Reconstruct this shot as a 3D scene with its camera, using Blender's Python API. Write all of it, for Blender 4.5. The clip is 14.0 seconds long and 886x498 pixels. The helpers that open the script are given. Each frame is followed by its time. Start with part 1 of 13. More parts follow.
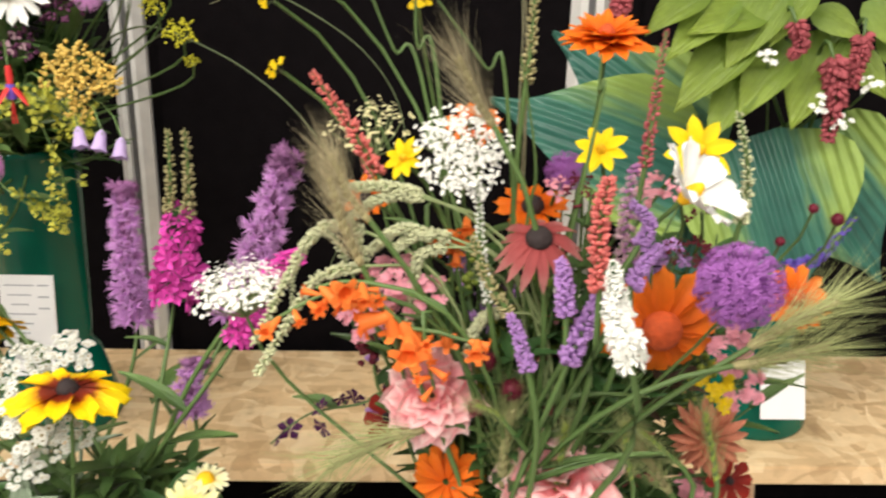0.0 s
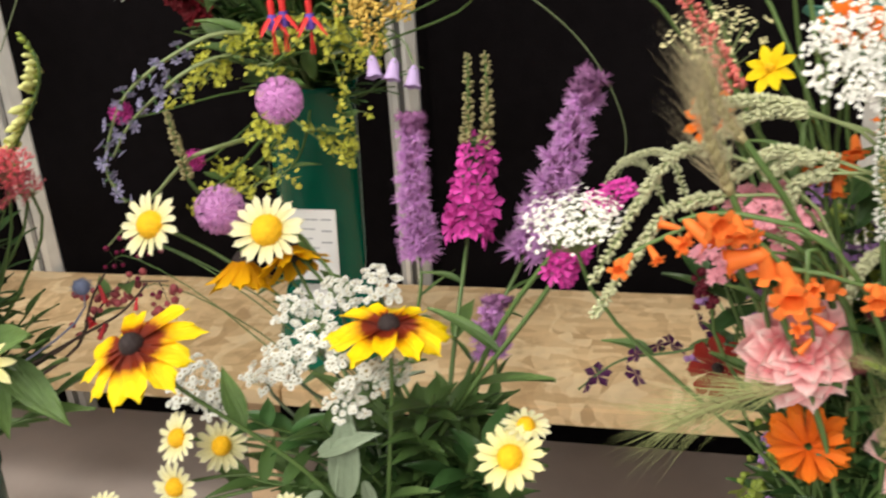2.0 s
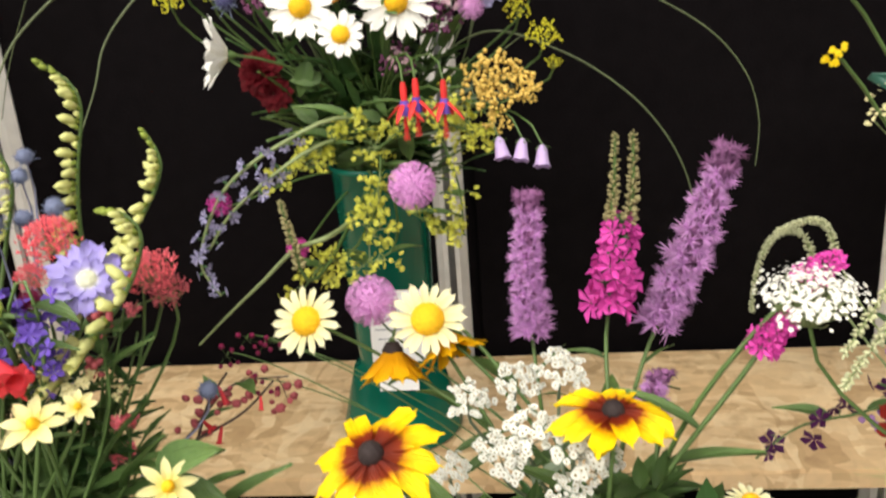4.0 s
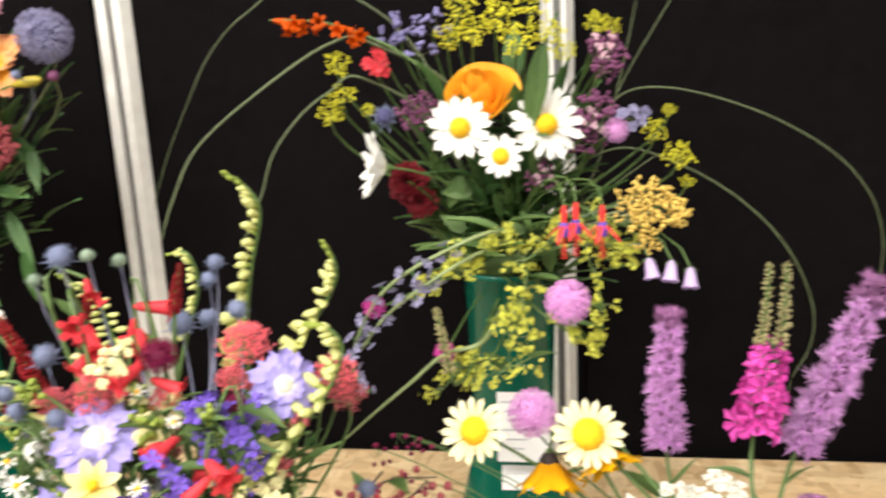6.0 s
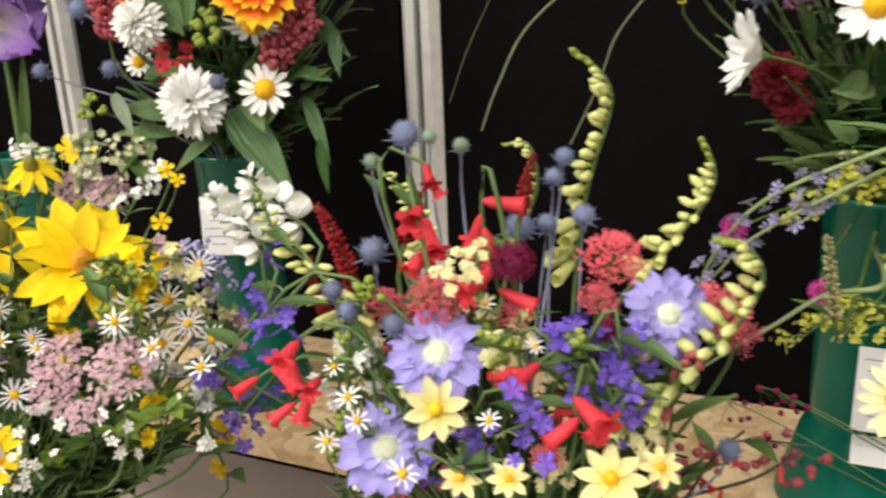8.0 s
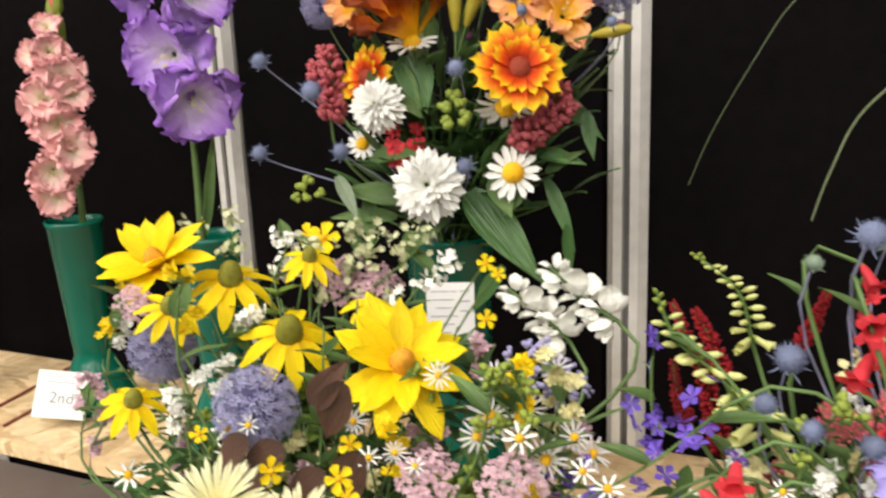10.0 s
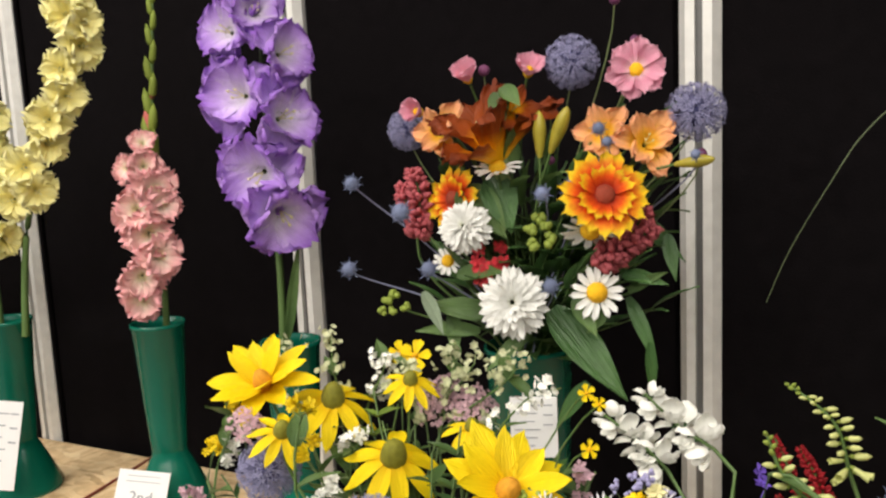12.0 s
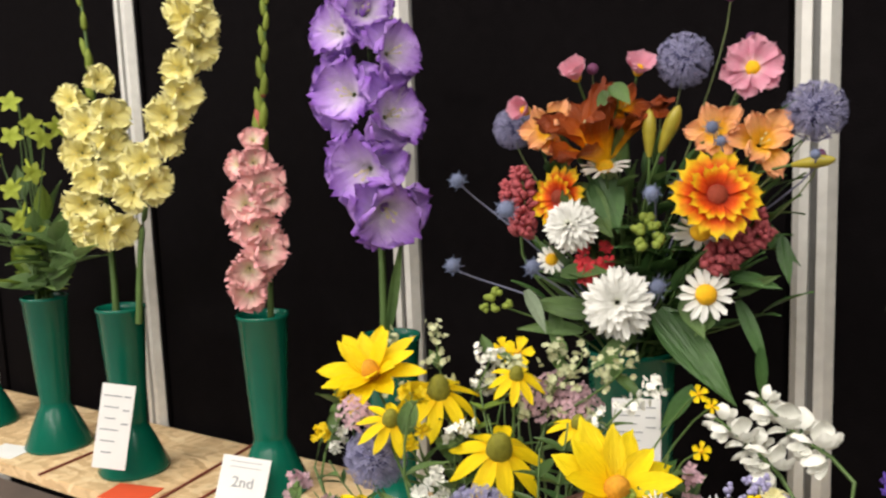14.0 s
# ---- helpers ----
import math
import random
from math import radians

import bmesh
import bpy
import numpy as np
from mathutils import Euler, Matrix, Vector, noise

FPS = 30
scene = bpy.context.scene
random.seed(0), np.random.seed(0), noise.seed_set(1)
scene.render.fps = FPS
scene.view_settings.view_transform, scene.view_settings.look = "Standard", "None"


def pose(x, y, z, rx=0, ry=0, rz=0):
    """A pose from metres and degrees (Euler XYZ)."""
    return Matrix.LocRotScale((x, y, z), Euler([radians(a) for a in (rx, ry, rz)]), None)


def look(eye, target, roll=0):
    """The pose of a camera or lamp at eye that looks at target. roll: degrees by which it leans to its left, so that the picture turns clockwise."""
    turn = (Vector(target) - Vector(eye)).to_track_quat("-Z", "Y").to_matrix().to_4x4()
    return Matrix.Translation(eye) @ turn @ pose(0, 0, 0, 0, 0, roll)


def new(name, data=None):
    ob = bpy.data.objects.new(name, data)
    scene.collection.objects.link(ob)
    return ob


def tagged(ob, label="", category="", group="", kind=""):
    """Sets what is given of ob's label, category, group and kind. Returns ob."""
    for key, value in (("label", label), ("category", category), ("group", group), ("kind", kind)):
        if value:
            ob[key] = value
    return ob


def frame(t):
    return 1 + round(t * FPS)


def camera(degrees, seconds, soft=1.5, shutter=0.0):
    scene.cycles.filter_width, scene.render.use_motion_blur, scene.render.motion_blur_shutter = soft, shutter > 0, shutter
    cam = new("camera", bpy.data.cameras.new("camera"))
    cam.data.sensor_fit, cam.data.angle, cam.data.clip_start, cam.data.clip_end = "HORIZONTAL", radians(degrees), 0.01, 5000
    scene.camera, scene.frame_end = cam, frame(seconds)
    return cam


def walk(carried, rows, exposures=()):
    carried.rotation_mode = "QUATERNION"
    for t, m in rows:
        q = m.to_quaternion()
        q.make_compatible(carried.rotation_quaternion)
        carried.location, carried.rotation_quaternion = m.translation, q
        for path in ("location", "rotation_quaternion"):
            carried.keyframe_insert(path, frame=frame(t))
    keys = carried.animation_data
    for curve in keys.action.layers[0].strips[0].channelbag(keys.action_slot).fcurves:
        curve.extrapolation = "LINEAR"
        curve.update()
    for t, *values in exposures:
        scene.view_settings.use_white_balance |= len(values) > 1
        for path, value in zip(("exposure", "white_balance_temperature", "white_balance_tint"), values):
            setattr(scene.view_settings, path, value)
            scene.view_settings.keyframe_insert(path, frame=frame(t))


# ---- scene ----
cam = camera(55.5, 14.0, soft=2.3, shutter=0.5)
PATH = [
    (0, (0.311, 0.305, 1.418), (0.373, 2.204, 0.794), 1.4),
    (0.5, (0.289, 0.303, 1.412), (0.267, 2.198, 0.775), 0.9),
    (1, (0.272, 0.322, 1.404), (0.124, 2.184, 0.689), 0.3),
    (1.5, (0.261, 0.341, 1.401), (-0.033, 2.179, 0.671), -1.8),
    (2, (0.246, 0.341, 1.4), (-0.178, 2.146, 0.65), -3.5),
    (2.5, (0.197, 0.339, 1.395), (-0.235, 2.131, 0.618), -3.1),
    (2.7, (0.171, 0.338, 1.398), (-0.212, 2.138, 0.614), -3.1),
    (4.8, (0.072, 0.32, 1.453), (-0.073, 2.246, 0.934), -3.1),
    (5, (0.065, 0.318, 1.462), (-0.065, 2.249, 0.96), -2.5),
    (5.5, (0.054, 0.309, 1.465), (-0.127, 2.246, 1.004), -2.7),
    (6, (0.022, 0.296, 1.463), (-0.28, 2.217, 0.998), -2.7),
    (6.5, (0.0, 0.294, 1.458), (-0.505, 2.162, 0.954), -3.0),
    (7, (-0.026, 0.323, 1.444), (-0.576, 2.161, 0.881), -2.6),
    (7.5, (-0.059, 0.363, 1.432), (-0.726, 2.158, 0.854), -2.9),
    (8, (-0.093, 0.368, 1.428), (-0.864, 2.107, 0.809), -2.2),
    (8.5, (-0.142, 0.37, 1.429), (-0.938, 2.097, 0.808), -1.7),
    (9, (-0.209, 0.35, 1.441), (-0.966, 2.107, 0.86), -2.4),
    (9.2, (-0.232, 0.345, 1.441), (-0.994, 2.107, 0.881), -2.3),
    (11.3, (-0.33, 0.297, 1.47), (-1.208, 2.058, 1.120), -2.9),
    (11.5, (-0.328, 0.296, 1.477), (-1.212, 2.056, 1.137), -2.9),
    (12, (-0.325, 0.287, 1.487), (-1.216, 2.053, 1.201), -2.7),
    (12.5, (-0.324, 0.281, 1.487), (-1.225, 2.046, 1.231), -2.5),
    (13, (-0.328, 0.276, 1.489), (-1.265, 2.023, 1.232), -2.7),
    (13.5, (-0.338, 0.274, 1.482), (-1.332, 1.987, 1.217), -2.3),
    (14, (-0.337, 0.274, 1.482), (-1.407, 1.941, 1.214), -2.2),
]
walk(cam, [(t, look(eye, target, roll)) for t, eye, target, roll in PATH],
     exposures=[(0, 0.08), (0.5, 0.03), (1, 0.04), (1.5, -0.16), (2.7, -0.04), (5, 0.3), (5.5, 0.5), (6, 0.46), (7, 0.08), (7.5, -0.13), (8.5, -0.15), (9.2, -0.1), (11.5, -0.26), (12.5, -0.38), (14, -0.34)])

# ---- light: rows of lamps assumed overhead in an unseen exhibition hall ----
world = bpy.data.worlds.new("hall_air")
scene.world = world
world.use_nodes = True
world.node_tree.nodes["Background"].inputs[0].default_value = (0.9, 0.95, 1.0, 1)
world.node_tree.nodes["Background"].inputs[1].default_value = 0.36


def add_assumed_lamp(x, y, watts, sx=1.2, sy=0.5):
    data = bpy.data.lights.new("assumed_lamp", "AREA")
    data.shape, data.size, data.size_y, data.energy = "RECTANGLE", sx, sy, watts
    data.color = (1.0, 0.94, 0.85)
    ob = new("assumed_lamp_light", data)
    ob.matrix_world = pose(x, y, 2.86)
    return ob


# unseen lamps, weighted to brighten the left end and the flower fronts
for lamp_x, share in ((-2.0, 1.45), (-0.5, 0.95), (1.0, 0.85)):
    add_assumed_lamp(lamp_x, -0.1, 30 * share)
    add_assumed_lamp(lamp_x, -1.9, 60 * share)


# ---- materials ----
def mat(name, base, rough=0.5, vary=0.12, grain=60.0, bump=0.0, metal=0.0, glow=0.0, spec=0.5, spread=0.08):
    """A plain procedural surface: two scales of colour change, fine relief, and some light let through (glow)."""
    m = bpy.data.materials.new(name)
    m.use_nodes = True
    t = m.node_tree
    n, l = t.nodes, t.links
    p = n["Principled BSDF"]
    p.inputs["Roughness"].default_value, p.inputs["Metallic"].default_value = rough, metal
    p.inputs["Specular IOR Level"].default_value = spec
    co = n.new("ShaderNodeTexCoord")
    big, small = n.new("ShaderNodeTexNoise"), n.new("ShaderNodeTexNoise")
    big.inputs["Scale"].default_value, small.inputs["Scale"].default_value = grain * 0.15, grain
    small.inputs["Detail"].default_value = 5
    geo = n.new("ShaderNodeNewGeometry")
    info = n.new("ShaderNodeObjectInfo")
    add = n.new("ShaderNodeMath")
    add.operation = "ADD"
    l.new(co.outputs["Object"], big.inputs["Vector"]), l.new(co.outputs["Object"], small.inputs["Vector"])
    l.new(big.outputs["Fac"], add.inputs[0]), l.new(small.outputs["Fac"], add.inputs[1])
    add2, add3 = n.new("ShaderNodeMath"), n.new("ShaderNodeMath")
    add2.operation = add3.operation = "ADD"
    l.new(geo.outputs["Random Per Island"], add2.inputs[0]), l.new(info.outputs["Random"], add2.inputs[1])
    hsv = n.new("ShaderNodeHueSaturation")
    val = n.new("ShaderNodeMapRange")
    val.inputs["From Min"].default_value, val.inputs["From Max"].default_value = 0.6, 1.4
    val.inputs["To Min"].default_value, val.inputs["To Max"].default_value = 1 - vary, 1 + vary
    l.new(add.outputs[0], val.inputs["Value"])
    each = n.new("ShaderNodeMapRange")
    each.inputs["From Max"].default_value = 2.0
    each.inputs["To Min"].default_value, each.inputs["To Max"].default_value = 1 - spread * 1.5, 1 + spread * 1.5
    l.new(add2.outputs[0], each.inputs["Value"])
    mul = n.new("ShaderNodeMath")
    mul.operation = "MULTIPLY"
    l.new(val.outputs[0], mul.inputs[0]), l.new(each.outputs[0], mul.inputs[1])
    l.new(mul.outputs[0], hsv.inputs["Value"])
    if isinstance(base, list):
        # colours along the length of a petal or leaf, from its foot (0) to its tip (1)
        sep, ramp = n.new("ShaderNodeSeparateXYZ"), n.new("ShaderNodeValToRGB")
        wob = n.new("ShaderNodeMath")
        wob.operation = "MULTIPLY_ADD"
        wob.inputs[1].default_value = 0.16
        streak = n.new("ShaderNodeTexNoise")
        streak.inputs["Scale"].default_value = 9
        l.new(co.outputs["Object"], streak.inputs["Vector"])
        sub = n.new("ShaderNodeMath")
        sub.operation = "ADD"
        sub.inputs[1].default_value = -0.08
        l.new(co.outputs["Object"], sep.inputs[0])
        l.new(streak.outputs["Fac"], wob.inputs[0]), l.new(sep.outputs["Y"], wob.inputs[2])
        l.new(wob.outputs[0], sub.inputs[0])
        l.new(sub.outputs[0], ramp.inputs[0])
        while len(ramp.color_ramp.elements) < len(base):
            ramp.color_ramp.elements.new(0.5)
        for e, (at, colour) in zip(ramp.color_ramp.elements, base):
            e.position, e.color = at, (*colour, 1)
        # fine veins along the length
        veins, vein_map = n.new("ShaderNodeTexNoise"), n.new("ShaderNodeMapping")
        vein_map.inputs["Scale"].default_value = (34, 1.6, 6)
        veins.inputs["Scale"].default_value, veins.inputs["Detail"].default_value = 1.0, 3
        l.new(co.outputs["Object"], vein_map.inputs[0]), l.new(vein_map.outputs[0], veins.inputs["Vector"])
        vr = n.new("ShaderNodeMapRange")
        vr.inputs["From Min"].default_value, vr.inputs["From Max"].default_value = 0.3, 0.7
        vr.inputs["To Min"].default_value, vr.inputs["To Max"].default_value = 0.90, 1.07
        l.new(veins.outputs["Fac"], vr.inputs["Value"])
        tint = n.new("ShaderNodeMix")
        tint.data_type, tint.blend_type = "RGBA", "MULTIPLY"
        tint.inputs[0].default_value = 1.0
        l.new(ramp.outputs[0], tint.inputs[6]), l.new(vr.outputs[0], tint.inputs[7])
        l.new(tint.outputs[2], hsv.inputs["Color"])
        if bump:
            vb = n.new("ShaderNodeBump")
            vb.inputs["Strength"].default_value, vb.inputs["Distance"].default_value = 0.35, 0.03
            l.new(veins.outputs["Fac"], vb.inputs["Height"]), l.new(vb.outputs[0], p.inputs["Normal"])
            bump = 0.0
    else:
        hsv.inputs["Color"].default_value = (*base, 1)
    l.new(hsv.outputs[0], p.inputs["Base Color"])
    if bump:
        b = n.new("ShaderNodeBump")
        b.inputs["Strength"].default_value, b.inputs["Distance"].default_value = bump, 0.002
        l.new(small.outputs["Fac"], b.inputs["Height"]), l.new(b.outputs[0], p.inputs["Normal"])
    if glow:
        tr, mix = n.new("ShaderNodeBsdfTranslucent"), n.new("ShaderNodeMixShader")
        mix.inputs[0].default_value = glow
        l.new(hsv.outputs[0], tr.inputs["Color"])
        l.new(p.outputs[0], mix.inputs[1]), l.new(tr.outputs[0], mix.inputs[2])
        l.new(mix.outputs[0], n["Material Output"].inputs["Surface"])
    return m


def board_mat():
    """Oriented strand board: long pale flakes at many angles, with dark gaps."""
    m = mat("strand_board", (0.55, 0.36, 0.18), 0.6, 0.12, 90, 0.15)
    t = m.node_tree
    n, l = t.nodes, t.links
    co = n.new("ShaderNodeTexCoord")
    warp = n.new("ShaderNodeTexNoise")
    warp.inputs["Scale"].default_value = 12
    mix = n.new("ShaderNodeMix")
    mix.data_type = "VECTOR"
    mix.inputs[0].default_value = 0.06
    l.new(co.outputs["Object"], warp.inputs["Vector"])
    l.new(co.outputs["Object"], mix.inputs[4]), l.new(warp.outputs["Color"], mix.inputs[5])
    layers = []
    for turn, sx, sy in ((0.35, 22, 90), (-0.75, 85, 20)):
        lie, vor = n.new("ShaderNodeMapping"), n.new("ShaderNodeTexVoronoi")
        lie.inputs["Rotation"].default_value, lie.inputs["Scale"].default_value = (0, 0, turn), (sx, sy, 60)
        vor.inputs["Scale"].default_value = 1.0
        l.new(mix.outputs[1], lie.inputs[0]), l.new(lie.outputs[0], vor.inputs["Vector"])
        sep = n.new("ShaderNodeSeparateColor")
        l.new(vor.outputs["Color"], sep.inputs[0])
        layers.append(sep)
    pick = n.new("ShaderNodeMix")
    pick.clamp_factor = True
    l.new(layers[0].outputs[1], pick.inputs[0])
    l.new(layers[0].outputs[0], pick.inputs[2]), l.new(layers[1].outputs[0], pick.inputs[3])
    ramp = n.new("ShaderNodeValToRGB")
    e = ramp.color_ramp.elements
    e[0].position, e[0].color = 0.08, (0.40, 0.235, 0.10, 1)
    e[1].position, e[1].color = 0.92, (0.84, 0.66, 0.41, 1)
    mid = e.new(0.5)
    mid.color = (0.68, 0.47, 0.25, 1)
    l.new(pick.outputs[0], ramp.inputs[0])
    grain = n.new("ShaderNodeTexNoise")
    grain.inputs["Scale"].default_value, grain.inputs["Detail"].default_value = 160, 4
    l.new(co.outputs["Object"], grain.inputs["Vector"])
    spots = n.new("ShaderNodeValToRGB")
    spots.color_ramp.elements[0].position, spots.color_ramp.elements[1].position = 0.28, 0.42
    spots.color_ramp.elements[0].color = (0.55, 0.45, 0.35, 1)
    flakes = n.new("ShaderNodeTexNoise")
    flakes.inputs["Scale"].default_value, flakes.inputs["Detail"].default_value = 38, 3
    l.new(co.outputs["Object"], flakes.inputs["Vector"]), l.new(flakes.outputs["Fac"], spots.inputs[0])
    mul = n.new("ShaderNodeMix")
    mul.data_type, mul.blend_type = "RGBA", "MULTIPLY"
    mul.inputs[0].default_value = 0.8
    l.new(ramp.outputs[0], mul.inputs[6]), l.new(spots.outputs[0], mul.inputs[7])
    soft = n.new("ShaderNodeMix")
    soft.data_type = "RGBA"
    soft.inputs[0].default_value = 0.35
    soft.inputs[7].default_value = (0.70, 0.52, 0.31, 1)
    l.new(mul.outputs[2], soft.inputs[6])
    hsv = next(x for x in n if x.type == "HUE_SAT")
    l.new(soft.outputs[2], hsv.inputs["Color"])
    return m


BLACK = mat("black_fabric", (0.0044, 0.0036, 0.0042), 0.95, 0.3, 400, 0.2, spec=0.04)
ALU = mat("brushed_aluminium", (0.74, 0.73, 0.71), 0.42, 0.12, 70, 0.03, metal=0.25)
GROOVE = mat("dark_groove", (0.16, 0.16, 0.16), 0.5, 0.15, 80, metal=0.5)
BOARD = board_mat()
PALE_WOOD = mat("planed_softwood", (0.60, 0.42, 0.26), 0.6, 0.15, 60, 0.1)
PAPER_BROWN = mat("grey_brown_table_paper", (0.42, 0.36, 0.33), 0.85, 0.14, 14, 0.12)
VASE_GREEN = mat("dark_green_plastic", (0.002, 0.108, 0.07), 0.24, 0.10, 30, 0.0, spec=0.3)
CARD = mat("white_card", (0.78, 0.78, 0.78), 0.7, 0.04, 40)
INK = mat("grey_ink", (0.30, 0.31, 0.35), 0.7)
REDCARD = mat("red_orange_card", (0.72, 0.09, 0.03), 0.6, 0.06)
REDSTICK = mat("red_brown_stick", (0.22, 0.045, 0.03), 0.6)
WATERY = mat("dark_water", (0.01, 0.02, 0.015), 0.1)
HALL = mat("hall_white", (0.7, 0.7, 0.69), 0.8, 0.05, 3)
CONCRETE = mat("hall_floor_grey", (0.25, 0.24, 0.23), 0.8, 0.15, 8, 0.1)


# ---- building blocks ----
MESHES = {}
MASSES = {"flower_spike", "bud_mass", "floret_mass", "twig_mass", "ray_mass", "flower_head", "disc_mass", "leaf_mass"}


def mesh_of(name, verts, faces, material=None, smooth=True):
    me = bpy.data.meshes.new(name)
    me.from_pydata([tuple(v) for v in verts], [], [tuple(f) for f in faces])
    if smooth:
        me.polygons.foreach_set("use_smooth", [True] * len(me.polygons))
    if material:
        me.materials.append(material)
    me.update()
    return me


def place(name, me, m=None, parent=None, label=""):
    """Links one mesh object; m is its world pose, also under a parent."""
    ob = new(name, me)
    m = m or Matrix()
    if parent is not None:
        ob.parent = parent
        up = Matrix()
        o = parent
        while o is not None:
            up = o.matrix_basis @ up
            o = o.parent
        ob.matrix_basis = up.inverted() @ m
    else:
        ob.matrix_basis = m
    if label:
        ob["label"] = label
    if name in MASSES:
        ob["kind"] = "stuff"
    return ob


def box_mesh(name, sx, sy, sz, material, bevel=0.001):
    bm = bmesh.new()
    bmesh.ops.create_cube(bm, size=1.0)
    bmesh.ops.scale(bm, vec=(sx, sy, sz), verts=bm.verts)
    if bevel:
        bmesh.ops.bevel(bm, geom=bm.edges[:], offset=bevel, segments=2, affect="EDGES")
    me = bpy.data.meshes.new(name)
    bm.to_mesh(me)
    bm.free()
    me.materials.append(material)
    return me


def lathe_mesh(name, profile, material, sides=40):
    """A turned form from (radius, height) pairs."""
    verts, faces = [], []
    for r, z in profile:
        for i in range(sides):
            a = 2 * math.pi * i / sides
            verts.append((r * math.cos(a), r * math.sin(a), z))
    for j in range(len(profile) - 1):
        for i in range(sides):
            k = (i + 1) % sides
            faces.append((j * sides + i, j * sides + k, (j + 1) * sides + k, (j + 1) * sides + i))
    return mesh_of(name, verts, faces, material)


# ---- the stand: wall, posts, staging ----
WALL_Y, SHELF_Z, LOW_Z = 1.2, 1.0, 0.8
PITCH = 0.505


def setting(ob, label, category):
    return tagged(ob, label, category, kind="structure")


setting(place("floor", box_mesh("floor", 9, 8, 0.1, CONCRETE, 0), pose(0, -2.2, -0.05)), "grey concrete hall floor under the staging", "floor")
setting(place("ceiling", box_mesh("ceiling", 9, 8, 0.1, HALL, 0), pose(0, -2.2, 3.0)), "white hall ceiling high above the stand", "ceiling")
setting(place("wall_south", box_mesh("wall_south", 9, 0.1, 3, HALL, 0), pose(0, -6.1, 1.45)), "plain pale wall closing the hall", "wall")
setting(place("wall_west", box_mesh("wall_west", 0.1, 8, 3, HALL, 0), pose(-4.5, -2.2, 1.45)), "plain pale wall closing the hall", "wall")
setting(place("wall_east", box_mesh("wall_east", 0.1, 8, 3, HALL, 0), pose(4.5, -2.2, 1.45)), "plain pale wall closing the hall", "wall")
back_wall = setting(place("wall_north", box_mesh("wall_north", 9, 0.03, 3, BLACK, 0), pose(0, WALL_Y + 0.0305, 1.45)), "black fabric backing of the display stand", "wall")
for k in range(-6, 4):
    place("panel", box_mesh("panel", PITCH - 0.04, 0.006, 2.4, BLACK, 0.0015), pose(0.018 + PITCH * (k + 0.5), WALL_Y + 0.0115, 1.2), back_wall)


def post(x, half=0.02):
    """An upright of the stand: an eight-sided extrusion with a slot in its face."""
    root = tagged(new("stand_post"), "pale aluminium upright with a slotted face against black panels", "post", "uprights of the display stand", "structure")
    root.matrix_basis = pose(x, WALL_Y, 0)
    h = 2.42
    slot = 0.004
    lip = half - 0.008
    ring = [(-half, 0.0145), (-half, 0.006), (-lip, -0.004), (-slot, -0.004), (-slot, 0.006), (slot, 0.006), (slot, -0.004), (lip, -0.004), (half, 0.006), (half, 0.0145)]
    verts = [(a, b, 0) for a, b in ring] + [(a, b, h) for a, b in ring]
    n = len(ring)
    faces = [(i, (i + 1) % n, n + (i + 1) % n, n + i) for i in range(n)] + [tuple(range(n, 2 * n))]
    place("extrusion", mesh_of("extrusion", verts, faces, ALU, False), pose(x, WALL_Y, 0), root)
    place("slot", box_mesh("slot", 0.0074, 0.004, h - 0.01, GROOVE, 0), pose(x, WALL_Y + 0.0045, h / 2), root, "dark slot down the face")
    return root


for post_x, post_half in ((-2.58, 0.021), (-2.07, 0.021), (-1.544, 0.021), (-0.996, 0.021), (-0.480, 0.0215), (0.0095, 0.017), (0.487, 0.02), (0.99, 0.02), (1.5, 0.02)):
    post(post_x, post_half)

X0, X1 = -2.6, 1.5
shelf = setting(new("staging_shelf"), "pale strand board upper shelf of the staging", "shelf")
shelf.matrix_basis = pose((X0 + X1) / 2, (0.958 + WALL_Y - 0.004) / 2, SHELF_Z - 0.009)
for x_a, x_b in ((X0, -1.283), (-1.281, -0.062), (-0.060, X1)):
    place("board", box_mesh("board", x_b - x_a, WALL_Y - 0.005 - 0.958, 0.018, BOARD, 0.0012),
          pose((x_a + x_b) / 2, (0.958 + WALL_Y - 0.005) / 2, SHELF_Z - 0.009), shelf)
lower = setting(place("staging_table", box_mesh("staging_table", X1 - X0, 0.78, 0.02, PAPER_BROWN, 0.002), pose((X0 + X1) / 2, WALL_Y - 0.395, LOW_Z - 0.01)),
                "lower staging table covered in grey-brown paper", "table")
for lx in (-2.4, -1.75, -1.3, -0.1, 0.62, 1.3):
    b = tagged(new("staging_bracket"), "pale planed wooden bracket under the upper shelf", "bracket", "brackets under the shelf")
    b.matrix_basis = pose(lx, 1.0, LOW_Z)
    place("strut", box_mesh("strut", 0.03, 0.018, 0.188, PALE_WOOD, 0.001), pose(lx, 0.985, LOW_Z + 0.091, -8, 0, 0), b)
    place("rail", box_mesh("rail", 0.022, 0.18, 0.03, PALE_WOOD, 0.001), pose(lx, 1.09, SHELF_Z - 0.034), b)
for lx in (-2.5, -1.2, 0.1, 1.4):
    for ly in (0.48, 1.12):
        leg = place("table_leg", box_mesh("table_leg", 0.05, 0.05, LOW_Z - 0.022, PALE_WOOD, 0.003), pose(lx, ly, (LOW_Z - 0.022) / 2 + 0.001), lower)

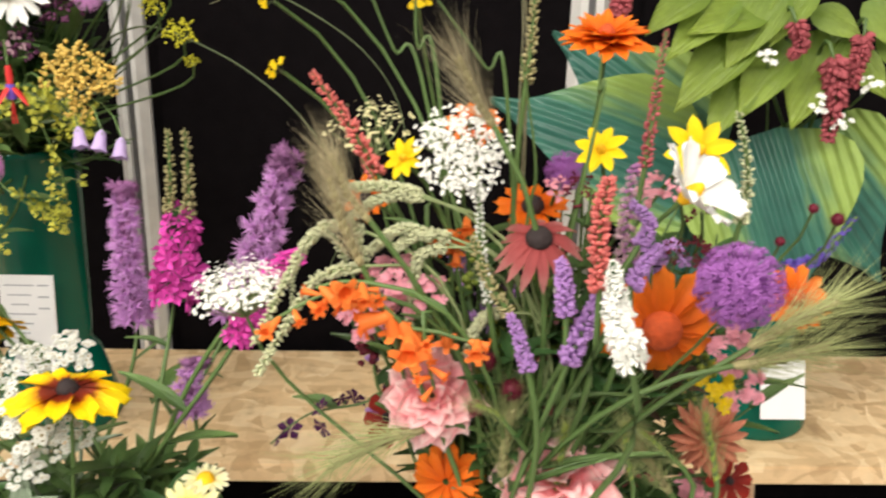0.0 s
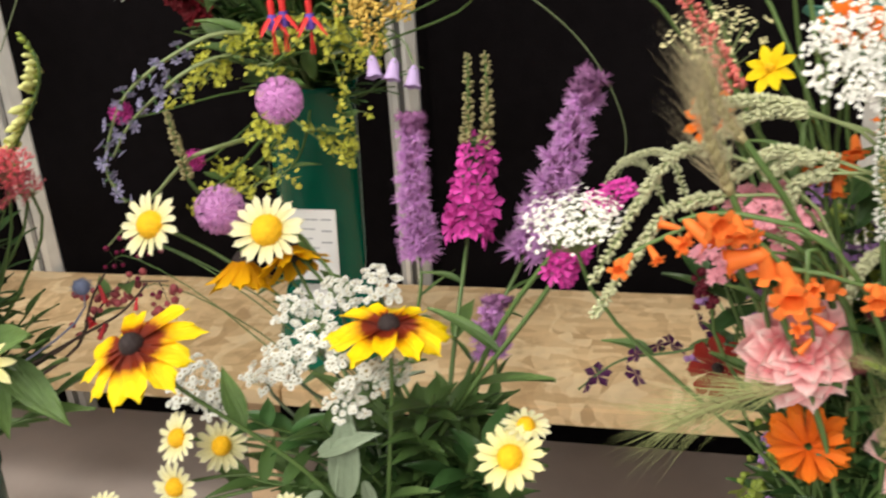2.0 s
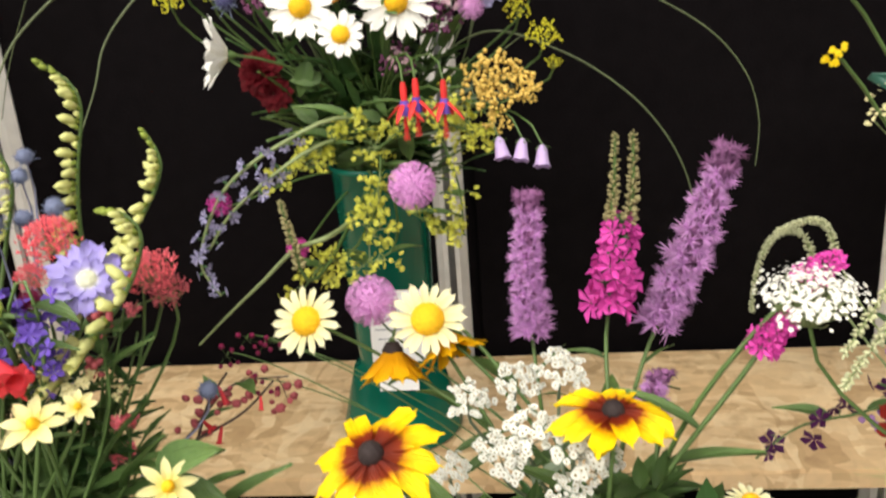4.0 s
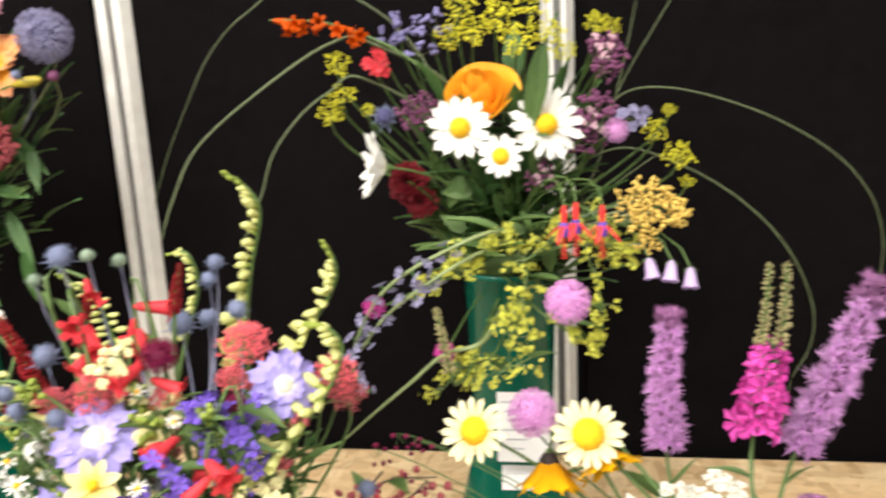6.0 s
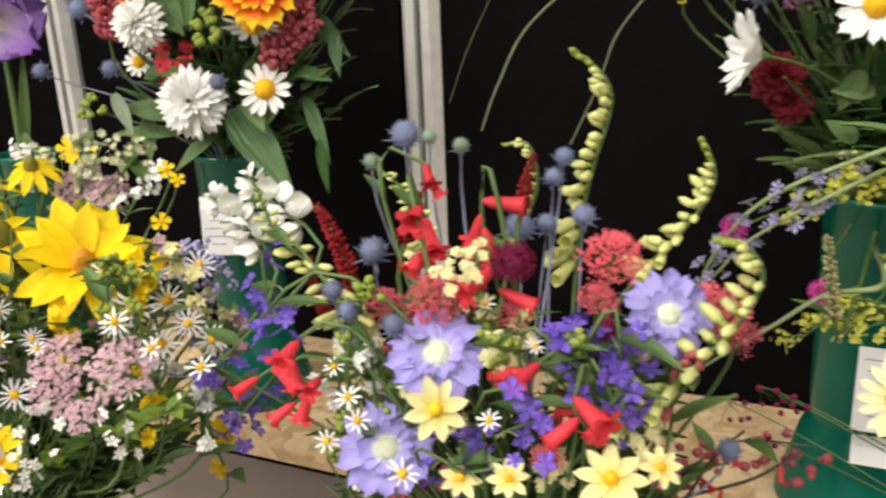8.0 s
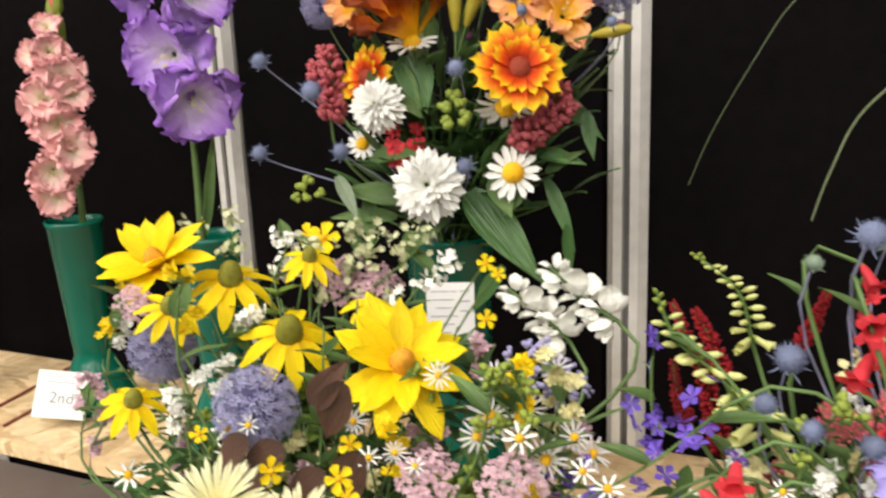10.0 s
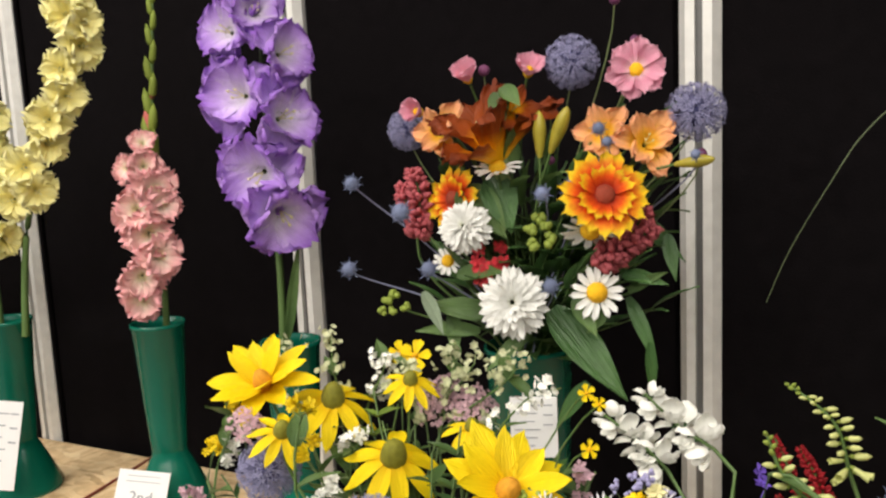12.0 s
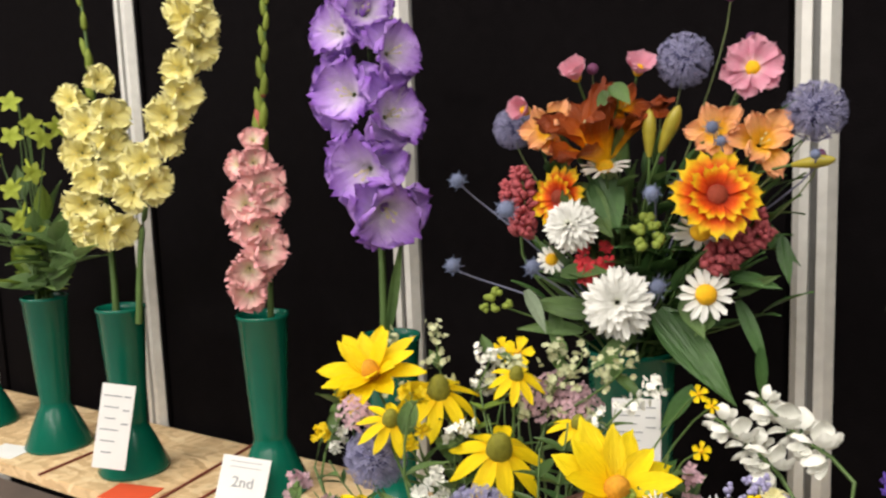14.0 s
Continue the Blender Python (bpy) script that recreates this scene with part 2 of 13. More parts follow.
# housings added above the assumed lamps, all out of view
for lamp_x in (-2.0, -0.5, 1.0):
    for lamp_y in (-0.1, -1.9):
        fit_ = tagged(new("assumed_light_fitting"), "long white light fitting, unseen and assumed overhead", "lamp", "hall lights")
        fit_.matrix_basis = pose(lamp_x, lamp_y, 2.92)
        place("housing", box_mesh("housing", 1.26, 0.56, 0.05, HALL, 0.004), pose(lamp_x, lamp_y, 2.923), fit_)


def vase(x, y, z, mouth=0.0345, height=0.25, waist=0.022, foot=0.052, group="tall green show vases"):
    """A show vase: a tapering cone on a wide flared foot."""
    root = tagged(new("flower_vase"), "dark green glossy plastic show vase with flared foot", "vase", group)
    root.matrix_basis = pose(x, y, z)
    fz = height * 0.28
    outer = [(foot * 0.97, 0.0), (foot, 0.003), (foot, 0.006), (waist * 1.25, fz - 0.008), (waist * 1.06, fz), (waist * 1.04, fz + 0.006)]
    place("foot", lathe_mesh("foot", outer, VASE_GREEN), pose(x, y, z), root)
    cone = [(waist * 1.03, fz + 0.002), (waist * 1.1, fz + 0.02), (mouth * 0.985, height - 0.006), (mouth * 1.03, height - 0.005), (mouth * 1.03, height),
            (mouth * 0.97, height), (mouth * 0.95, height - 0.01), (waist * 0.95, fz + 0.03)]
    place("cone", lathe_mesh("cone", cone, VASE_GREEN), pose(x, y, z), root)
    place("water", lathe_mesh("water", [(mouth * 0.9, height - 0.025), (0.0005, height - 0.025)], WATERY, 24), pose(x, y, z), root, "dark water in the vase")
    return root


def wide_vase(x, y, z, height=0.27, mouth=0.05, foot=0.058):
    """A broad vase for an arrangement: a slow taper and a short flare."""
    root = tagged(new("arrangement_vase"), "dark green plastic vase holding a mixed arrangement", "vase", "wide green arrangement vases")
    root.matrix_basis = pose(x, y, z)
    w = mouth * 0.8
    prof = [(foot, 0), (foot * 1.02, 0.004), (w * 1.08, 0.05), (w, 0.06), (mouth * 0.985, height - 0.006), (mouth * 1.03, height - 0.005), (mouth * 1.03, height),
            (mouth * 0.97, height), (mouth * 0.95, height - 0.01), (w * 0.9, 0.08)]
    place("body", lathe_mesh("body", prof, VASE_GREEN), pose(x, y, z), root)
    place("water", lathe_mesh("water", [(mouth * 0.94, height - 0.03), (0.0005, height - 0.03)], WATERY, 24), pose(x, y, z), root, "dark water in the vase")
    return root


VA = (-0.035, 1.05, SHELF_Z)
VB = (-0.622, 1.055, SHELF_Z)
VR = (0.645, 1.06, SHELF_Z)
VC = (-0.920, 1.06, SHELF_Z)
VP = (-1.158, 1.09, SHELF_Z)
VY = (-1.399, 1.043, SHELF_Z)
VN = (-1.603, 1.052, SHELF_Z)
VZ = (-1.83, 1.06, SHELF_Z)
F0 = (0.365, 0.70, LOW_Z)
F1 = (0.125, 0.745, LOW_Z)
F2 = (-0.205, 0.72, LOW_Z)
F3 = (-0.545, 0.70, LOW_Z)
vase(*VA, mouth=0.043, waist=0.034, foot=0.058, height=0.265)
vase(*VB, mouth=0.043, waist=0.034, foot=0.058, height=0.268)
vase(*VR, mouth=0.043, waist=0.034, foot=0.058, height=0.265)
for v in (VC, VP, VY, VN, VZ):
    vase(*v)
for v in (F0, F1, F3):
    wide_vase(*v)
wide_vase(*F2, mouth=0.043, foot=0.054)


# ---- flower materials ----
STEM = mat("green_stem", (0.085, 0.15, 0.04), 0.5, 0.2, 50, 0.05)
STEM_PALE = mat("pale_stem", (0.24, 0.30, 0.13), 0.5, 0.2, 50)
STEM_BLUE = mat("blue_grey_stem", (0.25, 0.26, 0.40), 0.5, 0.15, 50)
STEM_DARK = mat("dark_twig", (0.07, 0.045, 0.035), 0.6, 0.2, 50)
STRAW = mat("straw_grass", (0.16, 0.15, 0.08), 0.6, 0.2, 60)
GRASS = mat("arching_grass", (0.11, 0.14, 0.065), 0.55, 0.2, 60)
LEAF = mat("mid_green_leaf", [(0.0, (0.065, 0.125, 0.035)), (0.5, (0.105, 0.185, 0.055)), (1.0, (0.13, 0.215, 0.062))], 0.42, 0.2, 14, 0.1, glow=0.25, spread=0.28)
LEAF_DARK = mat("dark_green_leaf", [(0.0, (0.04, 0.10, 0.028)), (1.0, (0.072, 0.16, 0.042))], 0.4, 0.2, 14, 0.1, glow=0.16, spread=0.28)
LEAF_LIME = mat("lime_leaf", [(0.0, (0.15, 0.24, 0.035)), (1.0, (0.27, 0.36, 0.05))], 0.45, 0.18, 9, 0.1, glow=0.25, spread=0.15)
LEAF_GREY = mat("silver_grey_leaf", [(0.0, (0.2, 0.26, 0.17)), (1.0, (0.27, 0.34, 0.24))], 0.6, 0.15, 12, 0.1, glow=0.15)
LEAF_BROWN = mat("bronze_leaf", [(0.0, (0.06, 0.03, 0.02)), (1.0, (0.11, 0.05, 0.03))], 0.45, 0.2, 12, 0.1, glow=0.1)


def petal_mat(name, *stops, rough=0.5, glow=0.22, vary=0.08, spread=0.06):
    return mat(name, list(stops) if len(stops) > 1 else stops[0], rough, vary, 7, 0.06, glow=glow, spread=spread, spec=0.25)


WHITE = petal_mat("white_petal", (0.0, (0.84, 0.85, 0.72)), (0.3, (0.93, 0.93, 0.90)), (1.0, (0.95, 0.95, 0.92)), glow=0.14, vary=0.04, spread=0.03)
CREAM = petal_mat("cream_petal", (0.0, (0.84, 0.76, 0.28)), (0.35, (0.86, 0.82, 0.46)), (1.0, (0.88, 0.86, 0.60)))
YELLOW = petal_mat("yellow_petal", (0.0, (0.88, 0.54, 0.0)), (0.25, (0.94, 0.67, 0.004)), (1.0, (0.95, 0.74, 0.01)))
GOLD = petal_mat("golden_petal", (0.0, (0.72, 0.30, 0.0)), (1.0, (0.93, 0.52, 0.004)), glow=0.3)
RUDB = petal_mat("yellow_petal_with_maroon_foot", (0.1, (0.13, 0.012, 0.004)), (0.30, (0.22, 0.025, 0.003)), (0.46, (0.90, 0.46, 0.0)), (0.6, (0.95, 0.66, 0.004)), (1.0, (0.96, 0.70, 0.006)), glow=0.12)
GAIL = petal_mat("orange_red_petal_with_yellow_tip", (0.2, (0.48, 0.03, 0.006)), (0.5, (0.82, 0.10, 0.006)), (0.66, (0.90, 0.32, 0.008)), (0.8, (0.93, 0.62, 0.02)))
ORANGE = petal_mat("orange_petal", (0.0, (0.62, 0.085, 0.0)), (0.5, (0.84, 0.16, 0.008)), (1.0, (0.88, 0.22, 0.015)))
CROC = petal_mat("coral_orange_petal", (0.90, 0.23, 0.045), spread=0.12)
PEACH = petal_mat("peach_orange_petal", (0.1, (0.92, 0.58, 0.04)), (0.42, (0.92, 0.50, 0.05)), (0.6, (0.92, 0.46, 0.17)), (1.0, (0.90, 0.40, 0.22)), glow=0.15)
ROSE = petal_mat("orange_rose_petal", (0.96, 0.46, 0.03), glow=0.25)
BROWN_OR = petal_mat("brown_orange_petal", (0.1, (0.90, 0.56, 0.01)), (0.36, (0.82, 0.34, 0.006)), (0.55, (0.36, 0.07, 0.008)), (1.0, (0.18, 0.028, 0.006)), glow=0.15)
ECHIN = petal_mat("dusky_red_petal", (0.0, (0.36, 0.06, 0.06)), (0.5, (0.42, 0.10, 0.10)), (1.0, (0.60, 0.27, 0.25)))
DKRED = petal_mat("dark_red_petal", (0.0, (0.16, 0.01, 0.008)), (1.0, (0.30, 0.022, 0.012)))
MAROON_P = petal_mat("maroon_petal", (0.0, (0.07, 0.004, 0.008)), (1.0, (0.20, 0.010, 0.020)))
DAHLIA = petal_mat("pink_petal", (0.0, (0.92, 0.40, 0.24)), (0.45, (0.95, 0.32, 0.36)), (0.75, (0.96, 0.48, 0.49)), (1.0, (0.97, 0.74, 0.71)), glow=0.25)
SALMON = petal_mat("salmon_petal", (0.0, (0.42, 0.10, 0.05)), (1.0, (0.66, 0.27, 0.17)))
PINK = petal_mat("clear_pink_petal", (0.0, (0.88, 0.62, 0.66)), (0.4, (0.80, 0.33, 0.46)), (1.0, (0.84, 0.42, 0.54)))
GLADPINK = petal_mat("pink_frilled_petal", (0.0, (0.98, 0.90, 0.55)), (0.3, (0.98, 0.80, 0.68)), (0.58, (0.98, 0.62, 0.58)), (1.0, (0.97, 0.45, 0.48)), glow=0.12)
GLADVIO = petal_mat("violet_frilled_petal", (0.0, (0.90, 0.86, 0.94)), (0.3, (0.78, 0.66, 0.90)), (0.62, (0.58, 0.37, 0.84)), (1.0, (0.32, 0.13, 0.62)), glow=0.14)
GLADYEL = petal_mat("lemon_frilled_petal", (0.0, (0.94, 0.80, 0.24)), (0.5, (0.99, 0.90, 0.37)), (1.0, (0.99, 0.93, 0.46)), glow=0.08, vary=0.03)
SCAB = petal_mat("lavender_blue_petal", (0.0, (0.86, 0.86, 0.88)), (0.22, (0.74, 0.73, 0.88)), (0.42, (0.46, 0.41, 0.82)), (1.0, (0.36, 0.30, 0.76)), glow=0.18)
ASTER = petal_mat("pale_lilac_white_petal", (0.0, (0.80, 0.80, 0.76)), (1.0, (0.78, 0.74, 0.84)))
PALEYEL = petal_mat("pale_yellow_petal", (0.0, (0.84, 0.70, 0.14)), (0.4, (0.86, 0.80, 0.36)), (1.0, (0.87, 0.83, 0.46)))
LIME_P = petal_mat("lime_green_petal", (0.0, (0.42, 0.50, 0.06)), (1.0, (0.50, 0.58, 0.10)))
F_WHITE = petal_mat("white_floret", (0.90, 0.90, 0.85), glow=0.14)
F_CREAM = petal_mat("cream_floret", (0.80, 0.75, 0.42))
F_GREY = petal_mat("woolly_white_floret", (0.80, 0.81, 0.76), rough=0.9, glow=0.3, spread=0.12)
WOOL_EYE = petal_mat("olive_brown_floret_eye", (0.34, 0.28, 0.12), spread=0.3)
F_LIATRIS = petal_mat("mauve_filament", (0.80, 0.44, 0.84), spread=0.2, glow=0.3)
LIAT_BUD = petal_mat("dusky_mauve_bud", (0.36, 0.15, 0.34), spread=0.3)
F_MAGENTA = petal_mat("magenta_floret", (0.74, 0.08, 0.46), spread=0.18)
F_LILAC = petal_mat("lilac_floret", (0.44, 0.24, 0.56), spread=0.15)
F_PINKLIL = petal_mat("pink_mauve_floret", (0.76, 0.38, 0.74), spread=0.15)
F_PALEPINK = petal_mat("pale_pink_floret", (0.64, 0.42, 0.50), spread=0.2)
F_MAUVEP = petal_mat("dusty_mauve_pink_floret", (0.56, 0.37, 0.43), spread=0.3)
F_PINK = petal_mat("pink_floret", (0.78, 0.34, 0.42), spread=0.15)
F_CORAL = petal_mat("coral_floret", (0.84, 0.21, 0.26), spread=0.35)
F_SALMON = petal_mat("coral_pink_bead", (0.76, 0.20, 0.18), spread=0.18)
F_CRIMSON = petal_mat("crimson_bead", (0.26, 0.010, 0.016), spread=0.25)
F_DUSK = petal_mat("dusky_pink_red_floret", (0.48, 0.11, 0.13), spread=0.2)
F_RED = petal_mat("scarlet_petal", (0.74, 0.055, 0.075), spread=0.28, vary=0.2)
F_MAROON = petal_mat("maroon_floret", (0.17, 0.008, 0.05), spread=0.2)
F_BURG = petal_mat("burgundy_bead", (0.14, 0.014, 0.03), spread=0.2)
F_BLUE = petal_mat("violet_blue_petal", (0.15, 0.085, 0.48), spread=0.35)
F_GREYBLUE = petal_mat("grey_lavender_floret", (0.34, 0.32, 0.52), spread=0.25)
F_STEEL = petal_mat("steel_blue_spine", (0.20, 0.235, 0.37), rough=0.7, spread=0.2)
F_STEELG = petal_mat("grey_green_spine", (0.26, 0.34, 0.26), rough=0.7, spread=0.2)
F_ECHIN = petal_mat("violet_blue_spine", (0.40, 0.39, 0.61), rough=0.7, spread=0.22)
CORE_ECHIN = mat("dark_blue_core", (0.06, 0.06, 0.16), 0.8)
F_ALLIUM = petal_mat("purple_floret", (0.46, 0.17, 0.55), rough=0.6, spread=0.22)
LILY_BUD = mat("lily_bud_skin", (0.40, 0.33, 0.035), 0.4, 0.35, 60, 0.05, glow=0.15)
F_YELLOW = petal_mat("bright_yellow_floret", (0.84, 0.62, 0.01), spread=0.12)
F_FENNEL = petal_mat("greenish_yellow_floret", (0.74, 0.71, 0.05), spread=0.2)
F_ALCH = petal_mat("yellow_green_floret", (0.63, 0.64, 0.10), spread=0.25)
F_STRAWY = petal_mat("straw_yellow_floret", (0.78, 0.56, 0.14), spread=0.15)
F_OREG = petal_mat("purple_brown_bract", (0.20, 0.065, 0.15), spread=0.25)
F_LAV = petal_mat("blue_lavender_bud", (0.25, 0.23, 0.46), spread=0.2)
F_CATKIN = petal_mat("pale_green_bead", (0.58, 0.60, 0.38), spread=0.15)
F_BUDGREEN = petal_mat("green_bud", (0.30, 0.38, 0.07), spread=0.15)
F_FOX = petal_mat("greenish_cream_bell", (0.72, 0.74, 0.30), spread=0.12)
F_BELL = petal_mat("lilac_bell", (0.55, 0.42, 0.72), spread=0.1)
F_FUCH = petal_mat("fuchsia_red_sepal", (0.78, 0.05, 0.05), spread=0.1)
F_VIOLET = petal_mat("deep_violet_petal", (0.10, 0.02, 0.20), spread=0.2)
F_PLUM = petal_mat("dark_plum_petal", (0.075, 0.012, 0.075), spread=0.3)
F_AWN = petal_mat("pale_awn", (0.42, 0.46, 0.20), spread=0.25)
F_AWNB = petal_mat("tan_awn", (0.50, 0.44, 0.28), spread=0.25)
F_SEED = petal_mat("tan_seed", (0.36, 0.32, 0.16), spread=0.25)


def hosta_mat():
    """Blue-green leaf with a yellow-green rim and ribs along its length."""
    m = mat("blue_green_leaf_with_pale_rim", (0.05, 0.14, 0.10), 0.4, 0.25, 8, 0.1, glow=0.12)
    n, l = m.node_tree.nodes, m.node_tree.links
    co, sep = n.new("ShaderNodeTexCoord"), n.new("ShaderNodeSeparateXYZ")
    l.new(co.outputs["Object"], sep.inputs[0])
    away = n.new("ShaderNodeMath")
    away.operation = "ABSOLUTE"
    l.new(sep.outputs["X"], away.inputs[0])
    wob, noise_ = n.new("ShaderNodeMath"), n.new("ShaderNodeTexNoise")
    wob.operation = "MULTIPLY_ADD"
    wob.inputs[1].default_value = 0.22
    noise_.inputs["Scale"].default_value = 4
    stretch = n.new("ShaderNodeMapping")
    stretch.inputs["Scale"].default_value = (5, 0.8, 1)
    l.new(co.outputs["Object"], stretch.inputs[0]), l.new(stretch.outputs[0], noise_.inputs["Vector"])
    l.new(noise_.outputs["Fac"], wob.inputs[0]), l.new(away.outputs[0], wob.inputs[2])
    ramp = n.new("ShaderNodeValToRGB")
    e = ramp.color_ramp.elements
    e[0].position, e[0].color = 0.13, (0.035, 0.13, 0.10, 1)
    e[1].position, e[1].color = 0.42, (0.28, 0.40, 0.09, 1)
    mid = e.new(0.27)
    mid.color = (0.05, 0.17, 0.12, 1)
    l.new(wob.outputs[0], ramp.inputs[0])
    hsv = next(x for x in n if x.type == "HUE_SAT")
    l.new(ramp.outputs[0], hsv.inputs["Color"])
    wave = n.new("ShaderNodeTexWave")
    wave.bands_direction = "X"
    wave.inputs["Scale"].default_value, wave.inputs["Distortion"].default_value = 5.5, 1.0
    l.new(co.outputs["Object"], wave.inputs["Vector"])
    bump = next(x for x in n if x.type == "BUMP")
    bump.inputs["Strength"].default_value, bump.inputs["Distance"].default_value = 0.5, 0.006
    l.new(wave.outputs["Fac"], bump.inputs["Height"])
    return m


HOSTA = hosta_mat()
DISC_Y = mat("yellow_disc", (0.84, 0.46, 0.004), 0.8, 0.2, 400, 0.6)
DISC_G = mat("green_cone", (0.20, 0.19, 0.015), 0.8, 0.3, 300, 0.6)
DISC_B = mat("dark_brown_cone", (0.022, 0.012, 0.012), 0.8, 0.3, 300, 0.6)
DISC_O = mat("orange_disc", (0.46, 0.065, 0.01), 0.8, 0.3, 300, 0.6)
DISC_A = mat("amber_disc", (0.60, 0.27, 0.015), 0.8, 0.3, 300, 0.6)
DISC_R = mat("dark_red_disc", (0.26, 0.035, 0.012), 0.8, 0.3, 300, 0.6)
DISC_C = mat("cream_green_disc", (0.66, 0.68, 0.52), 0.8, 0.25, 300, 0.6)


# ---- petals, leaves, stems ----
RNG = random.Random(7)


def petal_mesh(shape, width, cup, curl, ruffle, material, seed=0):
    """One petal or leaf, 1 long from its foot at the origin along +y."""
    key = (shape, width, cup, curl, ruffle, material.name, seed)
    if key in MESHES:
        return MESHES[key]
    r = random.Random(seed * 31 + len(shape))
    nu, nv = (4, 7) if shape in ("strap", "quill", "point") else ((20, 14) if shape == "glad" else (8, 10))
    ph = r.uniform(0, 6.28)
    lean = r.uniform(-0.08, 0.08)
    verts, faces = [], []
    for j in range(nv + 1):
        s = j / nv
        if shape == "strap":
            w = min(1, 0.35 + 2.2 * s) * (1 - max(0, (s - 0.82) / 0.18) ** 2 * 0.75)
        elif shape == "quill":
            w = (0.5 + 0.8 * s) * (1 - max(0, (s - 0.75) / 0.25) ** 2)
        elif shape == "point":
            w = (0.34 + 0.66 * math.sin(math.pi * min(1, 0.08 + s * 0.9) ** 0.95)) * math.sqrt(max(0.0, 1 - max(0, (s - 0.62) / 0.38) ** 2.6))
        elif shape == "round":
            w = (0.22 + 0.95 * s ** 0.8) * math.sqrt(max(0.05, 1 - max(0, (s - 0.6) / 0.42) ** 2.4))
        elif shape == "glad":
            w = (0.22 + 1.05 * s ** 0.8) * math.sqrt(max(0.10, 1 - max(0, (s - 0.5) / 0.52) ** 3.2))
        elif shape == "heart":
            w = (0.35 + math.sin(math.pi * s ** 0.62)) * (1 - s ** 3) if s < 1 else 0.0
        else:
            w = math.sin(math.pi * (0.06 + 0.94 * s) ** 0.75)
        w = max(w, 0.015) * width
        for i in range(nu + 1):
            u = 2 * i / nu - 1
            notch = -0.05 * abs(math.sin(3 * math.pi * u)) * (s > 0.97) if shape in ("strap", "round") else 0
            tipround = -0.12 * u * u * (s ** 4) if shape in ("round", "glad", "strap") else 0
            z = cup * u * u * w + curl * s * s + ruffle * (math.sin(ph + 6 * u + 3 * s) + 0.6 * math.sin(2 * ph + 13 * u) + (0.7 * math.sin(ph + 19 * u + 23 * s) * abs(u) + 0.5 * math.sin(3 * ph + 27 * u) * s ** 3 if shape == 'glad' else 0)) * s ** 2 * (0.3 + abs(u))
            verts.append((u * w / 2 + lean * s * s, s + notch + tipround + ruffle * 0.5 * math.sin(ph + 9 * u) * s ** 3, z))
    for j in range(nv):
        for i in range(nu):
            a = j * (nu + 1) + i
            faces.append((a, a + 1, a + nu + 2, a + nu + 1))
    MESHES[key] = mesh_of("petal", verts, faces, material)
    return MESHES[key]


def frame_to(origin, z, spin=0.0):
    """A pose at origin whose z axis points along z."""
    q = Vector(z).normalized().to_track_quat("Z", "Y")
    return Matrix.Translation(origin) @ q.to_matrix().to_4x4() @ Matrix.Rotation(spin, 4, "Z")


def frame_along(origin, y, up=(0, 0, 1)):
    """A pose at origin whose y axis points along y, with its z axis as near to up as it goes."""
    y = Vector(y).normalized()
    x = y.cross(Vector(up))
    x = x.normalized() if x.length > 1e-4 else Vector((1, 0, 0))
    z = x.cross(y)
    m = Matrix((x, y, z)).transposed().to_4x4()
    return Matrix.Translation(origin) @ m


def smooth_path(points, steps=6):
    """Points on a smooth curve through the given ones."""
    p = [Vector(q) for q in points]
    if len(p) < 3:
        return [p[0].lerp(p[1], i / steps) for i in range(steps + 1)]
    out = []
    for k in range(len(p) - 1):
        a, b, c, d = p[max(k - 1, 0)], p[k], p[k + 1], p[min(k + 2, len(p) - 1)]
        for i in range(steps):
            t = i / steps
            out.append(0.5 * ((2 * b) + (c - a) * t + (2 * a - 5 * b + 4 * c - d) * t * t + (3 * b - a - 3 * c + d) * t ** 3))
    return out + [p[-1]]


def tube(verts, faces, path, r0, r1, sides=5):
    n0 = len(verts)
    for k, p in enumerate(path):
        q = path[min(k + 1, len(path) - 1)] - path[max(k - 1, 0)]
        q = q.normalized() if q.length > 1e-7 else Vector((0, 0, 1))
        x = q.orthogonal().normalized() if abs(q.z) > 0.95 else q.cross(Vector((0, 0, 1))).normalized()
        y = q.cross(x)
        r = r0 + (r1 - r0) * k / max(1, len(path) - 1)
        for i in range(sides):
            a = 2 * math.pi * i / sides
            verts.append(p + (x * math.cos(a) + y * math.sin(a)) * r)
    for k in range(len(path) - 1):
        for i in range(sides):
            j = (i + 1) % sides
            a = n0 + k * sides
            faces.append((a + i, a + j, a + sides + j, a + sides + i))


def stem_path(base, head, facing, bend=0.3):
    base, head, f = Vector(base), Vector(head), Vector(facing).normalized()
    d = (head - base).length
    p1 = base + Vector((0, 0, 1)) * d * 0.4
    p2 = head - f * d * bend
    return [((1 - t) ** 3) * base + 3 * t * (1 - t) ** 2 * p1 + 3 * t * t * (1 - t) * p2 + t ** 3 * head for t in [i / 10 for i in range(11)]]


def plant(name, label, category, group, base):
    root = tagged(new(name), label, category, group)
    root.matrix_basis = Matrix.Translation(base)
    return root


def stem_part(root, path, r0=0.0016, r1=0.0011, material=None, name="stem"):
    verts, faces = [], []
    tube(verts, faces, path, r0, r1)
    b = path[0]
    me = mesh_of(name, [v - b for v in verts], faces, material or STEM)
    return place(name, me, Matrix.Translation(b), root)


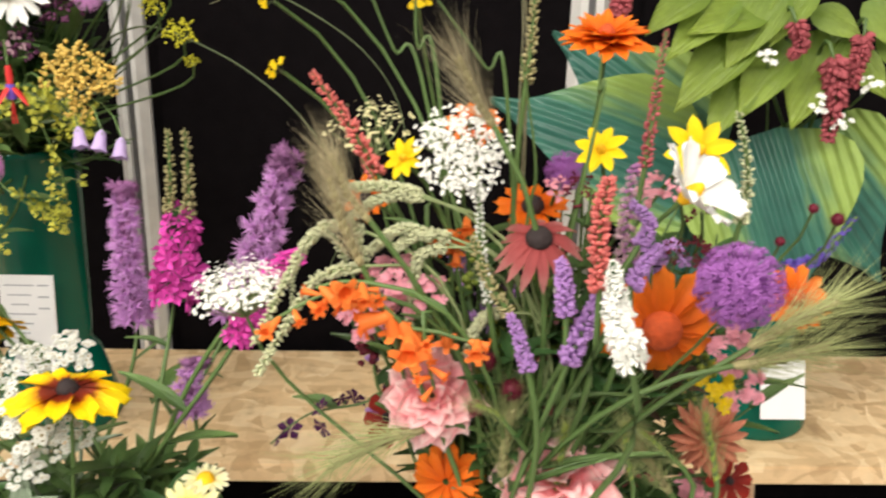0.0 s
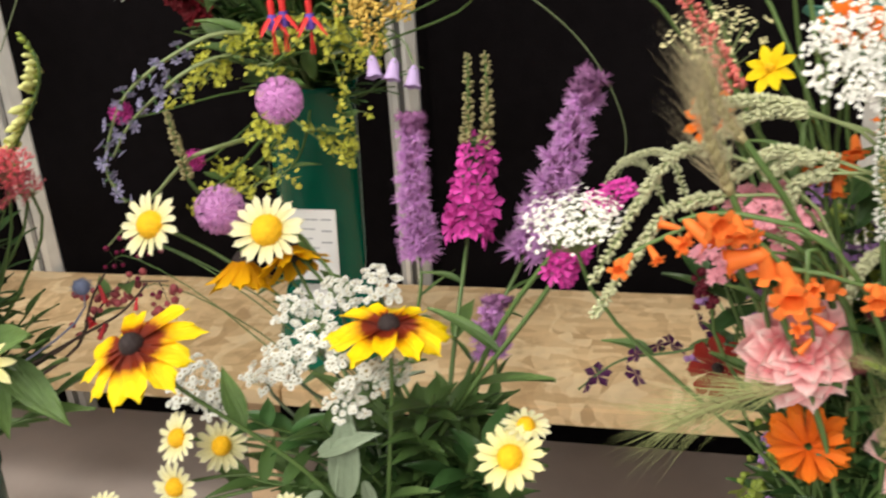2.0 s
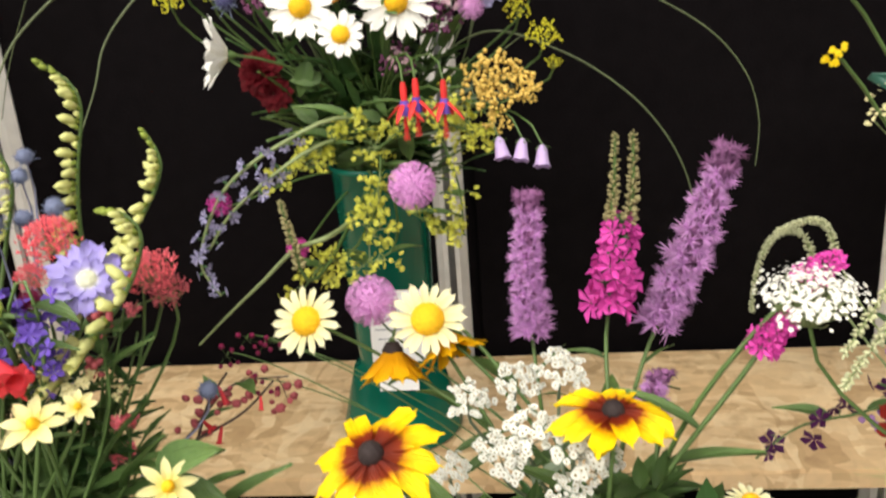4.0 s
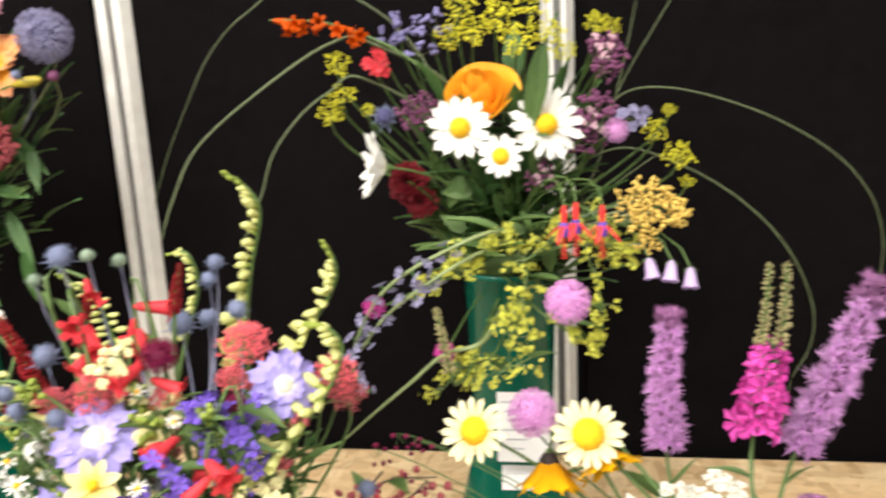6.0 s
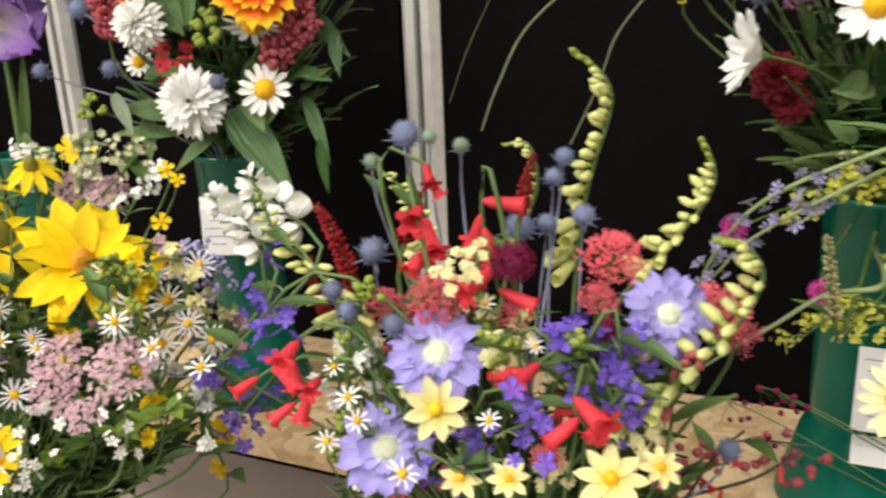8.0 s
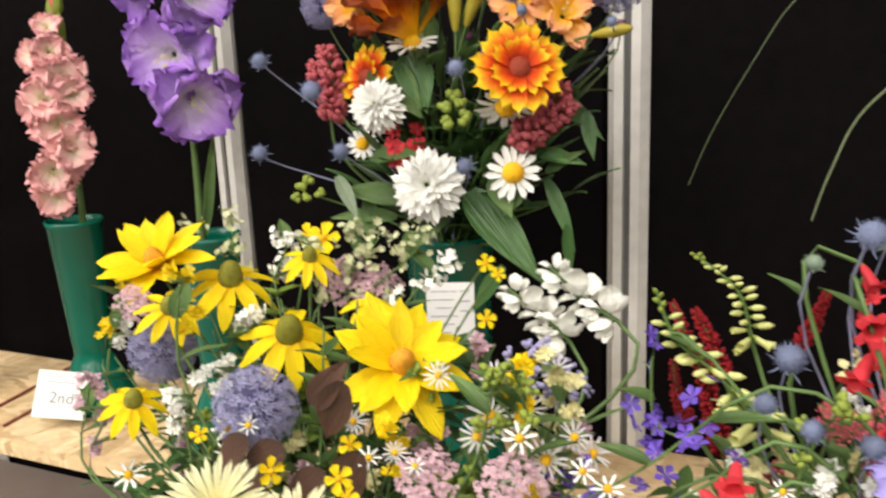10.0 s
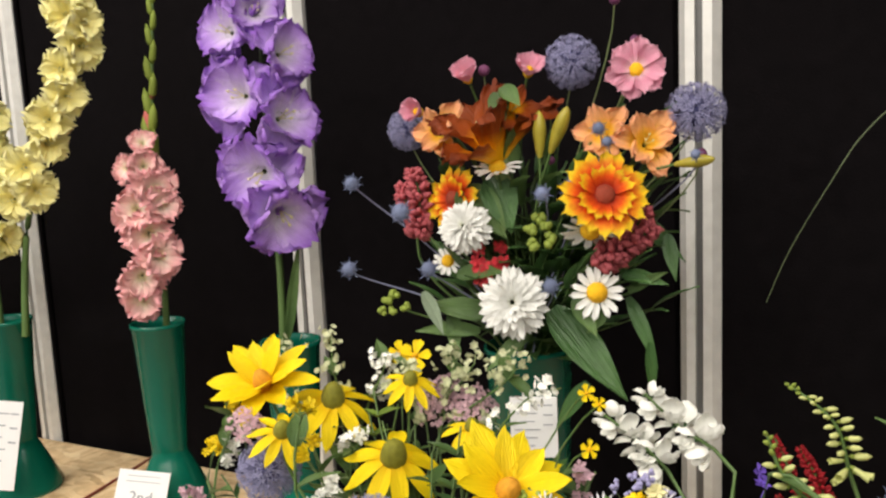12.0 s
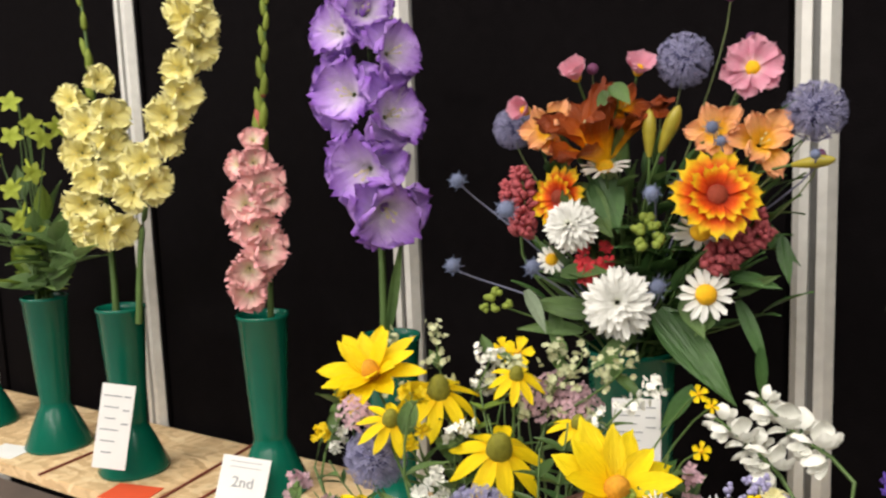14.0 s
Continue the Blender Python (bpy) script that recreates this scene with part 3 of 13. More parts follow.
def mouth_of(v, jitter=0.6):
    """A place inside the mouth of the vase that stands at v."""
    wide = v[2] < 0.9
    r = (0.036 if wide else 0.022) * jitter
    a = RNG.uniform(0, 6.28)
    top = v[2] + (0.25 if wide else 0.225)
    return Vector((v[0] + r * math.cos(a), v[1] + r * math.sin(a), top))


def leaf(root, at, towards, length, shape="leaf", width=0.32, material=None, curl=-0.15, cup=0.15, ruffle=0.02, up=(0, 0, 1), name="leaf", label=""):
    me = petal_mesh(shape, width, cup, curl, ruffle, material or LEAF, RNG.randrange(3))
    return place(name, me, frame_along(at, towards, up) @ Matrix.Diagonal((length, length, length, 1)), root, label)


def stem_leaves(root, path, n, length, width=0.3, material=None, lo=0.15, hi=0.85):
    for k in range(n):
        t = lo + (hi - lo) * (k + RNG.random() * 0.6) / max(1, n)
        i = min(len(path) - 2, int(t * (len(path) - 1)))
        d = (path[i + 1] - path[i]).normalized()
        a = k * 2.4 + RNG.uniform(-0.5, 0.5)
        out = Vector((math.cos(a), math.sin(a), 0.35)) + d * 0.3
        leaf(root, path[i], out, length * RNG.uniform(0.7, 1.2), "leaf", width, material, curl=RNG.uniform(-0.35, -0.05))


# ---- kinds of flower ----
def ray_flower(name, label, v, head, facing, radius, petals, n=16, layers=1, shape="strap", width=0.3, lift=8.0, rise=18.0, disc=None, disc_r=0.3, disc_h=0.35,
               cup=0.15, curl=-0.05, ruffle=0.03, leaves=2, stem=None, shrink=0.13, group="", spread=7.0, base=None, leaf_mat=None, stem_r=0.0015):
    """A flower with rings of petals round a disc. lift: the angle of the outer ring, rise: how much each inner ring stands up more."""
    base = Vector(base) if base else mouth_of(v)
    root = plant(name, label, "flower", group, base)
    head, facing = Vector(head), Vector(facing).normalized()
    path = stem_path(base, head - facing * radius * 0.12, facing)
    stem_part(root, path, stem_r, stem_r * 0.75, stem)
    if leaves:
        stem_leaves(root, path, leaves, 0.045, 0.28, leaf_mat)
    m = frame_to(head, facing, RNG.uniform(0, 6.28))
    r_in = disc_r * radius * 0.75
    for k in range(layers):
        size = (radius - r_in) * (1 - shrink * k)
        count = max(5, round(n * (1 - 0.06 * k)))
        for i in range(count):
            a = 2 * math.pi * (i + 0.5 * (k % 2)) / count + RNG.uniform(-0.06, 0.06)
            e = math.radians(lift + rise * k + RNG.uniform(-spread, spread))
            g = size * RNG.uniform(0.92, 1.05)
            me = petal_mesh(shape, width, cup, curl, ruffle, petals, RNG.randrange(4))
            pm = m @ Matrix.Rotation(a, 4, "Z") @ Matrix.Translation((0, r_in * (1 - 0.6 * k / max(1, layers)), 0.0006 * (i % 2) + 0.001 * k)) @ Matrix.Rotation(e, 4, "X") @ Matrix.Rotation(RNG.uniform(-0.2, 0.2), 4, "Y") @ Matrix.Diagonal((g, g, g, 1))
            place("petal", me, pm, root)
    if disc:
        dr, h = disc_r * radius, disc_h * radius
        prof = [(dr * 0.55, -0.35 * h - 0.1 * dr), (dr, 0.0), (dr * 0.98, h * 0.25), (dr * 0.8, h * 0.66), (dr * 0.5, h * 0.9), (dr * 0.2, h), (0.0001, h * 1.0)]
        me = lathe_mesh("disc", prof, disc, 20)
        place("disc", me, m, root)
        bumps(root, m, dr, h, disc)
    cal = lathe_mesh("calyx", [(0.0012, -0.22 * radius), (0.2 * radius * max(disc_r * 2, 0.5), -0.08 * radius), (0.22 * radius * max(disc_r * 2, 0.5), -0.02 * radius)], stem or STEM, 10)
    place("calyx", cal, m, root)
    return root


def bumps(root, m, dr, h, material):
    """The small florets that stand on a disc."""
    key = ("floret_mass", material.name, round(h / dr, 1))
    if key not in MESHES:
        verts, faces = [], []
        q = h / dr
        for i in range(90):
            t = (i + 0.5) / 90
            r, a = math.sqrt(t) * 0.97, i * 2.39996
            z = q * (1 - t ** 1.3 * 0.75)
            c = Vector((r * math.cos(a), r * math.sin(a), z))
            out = Vector((c.x * 0.5, c.y * 0.5, 1)).normalized()
            spike_at(verts, faces, c - out * 0.03, out, 0.05, 0.13)
        MESHES[key] = mesh_of("disc_mass", verts, faces, material, False)
    place("disc_mass", MESHES[key], m @ Matrix.Diagonal((dr, dr, dr, 1)), root)


def spike_at(verts, faces, at, way, r, length, sides=3):
    way = Vector(way).normalized()
    x = way.orthogonal().normalized()
    y = way.cross(x)
    n = len(verts)
    for i in range(sides):
        a = 2 * math.pi * i / sides
        verts.append(at + (x * math.cos(a) + y * math.sin(a)) * r)
    verts.append(at + way * length)
    for i in range(sides):
        faces.append((n + i, n + (i + 1) % sides, n + sides))


def bead_at(verts, faces, at, way, r, length):
    """A small bud: pointed at both ends."""
    way = Vector(way).normalized()
    x = way.orthogonal().normalized()
    y = way.cross(x)
    n = len(verts)
    verts.append(at)
    for f, w in ((0.3, 1.0), (0.72, 0.85)):
        for i in range(5):
            a = 2 * math.pi * i / 5
            verts.append(at + way * length * f + (x * math.cos(a) + y * math.sin(a)) * r * w)
    verts.append(at + way * length)
    for i in range(5):
        j = (i + 1) % 5
        faces.append((n, n + 1 + j, n + 1 + i))
        faces.append((n + 1 + i, n + 1 + j, n + 6 + j, n + 6 + i))
        faces.append((n + 6 + i, n + 6 + j, n + 11))


def star_at(verts, faces, at, way, r, n=5, spin=0.0, cone=0.25, wide=0.34):
    """A small open floret with n petals."""
    way = Vector(way).normalized()
    x = way.orthogonal().normalized()
    y = way.cross(x)
    for i in range(n):
        a = spin + 2 * math.pi * i / n
        d, s = x * math.cos(a) + y * math.sin(a), -x * math.sin(a) + y * math.cos(a)
        k = len(verts)
        verts.extend((at, at + d * r * 0.62 + s * r * wide + way * r * cone, at + d * r + way * r * cone * 0.8, at + d * r * 0.62 - s * r * wide + way * r * cone))
        faces.append((k, k + 3, k + 2, k + 1))


def bell_at(verts, faces, at, way, r, length, flare=1.2, sides=8):
    """A bell or trumpet with a lobed mouth."""
    way = Vector(way).normalized()
    x = way.orthogonal().normalized()
    y = way.cross(x)
    n = len(verts)
    prof = ((0.0, 0.25), (0.2, 0.7), (0.6, 0.9), (0.9, 1.05), (1.0, flare))
    for f, w in prof:
        for i in range(sides):
            a = 2 * math.pi * i / sides
            lobe = 1 + (0.12 * (i % 2) if f == 1.0 else 0)
            verts.append(at + way * length * (f + (0.08 if f == 1.0 and i % 2 else 0)) + (x * math.cos(a) + y * math.sin(a)) * r * w * lobe)
    for k in range(len(prof) - 1):
        for i in range(sides):
            j = (i + 1) % sides
            a = n + k * sides
            faces.append((a + i, a + j, a + sides + j, a + sides + i))


def hood_at(verts, faces, at, way, r):
    """A hooded flower: a rounded helmet over two spreading lower lips."""
    m = frame_along(at, way) @ Matrix.Rotation(RNG.uniform(-0.5, 0.5), 4, "Y")
    for sx, sz, lift_, wide, long_ in ((0, 0.1, 0.55, 1.0, 0.95), (-0.32, -0.1, -0.35, 0.8, 0.8), (0.32, -0.1, -0.35, 0.8, 0.8), (0, -0.15, -0.75, 0.6, 0.6)):
        n = len(verts)
        for j in range(6):
            t = j / 5
            w = wide * math.sin(math.pi * (0.12 + 0.8 * t)) * 0.55
            for i in range(7):
                u = i / 3 - 1
                bulge = math.sqrt(max(0, 1 - u * u)) * 0.32 * math.sin(math.pi * min(1, t * 0.9 + 0.1))
                q = Vector((sx * t + u * w, long_ * t, sz + lift_ * t * 0.55 + bulge * (1 if lift_ > 0 else -0.6) + 0.05 * math.sin(7 * u + 5 * t)))
                verts.append(m @ (q * r))
        for j in range(5):
            for i in range(6):
                k = n + j * 7 + i
                faces.append((k, k + 1, k + 8, k + 7))


def ball_flower(name, label, v, head, facing, radius, spines, core, n=260, stem=None, fuzz=0.42, star=True, bracts=0, leaves=0, group="", flat=1.0, base=None, bract_mat=None):
    """A round head of many fine florets on a core."""
    base = Vector(base) if base else mouth_of(v)
    root = plant(name, label, "flower", group, base)
    head, facing = Vector(head), Vector(facing).normalized()
    path = stem_path(base, head - facing * radius * 0.5, facing)
    stem_part(root, path, 0.0012, 0.0007, stem)
    if leaves:
        stem_leaves(root, path, leaves, 0.04, 0.3)
    m = frame_to(head, facing, RNG.uniform(0, 6))
    kn = 1 - fuzz
    prof = [(max(0.0002, radius * kn * math.sin(t)), -radius * kn * flat * math.cos(t)) for t in [math.pi * i / 8 for i in range(9)]]
    place("core", lathe_mesh("core", prof, core, 14), m, root)
    verts, faces = [], []
    for i in range(n):
        z = 1 - 2 * (i + 0.5) / n
        a = i * 2.39996 + RNG.uniform(-0.1, 0.1)
        d = Vector((math.sqrt(1 - z * z) * math.cos(a), math.sqrt(1 - z * z) * math.sin(a), z))
        d = (d + Vector((RNG.uniform(-0.12, 0.12), RNG.uniform(-0.12, 0.12), RNG.uniform(-0.12, 0.12)))).normalized()
        g = Vector((d.x, d.y, d.z * flat))
        length = radius * fuzz * RNG.uniform(0.8, 1.1)
        spike_at(verts, faces, g * radius * kn * 0.97, d, radius * 0.035, length)
        if star:
            star_at(verts, faces, g * radius * kn + d * length * 0.72, d, radius * 0.12, 5, RNG.uniform(0, 6), 0.5, 0.2)
    place("flower_head", mesh_of("flower_head", verts, faces, spines, False), m, root)
    if bracts:
        bm_ = bract_mat or spines
        for i in range(bracts):
            a = 2 * math.pi * i / bracts
            me = petal_mesh("point", 0.08, 0.2, 0.1, 0.01, bm_, i % 3)
            place("bract", me, m @ Matrix.Translation((0, 0, -radius * 0.5)) @ Matrix.Rotation(a, 4, "Z") @ Matrix.Rotation(RNG.uniform(-0.1, 0.5), 4, "X") @ Matrix.Diagonal((radius * 1.35,) * 3 + (1,)), root)
    return root


def spike_flower(name, label, v, points, radius, florets, kind="liatris", n=80, stem=None, taper=0.55, leaves=3, leaf_w=0.12, leaf_len=0.06, group="", base=None, tip=None, sides_only=None, bead=None, stem_r=0.0018, leaf_mat=None):
    """A spire: florets all the way up the last stretch of the stem. points run from the lowest floret to the tip."""
    base = Vector(base) if base else mouth_of(v)
    root = plant(name, label, "flower", group, base)
    pts = smooth_path(points, 8)
    first = (pts[1] - pts[0]).normalized()
    low = stem_path(base, pts[0], first, 0.3)
    stem_part(root, low[:-1] + pts, stem_r, stem_r * 0.5, stem)
    if leaves:
        stem_leaves(root, low, leaves, leaf_len, leaf_w, leaf_mat, 0.3, 0.95)
    verts, faces, v2, f2 = [], [], [], []
    o = pts[0]
    for i in range(n):
        t = (i + 0.5) / n
        k = t * (len(pts) - 1)
        j = min(len(pts) - 2, int(k))
        c = pts[j].lerp(pts[j + 1], k - j) - o
        ax = (pts[j + 1] - pts[j]).normalized()
        x = ax.orthogonal().normalized()
        y = ax.cross(x)
        a = i * 2.39996 + RNG.uniform(-0.2, 0.2)
        d = x * math.cos(a) + y * math.sin(a)
        r = radius * (1 - (1 - taper) * t ** 1.5) * RNG.uniform(0.85, 1.1)
        if kind == "liatris":
            out = (d + ax * 0.3).normalized()
            r *= 0.86 + 0.16 * math.sin(t * 46)
            tv, tf = (v2, f2) if t > 0.86 else (verts, faces)
            for _ in range(30):
                w = (out * 0.8 + Vector((RNG.uniform(-1, 1), RNG.uniform(-1, 1), RNG.uniform(-1, 1)))).normalized()
                spike_at(tv, tf, c + d * r * 0.42, w, radius * 0.05, r * RNG.uniform(0.3, 0.6))
            bead_at(v2, f2, c, out, radius * 0.16, r * 0.45)
        elif kind == "open":
            out = (d + ax * 0.25).normalized()
            star_at(verts, faces, c + out * r * 0.5, out + Vector((RNG.uniform(-0.5, 0.5), RNG.uniform(-0.5, 0.5), RNG.uniform(-0.5, 0.5))), r * RNG.uniform(0.45, 0.68), 6, RNG.uniform(0, 6), 0.3, 0.26)
            bead_at(v2, f2, c, out, radius * 0.12, r * 0.6)
        elif kind == "beads":
            for _ in range(2):
                w = (d + ax * RNG.uniform(0.2, 0.8) + x * RNG.uniform(-0.5, 0.5) + y * RNG.uniform(-0.5, 0.5)).normalized()
                bead_at(verts, faces, c + w * r * 0.15 + ax * r * RNG.uniform(-0.2, 0.2), w, r * 0.2, r * 0.85)
        elif kind == "awns":
            w = (ax + d * RNG.uniform(0.1, 0.65)).normalized()
            spike_at(verts, faces, c, w, radius * 0.012, radius * RNG.uniform(1.6, 3.0))
            if i % 3 == 0:
                bead_at(v2, f2, c, ax + d * 0.3, radius * 0.09, radius * 0.5)
        elif kind == "bells":
            side = Vector(sides_only) if sides_only else d
            cross = side.cross(Vector((0, 0, 1))).normalized()
            fan = (1.0, -0.9, 0.35, -0.45)[i % 4] * RNG.uniform(0.8, 1.3)
            out = (side * 0.45 + cross * fan + Vector((0, 0, RNG.uniform(-0.12, 0.3) - 0.3 * (1 - t))) + ax * 0.45 * t).normalized()
            size = radius * (1.12 - 0.68 * t) * RNG.uniform(0.85, 1.15)
            neck = c + out * size * 0.25
            tube(v2, f2, [c, neck], size * 0.05, size * 0.06, 3)
            if t < 0.2:
                bell_at(verts, faces, neck, out, size * 0.22, size * 1.1, 1.0)
            elif t < 0.82:
                bead_at(verts, faces, neck, out, size * 0.24, size * 1.1)
            else:
                bead_at(v2, f2, c, out + ax * 0.4, size * 0.26, size * 0.8)
            bead_at(v2, f2, c + out * size * 0.15, out, size * 0.15, size * 0.36)
        elif kind == "hoods":
            out = (d * 0.9 + ax * 0.3).normalized()
            hood_at(verts, faces, c + out * r * 0.2, out, r * 0.8)
            tube(v2, f2, [c, c + out * r * 0.3], r * 0.05, r * 0.06, 3)
    place("flower_spike", mesh_of("flower_spike", verts, faces, florets, kind in ("bells", "beads", "hoods")), Matrix.Translation(o), root)
    if v2:
        place("bud_mass", mesh_of("bud_mass", v2, f2, bead or (LIAT_BUD if kind == "liatris" else LEAF_DARK)), Matrix.Translation(o), root)
    return root


def umbel(name, label, v, head, facing, radius, florets, n=60, dome=0.35, size=0.16, kind="star", rays=True, stem=None, leaves=1, group="", base=None, petals=5, fill=1.0, neck=0.9, leaf_mat=None, stem_r=0.0014, eyes=None):
    """A flat or domed head of many small florets on fine rays."""
    base = Vector(base) if base else mouth_of(v)
    root = plant(name, label, "flower", group, base)
    head, f = Vector(head), Vector(facing).normalized()
    joint = head - f * radius * neck
    path = stem_path(base, joint, f)
    stem_part(root, path, stem_r, stem_r * 0.7, stem)
    if leaves:
        stem_leaves(root, path, leaves, 0.04, 0.26, leaf_mat)
    m = frame_to(head, f, RNG.uniform(0, 6))
    verts, faces, v2, f2 = [], [], [], []
    foot = Vector((0, 0, -radius * neck))
    clumps = max(5, n // 7)
    v3, f3 = [], []
    for c in range(clumps):
        t = (c + 0.5) / clumps
        r, a = math.sqrt(t) * radius * fill, c * 2.39996 + RNG.uniform(-0.2, 0.2)
        top = Vector((r * math.cos(a), r * math.sin(a), dome * radius * (1 - (r / radius) ** 2) + RNG.uniform(-0.06, 0.06) * radius))
        if rays:
            tube(v2, f2, [foot, foot.lerp(top, 0.5) + Vector((top.x, top.y, 0)) * 0.12, top - Vector((0, 0, radius * 0.05))], radius * 0.016, radius * 0.012, 3)
        for i in range(max(1, n // clumps)):
            off = Vector((RNG.uniform(-1, 1), RNG.uniform(-1, 1), RNG.uniform(-0.5, 0.6))) * radius * 0.22
            p = top + off
            d = Vector((p.x * 0.5 / radius, p.y * 0.5 / radius, 1)) + Vector((RNG.uniform(-0.4, 0.4), RNG.uniform(-0.4, 0.4), 0))
            s = size * radius * RNG.uniform(0.75, 1.2)
            if kind == "star":
                star_at(verts, faces, p, d, s, petals, RNG.uniform(0, 6), 0.2, 0.36)
                if eyes:
                    bead_at(v3, f3, p, d, s * 0.3, s * 0.3)
            elif kind == "bead":
                bead_at(verts, faces, p, d, s * 0.55, s * 1.2)
            else:
                for _ in range(5):
                    spike_at(verts, faces, p, d + Vector((RNG.uniform(-0.9, 0.9), RNG.uniform(-0.9, 0.9), RNG.uniform(-0.5, 0.5))), s * 0.14, s)
    place("flower_head", mesh_of("flower_head", verts, faces, florets, kind == "bead"), m, root)
    if eyes:
        place("eye_mass", mesh_of("eye_mass", v3, f3, eyes), m, root)
    if v2:
        place("ray_mass", mesh_of("ray_mass", v2, f2, stem or STEM_PALE), m, root)
    return root


def spray(name, label, v, points, radius, florets, n=120, size=0.0035, stem=None, group="", kind="star", base=None, leaves=2, leaf_mat=None, petals=5, clump=0.16, each=9):
    """A loose airy spray: side twigs along an arching stem, each with a few small florets."""
    base = Vector(base) if base else mouth_of(v)
    root = plant(name, label, "flower", group, base)
    pts = smooth_path(points, 6)
    low = stem_path(base, pts[0], (pts[1] - pts[0]), 0.3)
    stem_part(root, low[:-1] + pts, 0.0013, 0.0006, stem)
    if leaves:
        stem_leaves(root, low[:-1] + pts, leaves, 0.03, 0.4, leaf_mat, 0.4, 0.95)
    verts, faces, v2, f2 = [], [], [], []
    o = pts[0]
    twigs = max(4, n // each)
    for k in range(twigs):
        t = (k + RNG.random()) / twigs * (len(pts) - 1)
        j = min(len(pts) - 2, int(t))
        c = pts[j].lerp(pts[j + 1], t - j) - o
        d = Vector((RNG.gauss(0, 1), RNG.gauss(0, 1), RNG.gauss(0.2, 0.8))).normalized()
        e = c + d * radius * RNG.uniform(0.3, 1.0)
        tube(v2, f2, [c, c.lerp(e, 0.5) + Vector((0, 0, radius * 0.1)), e], 0.0005, 0.0003, 3)
        for i in range(each):
            p = e + Vector((RNG.gauss(0, 1), RNG.gauss(0, 1), RNG.gauss(0, 1))) * radius * clump
            w = Vector((RNG.gauss(0, 1), RNG.gauss(-0.6, 1), RNG.gauss(0.6, 1)))
            s = size * RNG.uniform(0.7, 1.3)
            if kind == "star":
                star_at(verts, faces, p, w, s, petals, RNG.uniform(0, 6), 0.25, 0.34)
            else:
                bead_at(verts, faces, p, w, s * 0.5, s * 1.3)
    place("floret_mass", mesh_of("floret_mass", verts, faces, florets, kind != "star"), Matrix.Translation(o), root)
    place("twig_mass", mesh_of("twig_mass", v2, f2, stem or STEM_PALE), Matrix.Translation(o), root)
    return root


def trumpet_flower(root, at, way, length, radius, material, name="trumpet", lobes=5, flare=1.25):
    """One tubular flower with spreading lobes."""
    at, way = Vector(at), Vector(way).normalized()
    verts, faces = [], []
    bell_at(verts, faces, Vector((0, 0, 0)), Vector((0, 0, 1)), radius * 0.62, length, 1.15, 10)
    for i in range(lobes):
        a = 2 * math.pi * i / lobes
        d, s = Vector((math.cos(a), math.sin(a), 0)), Vector((-math.sin(a), math.cos(a), 0))
        tip = Vector((0, 0, length))
        k = len(verts)
        verts.extend((tip + d * radius * 0.6 + s * radius * 0.4, tip + d * radius * 0.6 - s * radius * 0.4,
                      tip + d * radius * flare - s * radius * 0.35 + Vector((0, 0, radius * 0.12)), tip + d * radius * flare + s * radius * 0.35 + Vector((0, 0, radius * 0.12)), tip + d * radius * flare * 1.15))
        faces.extend(((k, k + 1, k + 2, k + 3), (k + 3, k + 2, k + 4)))
    return place(name, mesh_of(name, verts, faces, material), frame_to(at, way, RNG.uniform(0, 6)), root)


def trumpet_stem(name, label, v, points, material, size, n=7, group="", stem=None, hang=0.2, base=None, lobes=5, slim=0.32):
    """A stem with tubular flowers along its end."""
    base = Vector(base) if base else mouth_of(v)
    root = plant(name, label, "flower", group, base)
    pts = smooth_path(points, 6)
    low = stem_path(base, pts[0], pts[1] - pts[0], 0.3)
    stem_part(root, low[:-1] + pts, 0.0015, 0.0008, stem)
    stem_leaves(root, low, 2, 0.022, 0.3, None, 0.4, 0.95)
    for i in range(n):
        t = (i + 0.5) / n * (len(pts) - 1)
        j = min(len(pts) - 2, int(t))
        c = pts[j].lerp(pts[j + 1], t - j)
        way = Vector((RNG.uniform(-1, 1), RNG.uniform(-1.3, 0.3), RNG.uniform(-0.7, 0.4) - hang)).normalized()
        g = size * RNG.uniform(0.8, 1.1)
        trumpet_flower(root, c, way, g, g * slim, material, "floret", lobes)
    return root


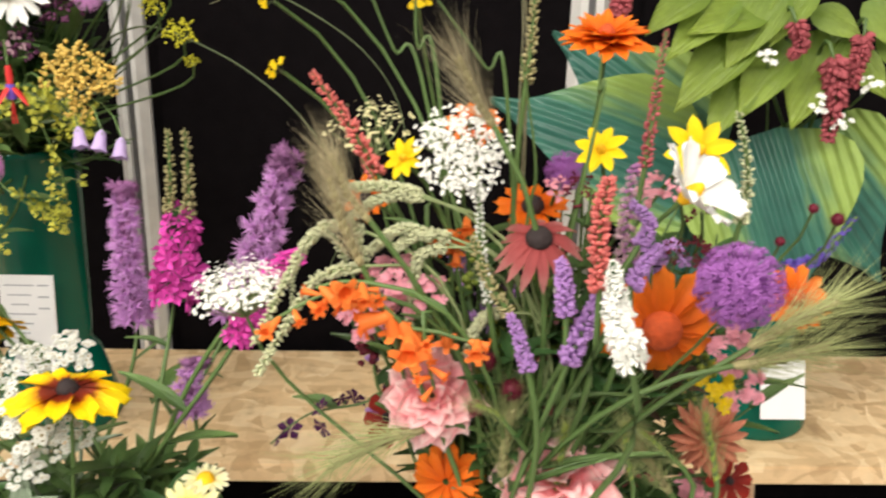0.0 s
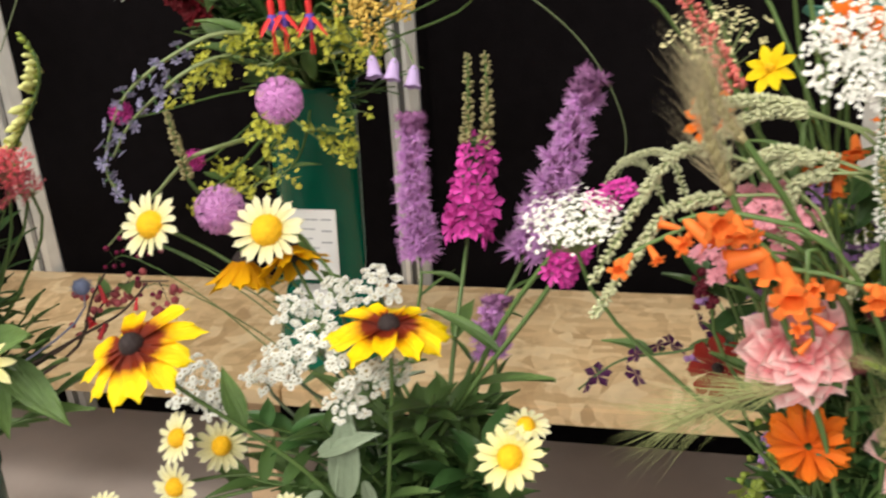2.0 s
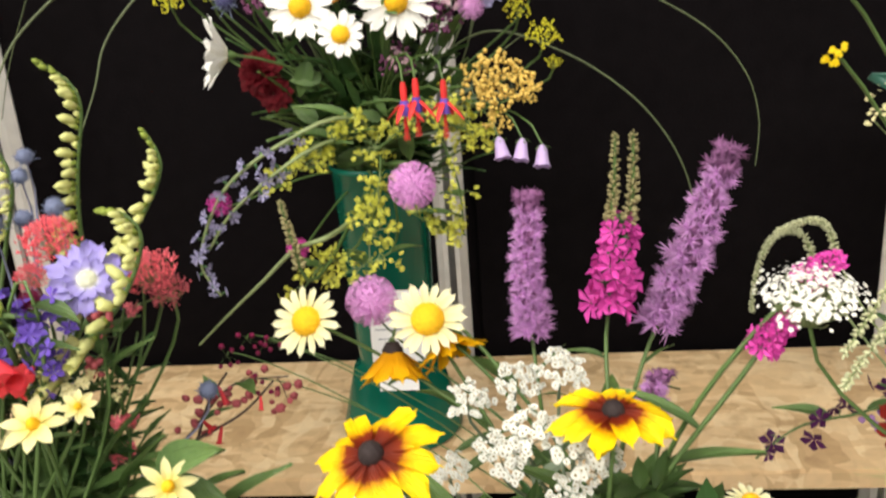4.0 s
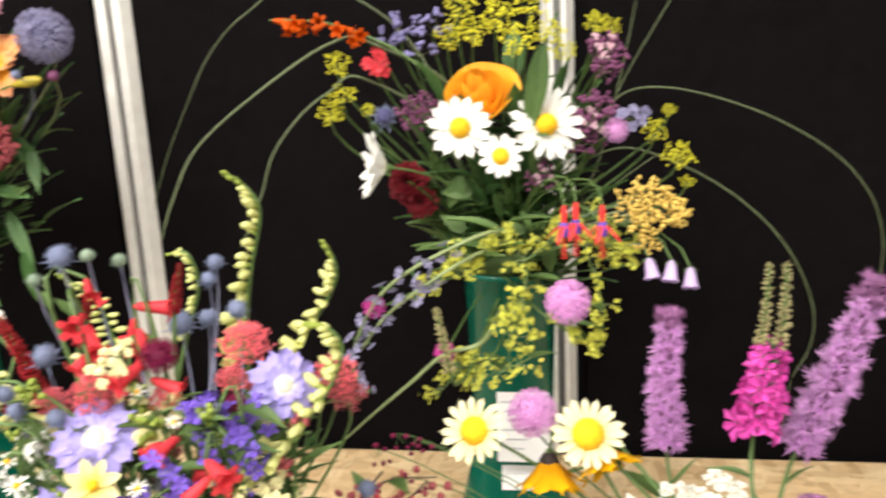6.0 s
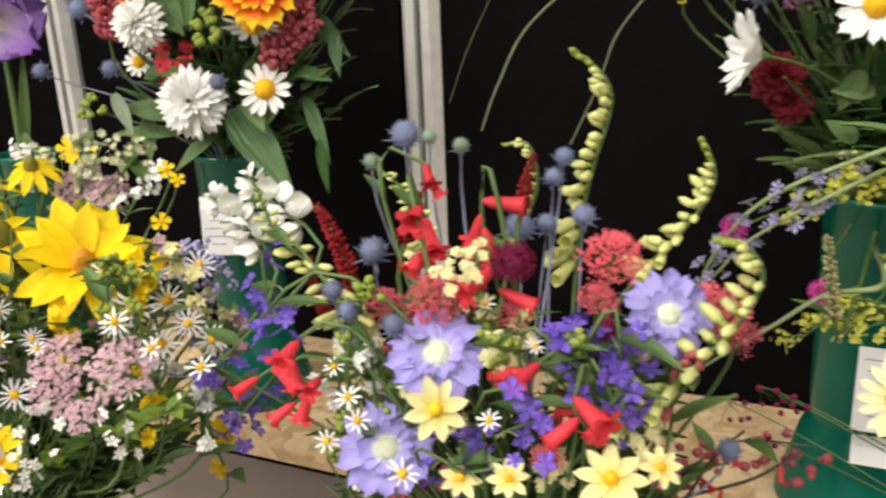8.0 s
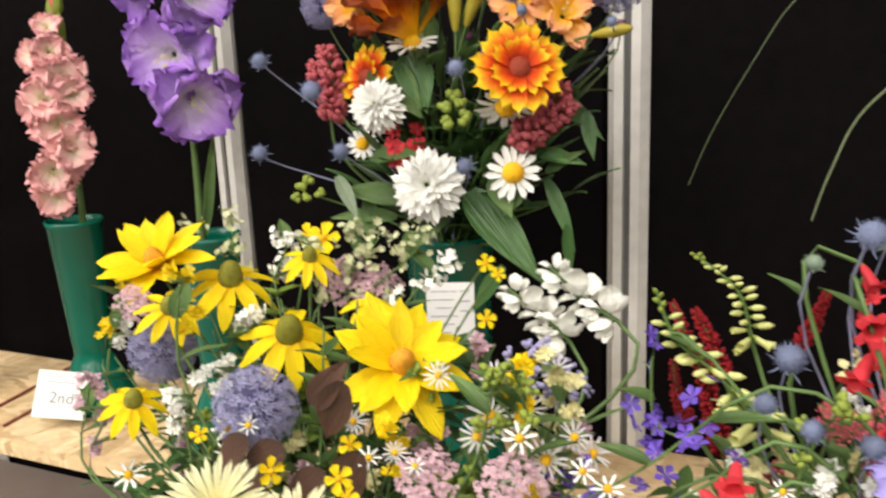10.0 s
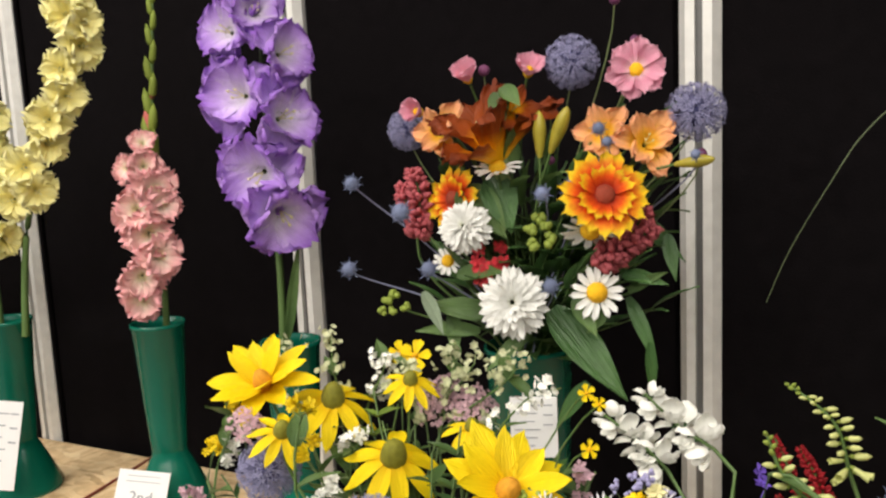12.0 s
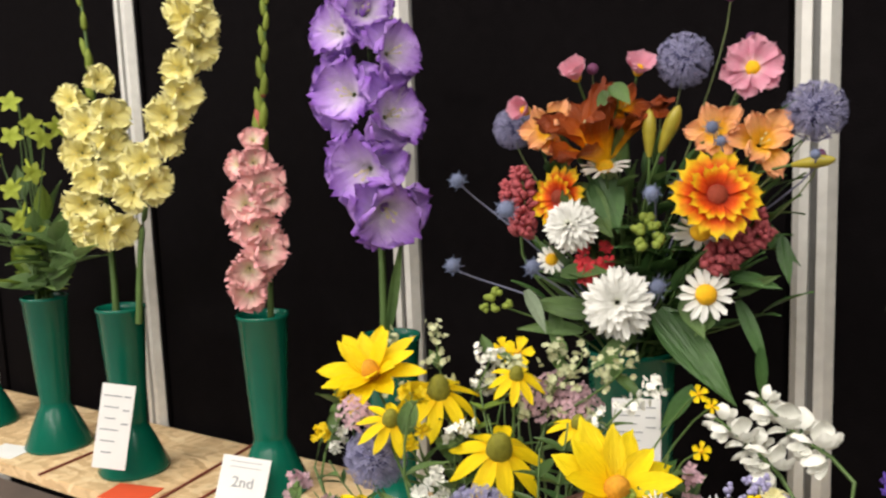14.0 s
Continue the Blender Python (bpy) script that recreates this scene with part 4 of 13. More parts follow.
def funnel(root, at, way, size, petals, shape="glad", n=6, width=0.95, open_deg=46, throat=None, ruffle=0.06, curl=-0.3, name="floret"):
    """A wide funnel flower of n petals: a throat with its petals below it."""
    at, way = Vector(at), Vector(way).normalized()
    m = frame_to(at, way, RNG.uniform(0, 6.28))
    thr = lathe_mesh("floret", [(0.06 * size, -0.5 * size), (0.1 * size, -0.2 * size), (0.17 * size, 0.08 * size)], throat or STEM_PALE, 10)
    f = place(name, thr, m, root)
    for i in range(n):
        a = 2 * math.pi * i / n
        e = math.radians(90 - open_deg + (14 if i % 2 else -8) + RNG.uniform(-6, 6))
        g = size * RNG.uniform(0.95, 1.08) * (1.0 if i % 2 else 1.06)
        me = petal_mesh(shape, width, 0.3, curl, ruffle, petals, RNG.randrange(4))
        place("petal", me, m @ Matrix.Rotation(a, 4, "Z") @ Matrix.Translation((0, 0.06 * size, -0.05 * size)) @ Matrix.Rotation(e, 4, "X") @ Matrix.Diagonal((g, g, g, 1)), f)
    st = []
    fc = []
    for i in range(3):
        a = 2 * math.pi * i / 3
        tube(st, fc, [Vector((0, 0, 0)), Vector((0.12 * size * math.cos(a), 0.12 * size * math.sin(a), 0.5 * size))], 0.015 * size, 0.012 * size, 4)
        bead_at(st, fc, Vector((0.12 * size * math.cos(a), 0.12 * size * math.sin(a), 0.46 * size)), Vector((0, 0, 1)), 0.035 * size, 0.16 * size)
    place("stamen", mesh_of("stamen", st, fc, F_CREAM), m, f)
    return f


def gladiolus(label, v, foot, tip, petals, group, mids=()):
    """The bare parts of a gladiolus: stem, sword leaf and the green buds at its tip. Its florets are added by funnel()."""
    base = Vector(foot)
    root = plant("gladiolus", label, "flower", group, base)
    pts = smooth_path([base, *mids, tip], 10)
    stem_part(root, pts, 0.0055, 0.0018, STEM)
    return root, pts


def buds_up(root, pts, lo, hi, n, size, material, side=1):
    for i in range(n):
        t = lo + (hi - lo) * i / max(1, n - 1)
        k = min(len(pts) - 2, int(t * (len(pts) - 1)))
        d = (pts[k + 1] - pts[k]).normalized()
        g = size * (1 - 0.55 * i / n)
        verts, faces = [], []
        bead_at(verts, faces, Vector((0, 0, 0)), Vector((0, 0, 1)), g * 0.15, g)
        way = d + Vector((0.2 * side * (1 if i % 2 else -1), -0.12, 0))
        place("bud", mesh_of("bud", verts, faces, material), frame_to(pts[k], way), root)


def grass(label, v, points, r=0.0009, material=None, group="arching grasses", base=None, name="arching_grass"):
    base = Vector(base) if base else mouth_of(v)
    root = plant(name, label, "grass", group, base)
    pts = smooth_path([base, *points], 8)
    stem_part(root, pts, r * 1.4, r * 0.5, material or GRASS, "blade")
    return root


def greenery(v, head, n=7, length=0.05, width=0.34, material=None, label="leafy green filler stem in the arrangement", group="leafy filler stems", base=None):
    base = Vector(base) if base else mouth_of(v)
    root = plant("foliage_stem", label, "foliage", group, base)
    head = Vector(head)
    path = stem_path(base, head, (head - base) + Vector((0, 0, 0.02)), 0.25)
    stem_part(root, path, 0.0012, 0.0007)
    if length > 0.03:
        stem_leaves(root, path, n, length, width, material, 0.25, 1.0)
        leaf(root, path[-1], path[-1] - path[-2], length, "leaf", width, material)
    else:
        # leaflets too small to tell apart stay one mass
        verts, faces = [], []
        for k in range(n * 3):
            i = min(len(path) - 2, int((0.25 + 0.75 * k / (n * 3)) * (len(path) - 1)))
            a = k * 2.4 + RNG.uniform(-0.5, 0.5)
            out = Vector((math.cos(a), math.sin(a), 0.3)) + (path[i + 1] - path[i]).normalized() * 0.3
            g = length * RNG.uniform(0.7, 1.3)
            me = petal_mesh("leaf", width, 0.15, -0.2, 0.02, material or LEAF, RNG.randrange(3))
            m = frame_along(path[i] - base, out) @ Matrix.Diagonal((g, g, g, 1))
            k0 = len(verts)
            verts.extend(m @ q.co for q in me.vertices)
            faces.extend(tuple(k0 + j for j in p.vertices) for p in me.polygons)
        place("leaf_mass", mesh_of("leaf_mass", verts, faces, material or LEAF), Matrix.Translation(base), root)
    return root


def rose(head, facing, radius, v):
    """A half-open rose: petals wrapped round one another."""
    base = mouth_of(v)
    root = plant("rose", "half-open orange rose among white daisies", "flower", "daisy and fennel arrangement", base)
    head, facing = Vector(head), Vector(facing).normalized()
    path = stem_path(base, head - facing * radius * 0.6, facing)
    stem_part(root, path, 0.0022, 0.0018)
    m = frame_to(head - facing * radius * 0.7, facing)
    for k in range(12):
        t = k / 11
        rho, high, flare = radius * (0.10 + 0.72 * t), radius * (1.5 - 0.78 * t), radius * (-0.14 + 0.40 * t ** 3)
        span = 3.9 if k < 4 else 2.5
        verts, faces = [], []
        for i in range(15):
            u = i / 7 - 1
            a = 2.4 * k + u * span / 2
            for q in range(10):
                s = q / 9
                r = rho * (0.45 + 0.55 * math.sin(math.pi * 0.5 * min(1, s * 1.25))) + flare * s ** 4 - 0.06 * rho * u * u
                verts.append((r * math.cos(a), r * math.sin(a), high * s * (1 - 0.20 * abs(u) ** 3) + 0.03 * radius * math.sin(5 * a + k) * s - 0.10 * radius * t * s ** 8))
        for i in range(14):
            for q in range(9):
                c = i * 10 + q
                faces.append((c, c + 10, c + 11, c + 1))
        place("petal", mesh_of("petal", verts, faces, ROSE), m, root)
    return root


def fuchsia(top, length, v):
    base = mouth_of(v)
    root = plant("fuchsia", "hanging red fuchsia with a violet skirt", "flower", "daisy and fennel arrangement", base)
    top = Vector(top)
    stem_part(root, stem_path(base, top, (0, 0, -1), 0.2), 0.0009, 0.0006)
    m = Matrix.Translation(top) @ pose(0, 0, 0, 180, 0, 0)
    place("tube", lathe_mesh("tube", [(length * 0.045, 0), (length * 0.07, length * 0.15), (length * 0.06, length * 0.4)], F_FUCH, 10), m, root)
    for i in range(4):
        me = petal_mesh("point", 0.24, 0.3, 0.3, 0.02, F_FUCH, i % 3)
        place("sepal", me, m @ Matrix.Translation((0, 0, length * 0.36)) @ Matrix.Rotation(i * 1.571 + 0.4, 4, "Z") @ Matrix.Rotation(0.5, 4, "X") @ Matrix.Diagonal((length * 0.55,) * 3 + (1,)), root)
    place("skirt", lathe_mesh("skirt", [(length * 0.08, length * 0.36), (length * 0.11, length * 0.5), (length * 0.10, length * 0.66)], F_BLUE, 12), m, root, "violet skirt")
    verts, faces = [], []
    for i in range(4):
        a = i * 1.6
        tube(verts, faces, [Vector((0, 0, length * 0.5)), Vector((length * 0.05 * math.cos(a), length * 0.05 * math.sin(a), length * 1.15))], length * 0.012, length * 0.012, 3)
    place("stamen", mesh_of("stamen", verts, faces, F_FUCH), m, root)
    return root


def bellflower(top, size, v):
    base = mouth_of(v)
    root = plant("bellflower", "hanging pale lilac bellflower", "flower", "daisy and fennel arrangement", base)
    top = Vector(top)
    stem_part(root, stem_path(base, top, (0.2, -0.2, -1), 0.25), 0.0009, 0.0006)
    verts, faces = [], []
    bell_at(verts, faces, Vector((0, 0, 0)), Vector((RNG.uniform(-0.3, 0.4), RNG.uniform(-0.5, 0.0), -1)), size * 0.3, size * 0.9, 1.25, 10)
    place("bell", mesh_of("bell", verts, faces, F_BELL), Matrix.Translation(top), root)
    for i in range(5):
        leaf(root, top, (math.cos(i * 1.26), math.sin(i * 1.26), -0.5), size * 0.4, "point", 0.3, LEAF, 0.1, name="sepal")
    return root


def lily(head, facing, size, v, petals, label, width=0.72, open_deg=40):
    base = mouth_of(v)
    root = plant("lily", label, "flower", "orange and white arrangement", base)
    head, facing = Vector(head), Vector(facing).normalized()
    stem_part(root, stem_path(base, head - facing * size * 0.5, facing), 0.0018, 0.0014)
    funnel(root, head - facing * size * 0.35, facing, size, petals, "glad", 6, width, open_deg, STEM_PALE, 0.07, -0.3)
    return root


def lily_bud(at, way, length):
    base = mouth_of(VB)
    root = plant("lily_bud", "long yellow-green daylily bud flushed with orange", "flower", "orange and white arrangement", base)
    at, way = Vector(at), Vector(way).normalized()
    stem_part(root, stem_path(base, at, way), 0.0015, 0.0012)
    prof = [(length * 0.05, 0), (length * 0.10, length * 0.2), (length * 0.15, length * 0.55), (length * 0.13, length * 0.78), (length * 0.07, length * 0.94), (0.0002, length)]
    place("bud", lathe_mesh("bud", prof, LILY_BUD, 12), frame_to(at, way), root)
    return root


def tobacco_flower(head, facing, size, v):
    base = mouth_of(v)
    root = plant("tobacco_flower", "lime green tobacco flower with a flat star face", "flower", "lime tobacco flowers", base)
    head, facing = Vector(head), Vector(facing).normalized()
    back = head - facing * size * 1.4 + Vector((0, 0, size * 0.6))
    stem_part(root, stem_path(base, back, Vector((0, 0, 1)), 0.2), 0.0014, 0.001)
    verts, faces = [], []
    tube(verts, faces, smooth_path([back, head - facing * size * 0.5 + Vector((0, 0, size * 0.15)), head], 5), size * 0.07, size * 0.14, 8)
    place("tube", mesh_of("tube", [q - back for q in verts], faces, LIME_P), Matrix.Translation(back), root)
    m = frame_to(head, facing, RNG.uniform(0, 6))
    for i in range(5):
        me = petal_mesh("point", 0.62, 0.15, -0.22, 0.05, LIME_P, i % 4)
        place("petal", me, m @ Matrix.Rotation(i * 1.2566, 4, "Z") @ Matrix.Rotation(0.25, 4, "X") @ Matrix.Diagonal((size * 0.62,) * 3 + (1,)), root)
    return root


def show_card(centre, wide, high, yaw, tilt, label, rows=4, big="", roll=0):
    """A small card that leans back, with rows of print."""
    root = tagged(new("entry_card"), label, "card", "cards at the vases")
    m = Matrix.Translation(centre) @ pose(0, 0, 0, 0, 0, yaw) @ pose(0, 0, 0, tilt, roll, 0)
    root.matrix_basis = m
    place("sheet", box_mesh("sheet", wide, 0.0006, high, CARD, 0), m, root)
    for i in range(rows):
        z = high * (0.40 - 0.8 * (i + 0.3) / max(rows, 1)) if not big else high * (0.38 - 0.12 * i)
        wd = wide * (0.55 - 0.12 * (i % 3)) if not big else wide * 0.66
        place("print_line", box_mesh("print_line", wd, 0.0003, high * 0.014, INK, 0), m @ pose(-wide * (0.14 if not big else 0), -0.0006, z), root, "grey line of print")
    if rows > 3:
        for i in range(3):
            place("print_line", box_mesh("print_line", wide * 0.2, 0.0003, high * 0.018, INK, 0), m @ pose(wide * 0.3, -0.0006, high * (0.36 - 0.16 * i)), root, "grey line of print")
    if big:
        cu = bpy.data.curves.new("prize_text", "FONT")
        cu.body, cu.size, cu.align_x = big, high * 0.34, "CENTER"
        cu.extrude = 0.0001
        cu.materials.append(INK)
        t = new("prize_text", cu)
        t.parent = root
        t.matrix_basis = pose(0, -0.0007, -high * 0.18, 90, 0, 0)
    return root


def stick(a, b):
    a, b = Vector(a), Vector(b)
    ob = place("dividing_stick", box_mesh("dividing_stick", 0.004, (b - a).length, 0.003, REDSTICK, 0.0006), frame_along((a + b) / 2 + Vector((0, 0, 0.0018)), b - a))
    return tagged(ob, "thin red-brown dividing stick on the strand board", "stick", "dividing sticks")


def red_card(at):
    ob = place("red_card", box_mesh("red_card", 0.075, 0.05, 0.0008, REDCARD, 0), Matrix.Translation(at) @ pose(0, 0, 0.0008, 0, 0, 14))
    return tagged(ob, "red-orange card lying flat on the board", "card")


def flat_card(at):
    ob = place("white_slip", box_mesh("white_slip", 0.07, 0.05, 0.0006, CARD, 0), Matrix.Translation(at) @ pose(0, 0, 0.0007, 0, 0, 10))
    return tagged(ob, "white slip of card lying on the board", "card")


# ---- arrangement of orange, pink and purple flowers with grasses ----
umbel("white_umbel", "white lacy umbel on a green stem in the arrangement", F0, (0.3310, 0.6860, 1.3400), (-0.05, -0.86, 0.51), 0.0202, F_WHITE, group="hot-coloured arrangement", n=620, size=0.058, dome=0.3)
umbel("white_umbel", "white lacy umbel on a green stem in the arrangement", F0, (0.2220, 0.7030, 1.2660), (-0.11, -0.26, 0.96), 0.0215, F_WHITE, group="hot-coloured arrangement", n=560, size=0.058, dome=0.25)
umbel("green_umbel", "green-white umbel just opening, in the arrangement", F0, (0.2850, 0.7600, 1.3380), (-0.08, -0.38, 0.92), 0.0230, F_CREAM, group="hot-coloured arrangement", n=150, size=0.06, dome=0.3)
ray_flower("zinnia", "orange zinnia facing up above the arrangement", F0, (0.4030, 0.7300, 1.3880), (-0.06, -0.29, 0.96), 0.0240, ORANGE, group="hot-coloured arrangement", n=16, layers=3, width=0.42, shape="point", lift=2, rise=14, disc=DISC_O, disc_r=0.2)
ray_flower("coreopsis", "bright yellow coreopsis in the arrangement", F0, (0.4470, 0.7060, 1.3380), (-0.01, -0.90, 0.44), 0.0187, YELLOW, group="hot-coloured arrangement", n=8, shape="point", width=0.5, disc=DISC_Y, disc_r=0.18)
ray_flower("coreopsis", "bright yellow coreopsis in the arrangement", F0, (0.4030, 0.7200, 1.3350), (-0.34, -0.72, 0.60), 0.0142, YELLOW, group="hot-coloured arrangement", n=8, shape="point", width=0.5, disc=DISC_Y, disc_r=0.18)
ray_flower("coreopsis", "bright yellow coreopsis in the arrangement", F0, (0.3040, 0.7200, 1.3290), (-0.41, -0.76, 0.51), 0.0119, YELLOW, group="hot-coloured arrangement", n=8, shape="point", width=0.5, disc=DISC_Y, disc_r=0.18)
ray_flower("helenium", "orange helenium behind the white umbel", F0, (0.3400, 0.7400, 1.3430), (-0.04, -0.66, 0.75), 0.0161, ORANGE, group="hot-coloured arrangement", n=12, width=0.4, disc=DISC_B, disc_r=0.25)
ray_flower("helenium", "orange helenium at the edge of the grasses", F0, (0.2840, 0.7400, 1.3030), (-0.46, -0.80, 0.38), 0.0150, ORANGE, group="hot-coloured arrangement", n=10, width=0.4, disc=DISC_B, disc_r=0.25)
ray_flower("helenium", "orange-red helenium with dark cone", F0, (0.3730, 0.7400, 1.2990), (-0.06, -0.41, 0.91), 0.0212, ORANGE, group="hot-coloured arrangement", n=12, width=0.42, disc=DISC_B, disc_r=0.3)
ray_flower("cosmos", "white cosmos with broad petals turned sideways", F0, (0.4290, 0.6600, 1.3270), (0.55, -0.45, 0.70), 0.0272, WHITE, group="hot-coloured arrangement", n=8, shape="round", width=0.66, lift=34, disc=DISC_Y, disc_r=0.14, ruffle=0.05)
ball_flower("allium", "round purple allium head on a stem", F0, (0.4420, 0.6220, 1.3000), (-0.18, -0.68, 0.71), 0.0193, F_ALLIUM, F_ALLIUM, group="hot-coloured arrangement", n=420, fuzz=0.5)
ball_flower("allium", "round purple allium head on a stem", F0, (0.3910, 0.7500, 1.3170), (-0.14, -0.76, 0.63), 0.0123, F_ALLIUM, F_ALLIUM, group="hot-coloured arrangement", n=260, fuzz=0.5)
ray_flower("coneflower", "dusky red coneflower with drooping petals and dark cone", F0, (0.3670, 0.6720, 1.3030), (-0.09, -0.58, 0.81), 0.0269, ECHIN, group="hot-coloured arrangement", n=15, width=0.24, lift=-30, disc=DISC_B, disc_r=0.24, disc_h=0.2, curl=-0.25, shape="point")
ray_flower("tithonia", "large orange flower with a domed orange centre", F0, (0.4260, 0.6660, 1.2610), (-0.01, -1.00, -0.07), 0.0331, ORANGE, group="hot-coloured arrangement", n=12, width=0.44, lift=-12, disc=DISC_O, disc_r=0.3, disc_h=0.28, curl=-0.2)
ray_flower("tithonia", "orange daisy flower behind the purple allium", F0, (0.4840, 0.6600, 1.2800), (0.06, -0.89, 0.46), 0.0171, ORANGE, group="hot-coloured arrangement", n=12, width=0.4, disc=DISC_O, disc_r=0.25)
ray_flower("dahlia", "double pink dahlia with layered petals", F0, (0.3200, 0.6820, 1.2170), (-0.12, -0.88, 0.47), 0.0277, DAHLIA, group="hot-coloured arrangement", n=11, layers=5, width=0.72, shape="point", lift=-4, rise=16, disc_r=0.12, cup=0.3, shrink=0.12, ruffle=0.1, spread=11)
ray_flower("dahlia", "double pink dahlia with layered petals", F0, (0.3840, 0.6690, 1.1750), (-0.09, -0.43, 0.90), 0.0347, DAHLIA, group="hot-coloured arrangement", n=11, layers=5, width=0.72, shape="point", lift=-4, rise=16, disc_r=0.12, cup=0.3, shrink=0.12, ruffle=0.1, spread=11)
ray_flower("dahlia", "salmon-brown spiky dahlia low in the arrangement", F0, (0.4610, 0.6800, 1.1950), (-0.27, -0.94, 0.21), 0.0217, SALMON, group="hot-coloured arrangement", n=16, layers=4, width=0.26, shape="point", lift=-20, rise=22, disc_r=0.12, cup=0.5)
ray_flower("dahlia", "orange-brown dahlia low in the arrangement", F0, (0.3280, 0.6800, 1.1690), (-0.31, -0.93, 0.20), 0.0218, ORANGE, group="hot-coloured arrangement", n=10, layers=2, width=0.45, shape="round", lift=-20, rise=22, disc_r=0.15)
ray_flower("cosmos", "dark red cosmos at the edge of the arrangement", F0, (0.2960, 0.7500, 1.1660), (-0.49, -0.72, 0.50), 0.0185, DKRED, group="hot-coloured arrangement", n=8, shape="round", width=0.6, disc=DISC_B, disc_r=0.16)
ray_flower("cosmos", "dark red cosmos low in the arrangement", F0, (0.4840, 0.7000, 1.1570), (-0.02, -0.95, 0.32), 0.0139, DKRED, group="hot-coloured arrangement", n=8, shape="round", width=0.6, disc=DISC_B, disc_r=0.16)
trumpet_stem("crocosmia", "spray of orange tubular crocosmia flowers", F0, [(0.2910, 0.6650, 1.2780), (0.2730, 0.6650, 1.2790), (0.2420, 0.6650, 1.2620)], CROC, 0.0108, group="hot-coloured arrangement", n=11, slim=0.3)
trumpet_stem("crocosmia", "spray of orange tubular crocosmia flowers", F0, [(0.2890, 0.6600, 1.2850), (0.2760, 0.6600, 1.2850), (0.2660, 0.6600, 1.2820)], CROC, 0.0132, group="hot-coloured arrangement", n=4, slim=0.4)
trumpet_stem("crocosmia", "spray of orange tubular crocosmia flowers", F0, [(0.2960, 0.6600, 1.2740), (0.3040, 0.6600, 1.2660), (0.3090, 0.6600, 1.2580)], CROC, 0.0148, group="hot-coloured arrangement", n=5, slim=0.42)
trumpet_stem("crocosmia", "spray of orange tubular crocosmia flowers", F0, [(0.3150, 0.6600, 1.2580), (0.3170, 0.6600, 1.2460), (0.3200, 0.6600, 1.2320)], CROC, 0.0088, group="hot-coloured arrangement", n=6, slim=0.3)
trumpet_stem("crocosmia", "spray of orange tubular crocosmia flowers", F0, [(0.3220, 0.6600, 1.2610), (0.3350, 0.6600, 1.2570), (0.3410, 0.6600, 1.2580)], CROC, 0.0119, group="hot-coloured arrangement", n=3, slim=0.4)
trumpet_stem("crocosmia", "spray of orange tubular crocosmia flowers", F0, [(0.3250, 0.7000, 1.3000), (0.3310, 0.7000, 1.2890), (0.3360, 0.7000, 1.3090)], CROC, 0.0105, group="hot-coloured arrangement", n=5, slim=0.4)
umbel("phlox", "cluster of small pink florets", F0, (0.2870, 0.6900, 1.2560), (-0.05, -0.77, 0.63), 0.0125, F_PINK, group="hot-coloured arrangement", n=70, size=0.22, dome=0.5)
umbel("phlox", "cluster of small pink florets", F0, (0.3020, 0.6900, 1.2770), (-0.08, -0.80, 0.60), 0.0124, F_PINK, group="hot-coloured arrangement", n=70, size=0.22, dome=0.5)
umbel("phlox", "cluster of small pink florets", F0, (0.3130, 0.6900, 1.2680), (-0.10, -0.78, 0.61), 0.0111, F_PINK, group="hot-coloured arrangement", n=70, size=0.22, dome=0.5)
spike_flower("grass_tassel", "pale green arching catkin-like tassel", F0, [(0.2650, 0.8250, 1.2370), (0.2570, 0.8250, 1.2540), (0.2460, 0.8250, 1.2570), (0.2370, 0.8250, 1.2490), (0.2310, 0.8250, 1.2310), (0.2290, 0.8250, 1.2060)], 0.0036, F_CATKIN, "beads", group="hot-coloured arrangement", n=150, taper=0.7, leaves=0, stem=STEM_PALE, stem_r=0.0008)
spike_flower("grass_tassel", "pale green arching catkin-like tassel", F0, [(0.2790, 0.8250, 1.2370), (0.2710, 0.8250, 1.2580), (0.2610, 0.8250, 1.2630), (0.2490, 0.8250, 1.2600), (0.2410, 0.8250, 1.2560)], 0.0036, F_CATKIN, "beads", group="hot-coloured arrangement", n=150, taper=0.7, leaves=0, stem=STEM_PALE, stem_r=0.0008)
spike_flower("grass_tassel", "pale green drooping catkin-like tassel", F0, [(0.3120, 0.6850, 1.3200), (0.2980, 0.6850, 1.3230), (0.2850, 0.6850, 1.3230), (0.2720, 0.6850, 1.3210)], 0.0039, F_CATKIN, "beads", group="hot-coloured arrangement", n=150, taper=0.85, leaves=0, stem=STEM_PALE, stem_r=0.001)
spike_flower("grass_tassel", "pale green drooping catkin-like tassel", F0, [(0.3140, 0.6850, 1.3180), (0.3010, 0.6850, 1.3190), (0.2890, 0.6850, 1.3150), (0.2790, 0.6850, 1.3060)], 0.0039, F_CATKIN, "beads", group="hot-coloured arrangement", n=150, taper=0.85, leaves=0, stem=STEM_PALE, stem_r=0.001)
spike_flower("grass_tassel", "pale green drooping catkin-like tassel", F0, [(0.2870, 0.6850, 1.3010), (0.2690, 0.6850, 1.3040), (0.2570, 0.6850, 1.2920), (0.2480, 0.6850, 1.2750), (0.2320, 0.6850, 1.2440)], 0.0040, F_CATKIN, "beads", group="hot-coloured arrangement", n=150, taper=0.85, leaves=0, stem=STEM_PALE, stem_r=0.001)
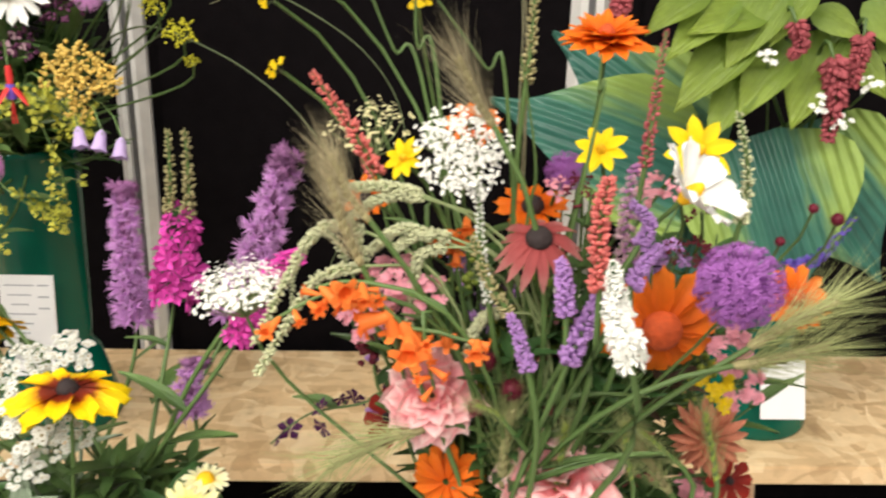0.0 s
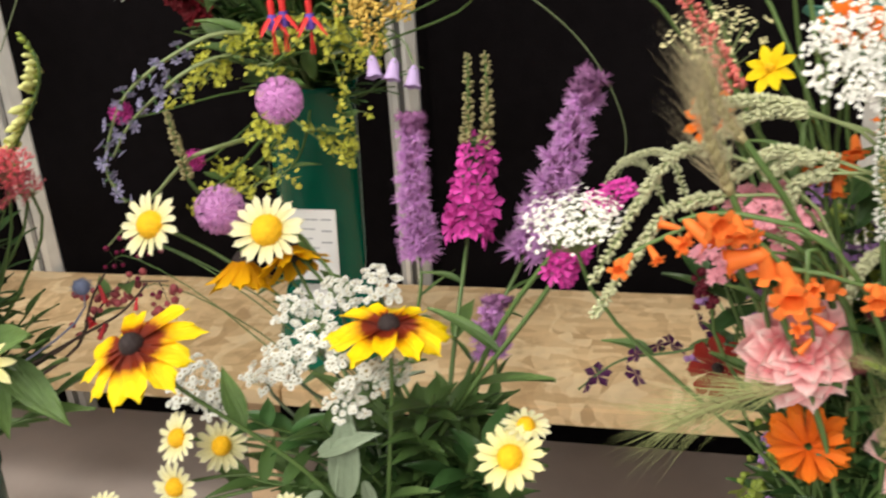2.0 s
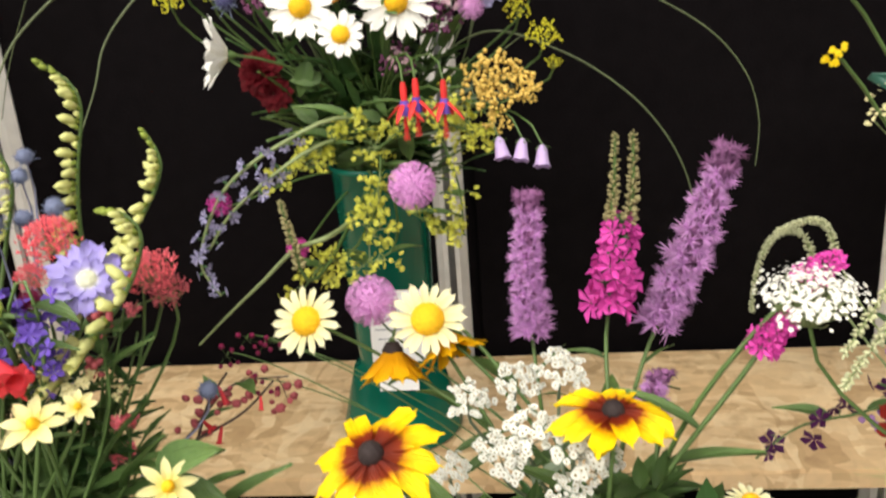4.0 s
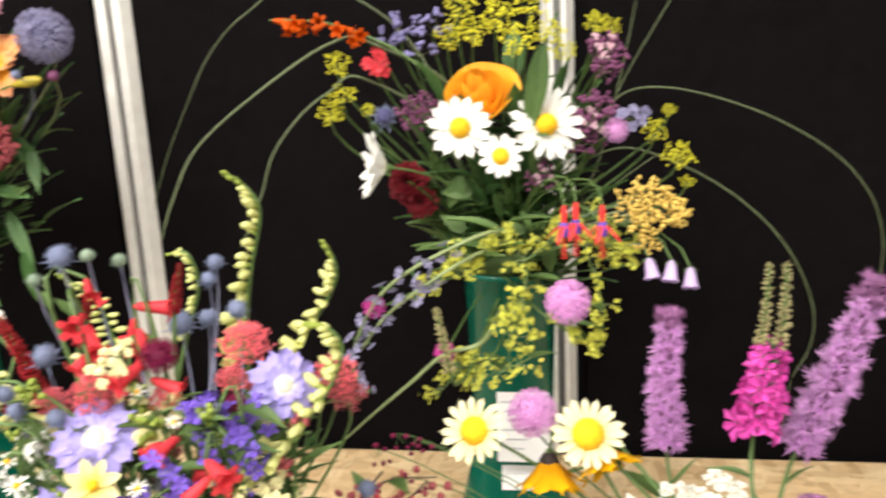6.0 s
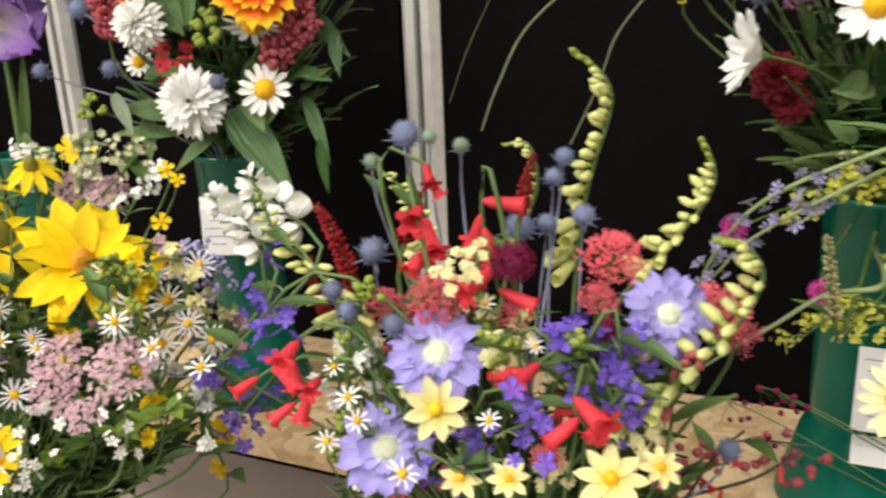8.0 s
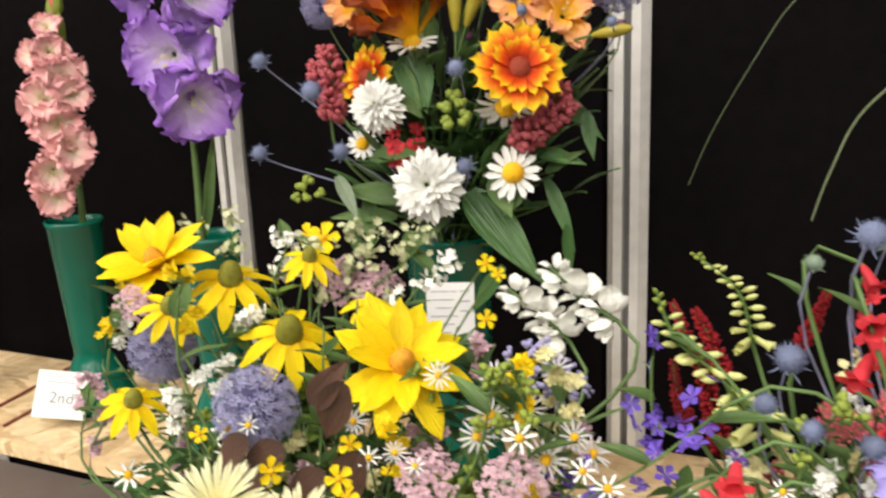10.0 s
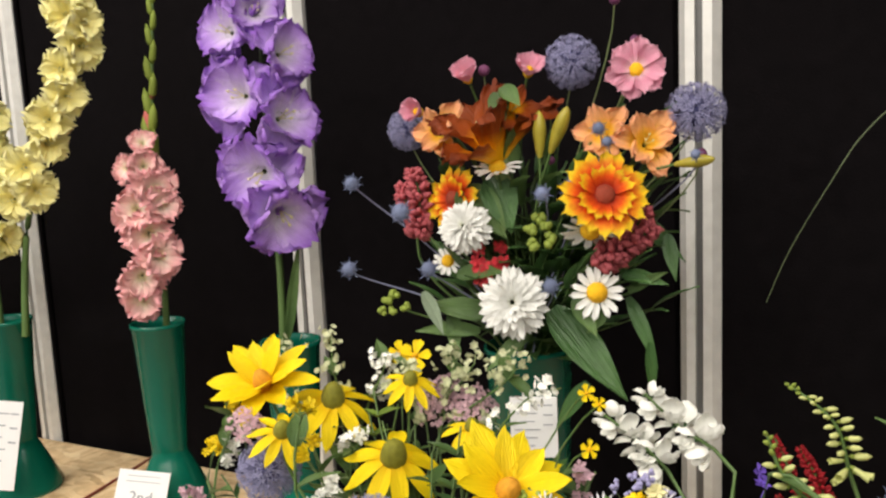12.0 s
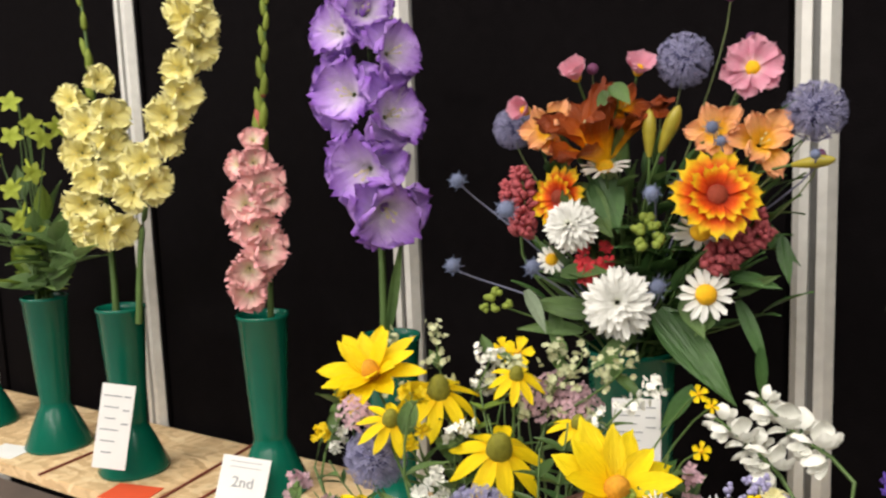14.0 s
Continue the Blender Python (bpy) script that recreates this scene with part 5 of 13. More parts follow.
spike_flower("grass_tassel", "pale green drooping catkin-like tassel", F0, [(0.2850, 0.6850, 1.2840), (0.2630, 0.6850, 1.2770), (0.2490, 0.6850, 1.2550), (0.2330, 0.6850, 1.2270)], 0.0040, F_CATKIN, "beads", group="hot-coloured arrangement", n=150, taper=0.85, leaves=0, stem=STEM_PALE, stem_r=0.001)
spike_flower("grass_tassel", "pale green drooping catkin-like tassel", F0, [(0.3270, 0.6850, 1.2990), (0.3060, 0.6850, 1.3030), (0.2980, 0.6850, 1.3000), (0.2890, 0.6850, 1.2920)], 0.0040, F_CATKIN, "beads", group="hot-coloured arrangement", n=150, taper=0.85, leaves=0, stem=STEM_PALE, stem_r=0.001)
spike_flower("grass_tassel", "pale green drooping catkin-like tassel", F0, [(0.3250, 0.6850, 1.2940), (0.3130, 0.6850, 1.2900), (0.3100, 0.6850, 1.2760), (0.3070, 0.6850, 1.2490)], 0.0040, F_CATKIN, "beads", group="hot-coloured arrangement", n=150, taper=0.85, leaves=0, stem=STEM_PALE, stem_r=0.001)
spike_flower("grass_tassel", "pale green drooping catkin-like tassel", F0, [(0.3190, 0.6850, 1.2990), (0.3110, 0.6850, 1.3000), (0.3010, 0.6850, 1.2930)], 0.0040, F_CATKIN, "beads", group="hot-coloured arrangement", n=150, taper=0.85, leaves=0, stem=STEM_PALE, stem_r=0.001)
spike_flower("grass_tassel", "pale green drooping catkin-like tassel", F0, [(0.3520, 0.6850, 1.2610), (0.3450, 0.6850, 1.2590), (0.3400, 0.6850, 1.2510), (0.3370, 0.6850, 1.2400)], 0.0041, F_CATKIN, "beads", group="hot-coloured arrangement", n=150, taper=0.85, leaves=0, stem=STEM_PALE, stem_r=0.001)
spike_flower("persicaria", "coral red slender flower spike", F0, [(0.2910, 0.7200, 1.3200), (0.2760, 0.7200, 1.3470), (0.2590, 0.7200, 1.3700)], 0.0063, F_SALMON, "beads", group="hot-coloured arrangement", n=90, taper=0.45, leaves=1)
spike_flower("persicaria", "coral pink slender flower spike", F0, [(0.3870, 0.6300, 1.2930), (0.3850, 0.6300, 1.3220), (0.3870, 0.6300, 1.3410)], 0.0063, F_SALMON, "beads", group="hot-coloured arrangement", n=90, taper=0.6, leaves=1)
spike_flower("persicaria", "thin dusky pink flower spike", F0, [(0.4200, 0.7000, 1.3300), (0.4220, 0.7000, 1.3630), (0.4240, 0.7000, 1.3950)], 0.0044, F_DUSK, "beads", group="hot-coloured arrangement", n=90, taper=0.4, leaves=1)
spike_flower("astilbe", "fluffy pink-mauve flower spike", F0, [(0.4070, 0.6600, 1.2950), (0.4030, 0.6600, 1.3190), (0.4050, 0.6600, 1.3410)], 0.0086, F_PALEPINK, "liatris", group="hot-coloured arrangement", n=40, taper=0.4, leaves=1)
spike_flower("veronica", "soft lilac flower spike", F0, [(0.3760, 0.6400, 1.2780), (0.3740, 0.6400, 1.2940), (0.3720, 0.6400, 1.3030)], 0.0059, F_LILAC, "beads", group="hot-coloured arrangement", n=120, taper=0.5, leaves=1)
spike_flower("veronica", "soft lilac flower spike", F0, [(0.3780, 0.6400, 1.2550), (0.3840, 0.6400, 1.2730), (0.3900, 0.6400, 1.2900)], 0.0070, F_LILAC, "beads", group="hot-coloured arrangement", n=120, taper=0.5, leaves=1)
spike_flower("veronica", "soft lilac flower spike", F0, [(0.4030, 0.6400, 1.2920), (0.4070, 0.6400, 1.3020), (0.4130, 0.6400, 1.3100)], 0.0053, F_LILAC, "beads", group="hot-coloured arrangement", n=120, taper=0.5, leaves=1)
spike_flower("veronica", "soft lilac flower spike", F0, [(0.3610, 0.6400, 1.2510), (0.3560, 0.6400, 1.2670), (0.3520, 0.6400, 1.2780)], 0.0050, F_LILAC, "beads", group="hot-coloured arrangement", n=120, taper=0.5, leaves=1)
spike_flower("veronica", "soft lilac flower spike", F0, [(0.4040, 0.6400, 1.3100), (0.4080, 0.6400, 1.3200), (0.4000, 0.6400, 1.3290)], 0.0048, F_LILAC, "beads", group="hot-coloured arrangement", n=120, taper=0.5, leaves=1)
spike_flower("veronica", "white flower spike with small open florets", F0, [(0.3930, 0.5940, 1.2790), (0.3860, 0.5940, 1.2980), (0.3830, 0.5940, 1.3180)], 0.0090, F_WHITE, "open", group="hot-coloured arrangement", n=80, taper=0.3, leaves=1)
spike_flower("veronica", "greyish white slender seed spike", F0, [(0.3460, 0.6800, 1.2670), (0.3410, 0.6800, 1.2980), (0.3390, 0.6800, 1.3250)], 0.0038, F_GREY, "beads", group="hot-coloured arrangement", n=90, taper=0.6, leaves=1)
spike_flower("veronica", "violet-blue flower spike leaning outwards", F0, [(0.4960, 0.7000, 1.2800), (0.5130, 0.7000, 1.2870), (0.5280, 0.7000, 1.3080)], 0.0057, F_BLUE, "open", group="hot-coloured arrangement", n=50, taper=0.3, leaves=1)
spike_flower("veronica", "green-white slender spike behind the yellow flowers", F0, [(0.4780, 0.7200, 1.2970), (0.4790, 0.7200, 1.3240), (0.4700, 0.7200, 1.3550)], 0.0053, F_CATKIN, "beads", group="hot-coloured arrangement", n=60, taper=0.5, leaves=1)
spike_flower("barley", "feathery barley head with long pale awns", F0, [(0.4500, 0.6400, 1.2550), (0.4670, 0.6400, 1.2580), (0.4890, 0.6400, 1.2640)], 0.0150, F_AWN, "awns", group="hot-coloured arrangement", n=210, leaves=0, bead=F_SEED)
spike_flower("barley", "feathery barley head with long pale awns", F0, [(0.4560, 0.6400, 1.2630), (0.4720, 0.6400, 1.2740), (0.4900, 0.6400, 1.2850)], 0.0149, F_AWN, "awns", group="hot-coloured arrangement", n=210, leaves=0, bead=F_SEED)
spike_flower("barley", "feathery barley head with long pale awns", F0, [(0.3180, 0.6700, 1.2060), (0.2990, 0.6700, 1.2000), (0.2740, 0.6700, 1.1870)], 0.0172, F_AWN, "awns", group="hot-coloured arrangement", n=210, leaves=0, bead=F_SEED)
spike_flower("barley", "feathery barley head with long pale awns", F0, [(0.2870, 0.6700, 1.2870), (0.2780, 0.6700, 1.3080), (0.2730, 0.6700, 1.3270)], 0.0130, F_AWNB, "awns", group="hot-coloured arrangement", n=210, leaves=0, bead=F_SEED)
spike_flower("barley", "feathery barley head with long pale awns", F0, [(0.3450, 0.6700, 1.3530), (0.3370, 0.6700, 1.3650), (0.3290, 0.6700, 1.3800)], 0.0123, F_AWNB, "awns", group="hot-coloured arrangement", n=210, leaves=0, bead=F_SEED)
spike_flower("barley", "feathery barley head with long pale awns", F0, [(0.3560, 0.6700, 1.1700), (0.3560, 0.6700, 1.1930), (0.3580, 0.6700, 1.2120)], 0.0143, F_AWN, "awns", group="hot-coloured arrangement", n=210, leaves=0, bead=F_SEED)
spike_flower("barley", "feathery barley head with long pale awns", F0, [(0.4430, 0.6700, 1.1670), (0.4290, 0.6700, 1.1870), (0.4230, 0.6700, 1.1960)], 0.0130, F_AWN, "awns", group="hot-coloured arrangement", n=210, leaves=0, bead=F_SEED)
spike_flower("barley", "feathery barley head with long pale awns", F0, [(0.2910, 0.6700, 1.3090), (0.2810, 0.6700, 1.3220), (0.2740, 0.6700, 1.3370)], 0.0115, F_AWNB, "awns", group="hot-coloured arrangement", n=210, leaves=0, bead=F_SEED)
ball_flower("burnet", "small dark red button flower on a thin stem", F0, (0.3450, 0.6700, 1.2420), (-0.06, -0.61, 0.79), 0.0065, F_BURG, F_BURG, group="hot-coloured arrangement", n=90, fuzz=0.3, star=False)
ball_flower("burnet", "small dark red button flower on a thin stem", F0, (0.3580, 0.6700, 1.2270), (-0.08, -0.58, 0.81), 0.0074, F_BURG, F_BURG, group="hot-coloured arrangement", n=90, fuzz=0.3, star=False)
ball_flower("burnet", "small dark red button flower on a thin stem", F0, (0.3780, 0.6700, 1.2170), (-0.10, -0.56, 0.82), 0.0055, F_BURG, F_BURG, group="hot-coloured arrangement", n=90, fuzz=0.3, star=False)
ball_flower("burnet", "small dark red button flower on a thin stem", F0, (0.3410, 0.6700, 1.2170), (-0.05, -0.57, 0.82), 0.0055, F_BURG, F_BURG, group="hot-coloured arrangement", n=90, fuzz=0.3, star=False)
ball_flower("burnet", "small dark red button flower on a thin stem", F0, (0.4910, 0.6700, 1.3200), (-0.34, -0.69, 0.64), 0.0031, F_BURG, F_BURG, group="hot-coloured arrangement", n=90, fuzz=0.3, star=False)
ball_flower("burnet", "small dark red button flower on a thin stem", F0, (0.5030, 0.6700, 1.3150), (-0.35, -0.67, 0.65), 0.0041, F_BURG, F_BURG, group="hot-coloured arrangement", n=90, fuzz=0.3, star=False)
ball_flower("burnet", "small dark red button flower on a thin stem", F0, (0.4780, 0.6700, 1.3040), (-0.31, -0.67, 0.67), 0.0031, F_BURG, F_BURG, group="hot-coloured arrangement", n=90, fuzz=0.3, star=False)
spray("salvia", "dark twig with small deep violet flowers", F0, [(0.2990, 0.7720, 1.1730), (0.2780, 0.7720, 1.1630), (0.2450, 0.7720, 1.1550), (0.2210, 0.7720, 1.1340)], 0.0132, F_PLUM, group="hot-coloured arrangement", n=8, size=0.0072, clump=0.4, each=2, stem=STEM, leaves=2)
umbel("mustard", "small yellow mustard flower cluster", F0, (0.3100, 0.7200, 1.4050), (0.00, -0.95, 0.32), 0.0048, F_YELLOW, group="hot-coloured arrangement", n=30, size=0.3, dome=0.6)
spike_flower("wheat_grass", "dry grass seed head", F0, [(0.3630, 0.7200, 1.3670), (0.3650, 0.7200, 1.3910), (0.3650, 0.7200, 1.4170)], 0.0047, F_SEED, "beads", group="hot-coloured arrangement", n=60, leaves=0)
spike_flower("wheat_grass", "dry purplish grass seed head", F0, [(0.3540, 0.6600, 1.2700), (0.3420, 0.6600, 1.2890), (0.3360, 0.6600, 1.3070)], 0.0046, F_SEED, "beads", group="hot-coloured arrangement", n=60, leaves=0)
grass("green stalk rising from the arrangement", F0, [(0.3160, 0.7100, 1.3540), (0.2990, 0.7100, 1.3830), (0.2860, 0.7100, 1.4130)], r=0.0009, material=STEM, group="stalks in the hot arrangement")
grass("green stalk rising from the arrangement", F0, [(0.3210, 0.7100, 1.3590), (0.3100, 0.7100, 1.3850), (0.3090, 0.7100, 1.4130)], r=0.0009, material=STEM, group="stalks in the hot arrangement")
grass("green stalk rising from the arrangement", F0, [(0.3540, 0.7100, 1.3550), (0.3420, 0.7100, 1.3760), (0.3150, 0.7100, 1.4110)], r=0.0009, material=STEM, group="stalks in the hot arrangement")
grass("green stalk rising from the arrangement", F0, [(0.3380, 0.7100, 1.2480), (0.3110, 0.7100, 1.2880), (0.2830, 0.7100, 1.3310)], r=0.0009, material=STEM, group="stalks in the hot arrangement")
grass("green stalk rising from the arrangement", F0, [(0.3670, 0.7100, 1.2740), (0.3690, 0.7100, 1.3270), (0.3590, 0.7100, 1.3810)], r=0.0009, material=STEM, group="stalks in the hot arrangement")
grass("green stalk rising from the arrangement", F0, [(0.3960, 0.7100, 1.3420), (0.3970, 0.7100, 1.3660), (0.3970, 0.7100, 1.3830)], r=0.0009, material=STEM, group="stalks in the hot arrangement")
grass("green stalk rising from the arrangement", F0, [(0.3810, 0.7100, 1.1820), (0.4090, 0.7100, 1.2180), (0.4250, 0.7100, 1.2100), (0.4330, 0.7100, 1.1790)], r=0.0009, material=STEM, group="stalks in the hot arrangement")
greenery(F0, (0.4040, 0.7290, 1.1660), n=7, length=0.03, width=0.25, material=LEAF)
greenery(F0, (0.3990, 0.7020, 1.2210), n=7, length=0.03, width=0.25, material=LEAF)
greenery(F0, (0.3250, 0.7440, 1.2570), n=7, length=0.03, width=0.25, material=LEAF)
greenery(F0, (0.3130, 0.7220, 1.2080), n=7, length=0.03, width=0.25, material=LEAF_DARK)
greenery(F0, (0.4230, 0.7020, 1.1990), n=7, length=0.03, width=0.25, material=LEAF_DARK)
greenery(F0, (0.3370, 0.7280, 1.2110), n=7, length=0.03, width=0.25, material=LEAF)
greenery(F0, (0.4110, 0.7450, 1.2250), n=7, length=0.03, width=0.25, material=LEAF)
greenery(F0, (0.3470, 0.7390, 1.2350), n=7, length=0.03, width=0.25, material=LEAF_DARK)
greenery(F0, (0.2860, 0.7330, 1.2480), n=7, length=0.03, width=0.25, material=LEAF)
greenery(F0, (0.4580, 0.7090, 1.2270), n=7, length=0.03, width=0.25, material=LEAF)
greenery(F0, (0.4000, 0.7230, 1.2220), n=7, length=0.03, width=0.25, material=LEAF)
greenery(F0, (0.4150, 0.7610, 1.1400), n=7, length=0.03, width=0.25, material=LEAF)
greenery(F0, (0.4430, 0.7870, 1.1400), n=7, length=0.03, width=0.25, material=LEAF)
greenery(F0, (0.3770, 0.7200, 1.2450), n=7, length=0.03, width=0.25, material=LEAF)
greenery(F0, (0.4750, 0.7450, 1.1600), n=7, length=0.03, width=0.25, material=LEAF)
greenery(F0, (0.4520, 0.7690, 1.1360), n=7, length=0.03, width=0.25, material=LEAF_DARK)
greenery(F0, (0.3540, 0.7490, 1.1310), n=7, length=0.03, width=0.25, material=LEAF)
greenery(F0, (0.4080, 0.7450, 1.2170), n=7, length=0.03, width=0.25, material=LEAF)
greenery(F0, (0.3490, 0.7320, 1.1480), n=7, length=0.03, width=0.25, material=LEAF)
greenery(F0, (0.4480, 0.7720, 1.1500), n=7, length=0.03, width=0.25, material=LEAF)
greenery(F0, (0.5030, 0.7930, 1.2160), n=7, length=0.03, width=0.25, material=LEAF_DARK)
greenery(F0, (0.3230, 0.7100, 1.2560), n=7, length=0.03, width=0.25, material=LEAF_DARK)
greenery(F0, (0.4340, 0.7090, 1.2630), n=7, length=0.03, width=0.25, material=LEAF)
greenery(F0, (0.4430, 0.7710, 1.1700), n=7, length=0.03, width=0.25, material=LEAF)
greenery(F0, (0.5110, 0.7730, 1.1170), n=7, length=0.03, width=0.25, material=LEAF)
greenery(F0, (0.4850, 0.7660, 1.1380), n=7, length=0.03, width=0.25, material=LEAF)
greenery(F0, (0.4700, 0.7880, 1.2050), n=7, length=0.03, width=0.25, material=LEAF)
greenery(F0, (0.3250, 0.7780, 1.1330), n=7, length=0.03, width=0.25, material=LEAF)
greenery(F0, (0.4500, 0.7470, 1.2370), n=7, length=0.03, width=0.25, material=LEAF)
greenery(F0, (0.4020, 0.7790, 1.0960), n=7, length=0.03, width=0.25, material=LEAF)
greenery(F0, (0.4870, 0.7570, 1.1840), n=7, length=0.03, width=0.25, material=LEAF)
greenery(F0, (0.4040, 0.7040, 1.2640), n=7, length=0.03, width=0.25, material=LEAF_DARK)
greenery(F0, (0.3670, 0.7210, 1.2660), n=7, length=0.03, width=0.25, material=LEAF)
greenery(F0, (0.3410, 0.7840, 1.0980), n=7, length=0.03, width=0.25, material=LEAF_DARK)
umbel("phlox", "pale pink flower cluster low in the arrangement", F0, (0.462, 0.68, 1.25), (-0.1, -0.9, 0.4), 0.0150, F_PINK, group="hot-coloured arrangement", n=60, size=0.22, dome=0.5)
umbel("phlox", "pale pink flower cluster low in the arrangement", F0, (0.478, 0.69, 1.218), (0.1, -0.9, 0.4), 0.0120, F_PINK, group="hot-coloured arrangement", n=50, size=0.22, dome=0.5)
umbel("mustard", "small yellow flower cluster low in the arrangement", F0, (0.462, 0.685, 1.223), (0.0, -0.9, 0.4), 0.0120, F_YELLOW, group="hot-coloured arrangement", n=40, size=0.26, dome=0.5)
greenery(F0, (0.479, 0.72, 1.246), n=6, length=0.035, width=0.28, material=LEAF)
greenery(F0, (0.498, 0.72, 1.219), n=6, length=0.035, width=0.28, material=LEAF)
greenery(F0, (0.479, 0.72, 1.198), n=6, length=0.035, width=0.28, material=LEAF)
greenery(F0, (0.499, 0.72, 1.191), n=6, length=0.035, width=0.28, material=LEAF)
for i in range(40):
    kind_f = (F_DUSK, F_BUDGREEN, F_PINK, F_LILAC, F_BURG)[i % 5]
    a, r = RNG.uniform(0, 6.28), RNG.uniform(0.02, 0.10)
    top = Vector((F0[0] + 0.03 + r * math.cos(a) * 1.1, F0[1] + 0.035 + r * math.sin(a) * 0.4, RNG.uniform(1.08, 1.29)))
    spray("filler_spray", "small buds and florets filling the hot-coloured arrangement", F0, [top - Vector((0, 0, 0.05)), top - Vector((0, 0, 0.02)), top],
          0.024, kind_f, 27, 0.004, group="hot-coloured arrangement", kind="bead" if i % 2 else "star", leaves=4, leaf_mat=LEAF_DARK)
grass("thin dry grass blade bending over", F0, [(0.3660, 0.7800, 1.4180), (0.3070, 0.7800, 1.4430), (0.2700, 0.7800, 1.4390), (0.2330, 0.7800, 1.4350), (0.1930, 0.7800, 1.4280)], r=0.0004, material=STRAW)
grass("thin dry grass blade bending over", F0, [(0.3680, 0.7800, 1.4060), (0.3130, 0.7800, 1.4350), (0.2700, 0.7800, 1.4320), (0.2310, 0.7800, 1.4250), (0.2040, 0.7800, 1.4170)], r=0.0004, material=STRAW)
grass("thin dry grass blade bending over", F0, [(0.3680, 0.7800, 1.4060), (0.3080, 0.7800, 1.4320), (0.2710, 0.7800, 1.4280), (0.2320, 0.7800, 1.4130), (0.1980, 0.7800, 1.3990)], r=0.0004, material=STRAW)
umbel("mustard", "small yellow mustard flower cluster", F0, (0.2360, 0.7400, 1.4040), (-0.59, -0.71, 0.39), 0.0050, F_YELLOW, group="hot-coloured arrangement", n=30, size=0.3, dome=0.6)
umbel("mustard", "small yellow mustard flower cluster", F0, (0.2390, 0.7400, 1.3700), (-0.58, -0.68, 0.45), 0.0051, F_YELLOW, group="hot-coloured arrangement", n=30, size=0.3, dome=0.6)
umbel("mustard", "small yellow mustard flower cluster", F0, (0.2480, 0.7400, 1.4190), (-0.61, -0.71, 0.36), 0.0049, F_YELLOW, group="hot-coloured arrangement", n=30, size=0.3, dome=0.6)


# ---- upper arrangement of hosta leaves and trailing red tassels ----
filler = plant("hosta_leaves", "broad blue-green hosta leaves with paler streaks, in the vase", "foliage", "", mouth_of(VR))
leaf(filler, (0.5580, 1.0300, 1.2420), (-0.8957, -0.1544, 0.4170), 0.1943, "heart", 0.62, HOSTA, -0.2, 0.1, 0.02, up=(-0.25, -0.72, 0.65))
leaf(filler, (0.5820, 1.0600, 1.2510), (-0.7740, -0.0530, 0.6309), 0.1886, "heart", 0.6, HOSTA, -0.2, 0.1, 0.02, up=(-0.26, -0.73, 0.63))
leaf(filler, (0.5990, 1.0200, 1.2900), (0.2778, -0.4321, -0.8580), 0.1620, "heart", 0.72, HOSTA, -0.2, 0.1, 0.02, up=(-0.30, -0.73, 0.61))
leaf(filler, (0.6420, 1.0400, 1.2880), (0.5943, -0.3962, -0.6999), 0.1514, "heart", 0.7, HOSTA, -0.2, 0.1, 0.02, up=(-0.33, -0.72, 0.61))
leaf(filler, (0.5680, 1.0300, 1.2420), (-0.2897, -0.2997, -0.9090), 0.1001, "heart", 0.6, HOSTA, -0.2, 0.1, 0.02, up=(-0.26, -0.72, 0.65))
filler = plant("lime_leaves", "lime green trailing leaves in the vase", "foliage", "", mouth_of(VR))
leaf(filler, (0.5790, 1.0000, 1.3770), (-0.7733, -0.3412, -0.5345), 0.0879, "leaf", 0.5, LEAF_LIME, -0.2, 0.15, 0.02, up=(-0.30, -0.78, 0.55))
leaf(filler, (0.5860, 1.0000, 1.3950), (-0.9032, -0.4234, -0.0706), 0.0709, "leaf", 0.55, LEAF_LIME, -0.2, 0.15, 0.02, up=(-0.31, -0.79, 0.53))
leaf(filler, (0.6130, 1.0000, 1.3690), (-0.6749, -0.3970, -0.6220), 0.0756, "leaf", 0.55, LEAF_LIME, -0.2, 0.15, 0.02, up=(-0.33, -0.76, 0.55))
leaf(filler, (0.6480, 1.0000, 1.3780), (-0.5285, -0.3603, -0.7687), 0.0833, "leaf", 0.62, LEAF_LIME, -0.2, 0.15, 0.02, up=(-0.37, -0.75, 0.55))
leaf(filler, (0.6270, 1.0000, 1.3950), (0.6589, -0.6816, -0.3181), 0.0440, "leaf", 0.6, LEAF_LIME, -0.2, 0.15, 0.02, up=(-0.35, -0.77, 0.53))
leaf(filler, (0.5620, 1.0000, 1.4030), (-0.7978, -0.3989, -0.4521), 0.0752, "leaf", 0.5, LEAF_LIME, -0.2, 0.15, 0.02, up=(-0.29, -0.80, 0.53))
leaf(filler, (0.6600, 1.0000, 1.3650), (0.4483, -0.6114, -0.6521), 0.0491, "leaf", 0.6, LEAF_LIME, -0.2, 0.15, 0.02, up=(-0.37, -0.74, 0.56))
leaf(filler, (0.5970, 1.0000, 1.4120), (-0.5747, -0.3919, -0.7184), 0.0766, "leaf", 0.55, LEAF_LIME, -0.2, 0.15, 0.02, up=(-0.33, -0.79, 0.52))
leaf(filler, (0.6190, 1.0000, 1.4170), (-0.5387, -0.4897, -0.6856), 0.0613, "leaf", 0.55, LEAF_LIME, -0.2, 0.15, 0.02, up=(-0.35, -0.78, 0.52))
leaf(filler, (0.6710, 1.0000, 1.4050), (0.3705, -0.5850, -0.7215), 0.0513, "leaf", 0.6, LEAF_LIME, -0.2, 0.15, 0.02, up=(-0.39, -0.76, 0.52))
